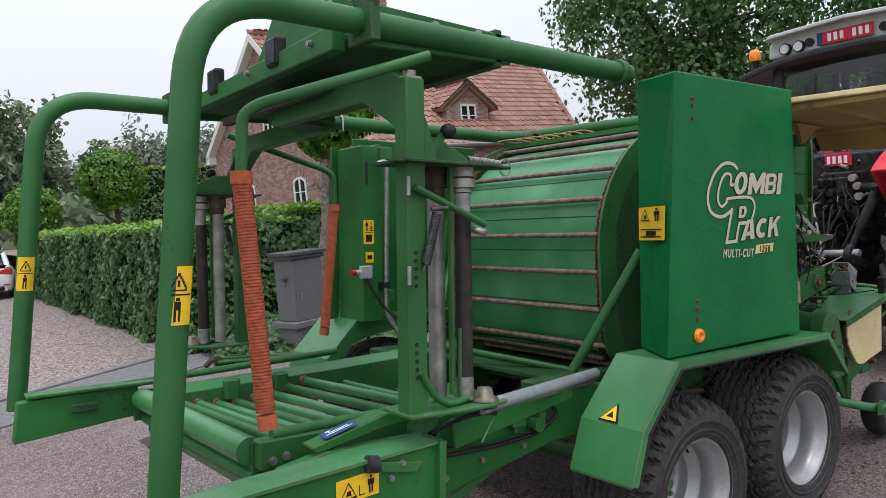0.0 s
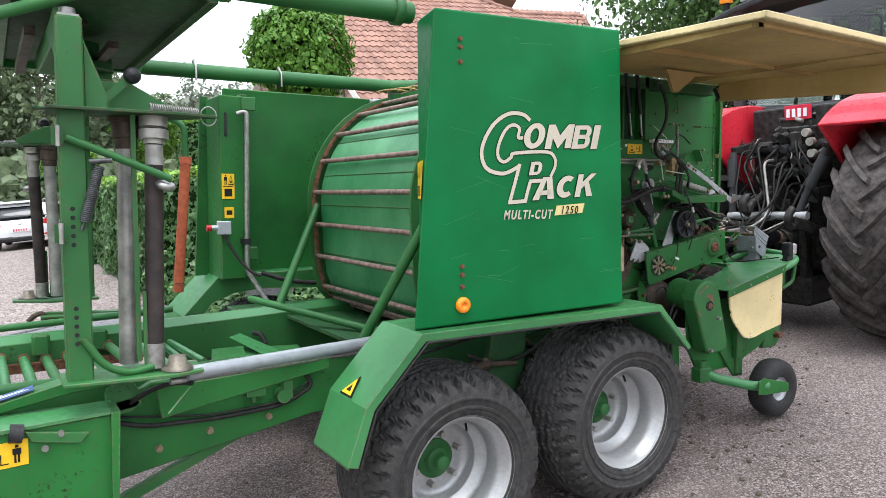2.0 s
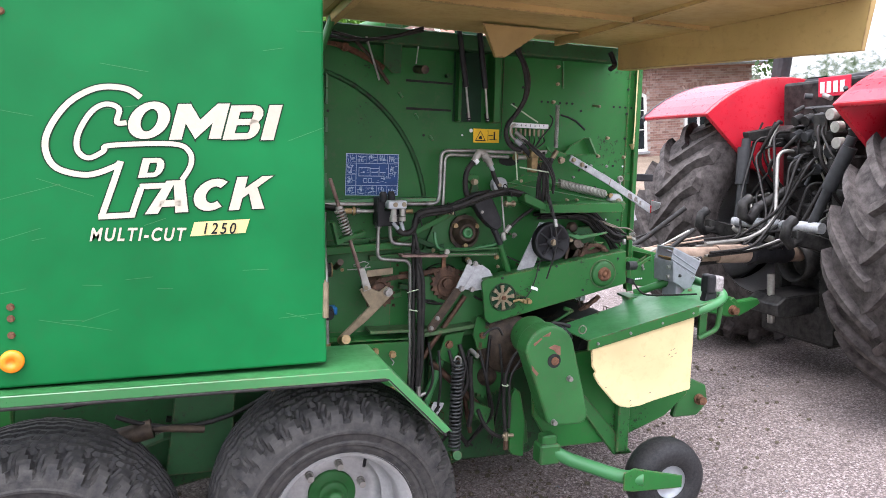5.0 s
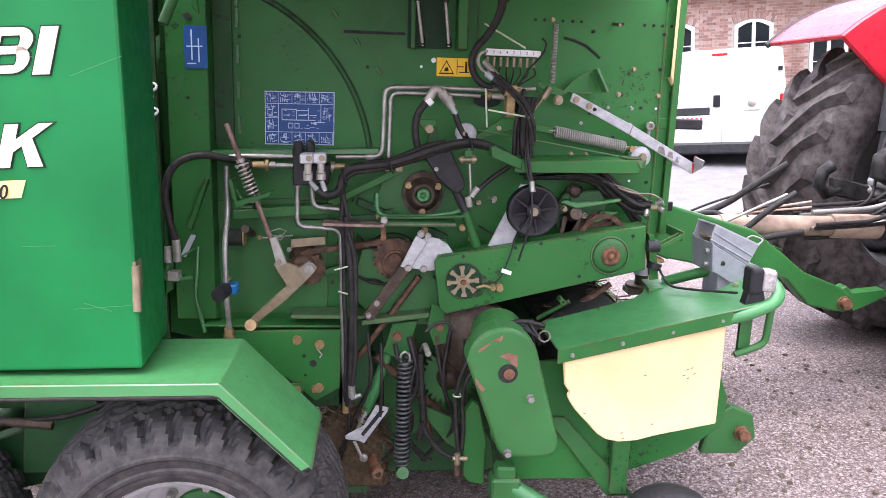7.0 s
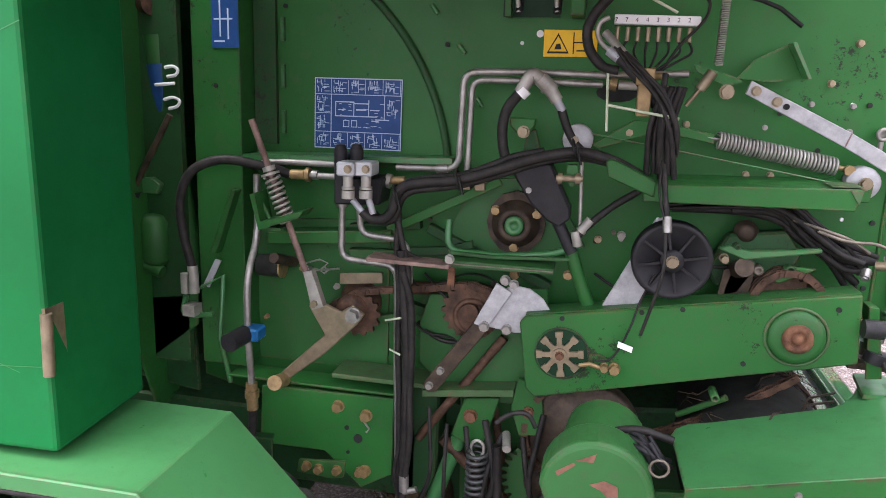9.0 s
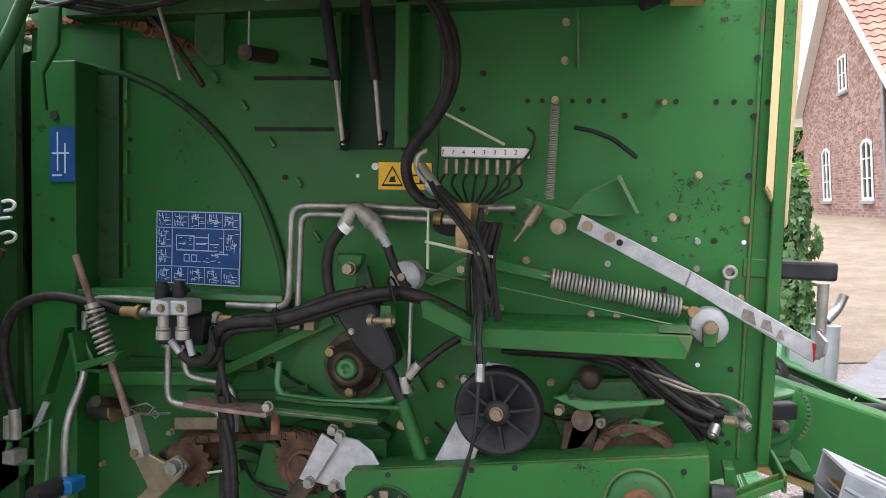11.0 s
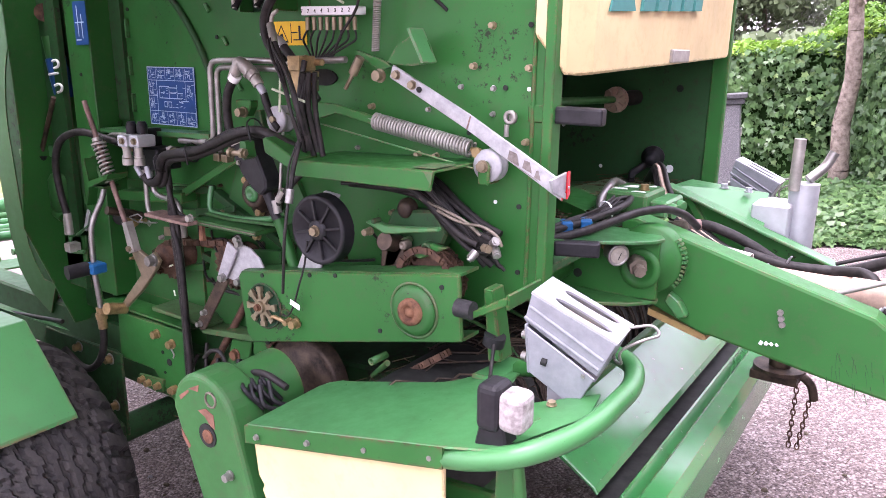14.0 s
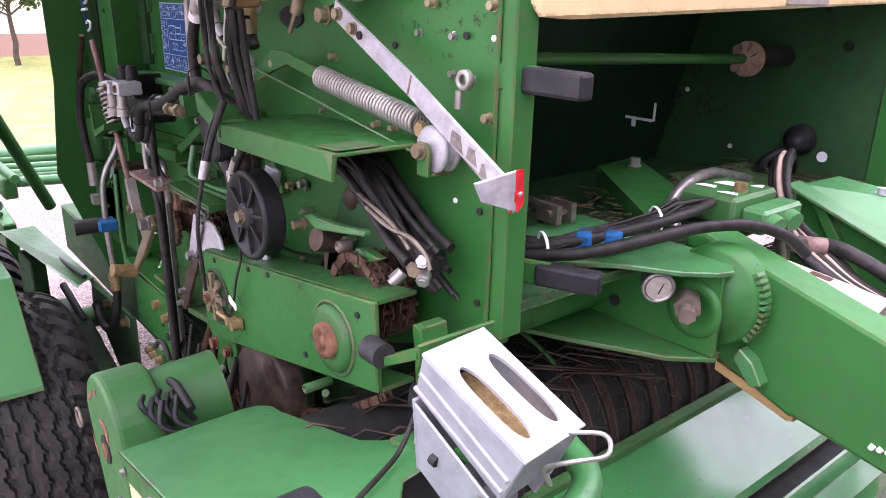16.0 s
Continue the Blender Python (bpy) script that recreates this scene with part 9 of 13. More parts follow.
part("bracket_flange", Shape().prism([(5.60, 2.97), (5.66, 2.99), (5.78, 3.045), (5.95, 3.137), (6.008, 3.205), (6.0, 3.235), (5.60, 3.25)], 1.256, 1.266, "z"), GREEN_WORN, web, "dusty green lower flange", 0.002)
part("cross_tube", Shape().cyl((5.70, 2.80, 1.335), (5.70, 3.40, 1.335), 0.062, 22), GREEN, baler)
for x, z in ((5.722, 1.306), (5.775, 1.308)):
    hole(x, 3.194, z, 0.013, web)
part("bracket_boss", Shape().ring((5.955, 3.195, 1.352), (0, -1, 0), [(0.0, 0.003), (0.036, 0.003), (0.038, 0.006), (0.056, 0.006), (0.058, 0.0)], 28), GREEN, web)
gg = part("pressure_gauge", Shape().ring((5.885, 3.155, 1.402), Vector((0.75, -0.62, -0.12)), [(0.0, 0.0), (0.024, 0.0), (0.026, 0.004), (0.026, 0.034), (0.031, 0.036), (0.031, 0.044), (0.026, 0.045), (0.025, 0.041), (0.0, 0.041)], 26), STEEL, baler, "round pressure gauge with steel case")
gd_dir = Vector((0.75, -0.62, -0.12)).normalized()
gc = Vector((5.885, 3.155, 1.402)) + gd_dir * 0.0418
part("gauge_face", Shape().cyl(gc, gc + gd_dir * 0.0008, 0.0235, 24), GAUGE_DIAL, gg, "yellowed gauge dial")
part("gauge_needle", Shape().tube([gc + gd_dir * 0.0015 + Vector((0, 0, -0.012)), gc + gd_dir * 0.0015 + Vector((0.006, 0.008, 0.012))], 0.0012, 5), INK, gg)
part("gauge_stem", Shape().cyl((5.885, 3.155, 1.402), (5.85, 3.185, 1.408), 0.011, 8).hexa((5.862, 3.175, 1.406), (-0.75, 0.62, 0.1), 0.014, 0.014), BRASS_DARK, gg)
part("gauge_nut", Shape().hexa((5.945, 3.185, 1.370), (0.55, -0.8, -0.15), 0.026, 0.036).hexa((5.958, 3.165, 1.363), (0.55, -0.8, -0.15), 0.017, 0.034), STEEL_GREASY, gg)
for (x0, y0, z0), ln in (((5.868, 2.795, 1.787), 0.115), ((5.845, 2.868, 1.464), 0.11)):
    yaw = 0.0 if z0 > 1.6 else 0.42
    m = Matrix.Translation((x0, y0, z0)) @ Matrix.Rotation(yaw, 4, "Z")
    part("strap_arm", Shape().box(-0.06, 0.03, -0.008, 0.008, -0.020, 0.020, m), GREEN, baler, "", 0.003)
    part("handle", Shape().box(0.005, 0.005 + ln, -0.016, 0.016, -0.019, 0.019, m), BLACK, baler, "black plastic handle grip", 0.006, seg=2)
part("drive_shaft", Shape().cyl((5.62, 2.85, 1.795), (5.52, 4.02, 1.748), 0.013, 14), GREEN, baler)
petals = []
for k in range(8):
    for r, da in ((0.020, -0.36), (0.043, -0.26), (0.047, -0.1), (0.047, 0.1), (0.043, 0.26), (0.020, 0.36)):
        a = k * math.pi / 4 + da
        petals.append((5.525 + r * math.cos(a), 1.748 + r * math.sin(a)))
part("star_wheel", Shape().prism(petals, 4.00, 4.018), SHAFT, baler, "worn tan star wheel on the shaft")
part("shaft_disc", Shape().cyl((5.525, 4.019, 1.748), (5.525, 4.028, 1.748), 0.049, 28), SHAFT, baler)
part("rear_stub", Shape().cyl((5.525, 4.03, 1.748), (5.525, 4.235, 1.748), 0.03, 14), DARK, baler)
hole(5.70, 4.2345, 1.789, 0.014)
reel = part("hose_reel_knob", Shape().ring((5.625, 4.20, 1.515), (-0.2, 1, 0.1), [(0.0, -0.055), (0.020, -0.055), (0.024, -0.03), (0.032, -0.022), (0.032, 0.0), (0.046, 0.008), (0.046, 0.022), (0.0, 0.028)], 20), BLACK, baler, "black round plug housing on the far wall")
part("plug_tail", Shape().tube([(5.61, 4.16, 1.49), (5.58, 4.10, 1.46), (5.60, 4.05, 1.44)], 0.014, 8, 0.02), BLACK, reel)
# daylight through holes and slits, painted as white patches
for x, y, z in ((5.22, 4.22, 1.62), (5.40, 4.22, 1.46), (5.69, 4.225, 1.475)):
    part("light_hole", Shape().cyl((x, y, z), (x, y - 0.002, z), 0.008 if x < 5.6 else 0.016, 10), WHITE, baler)
for x0, x1, z0, z1 in ((5.10, 5.20, 1.552, 1.560), (5.20, 5.208, 1.555, 1.61), (5.125, 5.14, 1.53, 1.56)):
    part("light_slit", Shape().box(x0 + 0.12, x1 + 0.12, 3.90, 3.902, z0, z1), WHITE, baler)
# channel with a bolt, control rod, valve block and pipes on top of the drawbar's root
chan = part("frame_channel", Shape().add([(5.385, 3.585, 1.470), (5.365, 3.775, 1.470), (5.70, 3.545, 1.458), (5.725, 3.335, 1.458), (5.385, 3.575, 1.40), (5.725, 3.325, 1.385)], [(0, 1, 2, 3), (0, 3, 5, 4)]), GREEN, baler, "green folded channel on the frame")
bolt(5.44, 3.67, 1.469, 0.016, (0, 0, 1), STEEL_DULL, 0.018, chan)
rod2 = part("control_rod", Shape().cyl((5.25, 3.18, 1.50), (5.60, 3.16, 1.472), 0.009, 10).cyl((5.25, 3.15, 1.49), (5.50, 3.135, 1.465), 0.007, 8), STEEL_GREASY, baler)
part("clevis", Shape().box(5.595, 5.655, 3.13, 3.145, 1.45, 1.49).box(5.595, 5.655, 3.175, 3.19, 1.45, 1.49).cyl((5.635, 3.12, 1.47), (5.635, 3.20, 1.47), 0.009, 10), STEEL_GREASY, rod2)
vlv = part("valve_block", Shape().box(5.745, 5.88, 3.42, 3.60, 1.45, 1.512), GREEN_WORN, baler, "green hydraulic valve block with chipped white paint", 0.008)
part("valve_section", Shape().box(5.88, 5.935, 3.45, 3.61, 1.44, 1.492).cyl((5.935, 3.48, 1.465), (5.955, 3.475, 1.46), 0.022, 12).cyl((5.935, 3.55, 1.465), (5.955, 3.545, 1.46), 0.022, 12), GREEN_PALE, vlv, "", 0.007)
for x0, x1, y0, y1 in ((5.752, 5.80, 3.47, 3.495), (5.77, 5.815, 3.52, 3.56), (5.82, 5.865, 3.45, 3.47), (5.835, 5.86, 3.56, 3.59)):
    part("chipped_paint", Shape().prism([(x0, y0), (x1, y0 + 0.006), (x1 - 0.008, y1), (x0 + 0.01, y1 - 0.004)], 1.5118, 1.5135, "z"), WHITE, vlv)
bolt(5.845, 3.50, 1.512, 0.014, (0, 0, 1), BRASS_DARK, 0.014, vlv)
part("plug_nut", Shape().hexa((5.80, 3.42, 1.478), (0, -1, 0), 0.02, 0.016), STEEL_DULL, vlv)
run("hydraulic_pipe", [(5.77, 3.39, 1.43), (5.738, 3.40, 1.475), (5.75, 3.44, 1.520), (5.70, 3.62, 1.510), (5.63, 3.92, 1.44), (5.60, 4.05, 1.40)], 0.013, STEEL, 0.045)
part("tray", Shape().prism([(5.46, 3.80), (5.70, 3.66), (5.80, 3.70), (5.66, 4.10), (5.50, 4.15)], 1.428, 1.434, "z"), RUST_GREEN, baler, "dirty tray plate with dry leaves")
# hoses from the chamber over the bracket to the valve block, tied in blue clamps
for k in range(6):
    o = 0.012 * (k - 2.5)
    run("hydraulic_hose", [(5.62, 2.95 + o, 1.445 + 0.006 * (k % 2)), (5.75, 2.99 + o, 1.462), (5.80, 3.06 + o * 0.8, 1.473 + 0.009 * (k % 3)), (5.83, 3.16 + o * 0.6, 1.490 + 0.007 * (k % 2)), (5.84, 3.28 + o * 0.5, 1.502 + 0.008 * (k % 3)), (5.82, 3.42 + o, 1.495)][: 6 if k % 2 else 5], (0.0085, 0.0075, 0.009, 0.006, 0.008, 0.006)[k], HOSE, 0.06)
part("hydraulic_hose", Shape().tube([(5.74, 2.94, 1.448), (5.83, 3.0, 1.462), (5.90, 3.12, 1.490), (5.93, 3.22, 1.503), (5.975, 3.33, 1.500), (6.01, 3.41, 1.468), (6.03, 3.45, 1.43)], 0.0115, 10, 0.08, 6), HOSE, baler, "thick black hose arching over the drawbar")
part("hydraulic_hose", Shape().tube([(5.66, 2.93, 1.450), (5.78, 3.0, 1.468), (5.86, 3.14, 1.496), (5.88, 3.26, 1.510), (5.84, 3.40, 1.500)], 0.0105, 10, 0.08, 6), HOSE, baler)
for x0, y0, z0 in ((5.795, 3.055, 1.472), (5.832, 3.095, 1.476)):
    part("hose_clamp", Shape().box(-0.016, 0.016, -0.026, 0.026, -0.016, 0.018, Matrix.Translation((x0, y0, z0)) @ Matrix.Rotation(0.5, 4, "Z")), BLUE_CAP, baler, "blue plastic hose clamp", 0.006, seg=2)
for p in ((5.845, 3.20, 1.497), (5.755, 2.985, 1.462)):
    part("cable_tie", Shape().ring(p, (0.5, 1, 0.1), [(0.027, -0.003), (0.029, 0), (0.027, 0.003)], 14), WHITE, baler)
# loop of pale cables and black hoses from the plug, then hoses along the drive shaft
for k in range(7):
    o = 0.012 * (k - 3)
    up = 0.008 * (k % 3)
    pts = [(5.60, 4.22 + o, 1.40), (5.68, 4.05 + o, 1.475 + up), (5.75, 3.88 + o, 1.525 + up), (5.80 + 0.006 * k, 3.72, 1.535 + up), (5.835 + 0.006 * k, 3.66, 1.49 + up), (5.87 + 0.008 * k, 3.64, 1.43 + 0.5 * up), (5.93 + 0.008 * k, 3.64 + o, 1.385), (6.06, 3.62 + o, 1.335), (6.14, 3.61 + o * 0.6, 1.32)]
    pale = k in (2, 4)
    part("cable" if pale else "hydraulic_hose", Shape().tube(pts, 0.0062 if pale else (0.0095, 0.0085, 0, 0.008, 0, 0.009, 0.0075)[k], 8, 0.06, 5), CABLE_TAN if pale else HOSE, baler)
for k, (pts, r) in enumerate((([(6.128, 3.620, 1.315), (6.242, 3.620, 1.294), (6.351, 3.620, 1.294), (6.483, 3.600, 1.318), (6.639, 3.580, 1.340), (6.900, 3.500, 1.384)], 0.0055), ([(6.135, 3.610, 1.302), (6.230, 3.610, 1.280), (6.339, 3.610, 1.283), (6.470, 3.600, 1.306), (6.638, 3.580, 1.349), (6.895, 3.500, 1.411)], 0.0055))):
    part("cable", Shape().tube(pts, r, 7, 0.06, 5), CABLE_TAN, baler, "pale grey-pink cable")
for pts, r in (([(5.962, 3.665, 1.390), (6.007, 3.665, 1.393), (6.080, 3.665, 1.374), (6.160, 3.665, 1.340), (6.222, 3.665, 1.304), (6.312, 3.660, 1.298), (6.406, 3.630, 1.317), (6.455, 3.600, 1.331), (6.489, 3.580, 1.321), (6.496, 3.550, 1.292), (6.477, 3.520, 1.261), (6.433, 3.490, 1.240)], 0.0165), ([(6.127, 3.640, 1.331), (6.236, 3.640, 1.305), (6.330, 3.640, 1.308), (6.405, 3.640, 1.314), (6.468, 3.630, 1.343), (6.540, 3.620, 1.383), (6.621, 3.600, 1.452), (6.780, 3.550, 1.587)], 0.0165), ([(6.447, 3.450, 1.234), (6.500, 3.450, 1.246), (6.559, 3.450, 1.286), (6.644, 3.450, 1.364), (6.780, 3.450, 1.457)], 0.015), ([(6.508, 3.400, 1.236), (6.572, 3.400, 1.235), (6.664, 3.400, 1.255), (6.810, 3.400, 1.278)], 0.016), ([(6.376, 3.700, 1.320), (6.464, 3.700, 1.357), (6.545, 3.700, 1.387), (6.621, 3.700, 1.410), (6.779, 3.700, 1.468)], 0.006), ([(6.557, 3.500, 1.357), (6.607, 3.500, 1.360), (6.640, 3.500, 1.374), (6.722, 3.500, 1.393)], 0.006), ([(6.568, 3.480, 1.340), (6.579, 3.480, 1.320), (6.555, 3.480, 1.292), (6.508, 3.480, 1.251)], 0.005)):
    part("hydraulic_hose", Shape().tube(pts, r, 10, 0.08, 6), HOSE, baler, "black rubber hose")
part("control_rod", Shape().cyl((6.359, 3.410, 1.286), (6.715, 3.410, 1.455), 0.007, 10), STEEL_DULL, baler, "thin grey steel rod")
for p in ((6.254, 3.650, 1.308), (6.518, 3.440, 1.264), (6.198, 3.620, 1.282)):
    part("cable_tie", Shape().ring(p, (1, 0, -0.1), [(0.020, -0.003), (0.023, 0), (0.020, 0.003)], 12).cyl(Vector(p) + Vector((0, -0.02, 0.01)), Vector(p) + Vector((0.012, -0.03, 0.035)), 0.003, 5), GALV_PALE, baler)
part("hose_elbow", Shape().tube([(5.925, 3.580, 1.360), (5.921, 3.580, 1.398), (5.938, 3.580, 1.400), (5.969, 3.580, 1.406)], 0.015, 10, 0.02).hexa((5.921, 3.580, 1.388), (0, 0.1, 1), 0.021, 0.02).hexa((5.936, 3.590, 1.398), (1, 0.3, 0), 0.021, 0.018), STEEL_GREASY, baler)
part("elbow_sleeve", Shape().cyl((5.935, 3.620, 1.391), (5.981, 3.655, 1.391), 0.020, 12), RUST_BAR, baler)
half = [(0.074 * math.cos(radians(a)), 0.066 * math.sin(radians(a))) for a in range(-20, 201, 15)]
half += [(0.069 * math.cos(radians(a)), 0.061 * math.sin(radians(a))) for a in range(200, -21, -15)]
pipe_m = Matrix.Translation((5.955, 3.505, 1.318)) @ Matrix.Rotation(radians(6), 4, "Y")
part("pipe_cover", Shape().prism(half, 0.0, 0.215, "x", pipe_m), WHITE_WORN, baler, "chalky white plastic shell over the drive shaft")
part("cover_mark", Shape().prism([(-0.022, 0.0632), (0.002, 0.0672), (0.012, 0.0665), (-0.004, 0.0640)], 0.06, 0.105, "x", pipe_m), IRON_RUST, baler)
pto = part("cardan_shaft", Shape().cyl((6.08, 3.50, 1.290), (7.0, 3.50, 1.292), 0.043, 22).cyl((6.44, 3.50, 1.291), (7.0, 3.50, 1.292), 0.049, 22).cyl((7.0, 3.50, 1.292), (7.7, 3.50, 1.294), 0.06, 20), SHAFT, baler, "worn drive shaft between baler and tractor")
part("shaft_rib", Shape().ring((7.45, 3.50, 1.293), (1, 0, 0), [(0.06, -0.2), (0.075, -0.19), (0.06, -0.15), (0.075, -0.1), (0.06, -0.05), (0.075, 0), (0.06, 0.05), (0.075, 0.1), (0.06, 0.15)], 20), BLACK, pto)
tongue = part("hitch_tongue", Shape().prism([(6.972, 1.027), (7.004, 1.044), (7.037, 1.011), (7.194, 1.029), (7.217, 0.995), (7.106, 0.938), (7.052, 0.915)], 3.30, 3.36), GREEN, baler, "green hitch tongue with a pin", 0.006)
bolt(*(6.992, 3.293, 0.963), 0.026, (0, -1, 0), RUST, 0.03, tongue)
# far side plate of the drawbar with its top web
fpl = part("drawbar_far_plate", Shape().prism([(5.848, 1.494), (6.37, 1.305), (6.9, 1.125), (6.98, 1.06), (6.9, 1.0), (6.4, 1.14), (6.0, 1.20), (5.86, 1.25)], 3.755, 3.775), GREEN, baler, "green far side plate of the drawbar", 0.003)
part("plate_flange", Shape().prism([(5.84, 1.498), (6.37, 1.309), (6.9, 1.129), (6.9, 1.121), (6.37, 1.299), (5.84, 1.488)], 3.715, 3.78), GREEN_PALE, fpl, "pale worn flange", 0.002)
part("plate_rib", Shape().prism([(5.90, 1.46), (5.93, 1.455), (6.10, 1.22), (6.07, 1.21)], 3.73, 3.755), GREEN, fpl, "", 0.002)
part("top_web", Shape().add([(5.85, 3.775, 1.490), (5.86, 3.95, 1.488), (6.12, 3.95, 1.468), (6.15, 3.78, 1.385), (5.85, 3.775, 1.484), (5.86, 3.95, 1.482), (6.12, 3.95, 1.462), (6.15, 3.78, 1.379)], [(0, 1, 2, 3), (7, 6, 5, 4), (0, 3, 7, 4), (1, 5, 6, 2), (2, 6, 7, 3)]), GREEN_PALE, fpl)
# parking jack, its bracket, hook and chain
part("jack_bracket", Shape().box(6.10, 6.215, 3.80, 3.955, 1.30, 1.455), GALV, baler, bevel=0.005)
for x in (5.99, 6.07):
    bolt(x, 3.88, 1.482 - 0.06 * (x - 5.95), 0.012, (0, 0, 1), GALV, 0.012)
jack = part("parking_jack", Shape().cyl((6.235, 3.90, 0.94), (6.235, 3.90, 1.52), 0.045, 22), GALV, baler, "galvanised parking jack tube with crank", 0.003)
part("jack_rod", Shape().cyl((6.21, 3.86, 1.50), (6.21, 3.86, 1.665), 0.018, 12), STEEL_DULL, jack)
part("crank", Shape().tube([(6.24, 3.92, 1.53), (6.28, 3.95, 1.57), (6.30, 3.96, 1.62)], 0.016, 10, 0.02), STEEL, jack)
foot = part("jack_foot", Shape().cyl((6.235, 3.90, 0.885), (6.235, 3.90, 0.872), 0.085, 26).cyl((6.235, 3.90, 0.95), (6.235, 3.90, 0.885), 0.036, 18).box(6.15, 6.30, 3.85, 3.95, 0.835, 0.868), IRON, jack, "dark iron foot plate of the jack", 0.004)
part("hook", Shape().tube([(6.27, 3.93, 0.855), (6.315, 3.935, 0.845), (6.34, 3.935, 0.82), (6.352, 3.934, 0.772)], 0.015, 10, 0.03), IRON, jack, "short bent iron hook")
for x0, z0, n in ((6.292, 0.83, 13), (6.340, 0.79, 11)):
    chn = Shape()
    for k in range(n):
        m = Matrix.Translation((x0 - 0.002 * k * (x0 > 6.3), 3.945, z0 - 0.021 * k)) @ Matrix.Rotation(k * math.pi / 2, 4, "Z")
        chn.tube([m @ Vector((0.007 * math.cos(t), 0, 0.0145 * math.sin(t))) for t in [j * math.pi / 4 for j in range(9)]], 0.0026, 5)
    part("safety_chain", chn, IRON_RUST, jack)
part("yellow_plate", Shape().prism([(5.945, 1.198), (6.112, 1.155), (6.120, 1.140), (6.105, 1.135), (5.945, 1.178)], 3.325, 3.375), OCHRE, baler, "ochre edge strip below the drawbar")

# ---- raised side hatch ----
def hat(x, y, z=0.0):
    """On the hatch's skin: it rises a little towards its hinge."""
    return (x, y, 2.385 + 0.03 * (y - 1.3) / 1.4 - 0.012 * (x - 4.24) + z)


hatch = Shape()
outline = [(4.24, 1.30), (5.72, 1.30), (5.72, 2.70), (4.22, 2.70)]
hatch.add([hat(x, y) for x, y in outline] + [hat(x, y, 0.03) for x, y in outline], [(0, 1, 2, 3), (7, 6, 5, 4), (0, 4, 5, 1), (1, 5, 6, 2), (2, 6, 7, 3), (3, 7, 4, 0)])
hatch_ob = part("raised_hatch", hatch, CREAM, baler, "raised cream painted side hatch", 0.004)
fl = Shape().add([hat(5.68, 1.30), hat(5.70, 1.30), hat(5.70, 2.62), hat(5.64, 2.62), hat(5.70, 1.34, -0.155), hat(5.715, 1.34, -0.155), hat(5.69, 2.60, -0.115), hat(5.63, 2.60, -0.115)], [(0, 1, 2, 3), (4, 7, 6, 5), (0, 4, 5, 1), (1, 5, 6, 2), (2, 6, 7, 3), (3, 7, 4, 0)])
part("hatch_flange", fl, OCHRE, hatch_ob)
inn = Shape()
for x0, x1, y0, y1, d in ((4.28, 5.64, 1.36, 1.39, 0.012), (4.28, 5.64, 1.98, 2.0, 0.012), (4.28, 4.31, 1.36, 2.6, 0.012), (5.30, 5.32, 1.36, 2.6, 0.010)):
    inn.box(x0, x1, y0, y1, 2.365, 2.40)
part("hatch_stiffener", inn, OCHRE, hatch_ob)
part("hatch_lining", Shape().add([hat(4.26, 1.33, -0.003), hat(5.66, 1.33, -0.003), hat(5.66, 2.66, -0.003), hat(4.26, 2.66, -0.003)], [(0, 1, 2, 3)]), OCHRE, hatch_ob)
part("hatch_hinge_beam", Shape().box(4.2, 5.70, 2.70, 2.78, 2.33, 2.40), GREEN_DARK, baler, bevel=0.005)
part("hatch_bracket", Shape().prism([(4.86, 2.385), (5.30, 2.385), (5.10, 2.36), (4.96, 2.26), (4.92, 2.26)], 2.36, 2.38), OCHRE, hatch_ob)
part("hatch_latch", Shape().tube([(5.60, 2.62, 2.36), (5.62, 2.60, 2.30), (5.58, 2.58, 2.28)], 0.012, 8, 0.02), BLACK, hatch_ob)

# ---- grimy parts deep behind the drive: rotor housing and cross beams added as dark backing, hoses and caked hay ----
part("rotor_housing", Shape().prism([(4.62, 0.36), (4.62, 0.94), (5.52, 1.02), (5.62, 0.62), (5.40, 0.36)], 2.86, 4.14), GREEN_DARK, baler, "grimy dark green rotor housing, added as backing", 0.01)
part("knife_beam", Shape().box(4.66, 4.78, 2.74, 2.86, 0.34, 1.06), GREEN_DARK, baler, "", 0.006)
part("side_sheet", Shape().prism([(4.84, 0.52), (4.82, 1.06), (5.10, 1.14), (5.18, 0.60)], 2.82, 2.835), GREEN_WORN, baler, "stained green side sheet", 0.003)
gr = random.Random(31)
for k in range(9):
    x = 4.72 + 0.05 * k
    part("brake_hose", Shape().tube([(x, 2.66, 1.02 + gr.uniform(-0.05, 0.05)), (x + gr.uniform(-0.05, 0.05), 2.62, 0.85), (x + gr.uniform(-0.08, 0.1), 2.64 + gr.uniform(0, 0.06), 0.66), (x + gr.uniform(-0.1, 0.2), 2.70, 0.50)], gr.choice((0.006, 0.008, 0.010)), 6, 0.06), HOSE, baler)
caked = Shape()
for k in range(900):
    x, z = gr.uniform(4.60, 4.86), gr.uniform(0.36, 0.72)
    p = Vector((x, 2.70 + gr.uniform(-0.05, 0.05) + 0.2 * (0.72 - z), z))
    q = p + Vector((gr.uniform(-0.03, 0.03), gr.uniform(-0.02, 0.02), gr.uniform(-0.02, 0.02)))
    caked.add([p, q, q + Vector((0.002, 0, 0.004)), p + Vector((0.002, 0, 0.004))], [(0, 1, 2, 3)])
tagged(part("caked_hay", caked, HAY_DARK, baler), "dark hay caked behind the wheel", kind="stuff")
part("hay_bank", Shape().prism([(4.60, 0.36), (4.60, 0.62), (4.70, 0.74), (4.80, 0.72), (4.86, 0.36)], 2.732, 2.90), HAY_DARK, baler, "", 0.02)
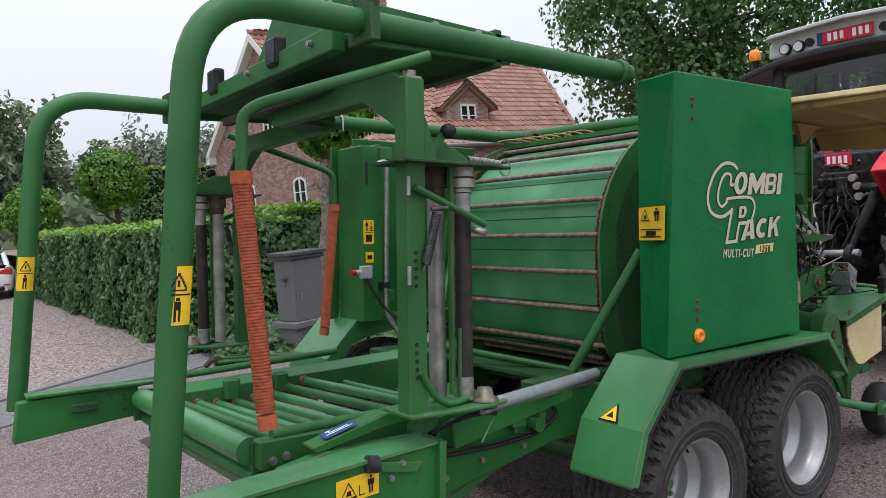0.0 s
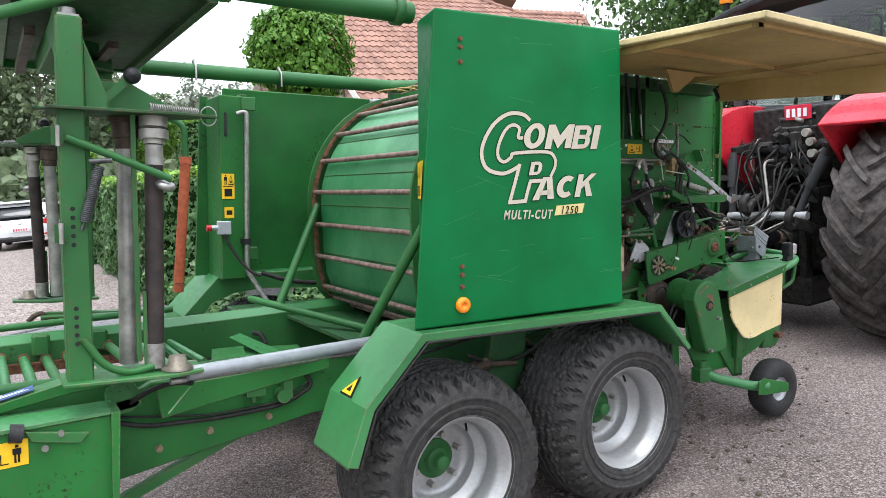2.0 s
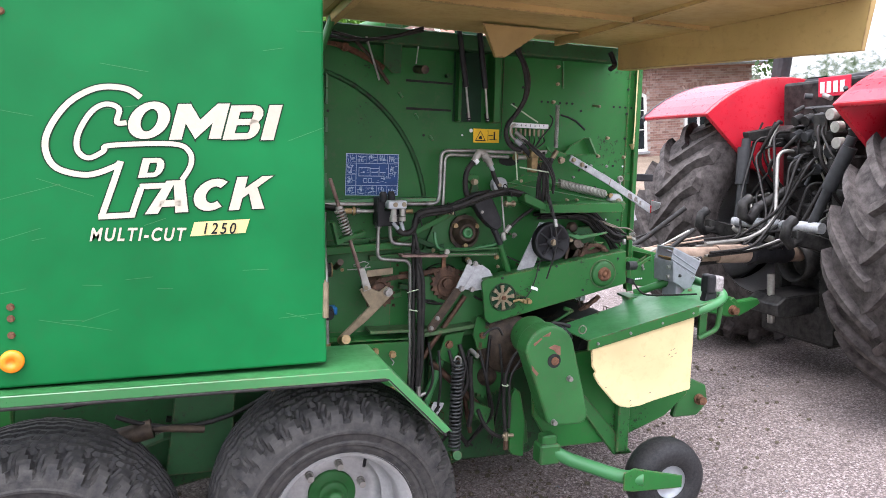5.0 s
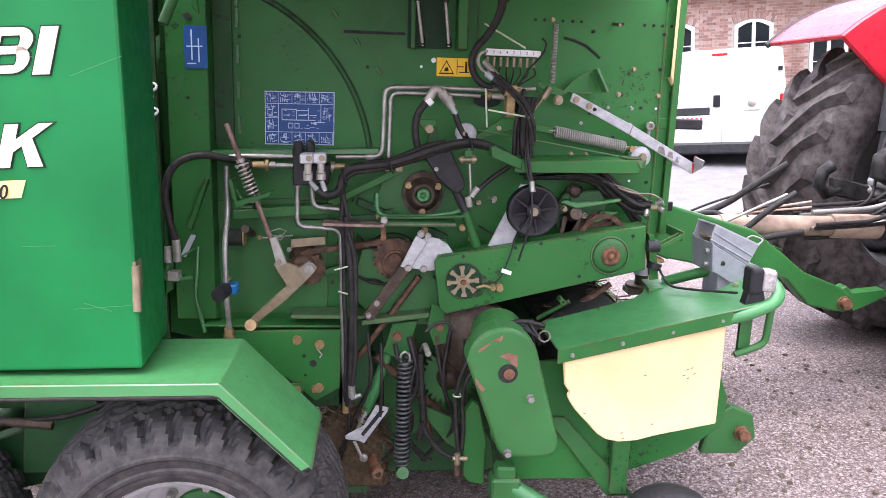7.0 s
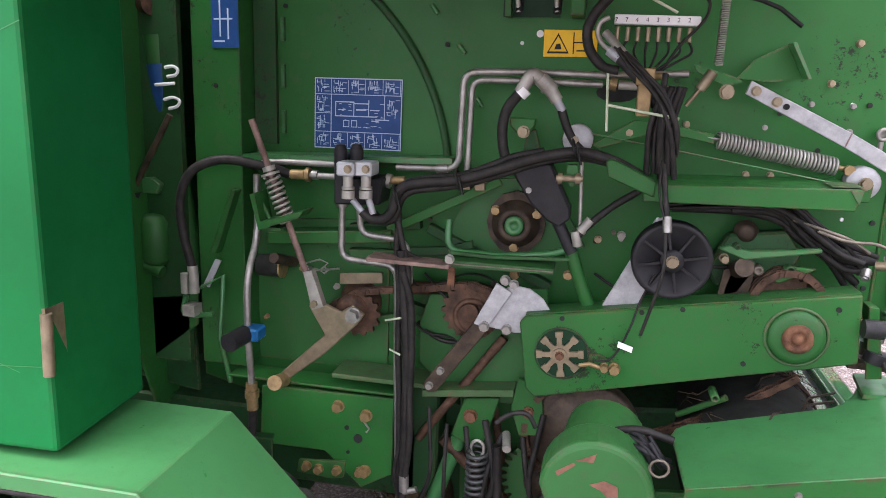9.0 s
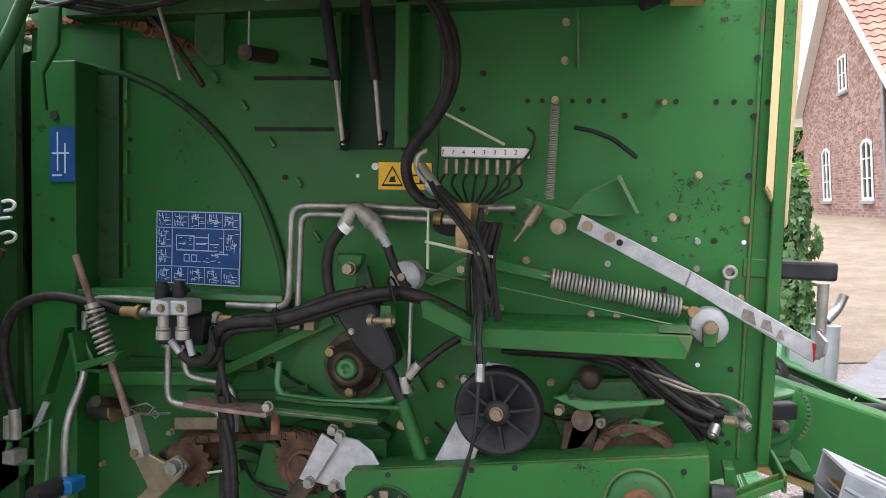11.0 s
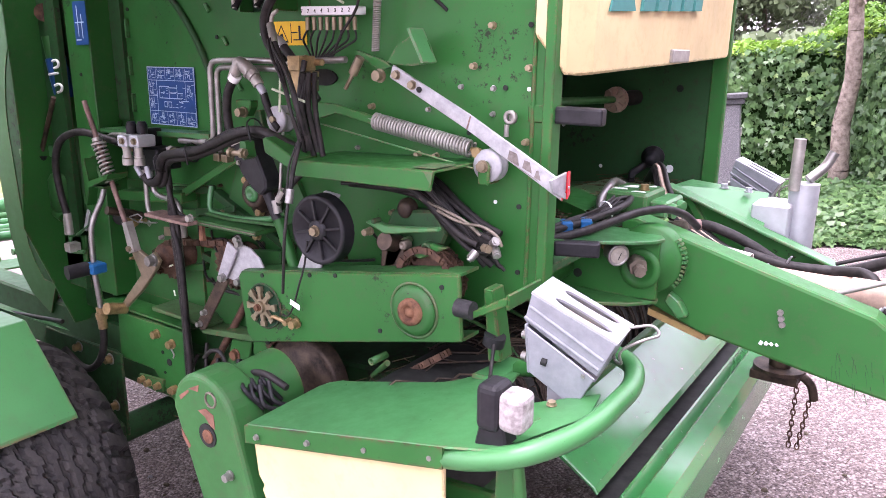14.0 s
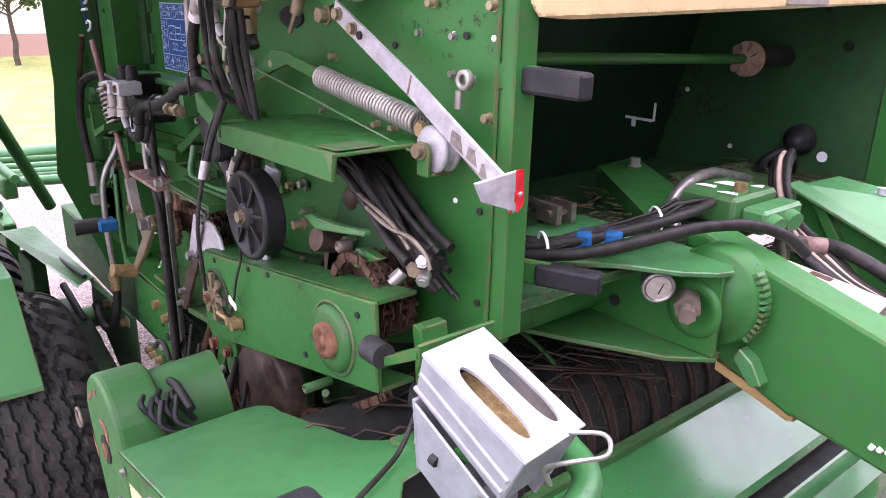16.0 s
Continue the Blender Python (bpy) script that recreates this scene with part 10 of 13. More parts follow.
for p, q, r in (((4.80, 2.70, 0.92), (5.12, 2.72, 0.62), 0.016), ((4.92, 2.75, 1.06), (5.02, 2.74, 0.55), 0.011), ((5.06, 2.70, 1.08), (5.20, 2.72, 0.86), 0.013)):
    part("tie_rod", Shape().cyl(p, q, r, 10), IRON_RUST, baler)
for k in range(26):
    x, z = gr.uniform(4.62, 5.6), gr.uniform(1.16, 1.52)
    bolt(x, 2.79, z, gr.choice((0.005, 0.006, 0.008)), (0, -1, 0), gr.choice((BOLT, IRON_RUST, STEEL_GREASY)), 0.010)
for k in range(10):
    x, z = gr.uniform(4.55, 5.55), gr.uniform(1.12, 1.50)
    a = gr.uniform(-0.6, 0.6)
    m = Matrix.Translation((x, 2.765, z)) @ Matrix.Rotation(a, 4, "Y")
    part("stiffener", Shape().box(-gr.uniform(0.04, 0.10), gr.uniform(0.04, 0.10), -0.012, 0.02, -0.012, 0.012, m), gr.choice((GREEN_WORN, GREEN_DARK, GREEN_DARK)), baler, "", 0.002)
for k in range(8):
    x, z = gr.uniform(4.6, 5.5), gr.uniform(1.2, 1.5)
    part("cable", Shape().tube([(x, 2.74, z), (x + 0.06, 2.70, z - gr.uniform(0.0, 0.08)), (x + 0.14, 2.72, z + gr.uniform(-0.10, 0.03)), (x + 0.22, 2.75, z - gr.uniform(0.02, 0.15))], gr.choice((0.004, 0.006)), 5, 0.04), HOSE, baler)

# added near-black rollers that darken the bale chamber, hay on its floor
for k in range(5):
    z = 1.56 + 0.17 * k
    part("chamber_roller", Shape().cyl((5.06 + 0.02 * k, 2.82, z), (5.06 + 0.02 * k, 4.23, z), 0.082, 20), DARK, baler, "near-black roller added to darken the chamber")
floor_hay = Shape()
for k in range(500):
    p = Vector((gr.uniform(5.45, 5.84), gr.uniform(2.85, 4.25), 1.425 + gr.uniform(0, 0.012)))
    a = gr.uniform(0, 6.28)
    q = p + Vector((math.cos(a), math.sin(a), 0)) * gr.uniform(0.02, 0.06)
    floor_hay.add([p, q, q + Vector((0, 0, 0.003)), p + Vector((0, 0, 0.003))], [(0, 1, 2, 3)])
tagged(part("floor_hay", floor_hay, HAY_DARK, baler), "short dry hay on the chamber floor", kind="stuff")
# wall of the box behind the near panel, closing it towards the chamber
part("panel_back", Shape().prism([(2.68, 0.90), (2.79, 0.90), (2.79, 2.36), (2.57, 2.36), (2.57, 1.60), (2.54, 1.30)], 3.95, 3.96, "x"), GREEN, baler, "green back sheet beside the panel", 0.002)

# frame plate, hoses and valve at the rear of the drive
fp = part("frame_plate", Shape().prism([(4.299, 1.030), (4.676, 1.036), (4.674, 0.816), (4.587, 0.764), (4.481, 0.859), (4.291, 0.856)], 2.653, 2.665).box(4.20, 4.690, 2.653, 2.74, 1.043, 1.050), GREEN, baler, "stained green frame plate with bolt heads", 0.002)
for x, z in (((4.601, 0.981), (4.599, 0.817), (4.522, 0.998))):
    bolt(x, 2.653, z, 0.014, (0, -1, 0), BRASS_DARK, 0.016, fp)
hole(4.578, 2.652, 0.910, 0.0125, fp)
hole(4.546, 2.652, 0.938, 0.0065, fp)
hole(4.550, 2.652, 0.866, 0.005, fp)
part("weld_run", Shape().tube([(4.590, 2.651, 0.967), (4.609, 2.651, 0.943), (4.601, 2.651, 0.931)], 0.003, 5), STEEL_DULL, fp)
# grimy frame, its shadow also put into the darker green
sf = part("side_frame", Shape().prism([(3.843, 0.879), (3.969, 0.877), (4.339, 0.888), (4.337, 0.573), (4.231, 0.552), (4.076, 0.617), (3.816, 0.774)], 2.622, 2.632), GREEN_DARK, baler, "grimy green side frame with bolts, shade in its colour", 0.002)
part("frame_flange", Shape().add([(4.024, 2.585, 0.908), (4.360, 2.600, 0.919), (4.342, 2.624, 0.890), (3.965, 2.624, 0.874), (3.885, 2.600, 0.903)], [(0, 1, 2, 3), (0, 3, 4)]), GREEN_PALE, sf)
for p in ((4.078, 2.622, 0.854), (4.275, 2.622, 0.855), (4.281, 2.622, 0.677)):
    part("washer", Shape().cyl(p, Vector(p) + Vector((0, -0.003, 0)), 0.021, 16), STEEL_DULL, sf)
    bolt(*p, 0.014, (0, -1, 0), BRASS_DARK, 0.018, sf)
bstrip = part("bolt_strip", Shape().prism([(4.411, 0.827), (4.546, 0.840), (4.539, 0.793), (4.506, 0.785), (4.405, 0.791)], 2.640, 2.652), GREEN_WORN, fp, "", 0.001)
for p in ((4.435, 2.640, 0.815), (4.470, 2.640, 0.811), (4.523, 2.640, 0.815), (4.584, 2.652, 0.813)):
    bolt(*p, 0.0115, (0, -1, 0), BRASS_DARK, 0.014, bstrip)
# paler green painted for the sky mirrored in this flat top
part("chassis_arm", Shape().add([(3.515, 2.400, 1.009), (3.306, 2.550, 0.951), (3.982, 2.600, 0.927), (4.235, 2.500, 1.000), (3.673, 2.380, 1.050), (4.276, 2.490, 1.003)], [(0, 1, 2, 3), (0, 3, 5, 4)]), GREEN_PALE, baler, "worn chassis arm, sky reflection put into its pale green")
for pts, r in (([(3.660, 2.560, 0.798), (3.798, 2.560, 0.775), (3.939, 2.560, 0.746)], 0.014), ([(3.601, 2.550, 0.685), (3.736, 2.550, 0.661), (3.933, 2.550, 0.656), (3.980, 2.550, 0.629)], 0.011), ([(3.303, 2.540, 0.878), (3.726, 2.540, 0.939), (4.139, 2.540, 0.990)], 0.008), ([(3.755, 2.600, 0.691), (3.933, 2.600, 0.664), (4.014, 2.600, 0.605)], 0.012)):
    part("hydraulic_hose", Shape().tube(pts, r, 8, 0.03, 5), HOSE, baler)
part("hydraulic_hose", Shape().tube([(4.300, 2.594, 0.985), (4.302, 2.59, 0.93), (4.285, 2.58, 0.865), (4.24, 2.57, 0.825), (4.17, 2.57, 0.815), (4.05, 2.58, 0.85)], 0.0125, 10, 0.06, 6), HOSE, baler)
part("valve_block", Shape().box(4.275, 4.335, 2.56, 2.615, 1.188, 1.222), BLUE_CAP, baler, "blue stop valve on the pipe", 0.005)
part("valve_knob", Shape().cyl((4.296, 2.568, 1.205), (4.286, 2.500, 1.203), 0.024, 18), BLACK, baler, "black knob", 0.004)
ramt = part("ram_tube", Shape().cyl((3.994, 2.700, 1.955), (4.049, 2.745, 1.313), 0.031, 18), GREEN_WORN, baler, "green ram tube with a blue label")
part("ram_rod", Shape().cyl((3.977, 2.700, 1.983), (3.994, 2.700, 1.955), 0.020, 14).cyl((4.004, 2.680, 2.030), (3.873, 2.760, 2.036), 0.030, 16), IRON_RUST, ramt)
part("ram_bracket", Shape().prism([(3.867, 2.114), (3.946, 2.059), (3.974, 2.028), (3.927, 1.989), (3.848, 1.993), (3.834, 2.001)], 2.675, 2.69), GREEN_PALE, baler, "worn green ram bracket", 0.003)
part("ram_label", Shape().cyl((4.000, 2.705, 1.881), (4.012, 2.715, 1.746), 0.0345, 20), BLUE, ramt, "blue label with white symbols")
for pts in ([(4.036, 2.672, 1.871), (4.061, 2.672, 1.876), (4.076, 2.672, 1.866), (4.067, 2.672, 1.852), (4.042, 2.672, 1.848)], [(4.028, 2.675, 1.789), (4.054, 2.675, 1.797), (4.076, 2.675, 1.788), (4.066, 2.675, 1.772), (4.041, 2.675, 1.766)], [(4.006, 2.672, 1.826), (4.062, 2.672, 1.832)]):
    part("printed_mark", Shape().tube(pts, 0.0045, 6, 0.01), WHITE, ramt)
dmp = part("damper_rod", Shape().cyl((4.059, 2.649, 1.752), (3.945, 2.640, 1.549), 0.0085, 12), IRON, baler, "black damper with a dark rod")
part("damper_tube", Shape().cyl((3.945, 2.640, 1.549), (3.850, 2.632, 1.300), 0.022, 16), BLACK, dmp)
part("bracket_shelf", Shape().prism([(3.742, 1.548), (3.986, 1.583), (4.013, 1.565), (4.000, 1.538), (3.957, 1.539), (3.751, 1.509)], 2.66, 2.76), GREEN_PALE, baler, "pale folded bracket", 0.003)
part("bottle", Shape().ring((3.976, 2.681, 1.408), (0, 0, 1), [(0, 0.075), (0.030, 0.070), (0.042, 0.050), (0.042, -0.050), (0.030, -0.070), (0, -0.075)], 18), GREEN_WORN, baler, "green pressure bottle")
part("label_tube", Shape().cyl((3.832, 2.660, 1.382), (4.007, 2.660, 1.322), 0.018, 12), GREEN_WORN, baler)
part("tube_label", Shape().cyl((3.844, 2.660, 1.377), (3.940, 2.660, 1.346), 0.0187, 12), YELLOW, baler, "yellow warning label")
part("valve_tee", Shape().cyl((4.101, 2.620, 1.338), (4.100, 2.620, 1.284), 0.013, 10).box(4.10, 4.135, 2.60, 2.64, 1.225, 1.255), STEEL_DULL, baler)
part("hook_strap", Shape().tube([(4.094, 2.630, 1.273), (4.083, 2.630, 1.227), (4.112, 2.630, 1.218), (4.174, 2.630, 1.228)], 0.008, 6, 0.01), GREEN_PALE, baler)
part("upright_strip", Shape().tube([(4.084, 2.660, 1.269), (4.189, 2.660, 1.329), (4.174, 2.660, 1.154), (4.202, 2.660, 1.023)], 0.007, 6), GREEN_PALE, baler)
part("rod_bracket", Shape().tube([(4.313, 2.620, 1.569), (4.351, 2.620, 1.494), (4.392, 2.620, 1.506)], 0.006, 6).box(4.335, 4.385, 2.60, 2.66, 1.478, 1.486), GREEN_WORN, baler)
part("cotter", Shape().tube([(4.402, 2.700, 1.357), (4.450, 2.700, 1.358), (4.462, 2.700, 1.368), (4.474, 2.700, 1.360), (4.462, 2.700, 1.350), (4.450, 2.700, 1.358), (4.505, 2.700, 1.367)], 0.003, 5), STEEL, baler)
part("round_stop", Shape().cyl((4.268, 2.720, 1.353), (4.330, 2.720, 1.354), 0.030, 18), DARK, baler)
part("stop_plate", Shape().cyl((4.332, 2.720, 1.354), (4.338, 2.720, 1.354), 0.032, 18), BRASS_DARK, baler)


# ---------- tractor ----------
CHARCOAL = plain("charcoal_plastic", (0.035, 0.036, 0.038), 0.5, 0, 0.35, 12, 0.1)
CAST = plain("black_cast_iron", (0.014, 0.014, 0.015), 0.45, 0.1, 0.6, 18, 0.3, second=(0.05, 0.048, 0.045))
TRACTOR_RED = paint("tractor_red_paint", (0.55, 0.012, 0.03), amount=0.0, dirty=0.10, rough=0.22, faded=(0.66, 0.03, 0.05))
ROOF_GREY = plain("silver_grey_roof", (0.55, 0.56, 0.57), 0.35, 0.1, 0.08, 6, 0.02)


def glass_material(name, tint=(0.75, 0.85, 0.82), alpha=0.25):
    m, n, l, b = material(name)
    tr, gl, mx, fr = (n.new(k) for k in ("ShaderNodeBsdfTransparent", "ShaderNodeBsdfGlossy", "ShaderNodeMixShader", "ShaderNodeFresnel"))
    tr.inputs[0].default_value = (*tint, 1)
    gl.inputs["Roughness"].default_value = 0.03
    fr.inputs[0].default_value = 1.5
    l.new(fr.outputs[0], mx.inputs[0])
    l.new(tr.outputs[0], mx.inputs[1])
    l.new(gl.outputs[0], mx.inputs[2])
    l.new(mx.outputs[0], n["Material Output"].inputs[0])
    return m


CAB_GLASS = glass_material("tinted_cab_glass", (0.55, 0.66, 0.62))
tractor = thing("tractor", "red tractor with dusty black lugged tyres hitched to the baler", "tractor")
TX, TZ, TR = 8.17, 0.93, 0.93


def tractor_tyre(name, y0, y1, x=TX, z=TZ, R=TR, out=-1, rim_r=0.52):
    """Radial tyre between y0 and y1 with chevron lugs; out is the sign of y of its outer side."""
    yc, w = (y0 + y1) / 2, y1 - y0
    h = w / 2
    r = R - 0.05
    sh = Shape().ring((x, yc, z), (0, 1, 0), [(rim_r, -h * 0.80), (rim_r + 0.12, -h * 0.99), (r - 0.16, -h * 1.0), (r - 0.06, -h * 0.93), (r - 0.012, -h * 0.75), (r, 0), (r - 0.012, h * 0.75), (r - 0.06, h * 0.93), (r - 0.16, h * 1.0), (rim_r + 0.12, h * 0.99), (rim_r, h * 0.80)], 72)
    tyre = part("tyre", sh, TRACTOR_RUBBER, tractor, "dusty black tyre with worn chevron lugs")
    n = 21
    lug = Shape()
    for side in (-1, 1):
        for k in range(n):
            a0 = 2 * math.pi * (k + (0.5 if side > 0 else 0)) / n
            top, foot = [], []
            steps = 7
            for i in range(steps + 1):
                u = i / steps
                v = side * (-0.02 + u * (h * 1.0 + 0.02))
                a = a0 + 0.43 * u ** 1.25
                drop = 0.0 if abs(v) < h * 0.72 else (abs(v) / h - 0.72) ** 1.4 * 0.30
                wide = (0.026 + 0.012 * u) / R
                rt, rb = R - drop, r - 0.02 - drop * 1.15
                for da, rr in ((-wide * 1.5, rb), (-wide, rt), (wide, rt), (wide * 1.5, rb)):
                    top.append((x + rr * math.sin(a + da), yc + v, z + rr * math.cos(a + da)))
            fs = []
            for i in range(steps):
                for q in range(3):
                    fs.append((i * 4 + q, i * 4 + q + 1, i * 4 + q + 5, i * 4 + q + 4))
            fs += [(0, 1, 2, 3), tuple(steps * 4 + q for q in (3, 2, 1, 0))]
            lug.add(top, fs)
    part("tread", lug, TRACTOR_RUBBER, tyre, "raised chevron lugs")
    rim = Shape().ring((x, yc, z), (0, 1, 0), [(rim_r + 0.01, out * h * 0.82), (rim_r - 0.02, out * h * 0.86), (rim_r - 0.05, out * h * 0.6), (rim_r - 0.10, out * h * 0.35), (0.16, out * h * 0.3), (0.15, out * h * 0.55), (0.0, out * h * 0.55)], 48)
    rim.ring((x, yc, z), (0, 1, 0), [(rim_r + 0.01, -out * h * 0.82), (rim_r - 0.03, -out * h * 0.6), (rim_r - 0.06, out * h * 0.3)], 48)
    rim_ob = part("rim", rim, ALU, tyre, "silver painted steel rim")
    for i in range(8):
        a = i * math.pi / 4
        part("wheel_bolt", Shape().hexa((x + 0.11 * math.cos(a), yc + out * h * 0.55, z + 0.11 * math.sin(a)), (0, out, 0), 0.017, 0.02), STEEL_DULL, tyre)
    return tyre


tractor_tyre("rear_tyre", 2.19, 2.83, out=-1)
tractor_tyre("rear_tyre", 4.10, 4.74, out=1)
tractor_tyre("front_tyre", 2.30, 2.80, x=10.95, z=0.72, R=0.72, out=-1, rim_r=0.38)
tractor_tyre("front_tyre", 4.14, 4.64, x=10.95, z=0.72, R=0.72, out=1, rim_r=0.38)


def tractor_fender(y0, y1, inner, name="fender"):
    """Curved red mudguard with a rolled edge and a flank on its inner side."""
    pts, R0 = [], 1.13
    arc = [radians(d) for d in range(-38, 71, 6)]
    lens = [(TX + R0 * math.sin(a), TZ + R0 * math.cos(a) + 0.02) for a in arc]
    under = [(TX + (R0 - 0.035) * math.sin(a), TZ + (R0 - 0.035) * math.cos(a) + 0.02) for a in arc]
    skin_pts = lens + under[::-1]
    f = part(name, Shape().prism(skin_pts, y0, y1), TRACTOR_RED, tractor, "glossy red mudguard over the rear tyre", bevel=0.012, seg=2)
    flank = [(p[0], p[1] - 0.005) for p in lens] + [(TX + 0.9, 1.25), (TX + 0.1, 1.20), (TX - 0.28, 1.42)]
    part("flank", Shape().prism(flank, inner - 0.02, inner + 0.02), TRACTOR_RED, f, bevel=0.006)
    part("edge_strip", Shape().tube([(p[0] - 0.004, y0 if inner == y1 else y1, p[1] - 0.016) for p in lens], 0.022, 8), CHARCOAL, f, "grey rubber edge strip")
    return f


near_fender = tractor_fender(2.16, 2.93, 2.93)
tractor_fender(4.07, 4.84, 4.07)
for f, ya in ((near_fender, 2.10),):
    part("tail_lamp_housing", Shape().box(7.43, 7.50, ya - 0.06, ya + 0.14, 1.93, 2.05), CHARCOAL, f, "", 0.012, seg=2)
    part("indicator_lens", Shape().box(7.415, 7.432, ya - 0.05, ya + 0.03, 1.94, 2.04), AMBER, f)
    part("brake_lens", Shape().box(7.415, 7.432, ya + 0.035, ya + 0.13, 1.94, 2.04), REDLENS, f)
part("reflector", Shape().box(7.445, 7.458, 2.30, 2.36, 1.86, 1.905), YELLOW, near_fender, "small yellow reflector", 0.01)
# black casting behind and below the seat, axle and transmission
part("transmission", Shape().box(8.02, 10.9, 3.16, 3.84, 0.52, 1.32), CAST, tractor, "black cast transmission housing", 0.03, seg=2)
part("axle", Shape().cyl((TX, 2.7, TZ), (TX, 4.3, TZ), 0.15, 20), CAST, tractor)
part("front_axle", Shape().cyl((10.95, 2.6, 0.72), (10.95, 4.4, 0.72), 0.10, 14), CAST, tractor)
bonnet = [(3.03, 1.15), (3.03, 1.75), (3.12, 1.95), (3.3, 2.02), (3.7, 2.02), (3.88, 1.95), (3.97, 1.75), (3.97, 1.15)]
part("bonnet", Shape().prism(bonnet, 10.1, 12.2, "x"), TRACTOR_RED, tractor, "glossy red bonnet", 0.03, seg=2)
part("rear_wall", Shape().box(8.10, 8.22, 3.02, 3.98, 1.25, 2.02), CAST, tractor, "black rear housing below the cab", 0.02, seg=2)
# hydraulic valve block with rows of couplers
valves = part("valve_block", Shape().box(7.93, 8.10, 3.24, 3.62, 1.40, 1.84), CAST, tractor, "black hydraulic valve block with rows of couplings", 0.012)
vr = random.Random(9)
for r in range(4):
    for c in range(4):
        y, z = 3.28 + c * 0.095 + vr.uniform(-0.01, 0.01), 1.45 + r * 0.105
        part("coupling", Shape().cyl((7.93, y, z), (7.84, y, z - 0.012), 0.026, 12).cyl((7.86, y, z), (7.80, y, z - 0.02), 0.034, 12), CAST if vr.random() < 0.6 else CHARCOAL, valves)
for y, z in ((3.20, 1.70), (3.19, 1.60), (3.24, 1.78)):
    part("dust_cap", Shape().cyl((7.82, y, z), (7.77, y, z), 0.036, 14), STEEL_DULL, valves, "grey dust cap")
for k in range(14):
    y, z = vr.uniform(3.12, 3.92), vr.uniform(0.75, 1.72)
    s = vr.uniform(0.03, 0.075)
    part("bracket", Shape().box(7.86 - s, 8.06, y - s * 0.7, y + s * 0.7, z - s, z + s), CAST, tractor, "", 0.008)
# rockshaft, lift rods, lower links and top link with hook
part("rockshaft", Shape().cyl((8.0, 2.98, 1.66), (8.0, 4.02, 1.66), 0.06, 16), CAST, tractor)
for y, dy in ((3.02, 0.22), (3.92, -0.05)):
    part("lift_arm", Shape().prism([(8.05, 1.72), (8.05, 1.58), (7.72, 1.63), (7.70, 1.69)], y - 0.03, y + 0.03), CAST, tractor, "", 0.008)
    part("lift_rod", Shape().cyl((7.72, y, 1.64), (7.60, y + dy, 1.02), 0.032, 14).cyl((7.70, y, 1.58), (7.655, y + dy * 0.5, 1.32), 0.046, 14), CHARCOAL, tractor, "black lift cylinder")
for y in (3.10, 3.90):
    part("lower_link", Shape().prism([(8.1, 0.72), (8.1, 0.84), (7.5, 1.06), (7.36, 1.10), (7.36, 1.0), (7.5, 0.96)], y - 0.028, y + 0.028), CAST, tractor, "", 0.008)
    part("link_hook", Shape().tube([(7.40, y, 1.03), (7.33, y, 1.01), (7.29, y, 1.06), (7.31, y, 1.13), (7.36, y, 1.16)], 0.034, 10), CAST, tractor)
    part("stabiliser", Shape().cyl((7.55, y, 1.02), (8.05, y + (0.28 if y < 3.5 else -0.28), 0.82), 0.026, 12), STEEL_DULL, tractor, "grey stabiliser rod")
part("top_link", Shape().cyl((7.98, 3.6, 1.36), (7.55, 3.62, 1.18), 0.034, 14).tube([(7.56, 3.62, 1.19), (7.48, 3.62, 1.10), (7.42, 3.62, 1.14), (7.43, 3.62, 1.22), (7.49, 3.62, 1.25)], 0.036, 10), CAST, tractor, "black top link with a hook")
part("cross_tube", Shape().cyl((7.6, 3.12, 1.08), (7.6, 3.9, 1.06), 0.036, 14), GALV_WORN, tractor, "grey cross tube")
# drawbar ladder, clevis and power take-off guard
for y in (3.30, 3.70):
    part("hitch_rail", Shape().box(7.80, 7.90, y - 0.035, y + 0.035, 0.30, 1.10), CAST, tractor, "", 0.008)
part("hitch_block", Shape().prism([(7.9, 0.46), (7.9, 0.60), (7.55, 0.60), (7.48, 0.56), (7.48, 0.48), (7.55, 0.46)], 3.36, 3.64), CAST, tractor, "black hitch jaw", 0.01)
part("drawbar_pin", Shape().cyl((7.56, 3.5, 0.40), (7.56, 3.5, 0.74), 0.024, 12), STEEL_DULL, tractor)
part("shaft_guard", Shape().ring((7.85, 3.5, 0.80), (-1, 0, 0), [(0.13, 0), (0.14, 0.12), (0.125, 0.12), (0.115, 0.0)], 20), CAST, tractor, "black power take-off guard")
part("belly_guard", Shape().box(7.78, 8.5, 3.22, 3.86, 0.24, 0.50), CAST, tractor, "", 0.03)
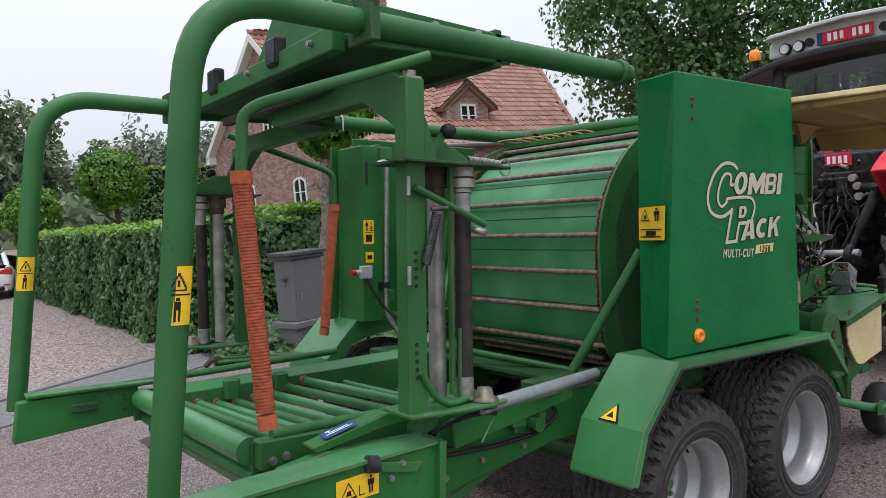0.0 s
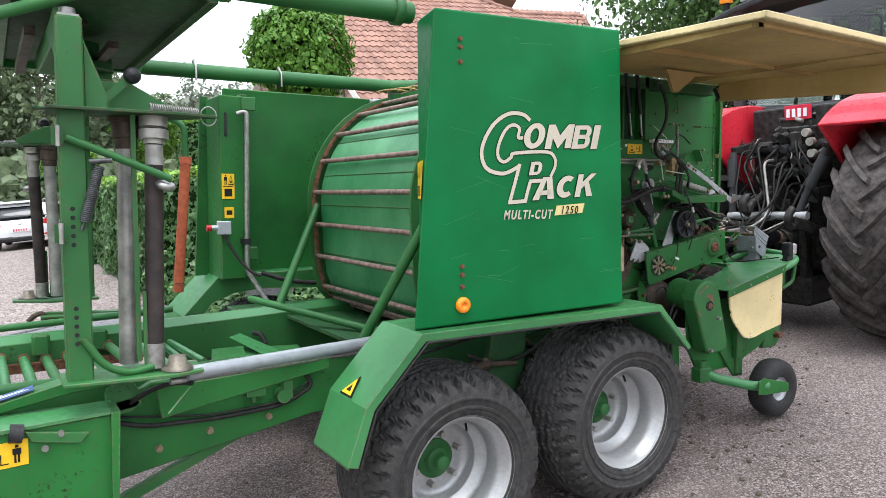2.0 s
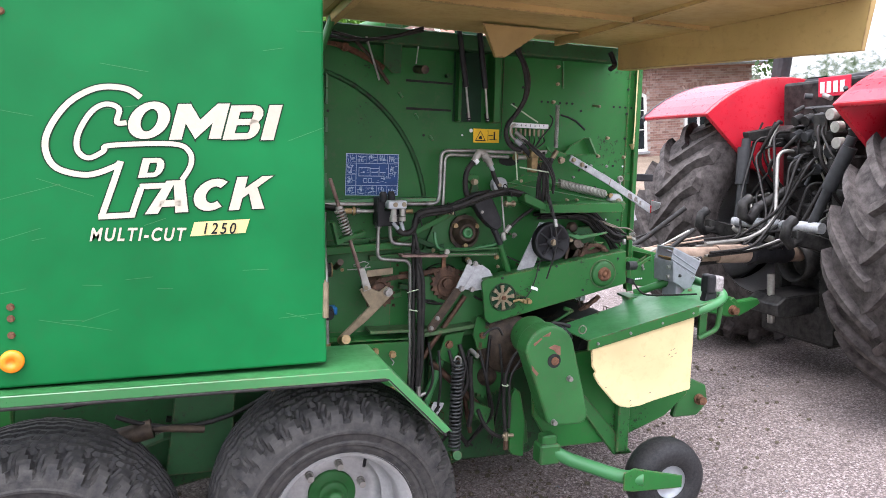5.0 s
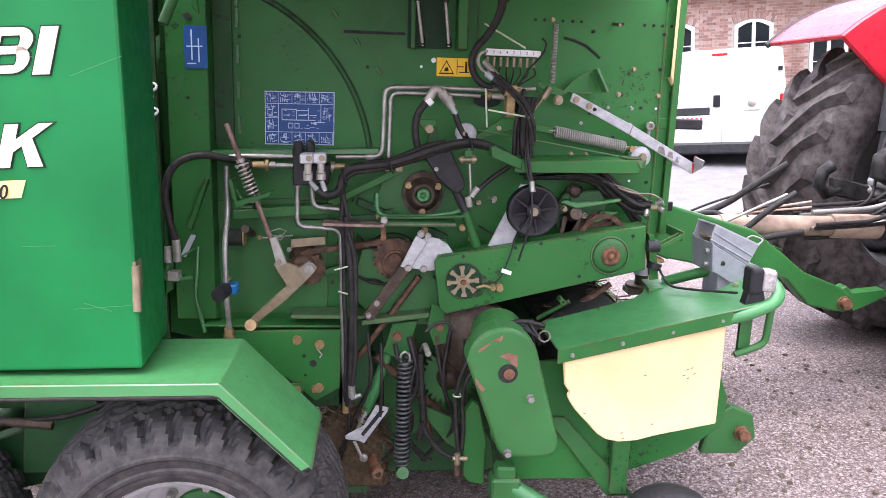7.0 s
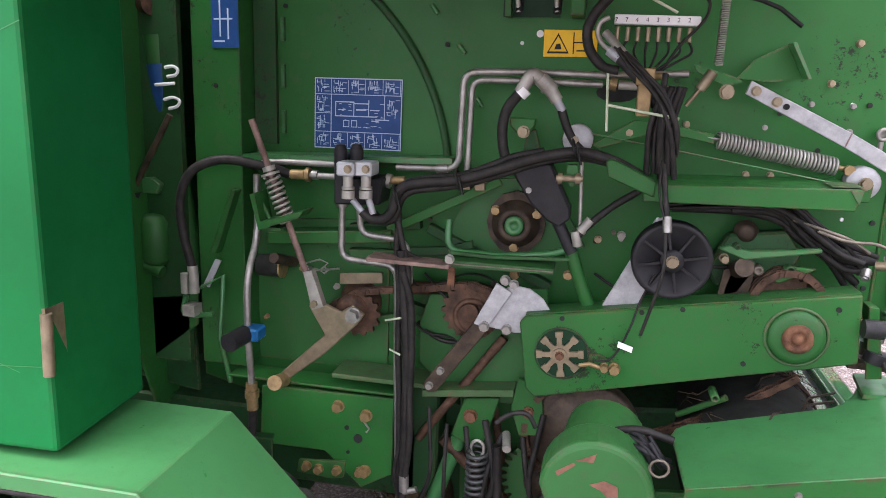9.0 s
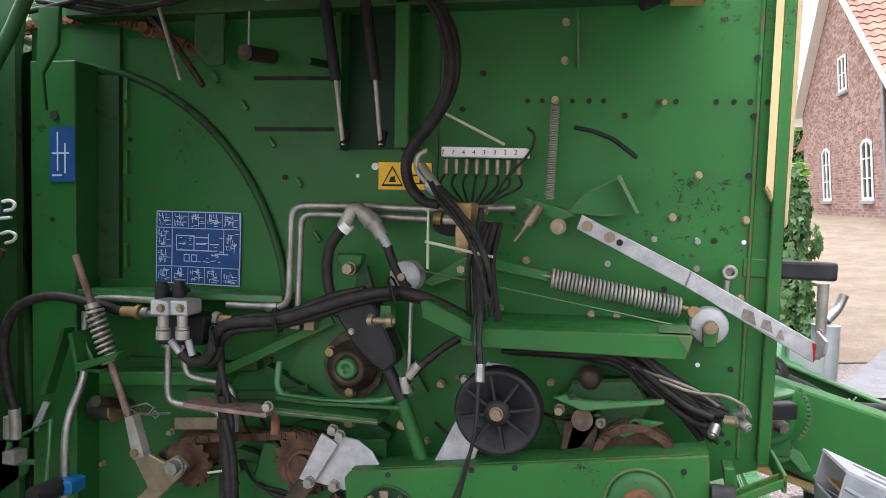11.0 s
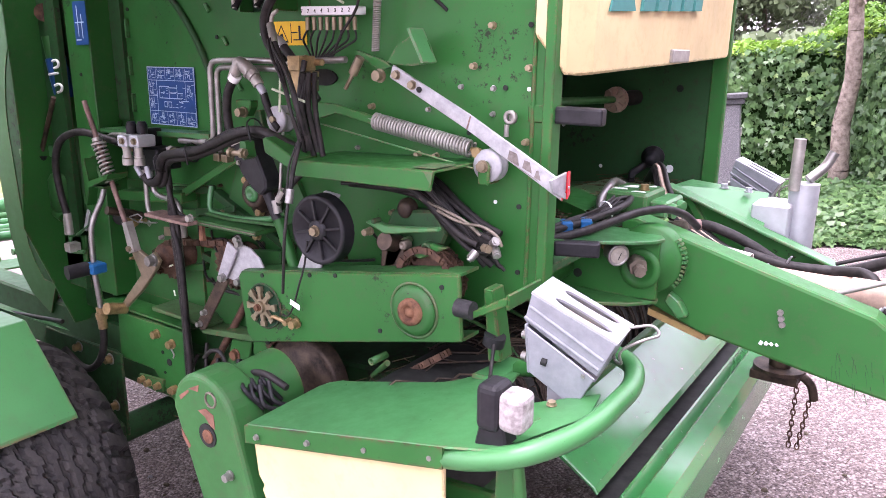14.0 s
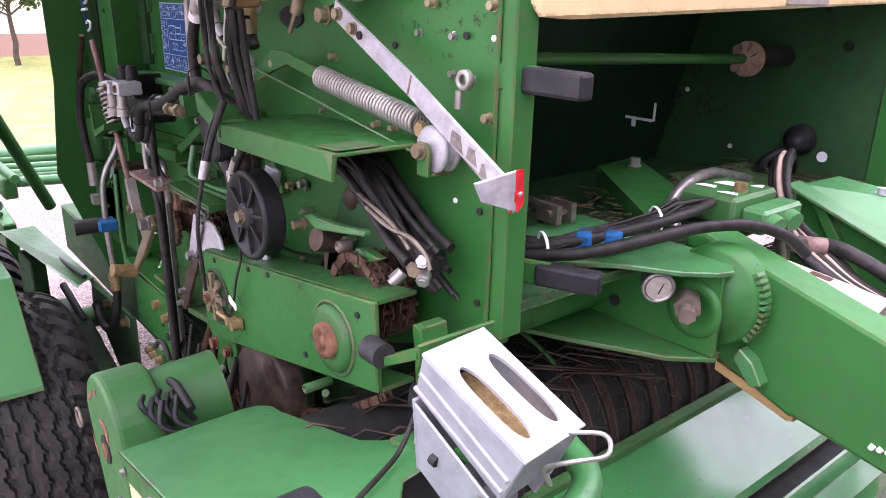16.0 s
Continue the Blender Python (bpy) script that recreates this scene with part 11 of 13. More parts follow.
# hoses between the valve block and the drawbar
for k in range(24):
    y = 3.16 + 0.032 * k + vr.uniform(-0.03, 0.03)
    z = vr.uniform(1.15, 1.78)
    ye = vr.uniform(3.38, 3.78)
    ze = vr.uniform(0.90, 1.06)
    mid = vr.uniform(-0.22, 0.12)
    pts = [(7.86, y, z), (7.74 + vr.uniform(-0.05, 0.06), y + vr.uniform(-0.08, 0.08), z + vr.uniform(-0.06, 0.05)), (7.60 + vr.uniform(-0.08, 0.08), (y + ye) / 2 + vr.uniform(-0.16, 0.16), (z + ze) / 2 + mid), (7.34, ye, ze - 0.04), (6.98, ye - 0.02, ze - 0.03)]
    if k % 3 == 0:
        pts = pts[:2] + [(7.72, y + vr.uniform(-0.2, 0.2), z - 0.25), (7.88, y + vr.uniform(-0.15, 0.15), z - vr.uniform(0.35, 0.5))]
    part("hydraulic_hose", Shape().tube(pts, vr.choice((0.008, 0.010, 0.013)), 7, 0.12, 6), STEEL_ROLL if k % 9 == 4 else HOSE, tractor)
for k in range(26):
    y, z = vr.uniform(3.16, 3.66), vr.uniform(1.2, 1.92)
    p = Vector((7.90 - vr.uniform(0, 0.08), y, z))
    d = Vector((vr.uniform(-1, 0), vr.uniform(-1, 1), vr.uniform(-1, 1))).normalized()
    part("fitting", Shape().cyl(p, p + d * vr.uniform(0.04, 0.09), vr.uniform(0.010, 0.022), 8), vr.choice((CAST, CAST, CHARCOAL, STEEL_ROLL)), tractor)
for k in range(6):
    y = vr.uniform(3.15, 3.95)
    part("cable", Shape().tube([(7.88, y, 1.75), (7.80, y + 0.05, 1.55), (7.86, y - 0.04, 1.3), (7.92, y + 0.03, 1.05)], 0.008, 6, 0.1), HOSE if k % 2 else STEEL_DULL, tractor)
plate = part("number_plate", Shape().box(8.06, 8.075, 3.36, 3.62, 1.90, 2.03), PLATE_RED, tractor, "red plate", 0.003)
for i in range(4):
    part("plate_bar", Shape().box(8.052, 8.062, 3.40 + i * 0.055, 3.43 + i * 0.055, 1.925, 2.0), WHITE, plate)
# cab: pillars, glass, roof, beacon
cab = part("cab_floor", Shape().box(8.35, 10.2, 2.62, 4.38, 1.70, 2.05), CHARCOAL, tractor, "black lower cab body", 0.03)


def pillar(a, b, w):
    d = [Vector(a) + Vector(q) for q in ((-w, -w, 0), (w, -w, 0), (w, w, 0), (-w, w, 0))]
    e = [Vector(b) + Vector(q) for q in ((-w, -w, 0), (w, -w, 0), (w, w, 0), (-w, w, 0))]
    part("cab_pillar", Shape().add(d + e, [(0, 1, 2, 3), (7, 6, 5, 4), (0, 4, 5, 1), (1, 5, 6, 2), (2, 6, 7, 3), (3, 7, 4, 0)]), CHARCOAL, tractor, "black cab pillar", 0.02)


for y, s in ((2.66, -1), (4.34, 1)):
    pillar((8.38, y, 2.0), (8.52, y - s * 0.06, 3.08), 0.05)
    pillar((9.35, y + s * 0.03, 1.9), (9.35, y - s * 0.03, 3.08), 0.035)
    pillar((10.15, y - s * 0.1, 1.9), (9.95, y - s * 0.1, 3.08), 0.04)
    part("side_window", Shape().add([(8.42, y, 2.06), (10.1, y, 2.06), (9.93, y - s * 0.05, 3.06), (8.55, y - s * 0.05, 3.06)], [(0, 1, 2, 3)]), CAB_GLASS, tractor, "tinted cab glass")
part("rear_window", Shape().add([(8.40, 2.72, 2.06), (8.40, 4.28, 2.06), (8.54, 4.22, 3.04), (8.54, 2.78, 3.04)], [(0, 1, 2, 3)]), CAB_GLASS, tractor, "tinted cab glass")
part("windscreen", Shape().add([(10.14, 2.8, 2.06), (10.14, 4.2, 2.06), (9.98, 4.2, 3.04), (9.98, 2.8, 3.04)], [(0, 1, 2, 3)]), CAB_GLASS, tractor, "tinted cab glass")
part("wiper", Shape().tube([(8.39, 3.0, 2.12), (8.44, 2.86, 2.45), (8.46, 2.72, 2.72)], 0.009, 6), BLACK, tractor)
part("driver_seat", Shape().box(9.05, 9.15, 3.28, 3.72, 2.1, 2.68).box(9.1, 9.6, 3.28, 3.72, 2.05, 2.2), CHARCOAL, tractor, "dark driver seat", 0.04)
part("headrest", Shape().box(9.06, 9.14, 3.38, 3.62, 2.70, 2.86), CHARCOAL, tractor, "", 0.03)
part("grab_rail", Shape().tube([(8.60, 3.05, 2.35), (8.60, 3.02, 2.75), (8.60, 3.35, 2.82)], 0.014, 8, 0.05), BLACK, tractor)
part("control_console", Shape().box(8.7, 9.2, 2.85, 3.1, 2.05, 2.45), CHARCOAL, tractor, "", 0.03)
part("warning_label", Shape().box(8.375, 8.384, 2.80, 2.845, 2.55, 2.66), YELLOW, tractor)


visor = []
for i in range(13):
    u = -1 + i / 6
    visor.append((YC + u * 1.16, 3.14 - 0.15 * abs(u) ** 2.6))
part("roof_visor", Shape().prism(visor + [(y, z - 0.07) for y, z in visor[::-1]], 8.30, 10.3, "x"), CHARCOAL, tractor, "black roof rim over the cab windows", 0.02, seg=2)
hood_pts = [(YC - 0.90, 3.14), (YC - 0.88, 3.30), (YC - 0.80, 3.38), (YC, 3.42), (YC + 0.80, 3.38), (YC + 0.88, 3.30), (YC + 0.90, 3.14)]
roof = part("cab_roof", Shape().prism(hood_pts, 8.50, 10.2, "x"), ROOF_GREY, tractor, "pale grey cab roof with work lamps", 0.03, seg=2)
lip_pts = [(YC - 0.88, 3.33), (YC - 0.80, 3.385), (YC, 3.425), (YC + 0.80, 3.385), (YC + 0.88, 3.33), (YC + 0.78, 3.345), (YC, 3.385), (YC - 0.78, 3.345)]
part("roof_lip", Shape().prism(lip_pts, 8.36, 8.52, "x"), ROOF_GREY, roof, "", 0.008)
for y in (2.82, 2.97, 4.03, 4.18):
    lamp = part("work_lamp", Shape().cyl((8.51, y, 3.22), (8.45, y, 3.22), 0.062, 18), CHARCOAL, roof, "round work lamp")
    part("lamp_lens", Shape().cyl((8.451, y, 3.22), (8.443, y, 3.22), 0.05, 18), CLEAR, lamp)
for y in (3.18, 3.92):
    part("speaker_cap", Shape().cyl((8.51, y, 3.24), (8.47, y, 3.24), 0.045, 16), BLACK, roof)
top_plate = part("number_plate", Shape().box(8.46, 8.475, 3.27, 3.83, 3.18, 3.31), PLATE_RED, roof, "red plate", 0.003)
part("plate_band", Shape().box(8.452, 8.462, 3.775, 3.826, 3.184, 3.306), BLUE, top_plate)
for i in range(7):
    y = 3.31 + i * 0.062
    if i != 3:
        part("plate_bar", Shape().box(8.452, 8.462, y, y + 0.034, 3.205, 3.285), WHITE, top_plate)
part("beacon_base", Shape().cyl((8.55, 4.58, 3.06), (8.55, 4.58, 3.17), 0.035, 12), BLACK, tractor)
part("beacon", Shape().ring((8.55, 4.58, 3.17), (0, 0, 1), [(0.062, 0), (0.066, 0.03), (0.062, 0.09), (0.045, 0.125), (0.0, 0.135)], 18), AMBER, tractor, "orange beacon lamp")


# ---------- foliage ----------
def leaf_material(name, dark, light, old, tips=None, gloss=0.45):
    """Leaf colours vary from leaf to leaf; light passes partly through."""
    m, n, l, b = material(name)
    rnd = n.new("ShaderNodeNewGeometry").outputs["Random Per Island"]
    co = n.new("ShaderNodeTexCoord").outputs["Object"]
    patch = noise_node(n, l, 0.9, 4, co, 0.6)
    tone = ramp(n, l, rnd, (0.0, dark), (0.55, tuple((a + c) / 2 for a, c in zip(dark, light))), (0.93, light), (1.0, old))
    base = mix(n, l, ramp(n, l, patch.outputs[0], (0.3, (0.1,) * 3), (0.7, (0.6,) * 3)).outputs[0], tone.outputs[0], light)
    l.new(base, b.inputs["Base Color"])
    b.inputs["Roughness"].default_value = gloss
    b.inputs["Specular IOR Level"].default_value = 0.35
    tr, mx = n.new("ShaderNodeBsdfTranslucent"), n.new("ShaderNodeMixShader")
    l.new(base, tr.inputs[0])
    mx.inputs[0].default_value = 0.3
    l.new(b.outputs[0], mx.inputs[1])
    l.new(tr.outputs[0], mx.inputs[2])
    l.new(mx.outputs[0], n["Material Output"].inputs[0])
    return m


IVY = leaf_material("ivy_leaves", (0.034, 0.090, 0.034), (0.125, 0.235, 0.082), (0.30, 0.42, 0.16), gloss=0.30)
IVY_TOP = leaf_material("young_ivy_leaves", (0.10, 0.24, 0.03), (0.25, 0.42, 0.06), (0.38, 0.52, 0.12), gloss=0.4)
TREE_LEAF = leaf_material("tree_leaves", (0.035, 0.085, 0.022), (0.10, 0.19, 0.05), (0.18, 0.27, 0.08))
BALL_LEAF = leaf_material("clipped_crown_leaves", (0.04, 0.12, 0.012), (0.13, 0.28, 0.03), (0.26, 0.40, 0.06))
# FAR_LEAF and FAR_GREY: haze of distance mixed into paler, greyer leaf colours
FAR_LEAF = leaf_material("far_hazy_wood_leaves", (0.105, 0.15, 0.075), (0.175, 0.23, 0.12), (0.225, 0.275, 0.16))
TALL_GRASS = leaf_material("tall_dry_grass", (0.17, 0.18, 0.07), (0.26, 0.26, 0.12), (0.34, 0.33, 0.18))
FAR_GREY = leaf_material("far_hazy_grey_leaves", (0.165, 0.195, 0.14), (0.235, 0.27, 0.20), (0.285, 0.315, 0.24))
# near-black green without sheen: shade between leaves put into a colour
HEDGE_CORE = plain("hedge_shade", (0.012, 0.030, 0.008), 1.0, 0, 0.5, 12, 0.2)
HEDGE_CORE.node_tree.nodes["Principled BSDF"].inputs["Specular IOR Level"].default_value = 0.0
BARK = plain("grey_brown_bark", (0.17, 0.13, 0.105), 0.9, 0, 0.4, 18, 0.6, second=(0.36, 0.30, 0.25))
BARK_DARK = plain("dark_bark", (0.07, 0.055, 0.04), 0.9, 0, 0.4, 10, 0.5)
rng = np.random.default_rng(11)
IVY_LEAF = np.array([(0, -0.1, 0), (0.42, -0.28, -0.05), (0.36, 0.08, 0.02), (0.52, 0.32, -0.06), (0.2, 0.38, 0.03), (0, 0.85, -0.12), (-0.2, 0.38, 0.03), (-0.52, 0.32, -0.06), (-0.36, 0.08, 0.02), (-0.42, -0.28, -0.05)])
OVAL_LEAF = np.array([(0, -0.5, 0), (0.32, -0.1, 0.05), (0.28, 0.3, 0.03), (0, 0.7, -0.08), (-0.28, 0.3, 0.03), (-0.32, -0.1, 0.05)])


def leaves(name, spots, normals, size, shape, mat, parent=None, spread=0.5, hang=0.5):
    """One mesh of many leaves that lie at the spots, facing about along the normals, tips hanging."""
    spots, nrm = np.asarray(spots, float), np.asarray(normals, float)
    count = len(spots)
    nrm = nrm + rng.normal(0, spread, (count, 3))
    nrm /= np.linalg.norm(nrm, axis=1)[:, None]
    tip = rng.normal(0, 0.55, (count, 3)) + np.array([0, 0, -hang * 2])
    tip -= nrm * (tip * nrm).sum(1)[:, None]
    tip /= np.linalg.norm(tip, axis=1)[:, None] + 1e-6
    side = np.cross(tip, nrm)
    s = size * rng.uniform(0.6, 1.25, count)
    k = len(shape)
    v = spots[:, None, :] + s[:, None, None] * (shape[None, :, 0:1] * side[:, None, :] + shape[None, :, 1:2] * tip[:, None, :] + shape[None, :, 2:3] * nrm[:, None, :])
    me = bpy.data.meshes.new(name)
    me.vertices.add(count * k)
    me.vertices.foreach_set("co", v.reshape(-1))
    me.loops.add(count * k)
    me.loops.foreach_set("vertex_index", np.arange(count * k, dtype=np.int32))
    me.polygons.add(count)
    me.polygons.foreach_set("loop_start", np.arange(0, count * k, k, dtype=np.int32))
    me.update(calc_edges=True)
    me.materials.append(mat)
    ob = new(name, me)
    if parent:
        ob.parent = parent
    return ob


def wavy(x, y):
    return 0.05 * np.sin(x * 2.1 + y * 1.3) + 0.035 * np.sin(x * 5.3 - y * 4.1) + 0.03 * np.sin(x * 9.7 + y * 7.9)


def hedge_block(x0, x1, y0, y1, top, name, label, per=330, size=0.085, faces="wens", base=0.0, skew=None):
    """Clipped ivy hedge: a dark core coloured as leaf shade, and leaves over its sides and top."""
    h = thing(name, label, "hedge", kind="stuff")
    # skew: the front runs from the corner (x0, y0) at a slant, the depth stays along y
    def bent(p):
        return p if skew is None else np.stack([p[:, 0], p[:, 1] + skew * (p[:, 0] - x0), p[:, 2]], 1)
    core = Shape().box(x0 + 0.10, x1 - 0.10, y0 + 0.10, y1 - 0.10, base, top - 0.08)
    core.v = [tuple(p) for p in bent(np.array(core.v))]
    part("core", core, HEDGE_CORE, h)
    sp, no = [], []
    for f, ln in (("w", y1 - y0), ("e", y1 - y0), ("s", x1 - x0), ("n", x1 - x0)):
        if f not in faces:
            continue
        c = int(ln * (top - base) * per)
        u, z = rng.uniform(0, ln, c), base + rng.uniform(0.0, 1.0, c) * (top - base)
        deep = rng.uniform(-0.02, 0.12, c)
        if f in "we":
            sg = -1 if f == "w" else 1
            x = (x0 if f == "w" else x1) - sg * deep + sg * wavy(y0 + u, z * 1.7)
            sp.append(np.stack([x, y0 + u, z], 1))
            no.append(np.tile((sg, 0, 0.25), (c, 1)))
        else:
            sg = -1 if f == "s" else 1
            y = (y0 if f == "s" else y1) - sg * deep + sg * wavy(x0 + u, z * 1.7)
            sp.append(np.stack([x0 + u, y, z], 1))
            no.append(np.tile((0.75 * sg if skew else 0, sg, 0.25), (c, 1)))
    leaves("ivy_leaves", bent(np.concatenate(sp)), np.concatenate(no), size, IVY_LEAF, IVY, h, 0.45, 0.6)
    c = int((x1 - x0) * (y1 - y0) * per * 1.1)
    x, y = rng.uniform(x0 - 0.03, x1 + 0.03, c), rng.uniform(y0 - 0.03, y1 + 0.03, c)
    z = top + wavy(x * 1.4, y * 1.4) * 0.8 + rng.uniform(-0.07, 0.05, c)
    leaves("young_shoots", bent(np.stack([x, y, z], 1)), np.tile((0, 0, 1.0), (c, 1)), size * 0.95, IVY_LEAF, IVY_TOP, h, 0.55, 0.1)
    return h


hedge_block(3.62, 4.75, 10.5, 24.5, 1.84, "ivy_hedge", "long clipped green ivy hedge beside the gravel lane", per=620, faces="ws", size=0.082)
hedge_block(3.64, 5.6, 10.6, 11.7, 1.84, "ivy_hedge", "clipped green ivy hedge behind the stone pillar", per=760, faces="ws", size=0.078)
hedge_block(5.1, 7.30, 11.35, 12.7, 1.94, "ivy_hedge", "dense clipped ivy hedge with bright young top shoots", per=1500, faces="wse", size=0.085, skew=-1.17)
hedge_block(4.8, 8.6, 27.5, 28.6, 1.7, "clipped_hedge", "low clipped garden hedge behind the yard", per=150, size=0.12, faces="ws")
hedge_block(9.3, 13.5, 33.5, 35.5, 4.3, "clipped_hedge", "tall clipped hedge in the garden beside the house", per=130, size=0.14, faces="wse")

# ivy that creeps over the ground at the foot of the hedge
c = 11000
x, k = rng.uniform(3.75, 7.2, c), rng.uniform(0, 1, c)
edge = 8.55 + 0.10 * np.sin(x * 3.1) + 0.07 * np.sin(x * 7.7)
edge = np.where(x < 4.4, edge + (4.4 - x) * 1.9, edge)
back = np.where(x > 5.0, 11.4 - (x - 5.0) * 1.18, 10.9)
y = edge + k * np.maximum(back - edge, 0.05)
z = 0.04 + rng.uniform(0.5, 1.15, c) * (0.16 * np.clip((y - edge) / 0.25, 0, 1) + 0.16 * np.clip((y - edge) / 1.6, 0, 1))
creeper = thing("ground_ivy", "low green ivy that creeps over the ground before the hedge", "ivy", kind="stuff")
leaves("ivy_leaves", np.stack([x, y, z], 1), np.tile((0, -0.35, 1.0), (c, 1)), 0.085, IVY_LEAF, IVY, creeper, 0.45, 0.25)
# bed below the ivy, in the same painted shade as the hedge core
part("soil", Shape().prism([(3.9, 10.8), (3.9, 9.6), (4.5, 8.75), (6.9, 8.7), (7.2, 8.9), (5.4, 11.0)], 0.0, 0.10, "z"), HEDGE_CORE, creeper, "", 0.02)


def branches(sh, base, top, r, crown, n, seed, reach=0.9):
    """Tapered trunk with limbs that fork into the crown."""
    g = random.Random(seed)
    b, t = Vector(base), Vector(top)
    pts, last = [], None
    for i in range(7):
        u = i / 6
        p = b.lerp(t, u) + Vector((g.uniform(-1, 1), g.uniform(-1, 1), 0)) * r * 0.5 * (0 < i)
        if last is not None:
            sh.cyl(last, p, r * (1.15 - 0.55 * (i - 1) / 6), 9, r * (1.15 - 0.55 * u), False)
        last = p
    for k in range(n):
        a = g.uniform(0, 6.283)
        d = Vector((math.cos(a) * crown[0], math.sin(a) * crown[1], g.uniform(-0.2, 0.9) * crown[2])) * reach * g.uniform(0.6, 1.0)
        s = b.lerp(t, g.uniform(0.72, 1.0))
        m = s + d * 0.5 + Vector((0, 0, crown[2] * 0.15))
        sh.cyl(s, m, r * 0.42, 6, r * 0.25, False).cyl(m, s + d, r * 0.25, 5, r * 0.07, False)
    return sh


def crown_spots(centre, radii, count, clumps, seed, shell=0.55, clump_r=0.3):
    """Leaf places in many uneven clumps inside an ellipsoid, with gaps between."""
    g = np.random.default_rng(seed)
    d = g.normal(0, 1, (clumps, 3))
    d /= np.linalg.norm(d, axis=1)[:, None]
    cl = d * (shell + (1 - shell) * g.random((clumps, 1)) ** 0.7)
    which = g.integers(0, clumps, count)
    off = g.normal(0, 1, (count, 3))
    off /= np.linalg.norm(off, axis=1)[:, None]
    off *= (g.random((count, 1)) ** 0.45) * clump_r * g.uniform(0.6, 1.2, clumps)[which][:, None]
    p = (cl[which] + off) * np.asarray(radii) + np.asarray(centre)
    nrm = off / clump_r + cl[which] * 0.6 + np.array([0, 0, 0.35])
    return p, nrm


def tree(name, label, x, y, trunk_h, r, crown_c, radii, count, clumps, size, mat, bark, seed, clump_r=0.3, shell=0.5, limbs=9, z=0.0):
    t = thing(name, label, "tree", Matrix.Translation((x, y, z)))
    part("trunk", branches(Shape(), (0, 0, 0), (0, 0, trunk_h), r, radii, limbs, seed), bark, t, "tapered trunk with limbs")
    p, nrm = crown_spots((0, 0, crown_c), radii, count, clumps, seed, shell, clump_r)
    leaves("crown", p, nrm, size, OVAL_LEAF, mat, t, 0.6, 0.25)
    return t


def ball_tree(x, y, trunk_h, radii, crown_c, seed, count=5200, size=0.15, label="round clipped tree with a dense bright green crown", r=0.11, bark=None, lean=(0, 0)):
    t = thing("clipped_tree", label, "tree", Matrix.Translation((x, y, 0)), group="clipped trees")
    part("trunk", branches(Shape(), (0, 0, 0), (*lean, trunk_h), r, radii, 7, seed, 0.7), bark or BARK_DARK, t)
    g = np.random.default_rng(seed)
    d = g.normal(0, 1, (count, 3))
    d /= np.linalg.norm(d, axis=1)[:, None]
    lump = 1 + 0.07 * np.sin(d[:, 0] * 7 + seed) + 0.06 * np.sin(d[:, 1] * 9 + d[:, 2] * 6) + 0.05 * np.sin(d[:, 2] * 13)
    rad = lump * (0.80 + 0.22 * g.random(count))
    leaves("crown", d * rad[:, None] * np.asarray(radii) + (*lean, crown_c), d + (0, 0, 0.3), size, OVAL_LEAF, BALL_LEAF, t, 0.5, 0.35)
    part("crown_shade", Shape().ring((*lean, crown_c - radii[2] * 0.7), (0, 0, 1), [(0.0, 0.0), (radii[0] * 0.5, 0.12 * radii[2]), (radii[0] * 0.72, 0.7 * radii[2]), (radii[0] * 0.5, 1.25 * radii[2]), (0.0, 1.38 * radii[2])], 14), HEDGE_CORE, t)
    return t


ball_tree(6.47, 25.65, 2.6, (1.02, 1.02, 1.0), 3.42, 3, size=0.11)
ball_tree(4.1, 26.0, 1.9, (0.88, 0.88, 0.85), 2.5, 4, size=0.11)
# young tree that rises out of the hedge
ball_tree(5.63, 10.38, 2.9, (0.72, 0.72, 0.80), 3.50, 21, 9000, 0.075, "clipped tree with grey mottled bark and a round leafy crown", r=0.095, bark=BARK, lean=(0.28, -0.42))
# big trees behind the tractor and the wood around
for k, (x, y, h, rx, rz) in enumerate(((22, 14.5, 6.6, 4.2, 5.6), (26, 8.6, 6.4, 4.6, 5.8), (25, 1.5, 6.0, 4.6, 5.2), (29, -6, 6.4, 5.2, 5.6), (20, 5.0, 3.4, 2.4, 2.9))):
    tree("broadleaf_tree", "tall leafy broadleaf tree behind the tractor", x, y, h * 0.8, 0.28, h, (rx, rx, rz), 34000, 110, 0.17, TREE_LEAF, BARK_DARK, 40 + k, 0.24, 0.40, 14)

woods = thing("woods", "tall mixed wood beyond the garden, haze in its grey-green leaf colour", "trees", kind="stuff")
wg = random.Random(77)
spot, norm, spot2, norm2 = [], [], [], []
trunks = Shape()
for k in range(78):
    u = (k + wg.uniform(-0.3, 0.3)) / 77
    a = radians(50 + 100 * u)
    d = wg.uniform(58, 82)
    x, y = d * math.cos(a) + 3, d * math.sin(a)
    hgt = wg.uniform(7.0, 9.6) * (1.0 + 1.7 * min(0.25, max(0, u - 0.30)) / 0.25)
    rr = wg.uniform(2.4, 3.8)
    p, nv = crown_spots((x, y, hgt * 0.56), (rr * (0.9 + hgt / 40), rr * (0.9 + hgt / 40), hgt * 0.47), 2800, 60, 300 + k, 0.30, 0.30)
    (spot2 if k % 3 == 0 else spot).append(p)
    (norm2 if k % 3 == 0 else norm).append(nv)
    branches(trunks, (x, y, 0), (x, y, hgt * 0.8), 0.16, (rr, rr, hgt * 0.35), 6, 500 + k)
part("trunks", trunks, BARK, woods)
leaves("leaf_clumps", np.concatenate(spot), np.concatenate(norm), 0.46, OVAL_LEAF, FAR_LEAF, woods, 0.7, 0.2)
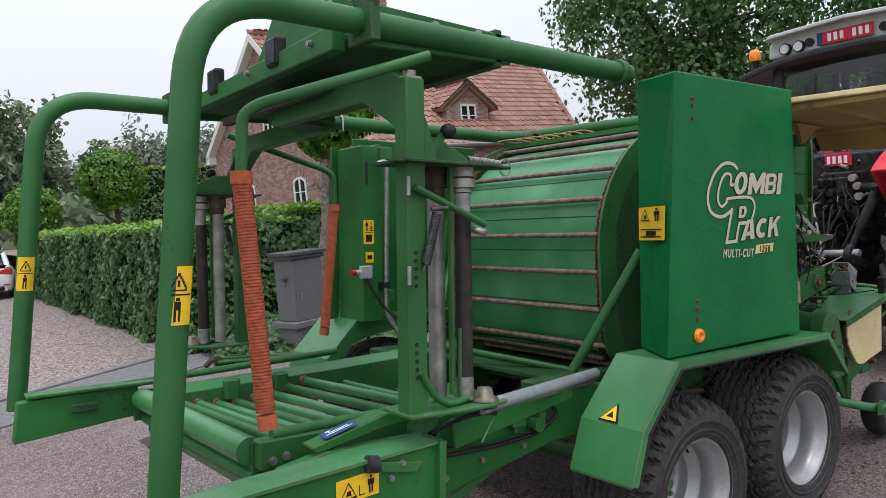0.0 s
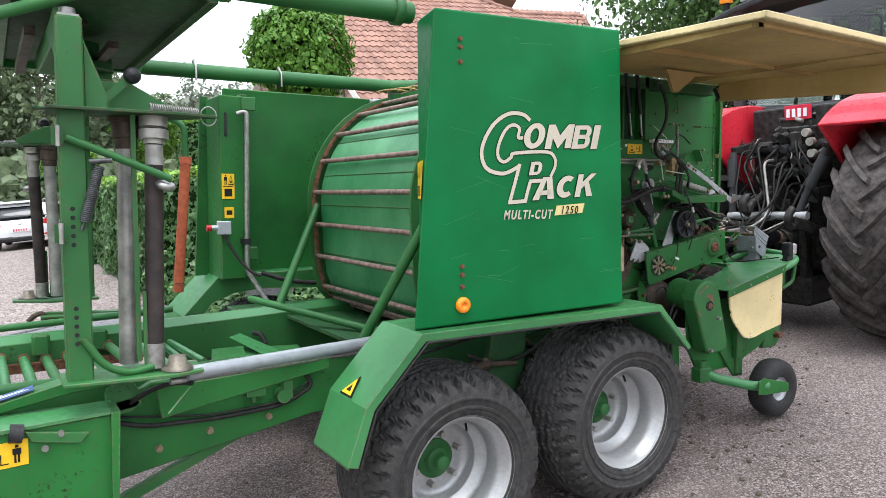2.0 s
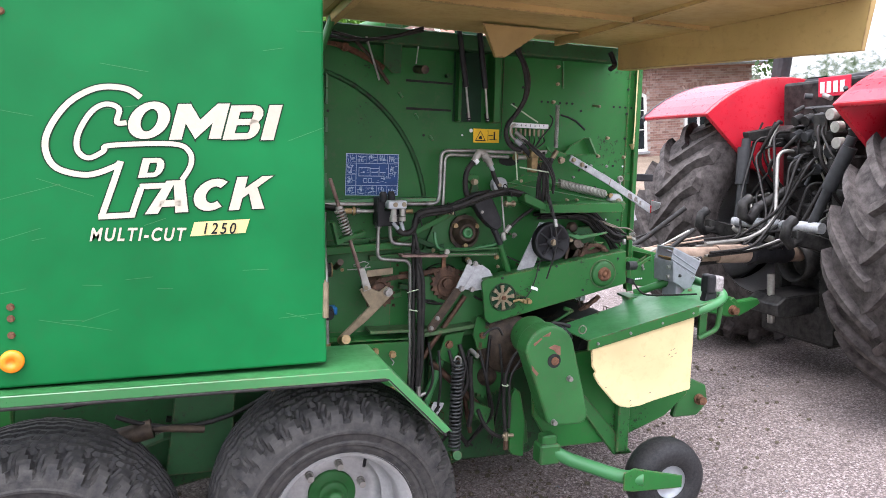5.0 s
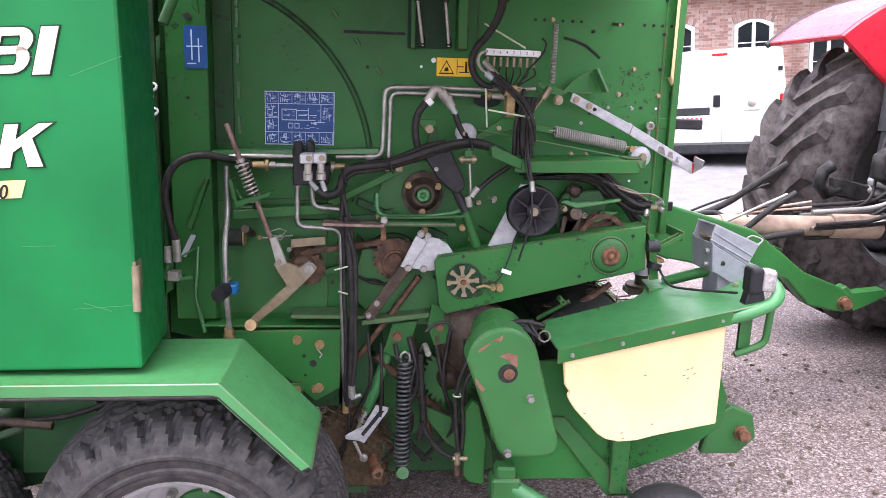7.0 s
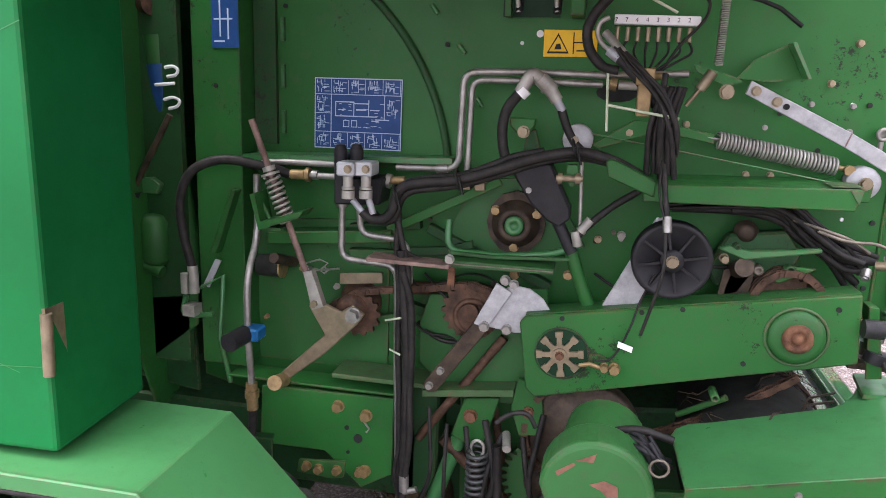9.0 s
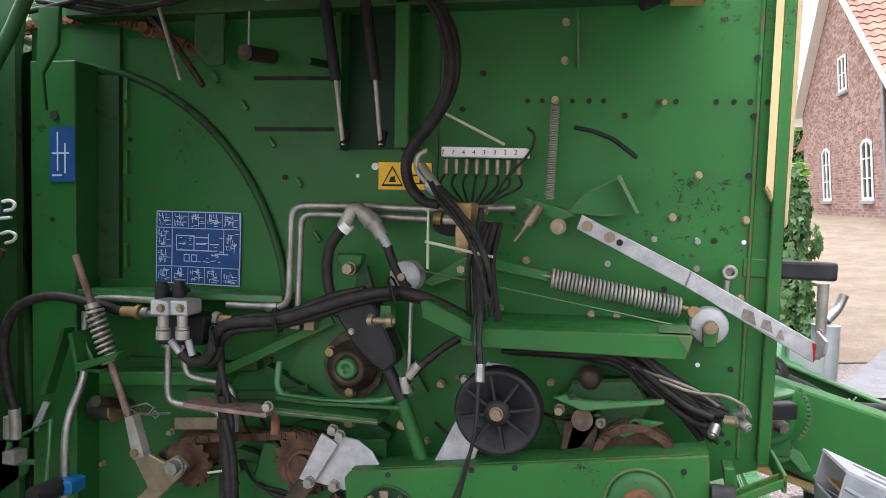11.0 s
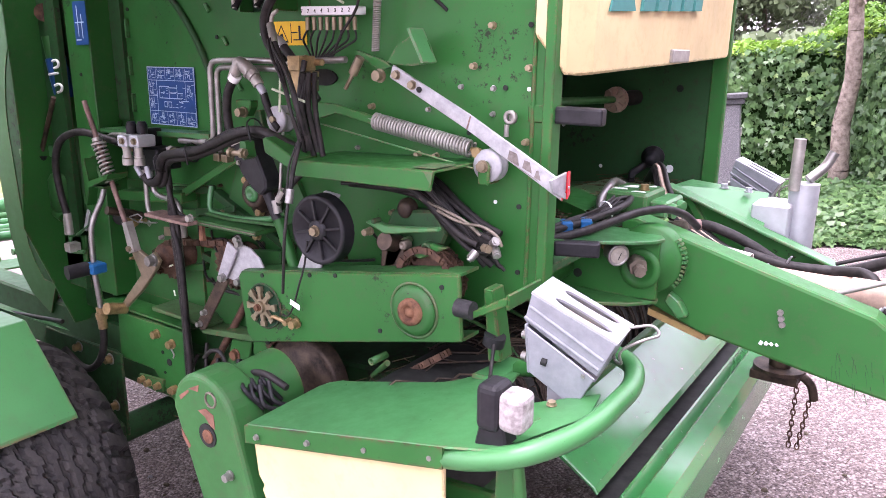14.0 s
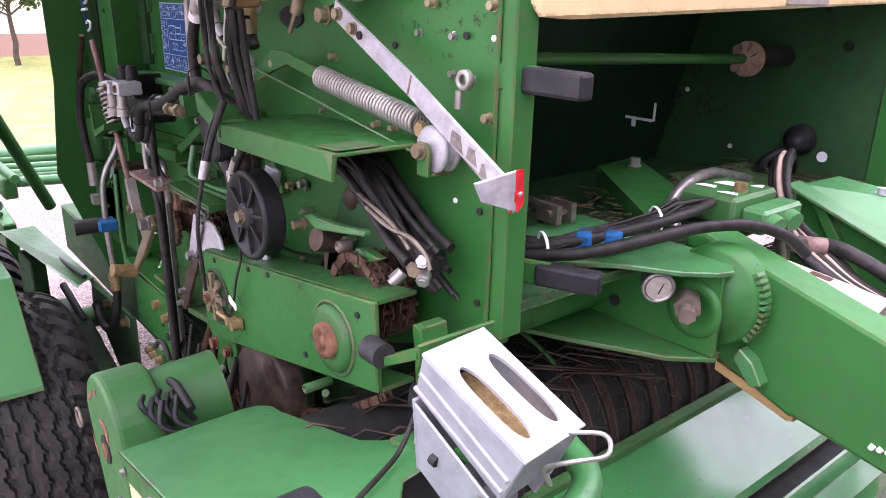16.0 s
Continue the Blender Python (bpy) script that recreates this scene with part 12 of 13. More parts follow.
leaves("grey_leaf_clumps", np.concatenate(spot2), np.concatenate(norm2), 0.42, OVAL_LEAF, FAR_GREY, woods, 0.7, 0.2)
# undergrowth that closes the foot of the wood
c = 16000
a = np.radians(rng.uniform(48, 152, c))
d = rng.uniform(52, 60, c)
z = 4.0 * rng.random(c) ** 1.3
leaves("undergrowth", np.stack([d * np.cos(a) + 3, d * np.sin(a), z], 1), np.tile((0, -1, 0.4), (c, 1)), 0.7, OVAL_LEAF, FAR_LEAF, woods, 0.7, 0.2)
blades = 2600
leaves("tall_grass", np.stack([rng.uniform(-16, -0.8, blades), rng.uniform(49, 52, blades), 1.2 * rng.random(blades)], 1), np.tile((0, -1, 0.2), (blades, 1)), 0.4, OVAL_LEAF, TALL_GRASS, woods, 0.5, 0.0)
# near-black sheet behind the trunks: painted shade at the foot of the wood
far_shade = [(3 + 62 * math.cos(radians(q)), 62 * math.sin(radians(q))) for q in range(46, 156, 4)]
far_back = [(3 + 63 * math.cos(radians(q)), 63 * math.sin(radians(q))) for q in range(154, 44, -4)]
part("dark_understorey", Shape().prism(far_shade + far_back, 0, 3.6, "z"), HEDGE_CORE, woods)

# granite pillar with a lid, before the hedge
def granite():
    m, n, l, b = material("speckled_grey_granite")
    co = n.new("ShaderNodeTexCoord").outputs["Object"]
    f, g = noise_node(n, l, 130, 3, co, 0.8), noise_node(n, l, 3, 3, co)
    base = ramp(n, l, f.outputs[0], (0.36, (0.045, 0.045, 0.048)), (0.52, (0.13, 0.13, 0.135)), (0.66, (0.30, 0.30, 0.305)))
    l.new(mix(n, l, ramp(n, l, g.outputs[0], (0.3, (0,) * 3), (0.7, (0.35,) * 3)).outputs[0], base.outputs[0], (0.10, 0.10, 0.10)), b.inputs["Base Color"])
    b.inputs["Roughness"].default_value = 0.45
    bump(n, l, b, f.outputs[0], 0.15, 0.003)
    return m


GRANITE = granite()
GRANITE_DARK = plain("dark_polished_granite", (0.045, 0.046, 0.05), 0.35, 0, 0.5, 90, 0.05, second=(0.12, 0.12, 0.125))
letterbox = thing("letterbox_pillar", "speckled grey granite letterbox pillar with a dark lid", "letterbox", Matrix.Translation((4.72, 8.98, 0)) @ Matrix.Rotation(radians(12), 4, "Z"))
part("shaft", Shape().prism([(-0.25, -0.19), (0.25, -0.19), (0.25, 0.19), (-0.25, 0.19)], 0.48, 1.29, "z"), GRANITE, letterbox, "", 0.008)
part("lid", Shape().prism([(-0.31, -0.24), (0.31, -0.24), (0.31, 0.24), (-0.31, 0.24)], 1.345, 1.39, "z").prism([(-0.285, -0.215), (0.285, -0.215), (0.285, 0.215), (-0.285, 0.215)], 1.29, 1.346, "z"), GRANITE_DARK, letterbox, "dark polished lid", 0.006)
part("plinth", Shape().box(-0.33, 0.33, -0.26, 0.26, 0.40, 0.48).box(-0.27, 0.27, -0.21, 0.21, 0.0, 0.41), GRANITE, letterbox, "wider granite plinth", 0.008)
part("slot_flap", Shape().box(0.245, 0.262, -0.14, 0.14, 0.98, 1.05), STEEL_DULL, letterbox, "metal letter flap", 0.004)
part("side_knob", Shape().cyl((-0.25, -0.05, 1.04), (-0.31, -0.05, 1.04), 0.035, 12), GRANITE_DARK, letterbox)
for i in range(2):
    part("number_bar", Shape().box(-0.21 + i * 0.05, -0.185 + i * 0.05, -0.198, -0.19, 0.78, 0.86), STEEL, letterbox)


# ---------- house ----------
def brick_material(name, island):
    m, n, l, b = material(name)
    src = n.new("ShaderNodeNewGeometry").outputs["Random Per Island"] if island else n.new("ShaderNodeObjectInfo").outputs["Random"]
    co = n.new("ShaderNodeTexCoord").outputs["Generated" if not island else "Object"]
    f = noise_node(n, l, 30 if island else 6, 5, co, 0.7)
    tone = ramp(n, l, src, (0.0, (0.21, 0.105, 0.082)), (0.3, (0.30, 0.162, 0.13)), (0.62, (0.38, 0.235, 0.195)), (0.85, (0.44, 0.31, 0.27)), (1.0, (0.23, 0.125, 0.11)))
    l.new(mix(n, l, ramp(n, l, f.outputs[0], (0.4, (0,) * 3), (0.75, (0.45,) * 3)).outputs[0], tone.outputs[0], (0.46, 0.36, 0.32)), b.inputs["Base Color"])
    b.inputs["Roughness"].default_value = 0.9
    bump(n, l, b, f.outputs[0], 0.4, 0.006)
    return m


def tile_material(name, island):
    m, n, l, b = material(name)
    src = n.new("ShaderNodeNewGeometry").outputs["Random Per Island"] if island else n.new("ShaderNodeObjectInfo").outputs["Random"]
    co = n.new("ShaderNodeTexCoord").outputs["Object"]
    f = noise_node(n, l, 1.1, 6, co, 0.65)
    tone = ramp(n, l, src, (0.0, (0.19, 0.092, 0.066)), (0.5, (0.28, 0.142, 0.10)), (1.0, (0.34, 0.185, 0.135)))
    l.new(mix(n, l, ramp(n, l, f.outputs[0], (0.45, (0,) * 3), (0.75, (0.5,) * 3)).outputs[0], tone.outputs[0], (0.19, 0.12, 0.085)), b.inputs["Base Color"])
    b.inputs["Roughness"].default_value = 0.7
    return m


BRICK, BRICK_ONE = brick_material("red_brown_brick", True), brick_material("red_brown_brick_piece", False)
TILE, TILE_ONE = tile_material("clay_roof_tile", True), tile_material("clay_roof_tile_piece", False)
MORTAR = plain("pale_mortar", (0.46, 0.41, 0.37), 0.95, 0, 0.15, 30, 0.2)
WHITE_WOOD = plain("white_window_paint", (0.78, 0.77, 0.74), 0.4, 0, 0.06, 10, 0.02)
PANE = plain("dark_reflecting_pane", (0.02, 0.024, 0.028), 0.05, 0, 0.3, 2, 0)
ZINC = plain("grey_zinc_gutter", (0.30, 0.31, 0.32), 0.45, 0.5, 0.2, 8)
BASE_Z = 0.9
house = thing("house", "red-brown brick house with a clay tile roof and arched windows", "house")


def pieces(name, verts, faces, mats, limit, parent, mat_one, mat_rest, label=""):
    """The first of the pieces are objects on one shared mesh; the rest is joined."""
    verts = np.asarray(verts, float)
    me = bpy.data.meshes.new(name)
    me.from_pydata(verts.tolist(), [], faces)
    me.materials.append(mat_one)
    for m in mats[:limit]:
        ob = new(name, me)
        ob.parent = parent
        ob.matrix_basis = m
    rest = mats[limit:]
    if rest:
        a = np.array([[list(r) for r in m] for m in rest])
        h = np.concatenate([verts, np.ones((len(verts), 1))], 1)
        v = np.einsum("nij,kj->nki", a, h)[:, :, :3].reshape(-1, 3)
        k = len(verts)
        fs = [tuple(i * k + q for q in f) for i in range(len(rest)) for f in faces]
        j = bpy.data.meshes.new(name + "_rest")
        j.from_pydata(v.tolist(), [], fs)
        j.materials.append(mat_rest)
        ob = new(name + "_work", j)
        ob.parent = parent
        tagged(ob, label, kind="stuff")


BRICK_V = [(x, y, z) for x in (-0.012, 0.02) for y in (-0.105, 0.105) for z in (-0.0325, 0.0325)]
BRICK_F = [(0, 1, 3, 2), (0, 4, 5, 1), (2, 3, 7, 6), (0, 2, 6, 4), (1, 5, 7, 3)]


def brick_wall(name, x, y0, y1, z0, top, holes, limit, near, place=None):
    """A wall in the plane x that faces -x (turned by place); top(y) is its upper edge, holes are (y0, y1, z0, z1)."""
    ys = np.linspace(y0, y1, 9)
    out = [(float(y), float(top(y))) for y in ys] + [(y1, z0 - 0.6), (y0, z0 - 0.6)]
    w = part(name, Shape().prism(out, x + 0.004, x + 0.24, "x"), MORTAR, house, "red-brown brick wall with pale joints")
    if place:
        w.matrix_basis = place
    spots = []
    z, row = z0 - 0.3, 0
    while z < 9:
        y = y0 + 0.105 - (0.11 if row % 2 else 0)
        while y < y1 - 0.05:
            if y > y0 + 0.03 and z + 0.03 < top(y) and not any(a - 0.09 < y < b + 0.09 and c - 0.02 < z < d + 0.02 for a, b, c, d in holes):
                spots.append((abs(y - near[0]) + abs(z - near[1]), y, z))
            y += 0.222
        z += 0.077
        row += 1
    spots.sort()
    g = random.Random(3)
    mats = [Matrix.Translation((x + g.uniform(-0.004, 0.004), y, z)) for _, y, z in spots]
    pieces("brick", BRICK_V, BRICK_F, mats, limit, w, BRICK_ONE, BRICK, "red-brown bricks")
    return w


def arched_window(wall, x, yc, z0, z1, w, arch=True):
    """White casement with a segmental brick arch and stone sill, set in a wall that faces -x."""
    n = 9
    rise = 0.14 if arch else 0.0
    top = [(yc - w / 2 + w * i / (n - 1), z1 - rise + rise * (1 - (2 * i / (n - 1) - 1) ** 2)) for i in range(n)]
    outer = top + [(yc + w / 2, z0), (yc - w / 2, z0)]
    inner = [(yc + (y - yc) * 0.82, z - 0.07 if z > (z0 + z1) / 2 else z + 0.08) for y, z in outer]
    win = part("window", Shape().prism(outer, x - 0.018, x - 0.006, "x"), PANE, wall, "tall white arched window" if arch else "small white window")
    fr = Shape()
    m = len(outer)
    for i in range(m):
        a, b, c, d = outer[i], outer[(i + 1) % m], inner[(i + 1) % m], inner[i]
        fr.prism([a, b, c, d], x - 0.05, x - 0.012, "x")
    part("window_frame", fr, WHITE_WOOD, win, "white painted frame")
    part("mullion", Shape().box(x - 0.045, x - 0.012, yc - 0.045, yc + 0.045, z0 + 0.05, z1 - 0.05), WHITE_WOOD, win)
    for k in (0.36, 0.68) if arch else (0.5,):
        zz = z0 + (z1 - z0) * k
        part("glazing_bar", Shape().box(x - 0.035, x - 0.012, yc - w * 0.42, yc + w * 0.42, zz - 0.014, zz + 0.014), WHITE_WOOD, win)
    part("window_sill", Shape().box(x - 0.09, x + 0.02, yc - w / 2 - 0.07, yc + w / 2 + 0.07, z0 - 0.09, z0), GALV_WORN, win, "grey stone sill", 0.008)
    if arch:
        for i in range(11):
            u = (i + 0.5) / 11 * 2 - 1
            c = Vector((x - 0.006, yc + u * (w / 2 + 0.06), z1 - rise + rise * (1 - u * u) + 0.12))
            part("arch_brick", Shape().box(-0.012, 0.02, -0.036, 0.036, -0.10, 0.10, Matrix.Translation(c) @ Matrix.Rotation(-u * 0.42, 4, "X")), BRICK_ONE, win)


GX, GY0, GY1 = 11.6, 19.5, 29.9
NEAR_EAVE, FAR_EAVE, PEAK_Y, PEAK = 3.75, 4.5, 24.8, 8.05


def gable_top(y):
    if y < PEAK_Y:
        return NEAR_EAVE + (PEAK - NEAR_EAVE) * (y - GY0) / (PEAK_Y - GY0)
    return PEAK + (FAR_EAVE - PEAK) * (y - PEAK_Y) / (GY1 - PEAK_Y)


gable_holes = [(22.05, 22.95, 1.4, 3.0), (26.25, 27.15, 1.4, 3.05), (24.1, 24.9, 4.5, 5.5)]
gable = brick_wall("gable_wall", GX, GY0, GY1, BASE_Z, gable_top, gable_holes, 150, (22.5, 2.5))
arched_window(gable, GX, 22.5, 1.4, 3.0, 0.95)
arched_window(gable, GX, 26.7, 1.4, 3.05, 0.95)
arched_window(gable, GX, 24.5, 4.5, 5.5, 0.8, False)
# long wall that faces the yard; its own axis runs from the far right end towards the gable
WX = 21.5
LONG = Matrix.Translation((WX, GY0, 0)) @ Matrix.Rotation(math.pi / 2, 4, "Z")
windows = [WX - x for x in (12.75, 14.87, 16.95, 19.4)]
front = brick_wall("front_wall", 0.0, 0.0, WX - GX, BASE_Z - 0.2, lambda y: 3.75, [(w - 0.52, w + 0.52, 1.0, 2.85) for w in windows], 140, (WX - 15.5, 2.6), LONG)
for w in windows:
    arched_window(front, 0.0, w, 1.0, 2.85, 1.05)
part("end_wall", Shape().box(WX - 0.24, WX, GY0 + 0.25, 29.6, 0, 3.7), BRICK, house, "red-brown brick end wall")
part("back_wall", Shape().box(GX + 0.25, WX, 29.62, 29.86, 0, 4.3), BRICK, house, "red-brown brick back wall")
part("drainpipe", Shape().tube([(GX - 0.07, 20.9, 4.6), (GX - 0.07, 20.9, 0.7)], 0.045, 10), ZINC, house, "grey drainpipe")
lantern = part("lantern", Shape().prism([(15.88, 2.62), (15.84, 2.36), (16.1, 2.36), (16.06, 2.62), (15.97, 2.74)], GY0 - 0.34, GY0 - 0.16), BLACK, house, "black wall lantern", 0.01)
part("lantern_arm", Shape().tube([(15.97, GY0, 2.3), (15.97, GY0 - 0.14, 2.2), (15.97, GY0 - 0.25, 2.36)], 0.02, 6, 0.05), BLACK, lantern)

# roofs: boards below, wavy clay tiles above
TW, TL = 0.26, 0.34
TILE_V, TILE_F = [], []
for r, (v, lift) in enumerate(((0, 0.052), (TL * 1.12, 0.02))):
    for i in range(6):
        u = i / 5
        TILE_V.append((u * TW - TW / 2, v, lift + 0.026 * math.sin(u * 6.283)))
for i in range(6):
    TILE_V.append((i / 5 * TW - TW / 2, 0, 0.025 + 0.026 * math.sin(i / 5 * 6.283)))
TILE_F = [(i, i + 1, i + 7, i + 6) for i in range(5)] + [(i + 12, i + 13, i + 1, i) for i in range(5)]


def roof_slope(name, corner, along, up, inside, limit, near=None, label="clay tile roof slope"):
    """Tiles over a slope from its lower corner; inside(u, v) says which part of it is roof."""
    a, w = Vector(along), Vector(up)
    ea, ew = a.normalized(), w.normalized()
    nz = ea.cross(ew).normalized()
    if nz.z < 0:
        nz = -nz
    mats = []
    nu, nv = int(a.length / TW), int(w.length / TL) + 1
    for j in range(nv):
        for i in range(nu):
            u, v = (i + 0.5) * TW, j * TL
            if inside(u / a.length, min(1, v / w.length)):
                p = Vector(corner) + ea * u + ew * v
                m = Matrix.Identity(4)
                m.col[0][:3], m.col[1][:3], m.col[2][:3], m.col[3][:3] = ea, ew, nz, p
                mats.append(((p - Vector(near or corner)).length, m))
    mats.sort(key=lambda q: q[0])
    n = 24
    outline = []
    c = Vector(corner)
    rows = [(j / n) for j in range(n + 1)]
    left, right = [], []
    for v in rows:
        us = [u / 60 for u in range(61) if inside(u / 60, v)]
        if us:
            left.append(c + a * us[0] + w * v)
            right.append(c + a * us[-1] + w * v)
    poly = left + right[::-1]
    base = part(name, Shape().add([p - nz * 0.02 for p in poly] + [p - nz * 0.16 for p in poly], [tuple(range(len(poly))), tuple(range(2 * len(poly) - 1, len(poly) - 1, -1))] + [(i, (i + 1) % len(poly), (i + 1) % len(poly) + len(poly), i + len(poly)) for i in range(len(poly))]), TILE, house, label)
    pieces("roof_tile", TILE_V, TILE_F, [m for _, m in mats], limit, base, TILE_ONE, TILE, "red-orange clay tiles")
    return base


EY, ME = GY0 - 0.3, NEAR_EAVE - 0.25 + 0.12
X0, X1 = GX - 0.28, 24.6
RUN = X1 - X0


def main_part(u, v):
    """High ridge on the gable side, a hip down to a lower ridge, and a hipped right end."""
    x = X0 + u * RUN
    top = 1.0 if x < 19.0 else max(0.80, 1.0 - (x - 19.0) / 2.0 * 0.20)
    return v <= top and x <= 21.9 + 2.4 * v / 0.8


rise_v = (0, PEAK_Y - EY, PEAK + 0.14 - ME)
main_roof = roof_slope("roof", (X0, EY, ME), (RUN, 0, 0), rise_v, main_part, 240, (17.3, EY, 5.0))
roof_slope("back_roof", (X1 - 3, GY1 + 0.3, FAR_EAVE - 0.1), (X0 - X1 + 3, 0, 0), (0, PEAK_Y - GY1 - 0.3, PEAK + 0.14 - FAR_EAVE + 0.1), lambda u, v: True, 0)
for (ya, za), (yb, zb) in (((EY, ME), (PEAK_Y, PEAK + 0.14)), ((GY1 + 0.3, FAR_EAVE - 0.1), (PEAK_Y, PEAK + 0.14))):
    part("verge_board", Shape().prism([(ya, za - 0.24), (ya, za + 0.02), (yb, zb + 0.02), (yb, zb - 0.26)], X0 - 0.03, X0 + 0.02, "x"), WHITE_WOOD, house, "pale verge board")
    part("soffit", Shape().prism([(ya, za - 0.23), (ya, za - 0.2), (yb, zb - 0.22), (yb, zb - 0.25)], X0 + 0.02, GX - 0.002, "x"), WHITE_WOOD, house, "white soffit under the verge")
part("eave_box", Shape().box(X0 - 0.03, GX + 0.15, GY1 + 0.0, GY1 + 0.34, FAR_EAVE - 0.45, FAR_EAVE - 0.15), WHITE_WOOD, house, "white boxed eave", 0.01)
part("gutter", Shape().tube([(X0 + 0.1, EY - 0.06, ME - 0.03), (21.9, EY - 0.06, ME - 0.03)], 0.06, 10), ZINC, house, "grey zinc gutter")
ridge = Shape()
for i in range(18):
    x = X0 + i * 0.42
    ridge.cyl((x, PEAK_Y, PEAK + 0.18), (x + 0.45, PEAK_Y, PEAK + 0.195), 0.12, 10, 0.13)
part("ridge", ridge, TILE, main_roof, "rounded ridge tiles")
slope_at = lambda x, v: Vector((x, EY, ME)) + Vector(rise_v) * v
for pts, k in (([slope_at(19.0, 1.0), slope_at(21.0, 0.8)], 6), ([slope_at(21.0, 0.8), slope_at(24.3, 0.8)], 8), ([slope_at(24.3, 0.8), slope_at(21.9, 0.0)], 14)):
    hip = Shape()
    for i in range(k):
        p, q = pts[0].lerp(pts[1], i / k), pts[0].lerp(pts[1], (i + 1.06) / k)
        hip.cyl(p, q, 0.10, 8, 0.12)
    part("hip_ridge", hip, TILE, main_roof, "rounded hip tiles")
chimney = part("chimney", Shape().box(16.1, 17.0, 24.4, 25.2, 7.0, 9.9), MORTAR, house, "brick chimney stack")
for f in range(2):
    mats = []
    for r in range(36):
        for c2 in range(4):
            off = 0.066 * (r % 2)
            if f == 0:
                mats.append(Matrix.Translation((16.095, 24.48 + c2 * 0.2 + off, 7.1 + r * 0.077)))
            else:
                mats.append(Matrix.Translation((16.2 + c2 * 0.222 + off, 24.395, 7.1 + r * 0.077)) @ Matrix.Rotation(math.pi / 2, 4, "Z"))
    pieces("brick", BRICK_V, BRICK_F, mats, 0, chimney, BRICK_ONE, BRICK, "red-brown bricks")
part("chimney_cap", Shape().box(16.0, 17.1, 24.3, 25.3, 9.9, 10.02), BRICK, chimney, "", 0.01)
# dormer with a white window under its own small gable, facing the yard
DX, DY = 17.3, 20.35
DORMER = Matrix.Translation((DX, DY, 0)) @ Matrix.Rotation(math.pi / 2, 4, "Z")
dormer = brick_wall("dormer_wall", 0.0, -0.95, 0.95, 4.2, lambda y: 5.05 + 0.72 * (1 - abs(y) / 0.95), [(-0.37, 0.37, 4.3, 5.12)], 0, (0, 4), DORMER)
arched_window(dormer, 0.0, 0.0, 4.32, 5.1, 0.72, False)
for sd in (-1, 1):
    xa = DX + sd * 0.95
    part("dormer_cheek", Shape().prism([(DY + 0.01, 3.7), (DY + 0.01, 5.05), (DY + 1.5, 5.05), (DY + 0.4, 3.7)], min(xa, xa - sd * 0.2), max(xa, xa - sd * 0.2), "x"), BRICK, house, "brick dormer cheek")
    edge_p = [(DX + sd * 1.25, 4.86), (DX + sd * 1.25, 4.98), (DX, 5.92), (DX, 5.78)]
    part("dormer_verge", Shape().prism(edge_p, DY - 0.22, DY - 0.17), BARK_DARK, house, "dark verge board")
roof_slope("dormer_roof", (DX - 1.25, DY + 2.0, 4.98), (0, -2.2, 0), (1.25, 0, 0.92), lambda u, v: True, 0)
roof_slope("dormer_roof", (DX + 1.25, DY - 0.2, 4.98), (0, 2.2, 0), (-1.25, 0, 0.92), lambda u, v: True, 0)
part("annex_roof", Shape().prism([(30.3, 3.3), (30.3, 4.2), (33.0, 3.3)], 11.9, 16, "x"), TILE, house, "tiled annex roof")
part("annex_wall", Shape().box(12.2, 16, 29.9, 32.6, 0, 3.3), BRICK, house, "brick annex wall")


# ---------- vehicles in the yard ----------
CAR_WHITE = plain("white_car_lacquer", (0.74, 0.75, 0.76), 0.18, 0, 0.05, 3, 0)
CAR_GLASS = plain("dark_car_glass", (0.02, 0.023, 0.026), 0.06, 0, 0.3, 3, 0)


def loft(stations, smooth=True):
    """Skin over cross sections that all have the same number of points."""
    sh = Shape()
    k = len(stations[0])
    vs = [p for s in stations for p in s]
    fs = [(i * k + q, i * k + q + 1, (i + 1) * k + q + 1, (i + 1) * k + q) for i in range(len(stations) - 1) for q in range(k - 1)]
    fs += [tuple(range(k)), tuple(range((len(stations) - 1) * k, len(stations) * k))]
    return sh.add(vs, fs, smooth)


def section(y, z0, z1, w0, w1, wt, zs):
    """Half widths at sill, waist and top, mirrored."""
    right = [(w0 * 0.9, z0), (w0, z0 + 0.12), (w1, zs), (wt, z1 - 0.04), (wt * 0.82, z1)]
    return [(a, y, b) for a, b in right] + [(-a, y, b) for a, b in right[::-1]]


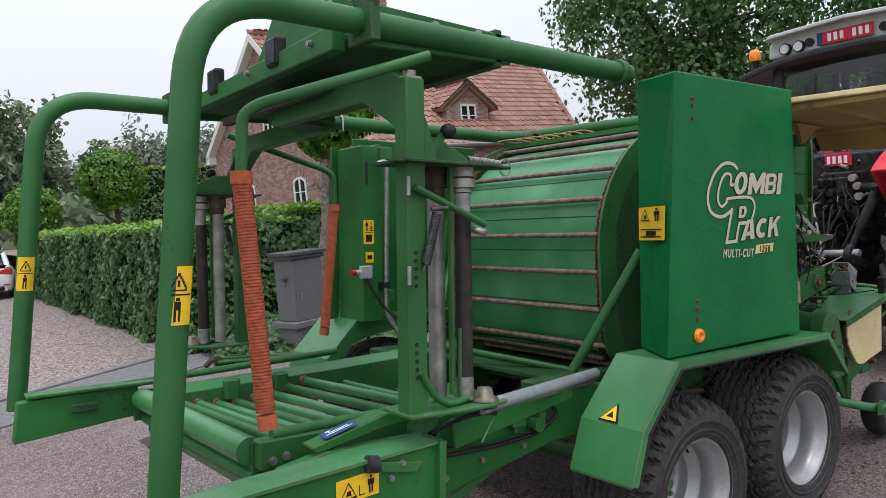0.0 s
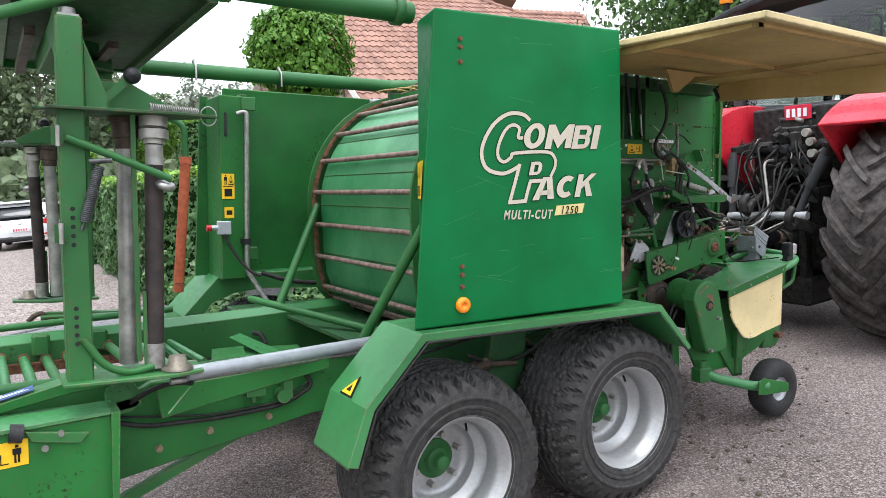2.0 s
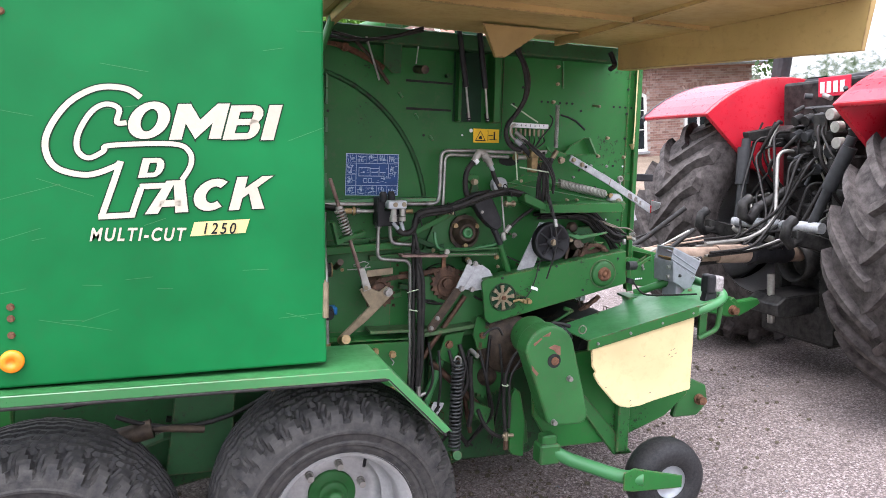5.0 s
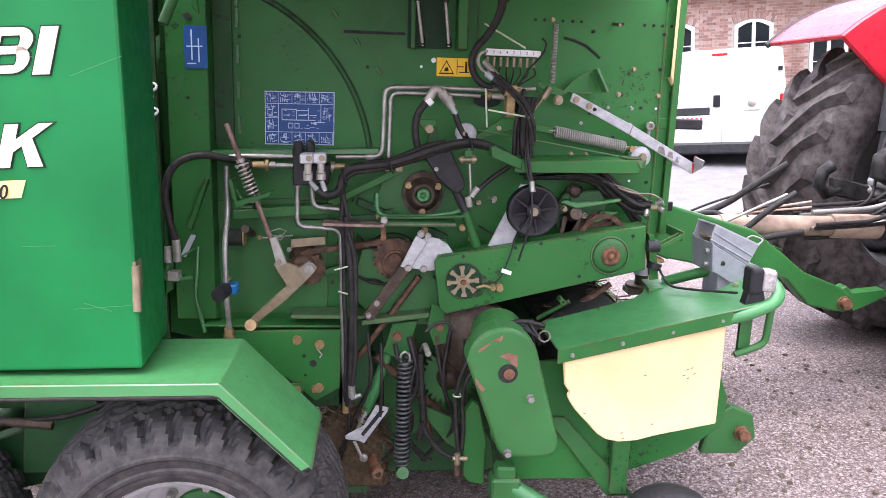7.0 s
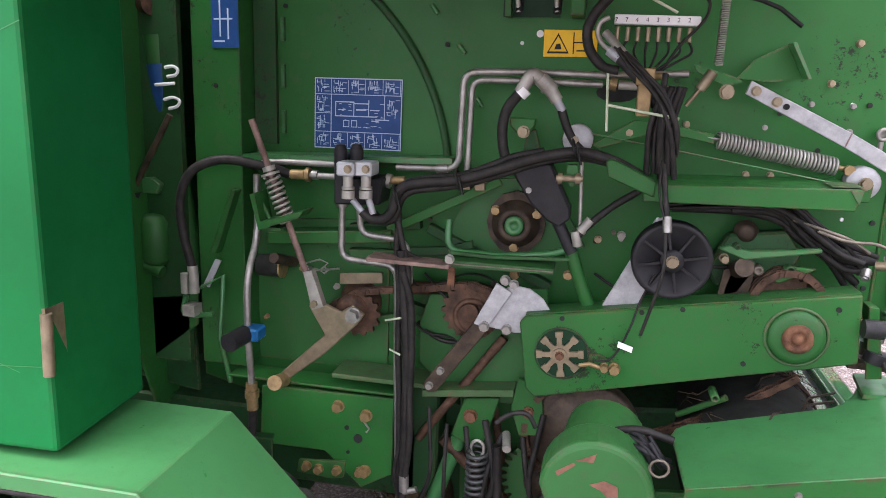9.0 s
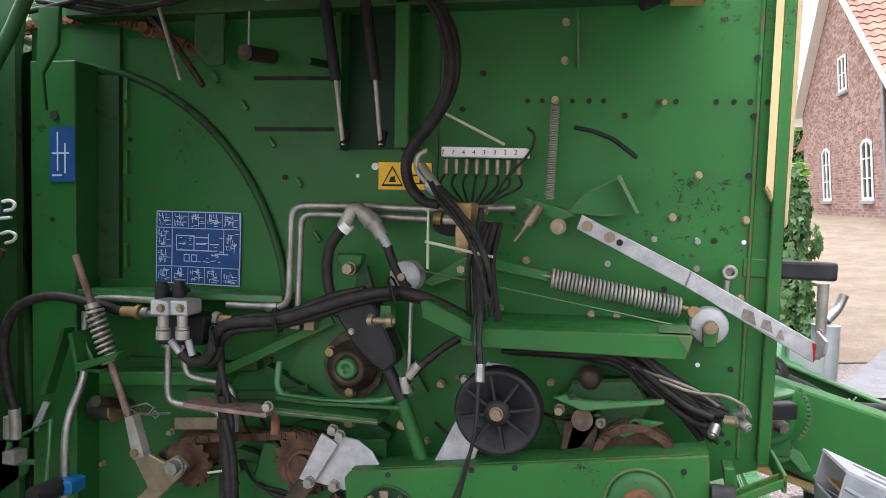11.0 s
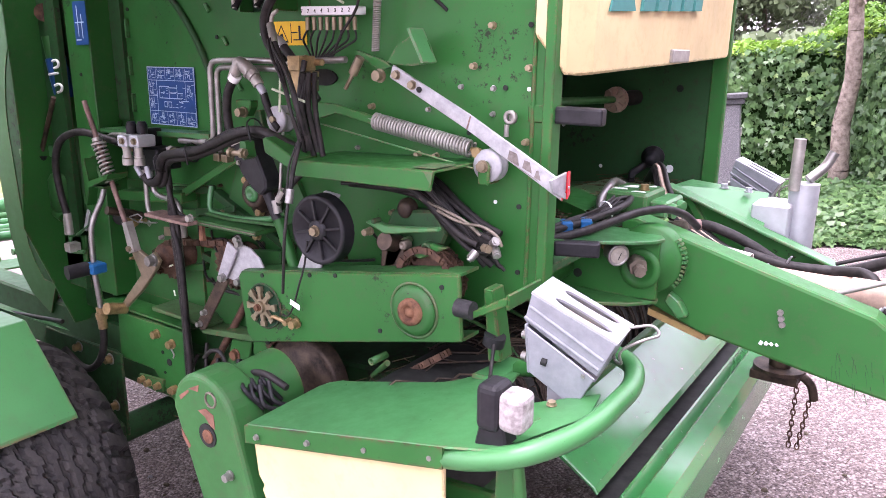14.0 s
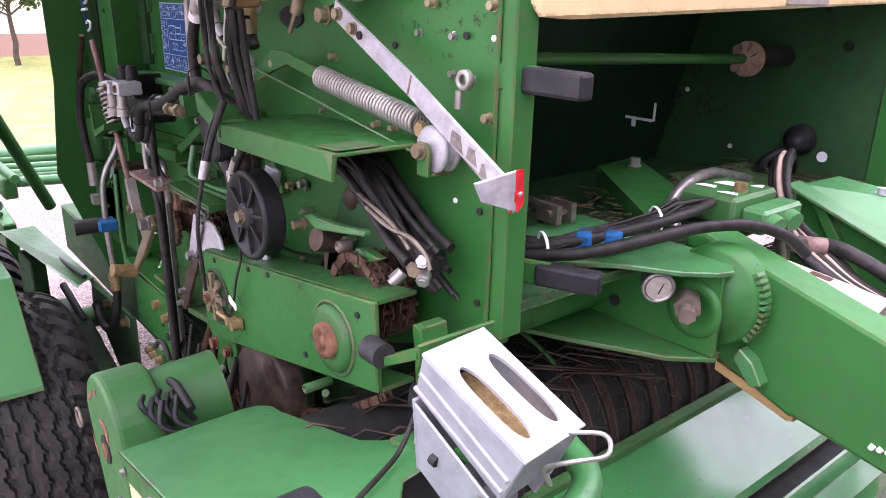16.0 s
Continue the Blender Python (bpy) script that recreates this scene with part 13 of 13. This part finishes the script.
def car(name, label, m):
    c = thing(name, label, "car", m)
    body = [section(*q) for q in ((-2.0, 0.42, 0.72, 0.72, 0.78, 0.70, 0.62), (-1.96, 0.28, 0.92, 0.80, 0.86, 0.78, 0.66), (-1.6, 0.2, 0.97, 0.84, 0.89, 0.80, 0.7), (-0.6, 0.2, 0.95, 0.86, 0.89, 0.80, 0.7), (0.8, 0.2, 0.93, 0.86, 0.88, 0.78, 0.7), (1.5, 0.22, 0.84, 0.83, 0.85, 0.72, 0.66), (1.98, 0.32, 0.66, 0.68, 0.70, 0.6, 0.55))]
    part("body", loft(body), CAR_WHITE, c, "white lacquered body")
    cabin = [section(*q) for q in ((-1.93, 0.90, 0.96, 0.74, 0.74, 0.70, 0.93), (-1.55, 0.90, 1.38, 0.78, 0.72, 0.60, 1.1), (-0.9, 0.90, 1.46, 0.80, 0.74, 0.60, 1.1), (0.1, 0.90, 1.44, 0.80, 0.73, 0.58, 1.1), (1.0, 0.90, 0.95, 0.76, 0.74, 0.66, 0.93))]
    part("greenhouse", loft(cabin), CAR_GLASS, c, "dark car windows")
    roof_s = [section(*q) for q in ((-1.66, 1.32, 1.415, 0.62, 0.64, 0.56, 1.38), (-0.9, 1.40, 1.485, 0.64, 0.64, 0.54, 1.44), (0.15, 1.38, 1.462, 0.63, 0.62, 0.52, 1.42), (0.4, 1.30, 1.34, 0.60, 0.60, 0.52, 1.32))]
    part("roof", loft(roof_s), CAR_WHITE, c, "white roof with spoiler")
    for s in (-1, 1):
        part("rear_pillar", Shape().tube([(s * 0.76, -1.9, 0.92), (s * 0.68, -1.62, 1.36)], 0.075, 8), CAR_WHITE, c)
        part("tail_lamp", Shape().prism([(s * 0.86, 0.92), (s * 0.86, 0.72), (s * 0.50, 0.76), (s * 0.58, 0.90)], -2.0, -1.88), REDLENS, c, "red rear lamp", 0.015)
        part("reflector", Shape().box(s * 0.68 - 0.08, s * 0.68 + 0.08, -2.02, -1.98, 0.42, 0.46), REDLENS, c)
        for y in (-1.28, 1.3):
            w = part("wheel", Shape().ring((s * 0.79, y, 0.31), (s, 0, 0), [(0.2, -0.1), (0.30, -0.1), (0.31, 0), (0.30, 0.09), (0.2, 0.1)], 24), RUBBER, c, "black tyre")
            part("rim", Shape().ring((s * 0.79, y, 0.31), (s, 0, 0), [(0.205, 0.095), (0.19, 0.085), (0.06, 0.06), (0.0, 0.06)], 20), ALU, w)
    part("bumper", Shape().box(-0.62, 0.62, -2.04, -1.9, 0.26, 0.40), BLACK, c, "dark bumper insert", 0.03)
    pl = part("number_plate", Shape().box(-0.26, 0.26, -2.045, -2.01, 0.56, 0.67), WHITE, c, "white plate", 0.004)
    for i in range(6):
        part("plate_bar", Shape().box(-0.2 + i * 0.068, -0.165 + i * 0.068, -2.049, -2.04, 0.58, 0.65), PLATE_RED, pl)
    part("badge", Shape().ring((0, -1.995, 0.83), (0, -1, 0), [(0.05, 0), (0.06, 0.012), (0.045, 0.014)], 14), STEEL, c)
    part("wiper", Shape().tube([(0.0, -1.93, 0.96), (0.3, -1.86, 1.02)], 0.012, 6), BLACK, c)
    return c


car("hatchback_car", "white five-door hatchback parked on the gravel beside the hedge", Matrix.Translation((2.72, 27.4, 0.012)) @ Matrix.Rotation(radians(-8), 4, "Z"))

van = thing("delivery_van", "white panel van with closed rear doors and red lamps", "van", Matrix.Translation((10.22, 11.3, 0.12)) @ Matrix.Rotation(radians(-28), 4, "Z"))
vb = [section(*q) for q in ((0.0, 0.36, 1.78, 0.84, 0.90, 0.80, 1.0), (0.04, 0.28, 1.84, 0.86, 0.91, 0.82, 1.0), (2.9, 0.28, 1.86, 0.86, 0.91, 0.82, 1.0), (3.5, 0.28, 1.25, 0.86, 0.90, 0.80, 1.0), (4.2, 0.34, 0.98, 0.80, 0.84, 0.74, 0.8))]
part("body", loft(vb, False), CAR_WHITE, van, "white panel van body", 0.02)
for s in (-1, 1):
    d = part("rear_door", Shape().prism([(s * 0.006, 0.42), (s * 0.78, 0.42), (s * 0.80, 1.0), (s * 0.74, 1.72), (s * 0.006, 1.72)], -0.03, 0.02), CAR_WHITE, van, "white rear door", 0.008)
    part("tail_lamp", Shape().box(s * 0.86 - 0.055, s * 0.86 + 0.055, -0.03, 0.08, 0.72, 1.14), REDLENS, van, "tall red rear lamp", 0.012)
    part("hinge", Shape().box(s * 0.80 - 0.03, s * 0.80 + 0.03, -0.045, 0.0, 1.48, 1.54), BLACK, d)
    for y in (0.75, 3.4):
        w = part("wheel", Shape().ring((s * 0.80, y, 0.32), (s, 0, 0), [(0.2, -0.1), (0.31, -0.1), (0.32, 0), (0.31, 0.09), (0.2, 0.1)], 24), RUBBER, van, "black tyre")
        part("rim", Shape().ring((s * 0.80, y, 0.32), (s, 0, 0), [(0.205, 0.095), (0.19, 0.085), (0.06, 0.06), (0.0, 0.06)], 20), ALU, w)
part("bumper", Shape().box(-0.86, 0.86, -0.09, 0.1, 0.26, 0.44), CHARCOAL, van, "dark rear bumper", 0.03)
part("plate_recess", Shape().box(-0.74, -0.18, -0.042, -0.03, 0.86, 0.98), CHARCOAL, van, "", 0.006)
part("brake_lamp", Shape().box(-0.16, 0.06, -0.04, -0.02, 1.745, 1.785), REDLENS, van, "red high brake lamp", 0.006)
part("badge", Shape().ring((0.42, -0.03, 1.02), (0, -1, 0), [(0.0, 0.01), (0.055, 0.012), (0.065, 0.0)], 18), STEEL_DULL, van)
part("name_strip", Shape().box(0.30, 0.54, -0.036, -0.028, 0.90, 0.925), STEEL_DULL, van)
vp = part("number_plate", Shape().box(-0.72, -0.2, -0.05, -0.041, 0.74, 0.85), WHITE, van, "white plate", 0.003)
for i in range(6):
    part("plate_bar", Shape().box(-0.66 + i * 0.068, -0.625 + i * 0.068, -0.055, -0.048, 0.76, 0.83), PLATE_RED, vp)
part("door_handle", Shape().box(-0.13, -0.03, -0.06, -0.03, 0.98, 1.16), BLACK, van, "black door handle", 0.008)

# white building beyond the lawn
shed = thing("farm_building", "long white building with a red-brown brick base", "building")
part("base_wall", Shape().box(-40, -22.6, 6, 18, 0, 2.75), BRICK, shed, "red-brown brick base")
part("upper_wall", Shape().box(-40, -22.62, 5.9, 18.1, 2.7, 5.2), WHITE_WORN, shed, "white rendered wall")
part("roof", Shape().prism([(5.6, 5.2), (18.4, 5.2), (12, 8.2)], -40.3, -22.2, "x"), ZINC, shed, "grey roof")
tree("lawn_tree", "leafy tree on the lawn before the white building", -20.0, 6.6, 2.0, 0.08, 2.9, (1.5, 1.5, 1.2), 4000, 30, 0.16, TREE_LEAF, BARK_DARK, 91, 0.3, z=1.7)

# dirt, hay and leaves that lie about on the yard
litter = thing("yard_litter", "scattered hay, soil crumbs and small stones on the yard", "litter", kind="stuff")
lg = random.Random(64)
straws, crumbs = Shape(), Shape()
for (cx_, cy_, sx_, sy_, cnt) in ((4.95, 2.75, 0.45, 0.5, 420), (6.75, 3.6, 0.45, 0.6, 260), (5.6, 2.6, 0.6, 0.5, 160), (6.2, 1.6, 1.6, 1.2, 90), (3.6, 3.2, 1.2, 1.0, 160)):
    for k in range(cnt):
        p = Vector((lg.gauss(cx_, sx_), lg.gauss(cy_, sy_), 0.004 + 0.012 * lg.random()))
        a = lg.uniform(0, 6.28)
        q = p + Vector((math.cos(a), math.sin(a), lg.uniform(-0.05, 0.15))) * lg.uniform(0.015, 0.06)
        w = Vector((-math.sin(a), math.cos(a), 0)) * 0.0016
        straws.add([p - w, p + w, q + w, q - w], [(0, 1, 2, 3)])
    for k in range(cnt // 2):
        r = lg.uniform(0.004, 0.016)
        p = Vector((lg.gauss(cx_, sx_), lg.gauss(cy_, sy_), r * 0.35))
        crumbs.ring(p - Vector((0, 0, r * 0.4)), (lg.uniform(-0.4, 0.4), lg.uniform(-0.4, 0.4), 1), [(0.0, 0.0), (r, r * 0.25), (r * 0.75, r * 0.75), (0.0, r)], 6)
part("straw", straws, HAY_DARK, litter)
part("soil_crumb", crumbs, DIRT, litter)
for k in range(70):
    r = lg.uniform(0.006, 0.014)
    p = Vector((lg.uniform(3.2, 9.0), lg.uniform(0.4, 8.0), r * 0.2))
    crumbs = Shape().ring(p - Vector((0, 0, r * 0.4)), (lg.uniform(-0.4, 0.4), lg.uniform(-0.4, 0.4), 1), [(0.0, 0.0), (r, r * 0.25), (r * 0.75, r * 0.75), (0.0, r)], 6)
    part("pebble", crumbs, PAVING, litter)
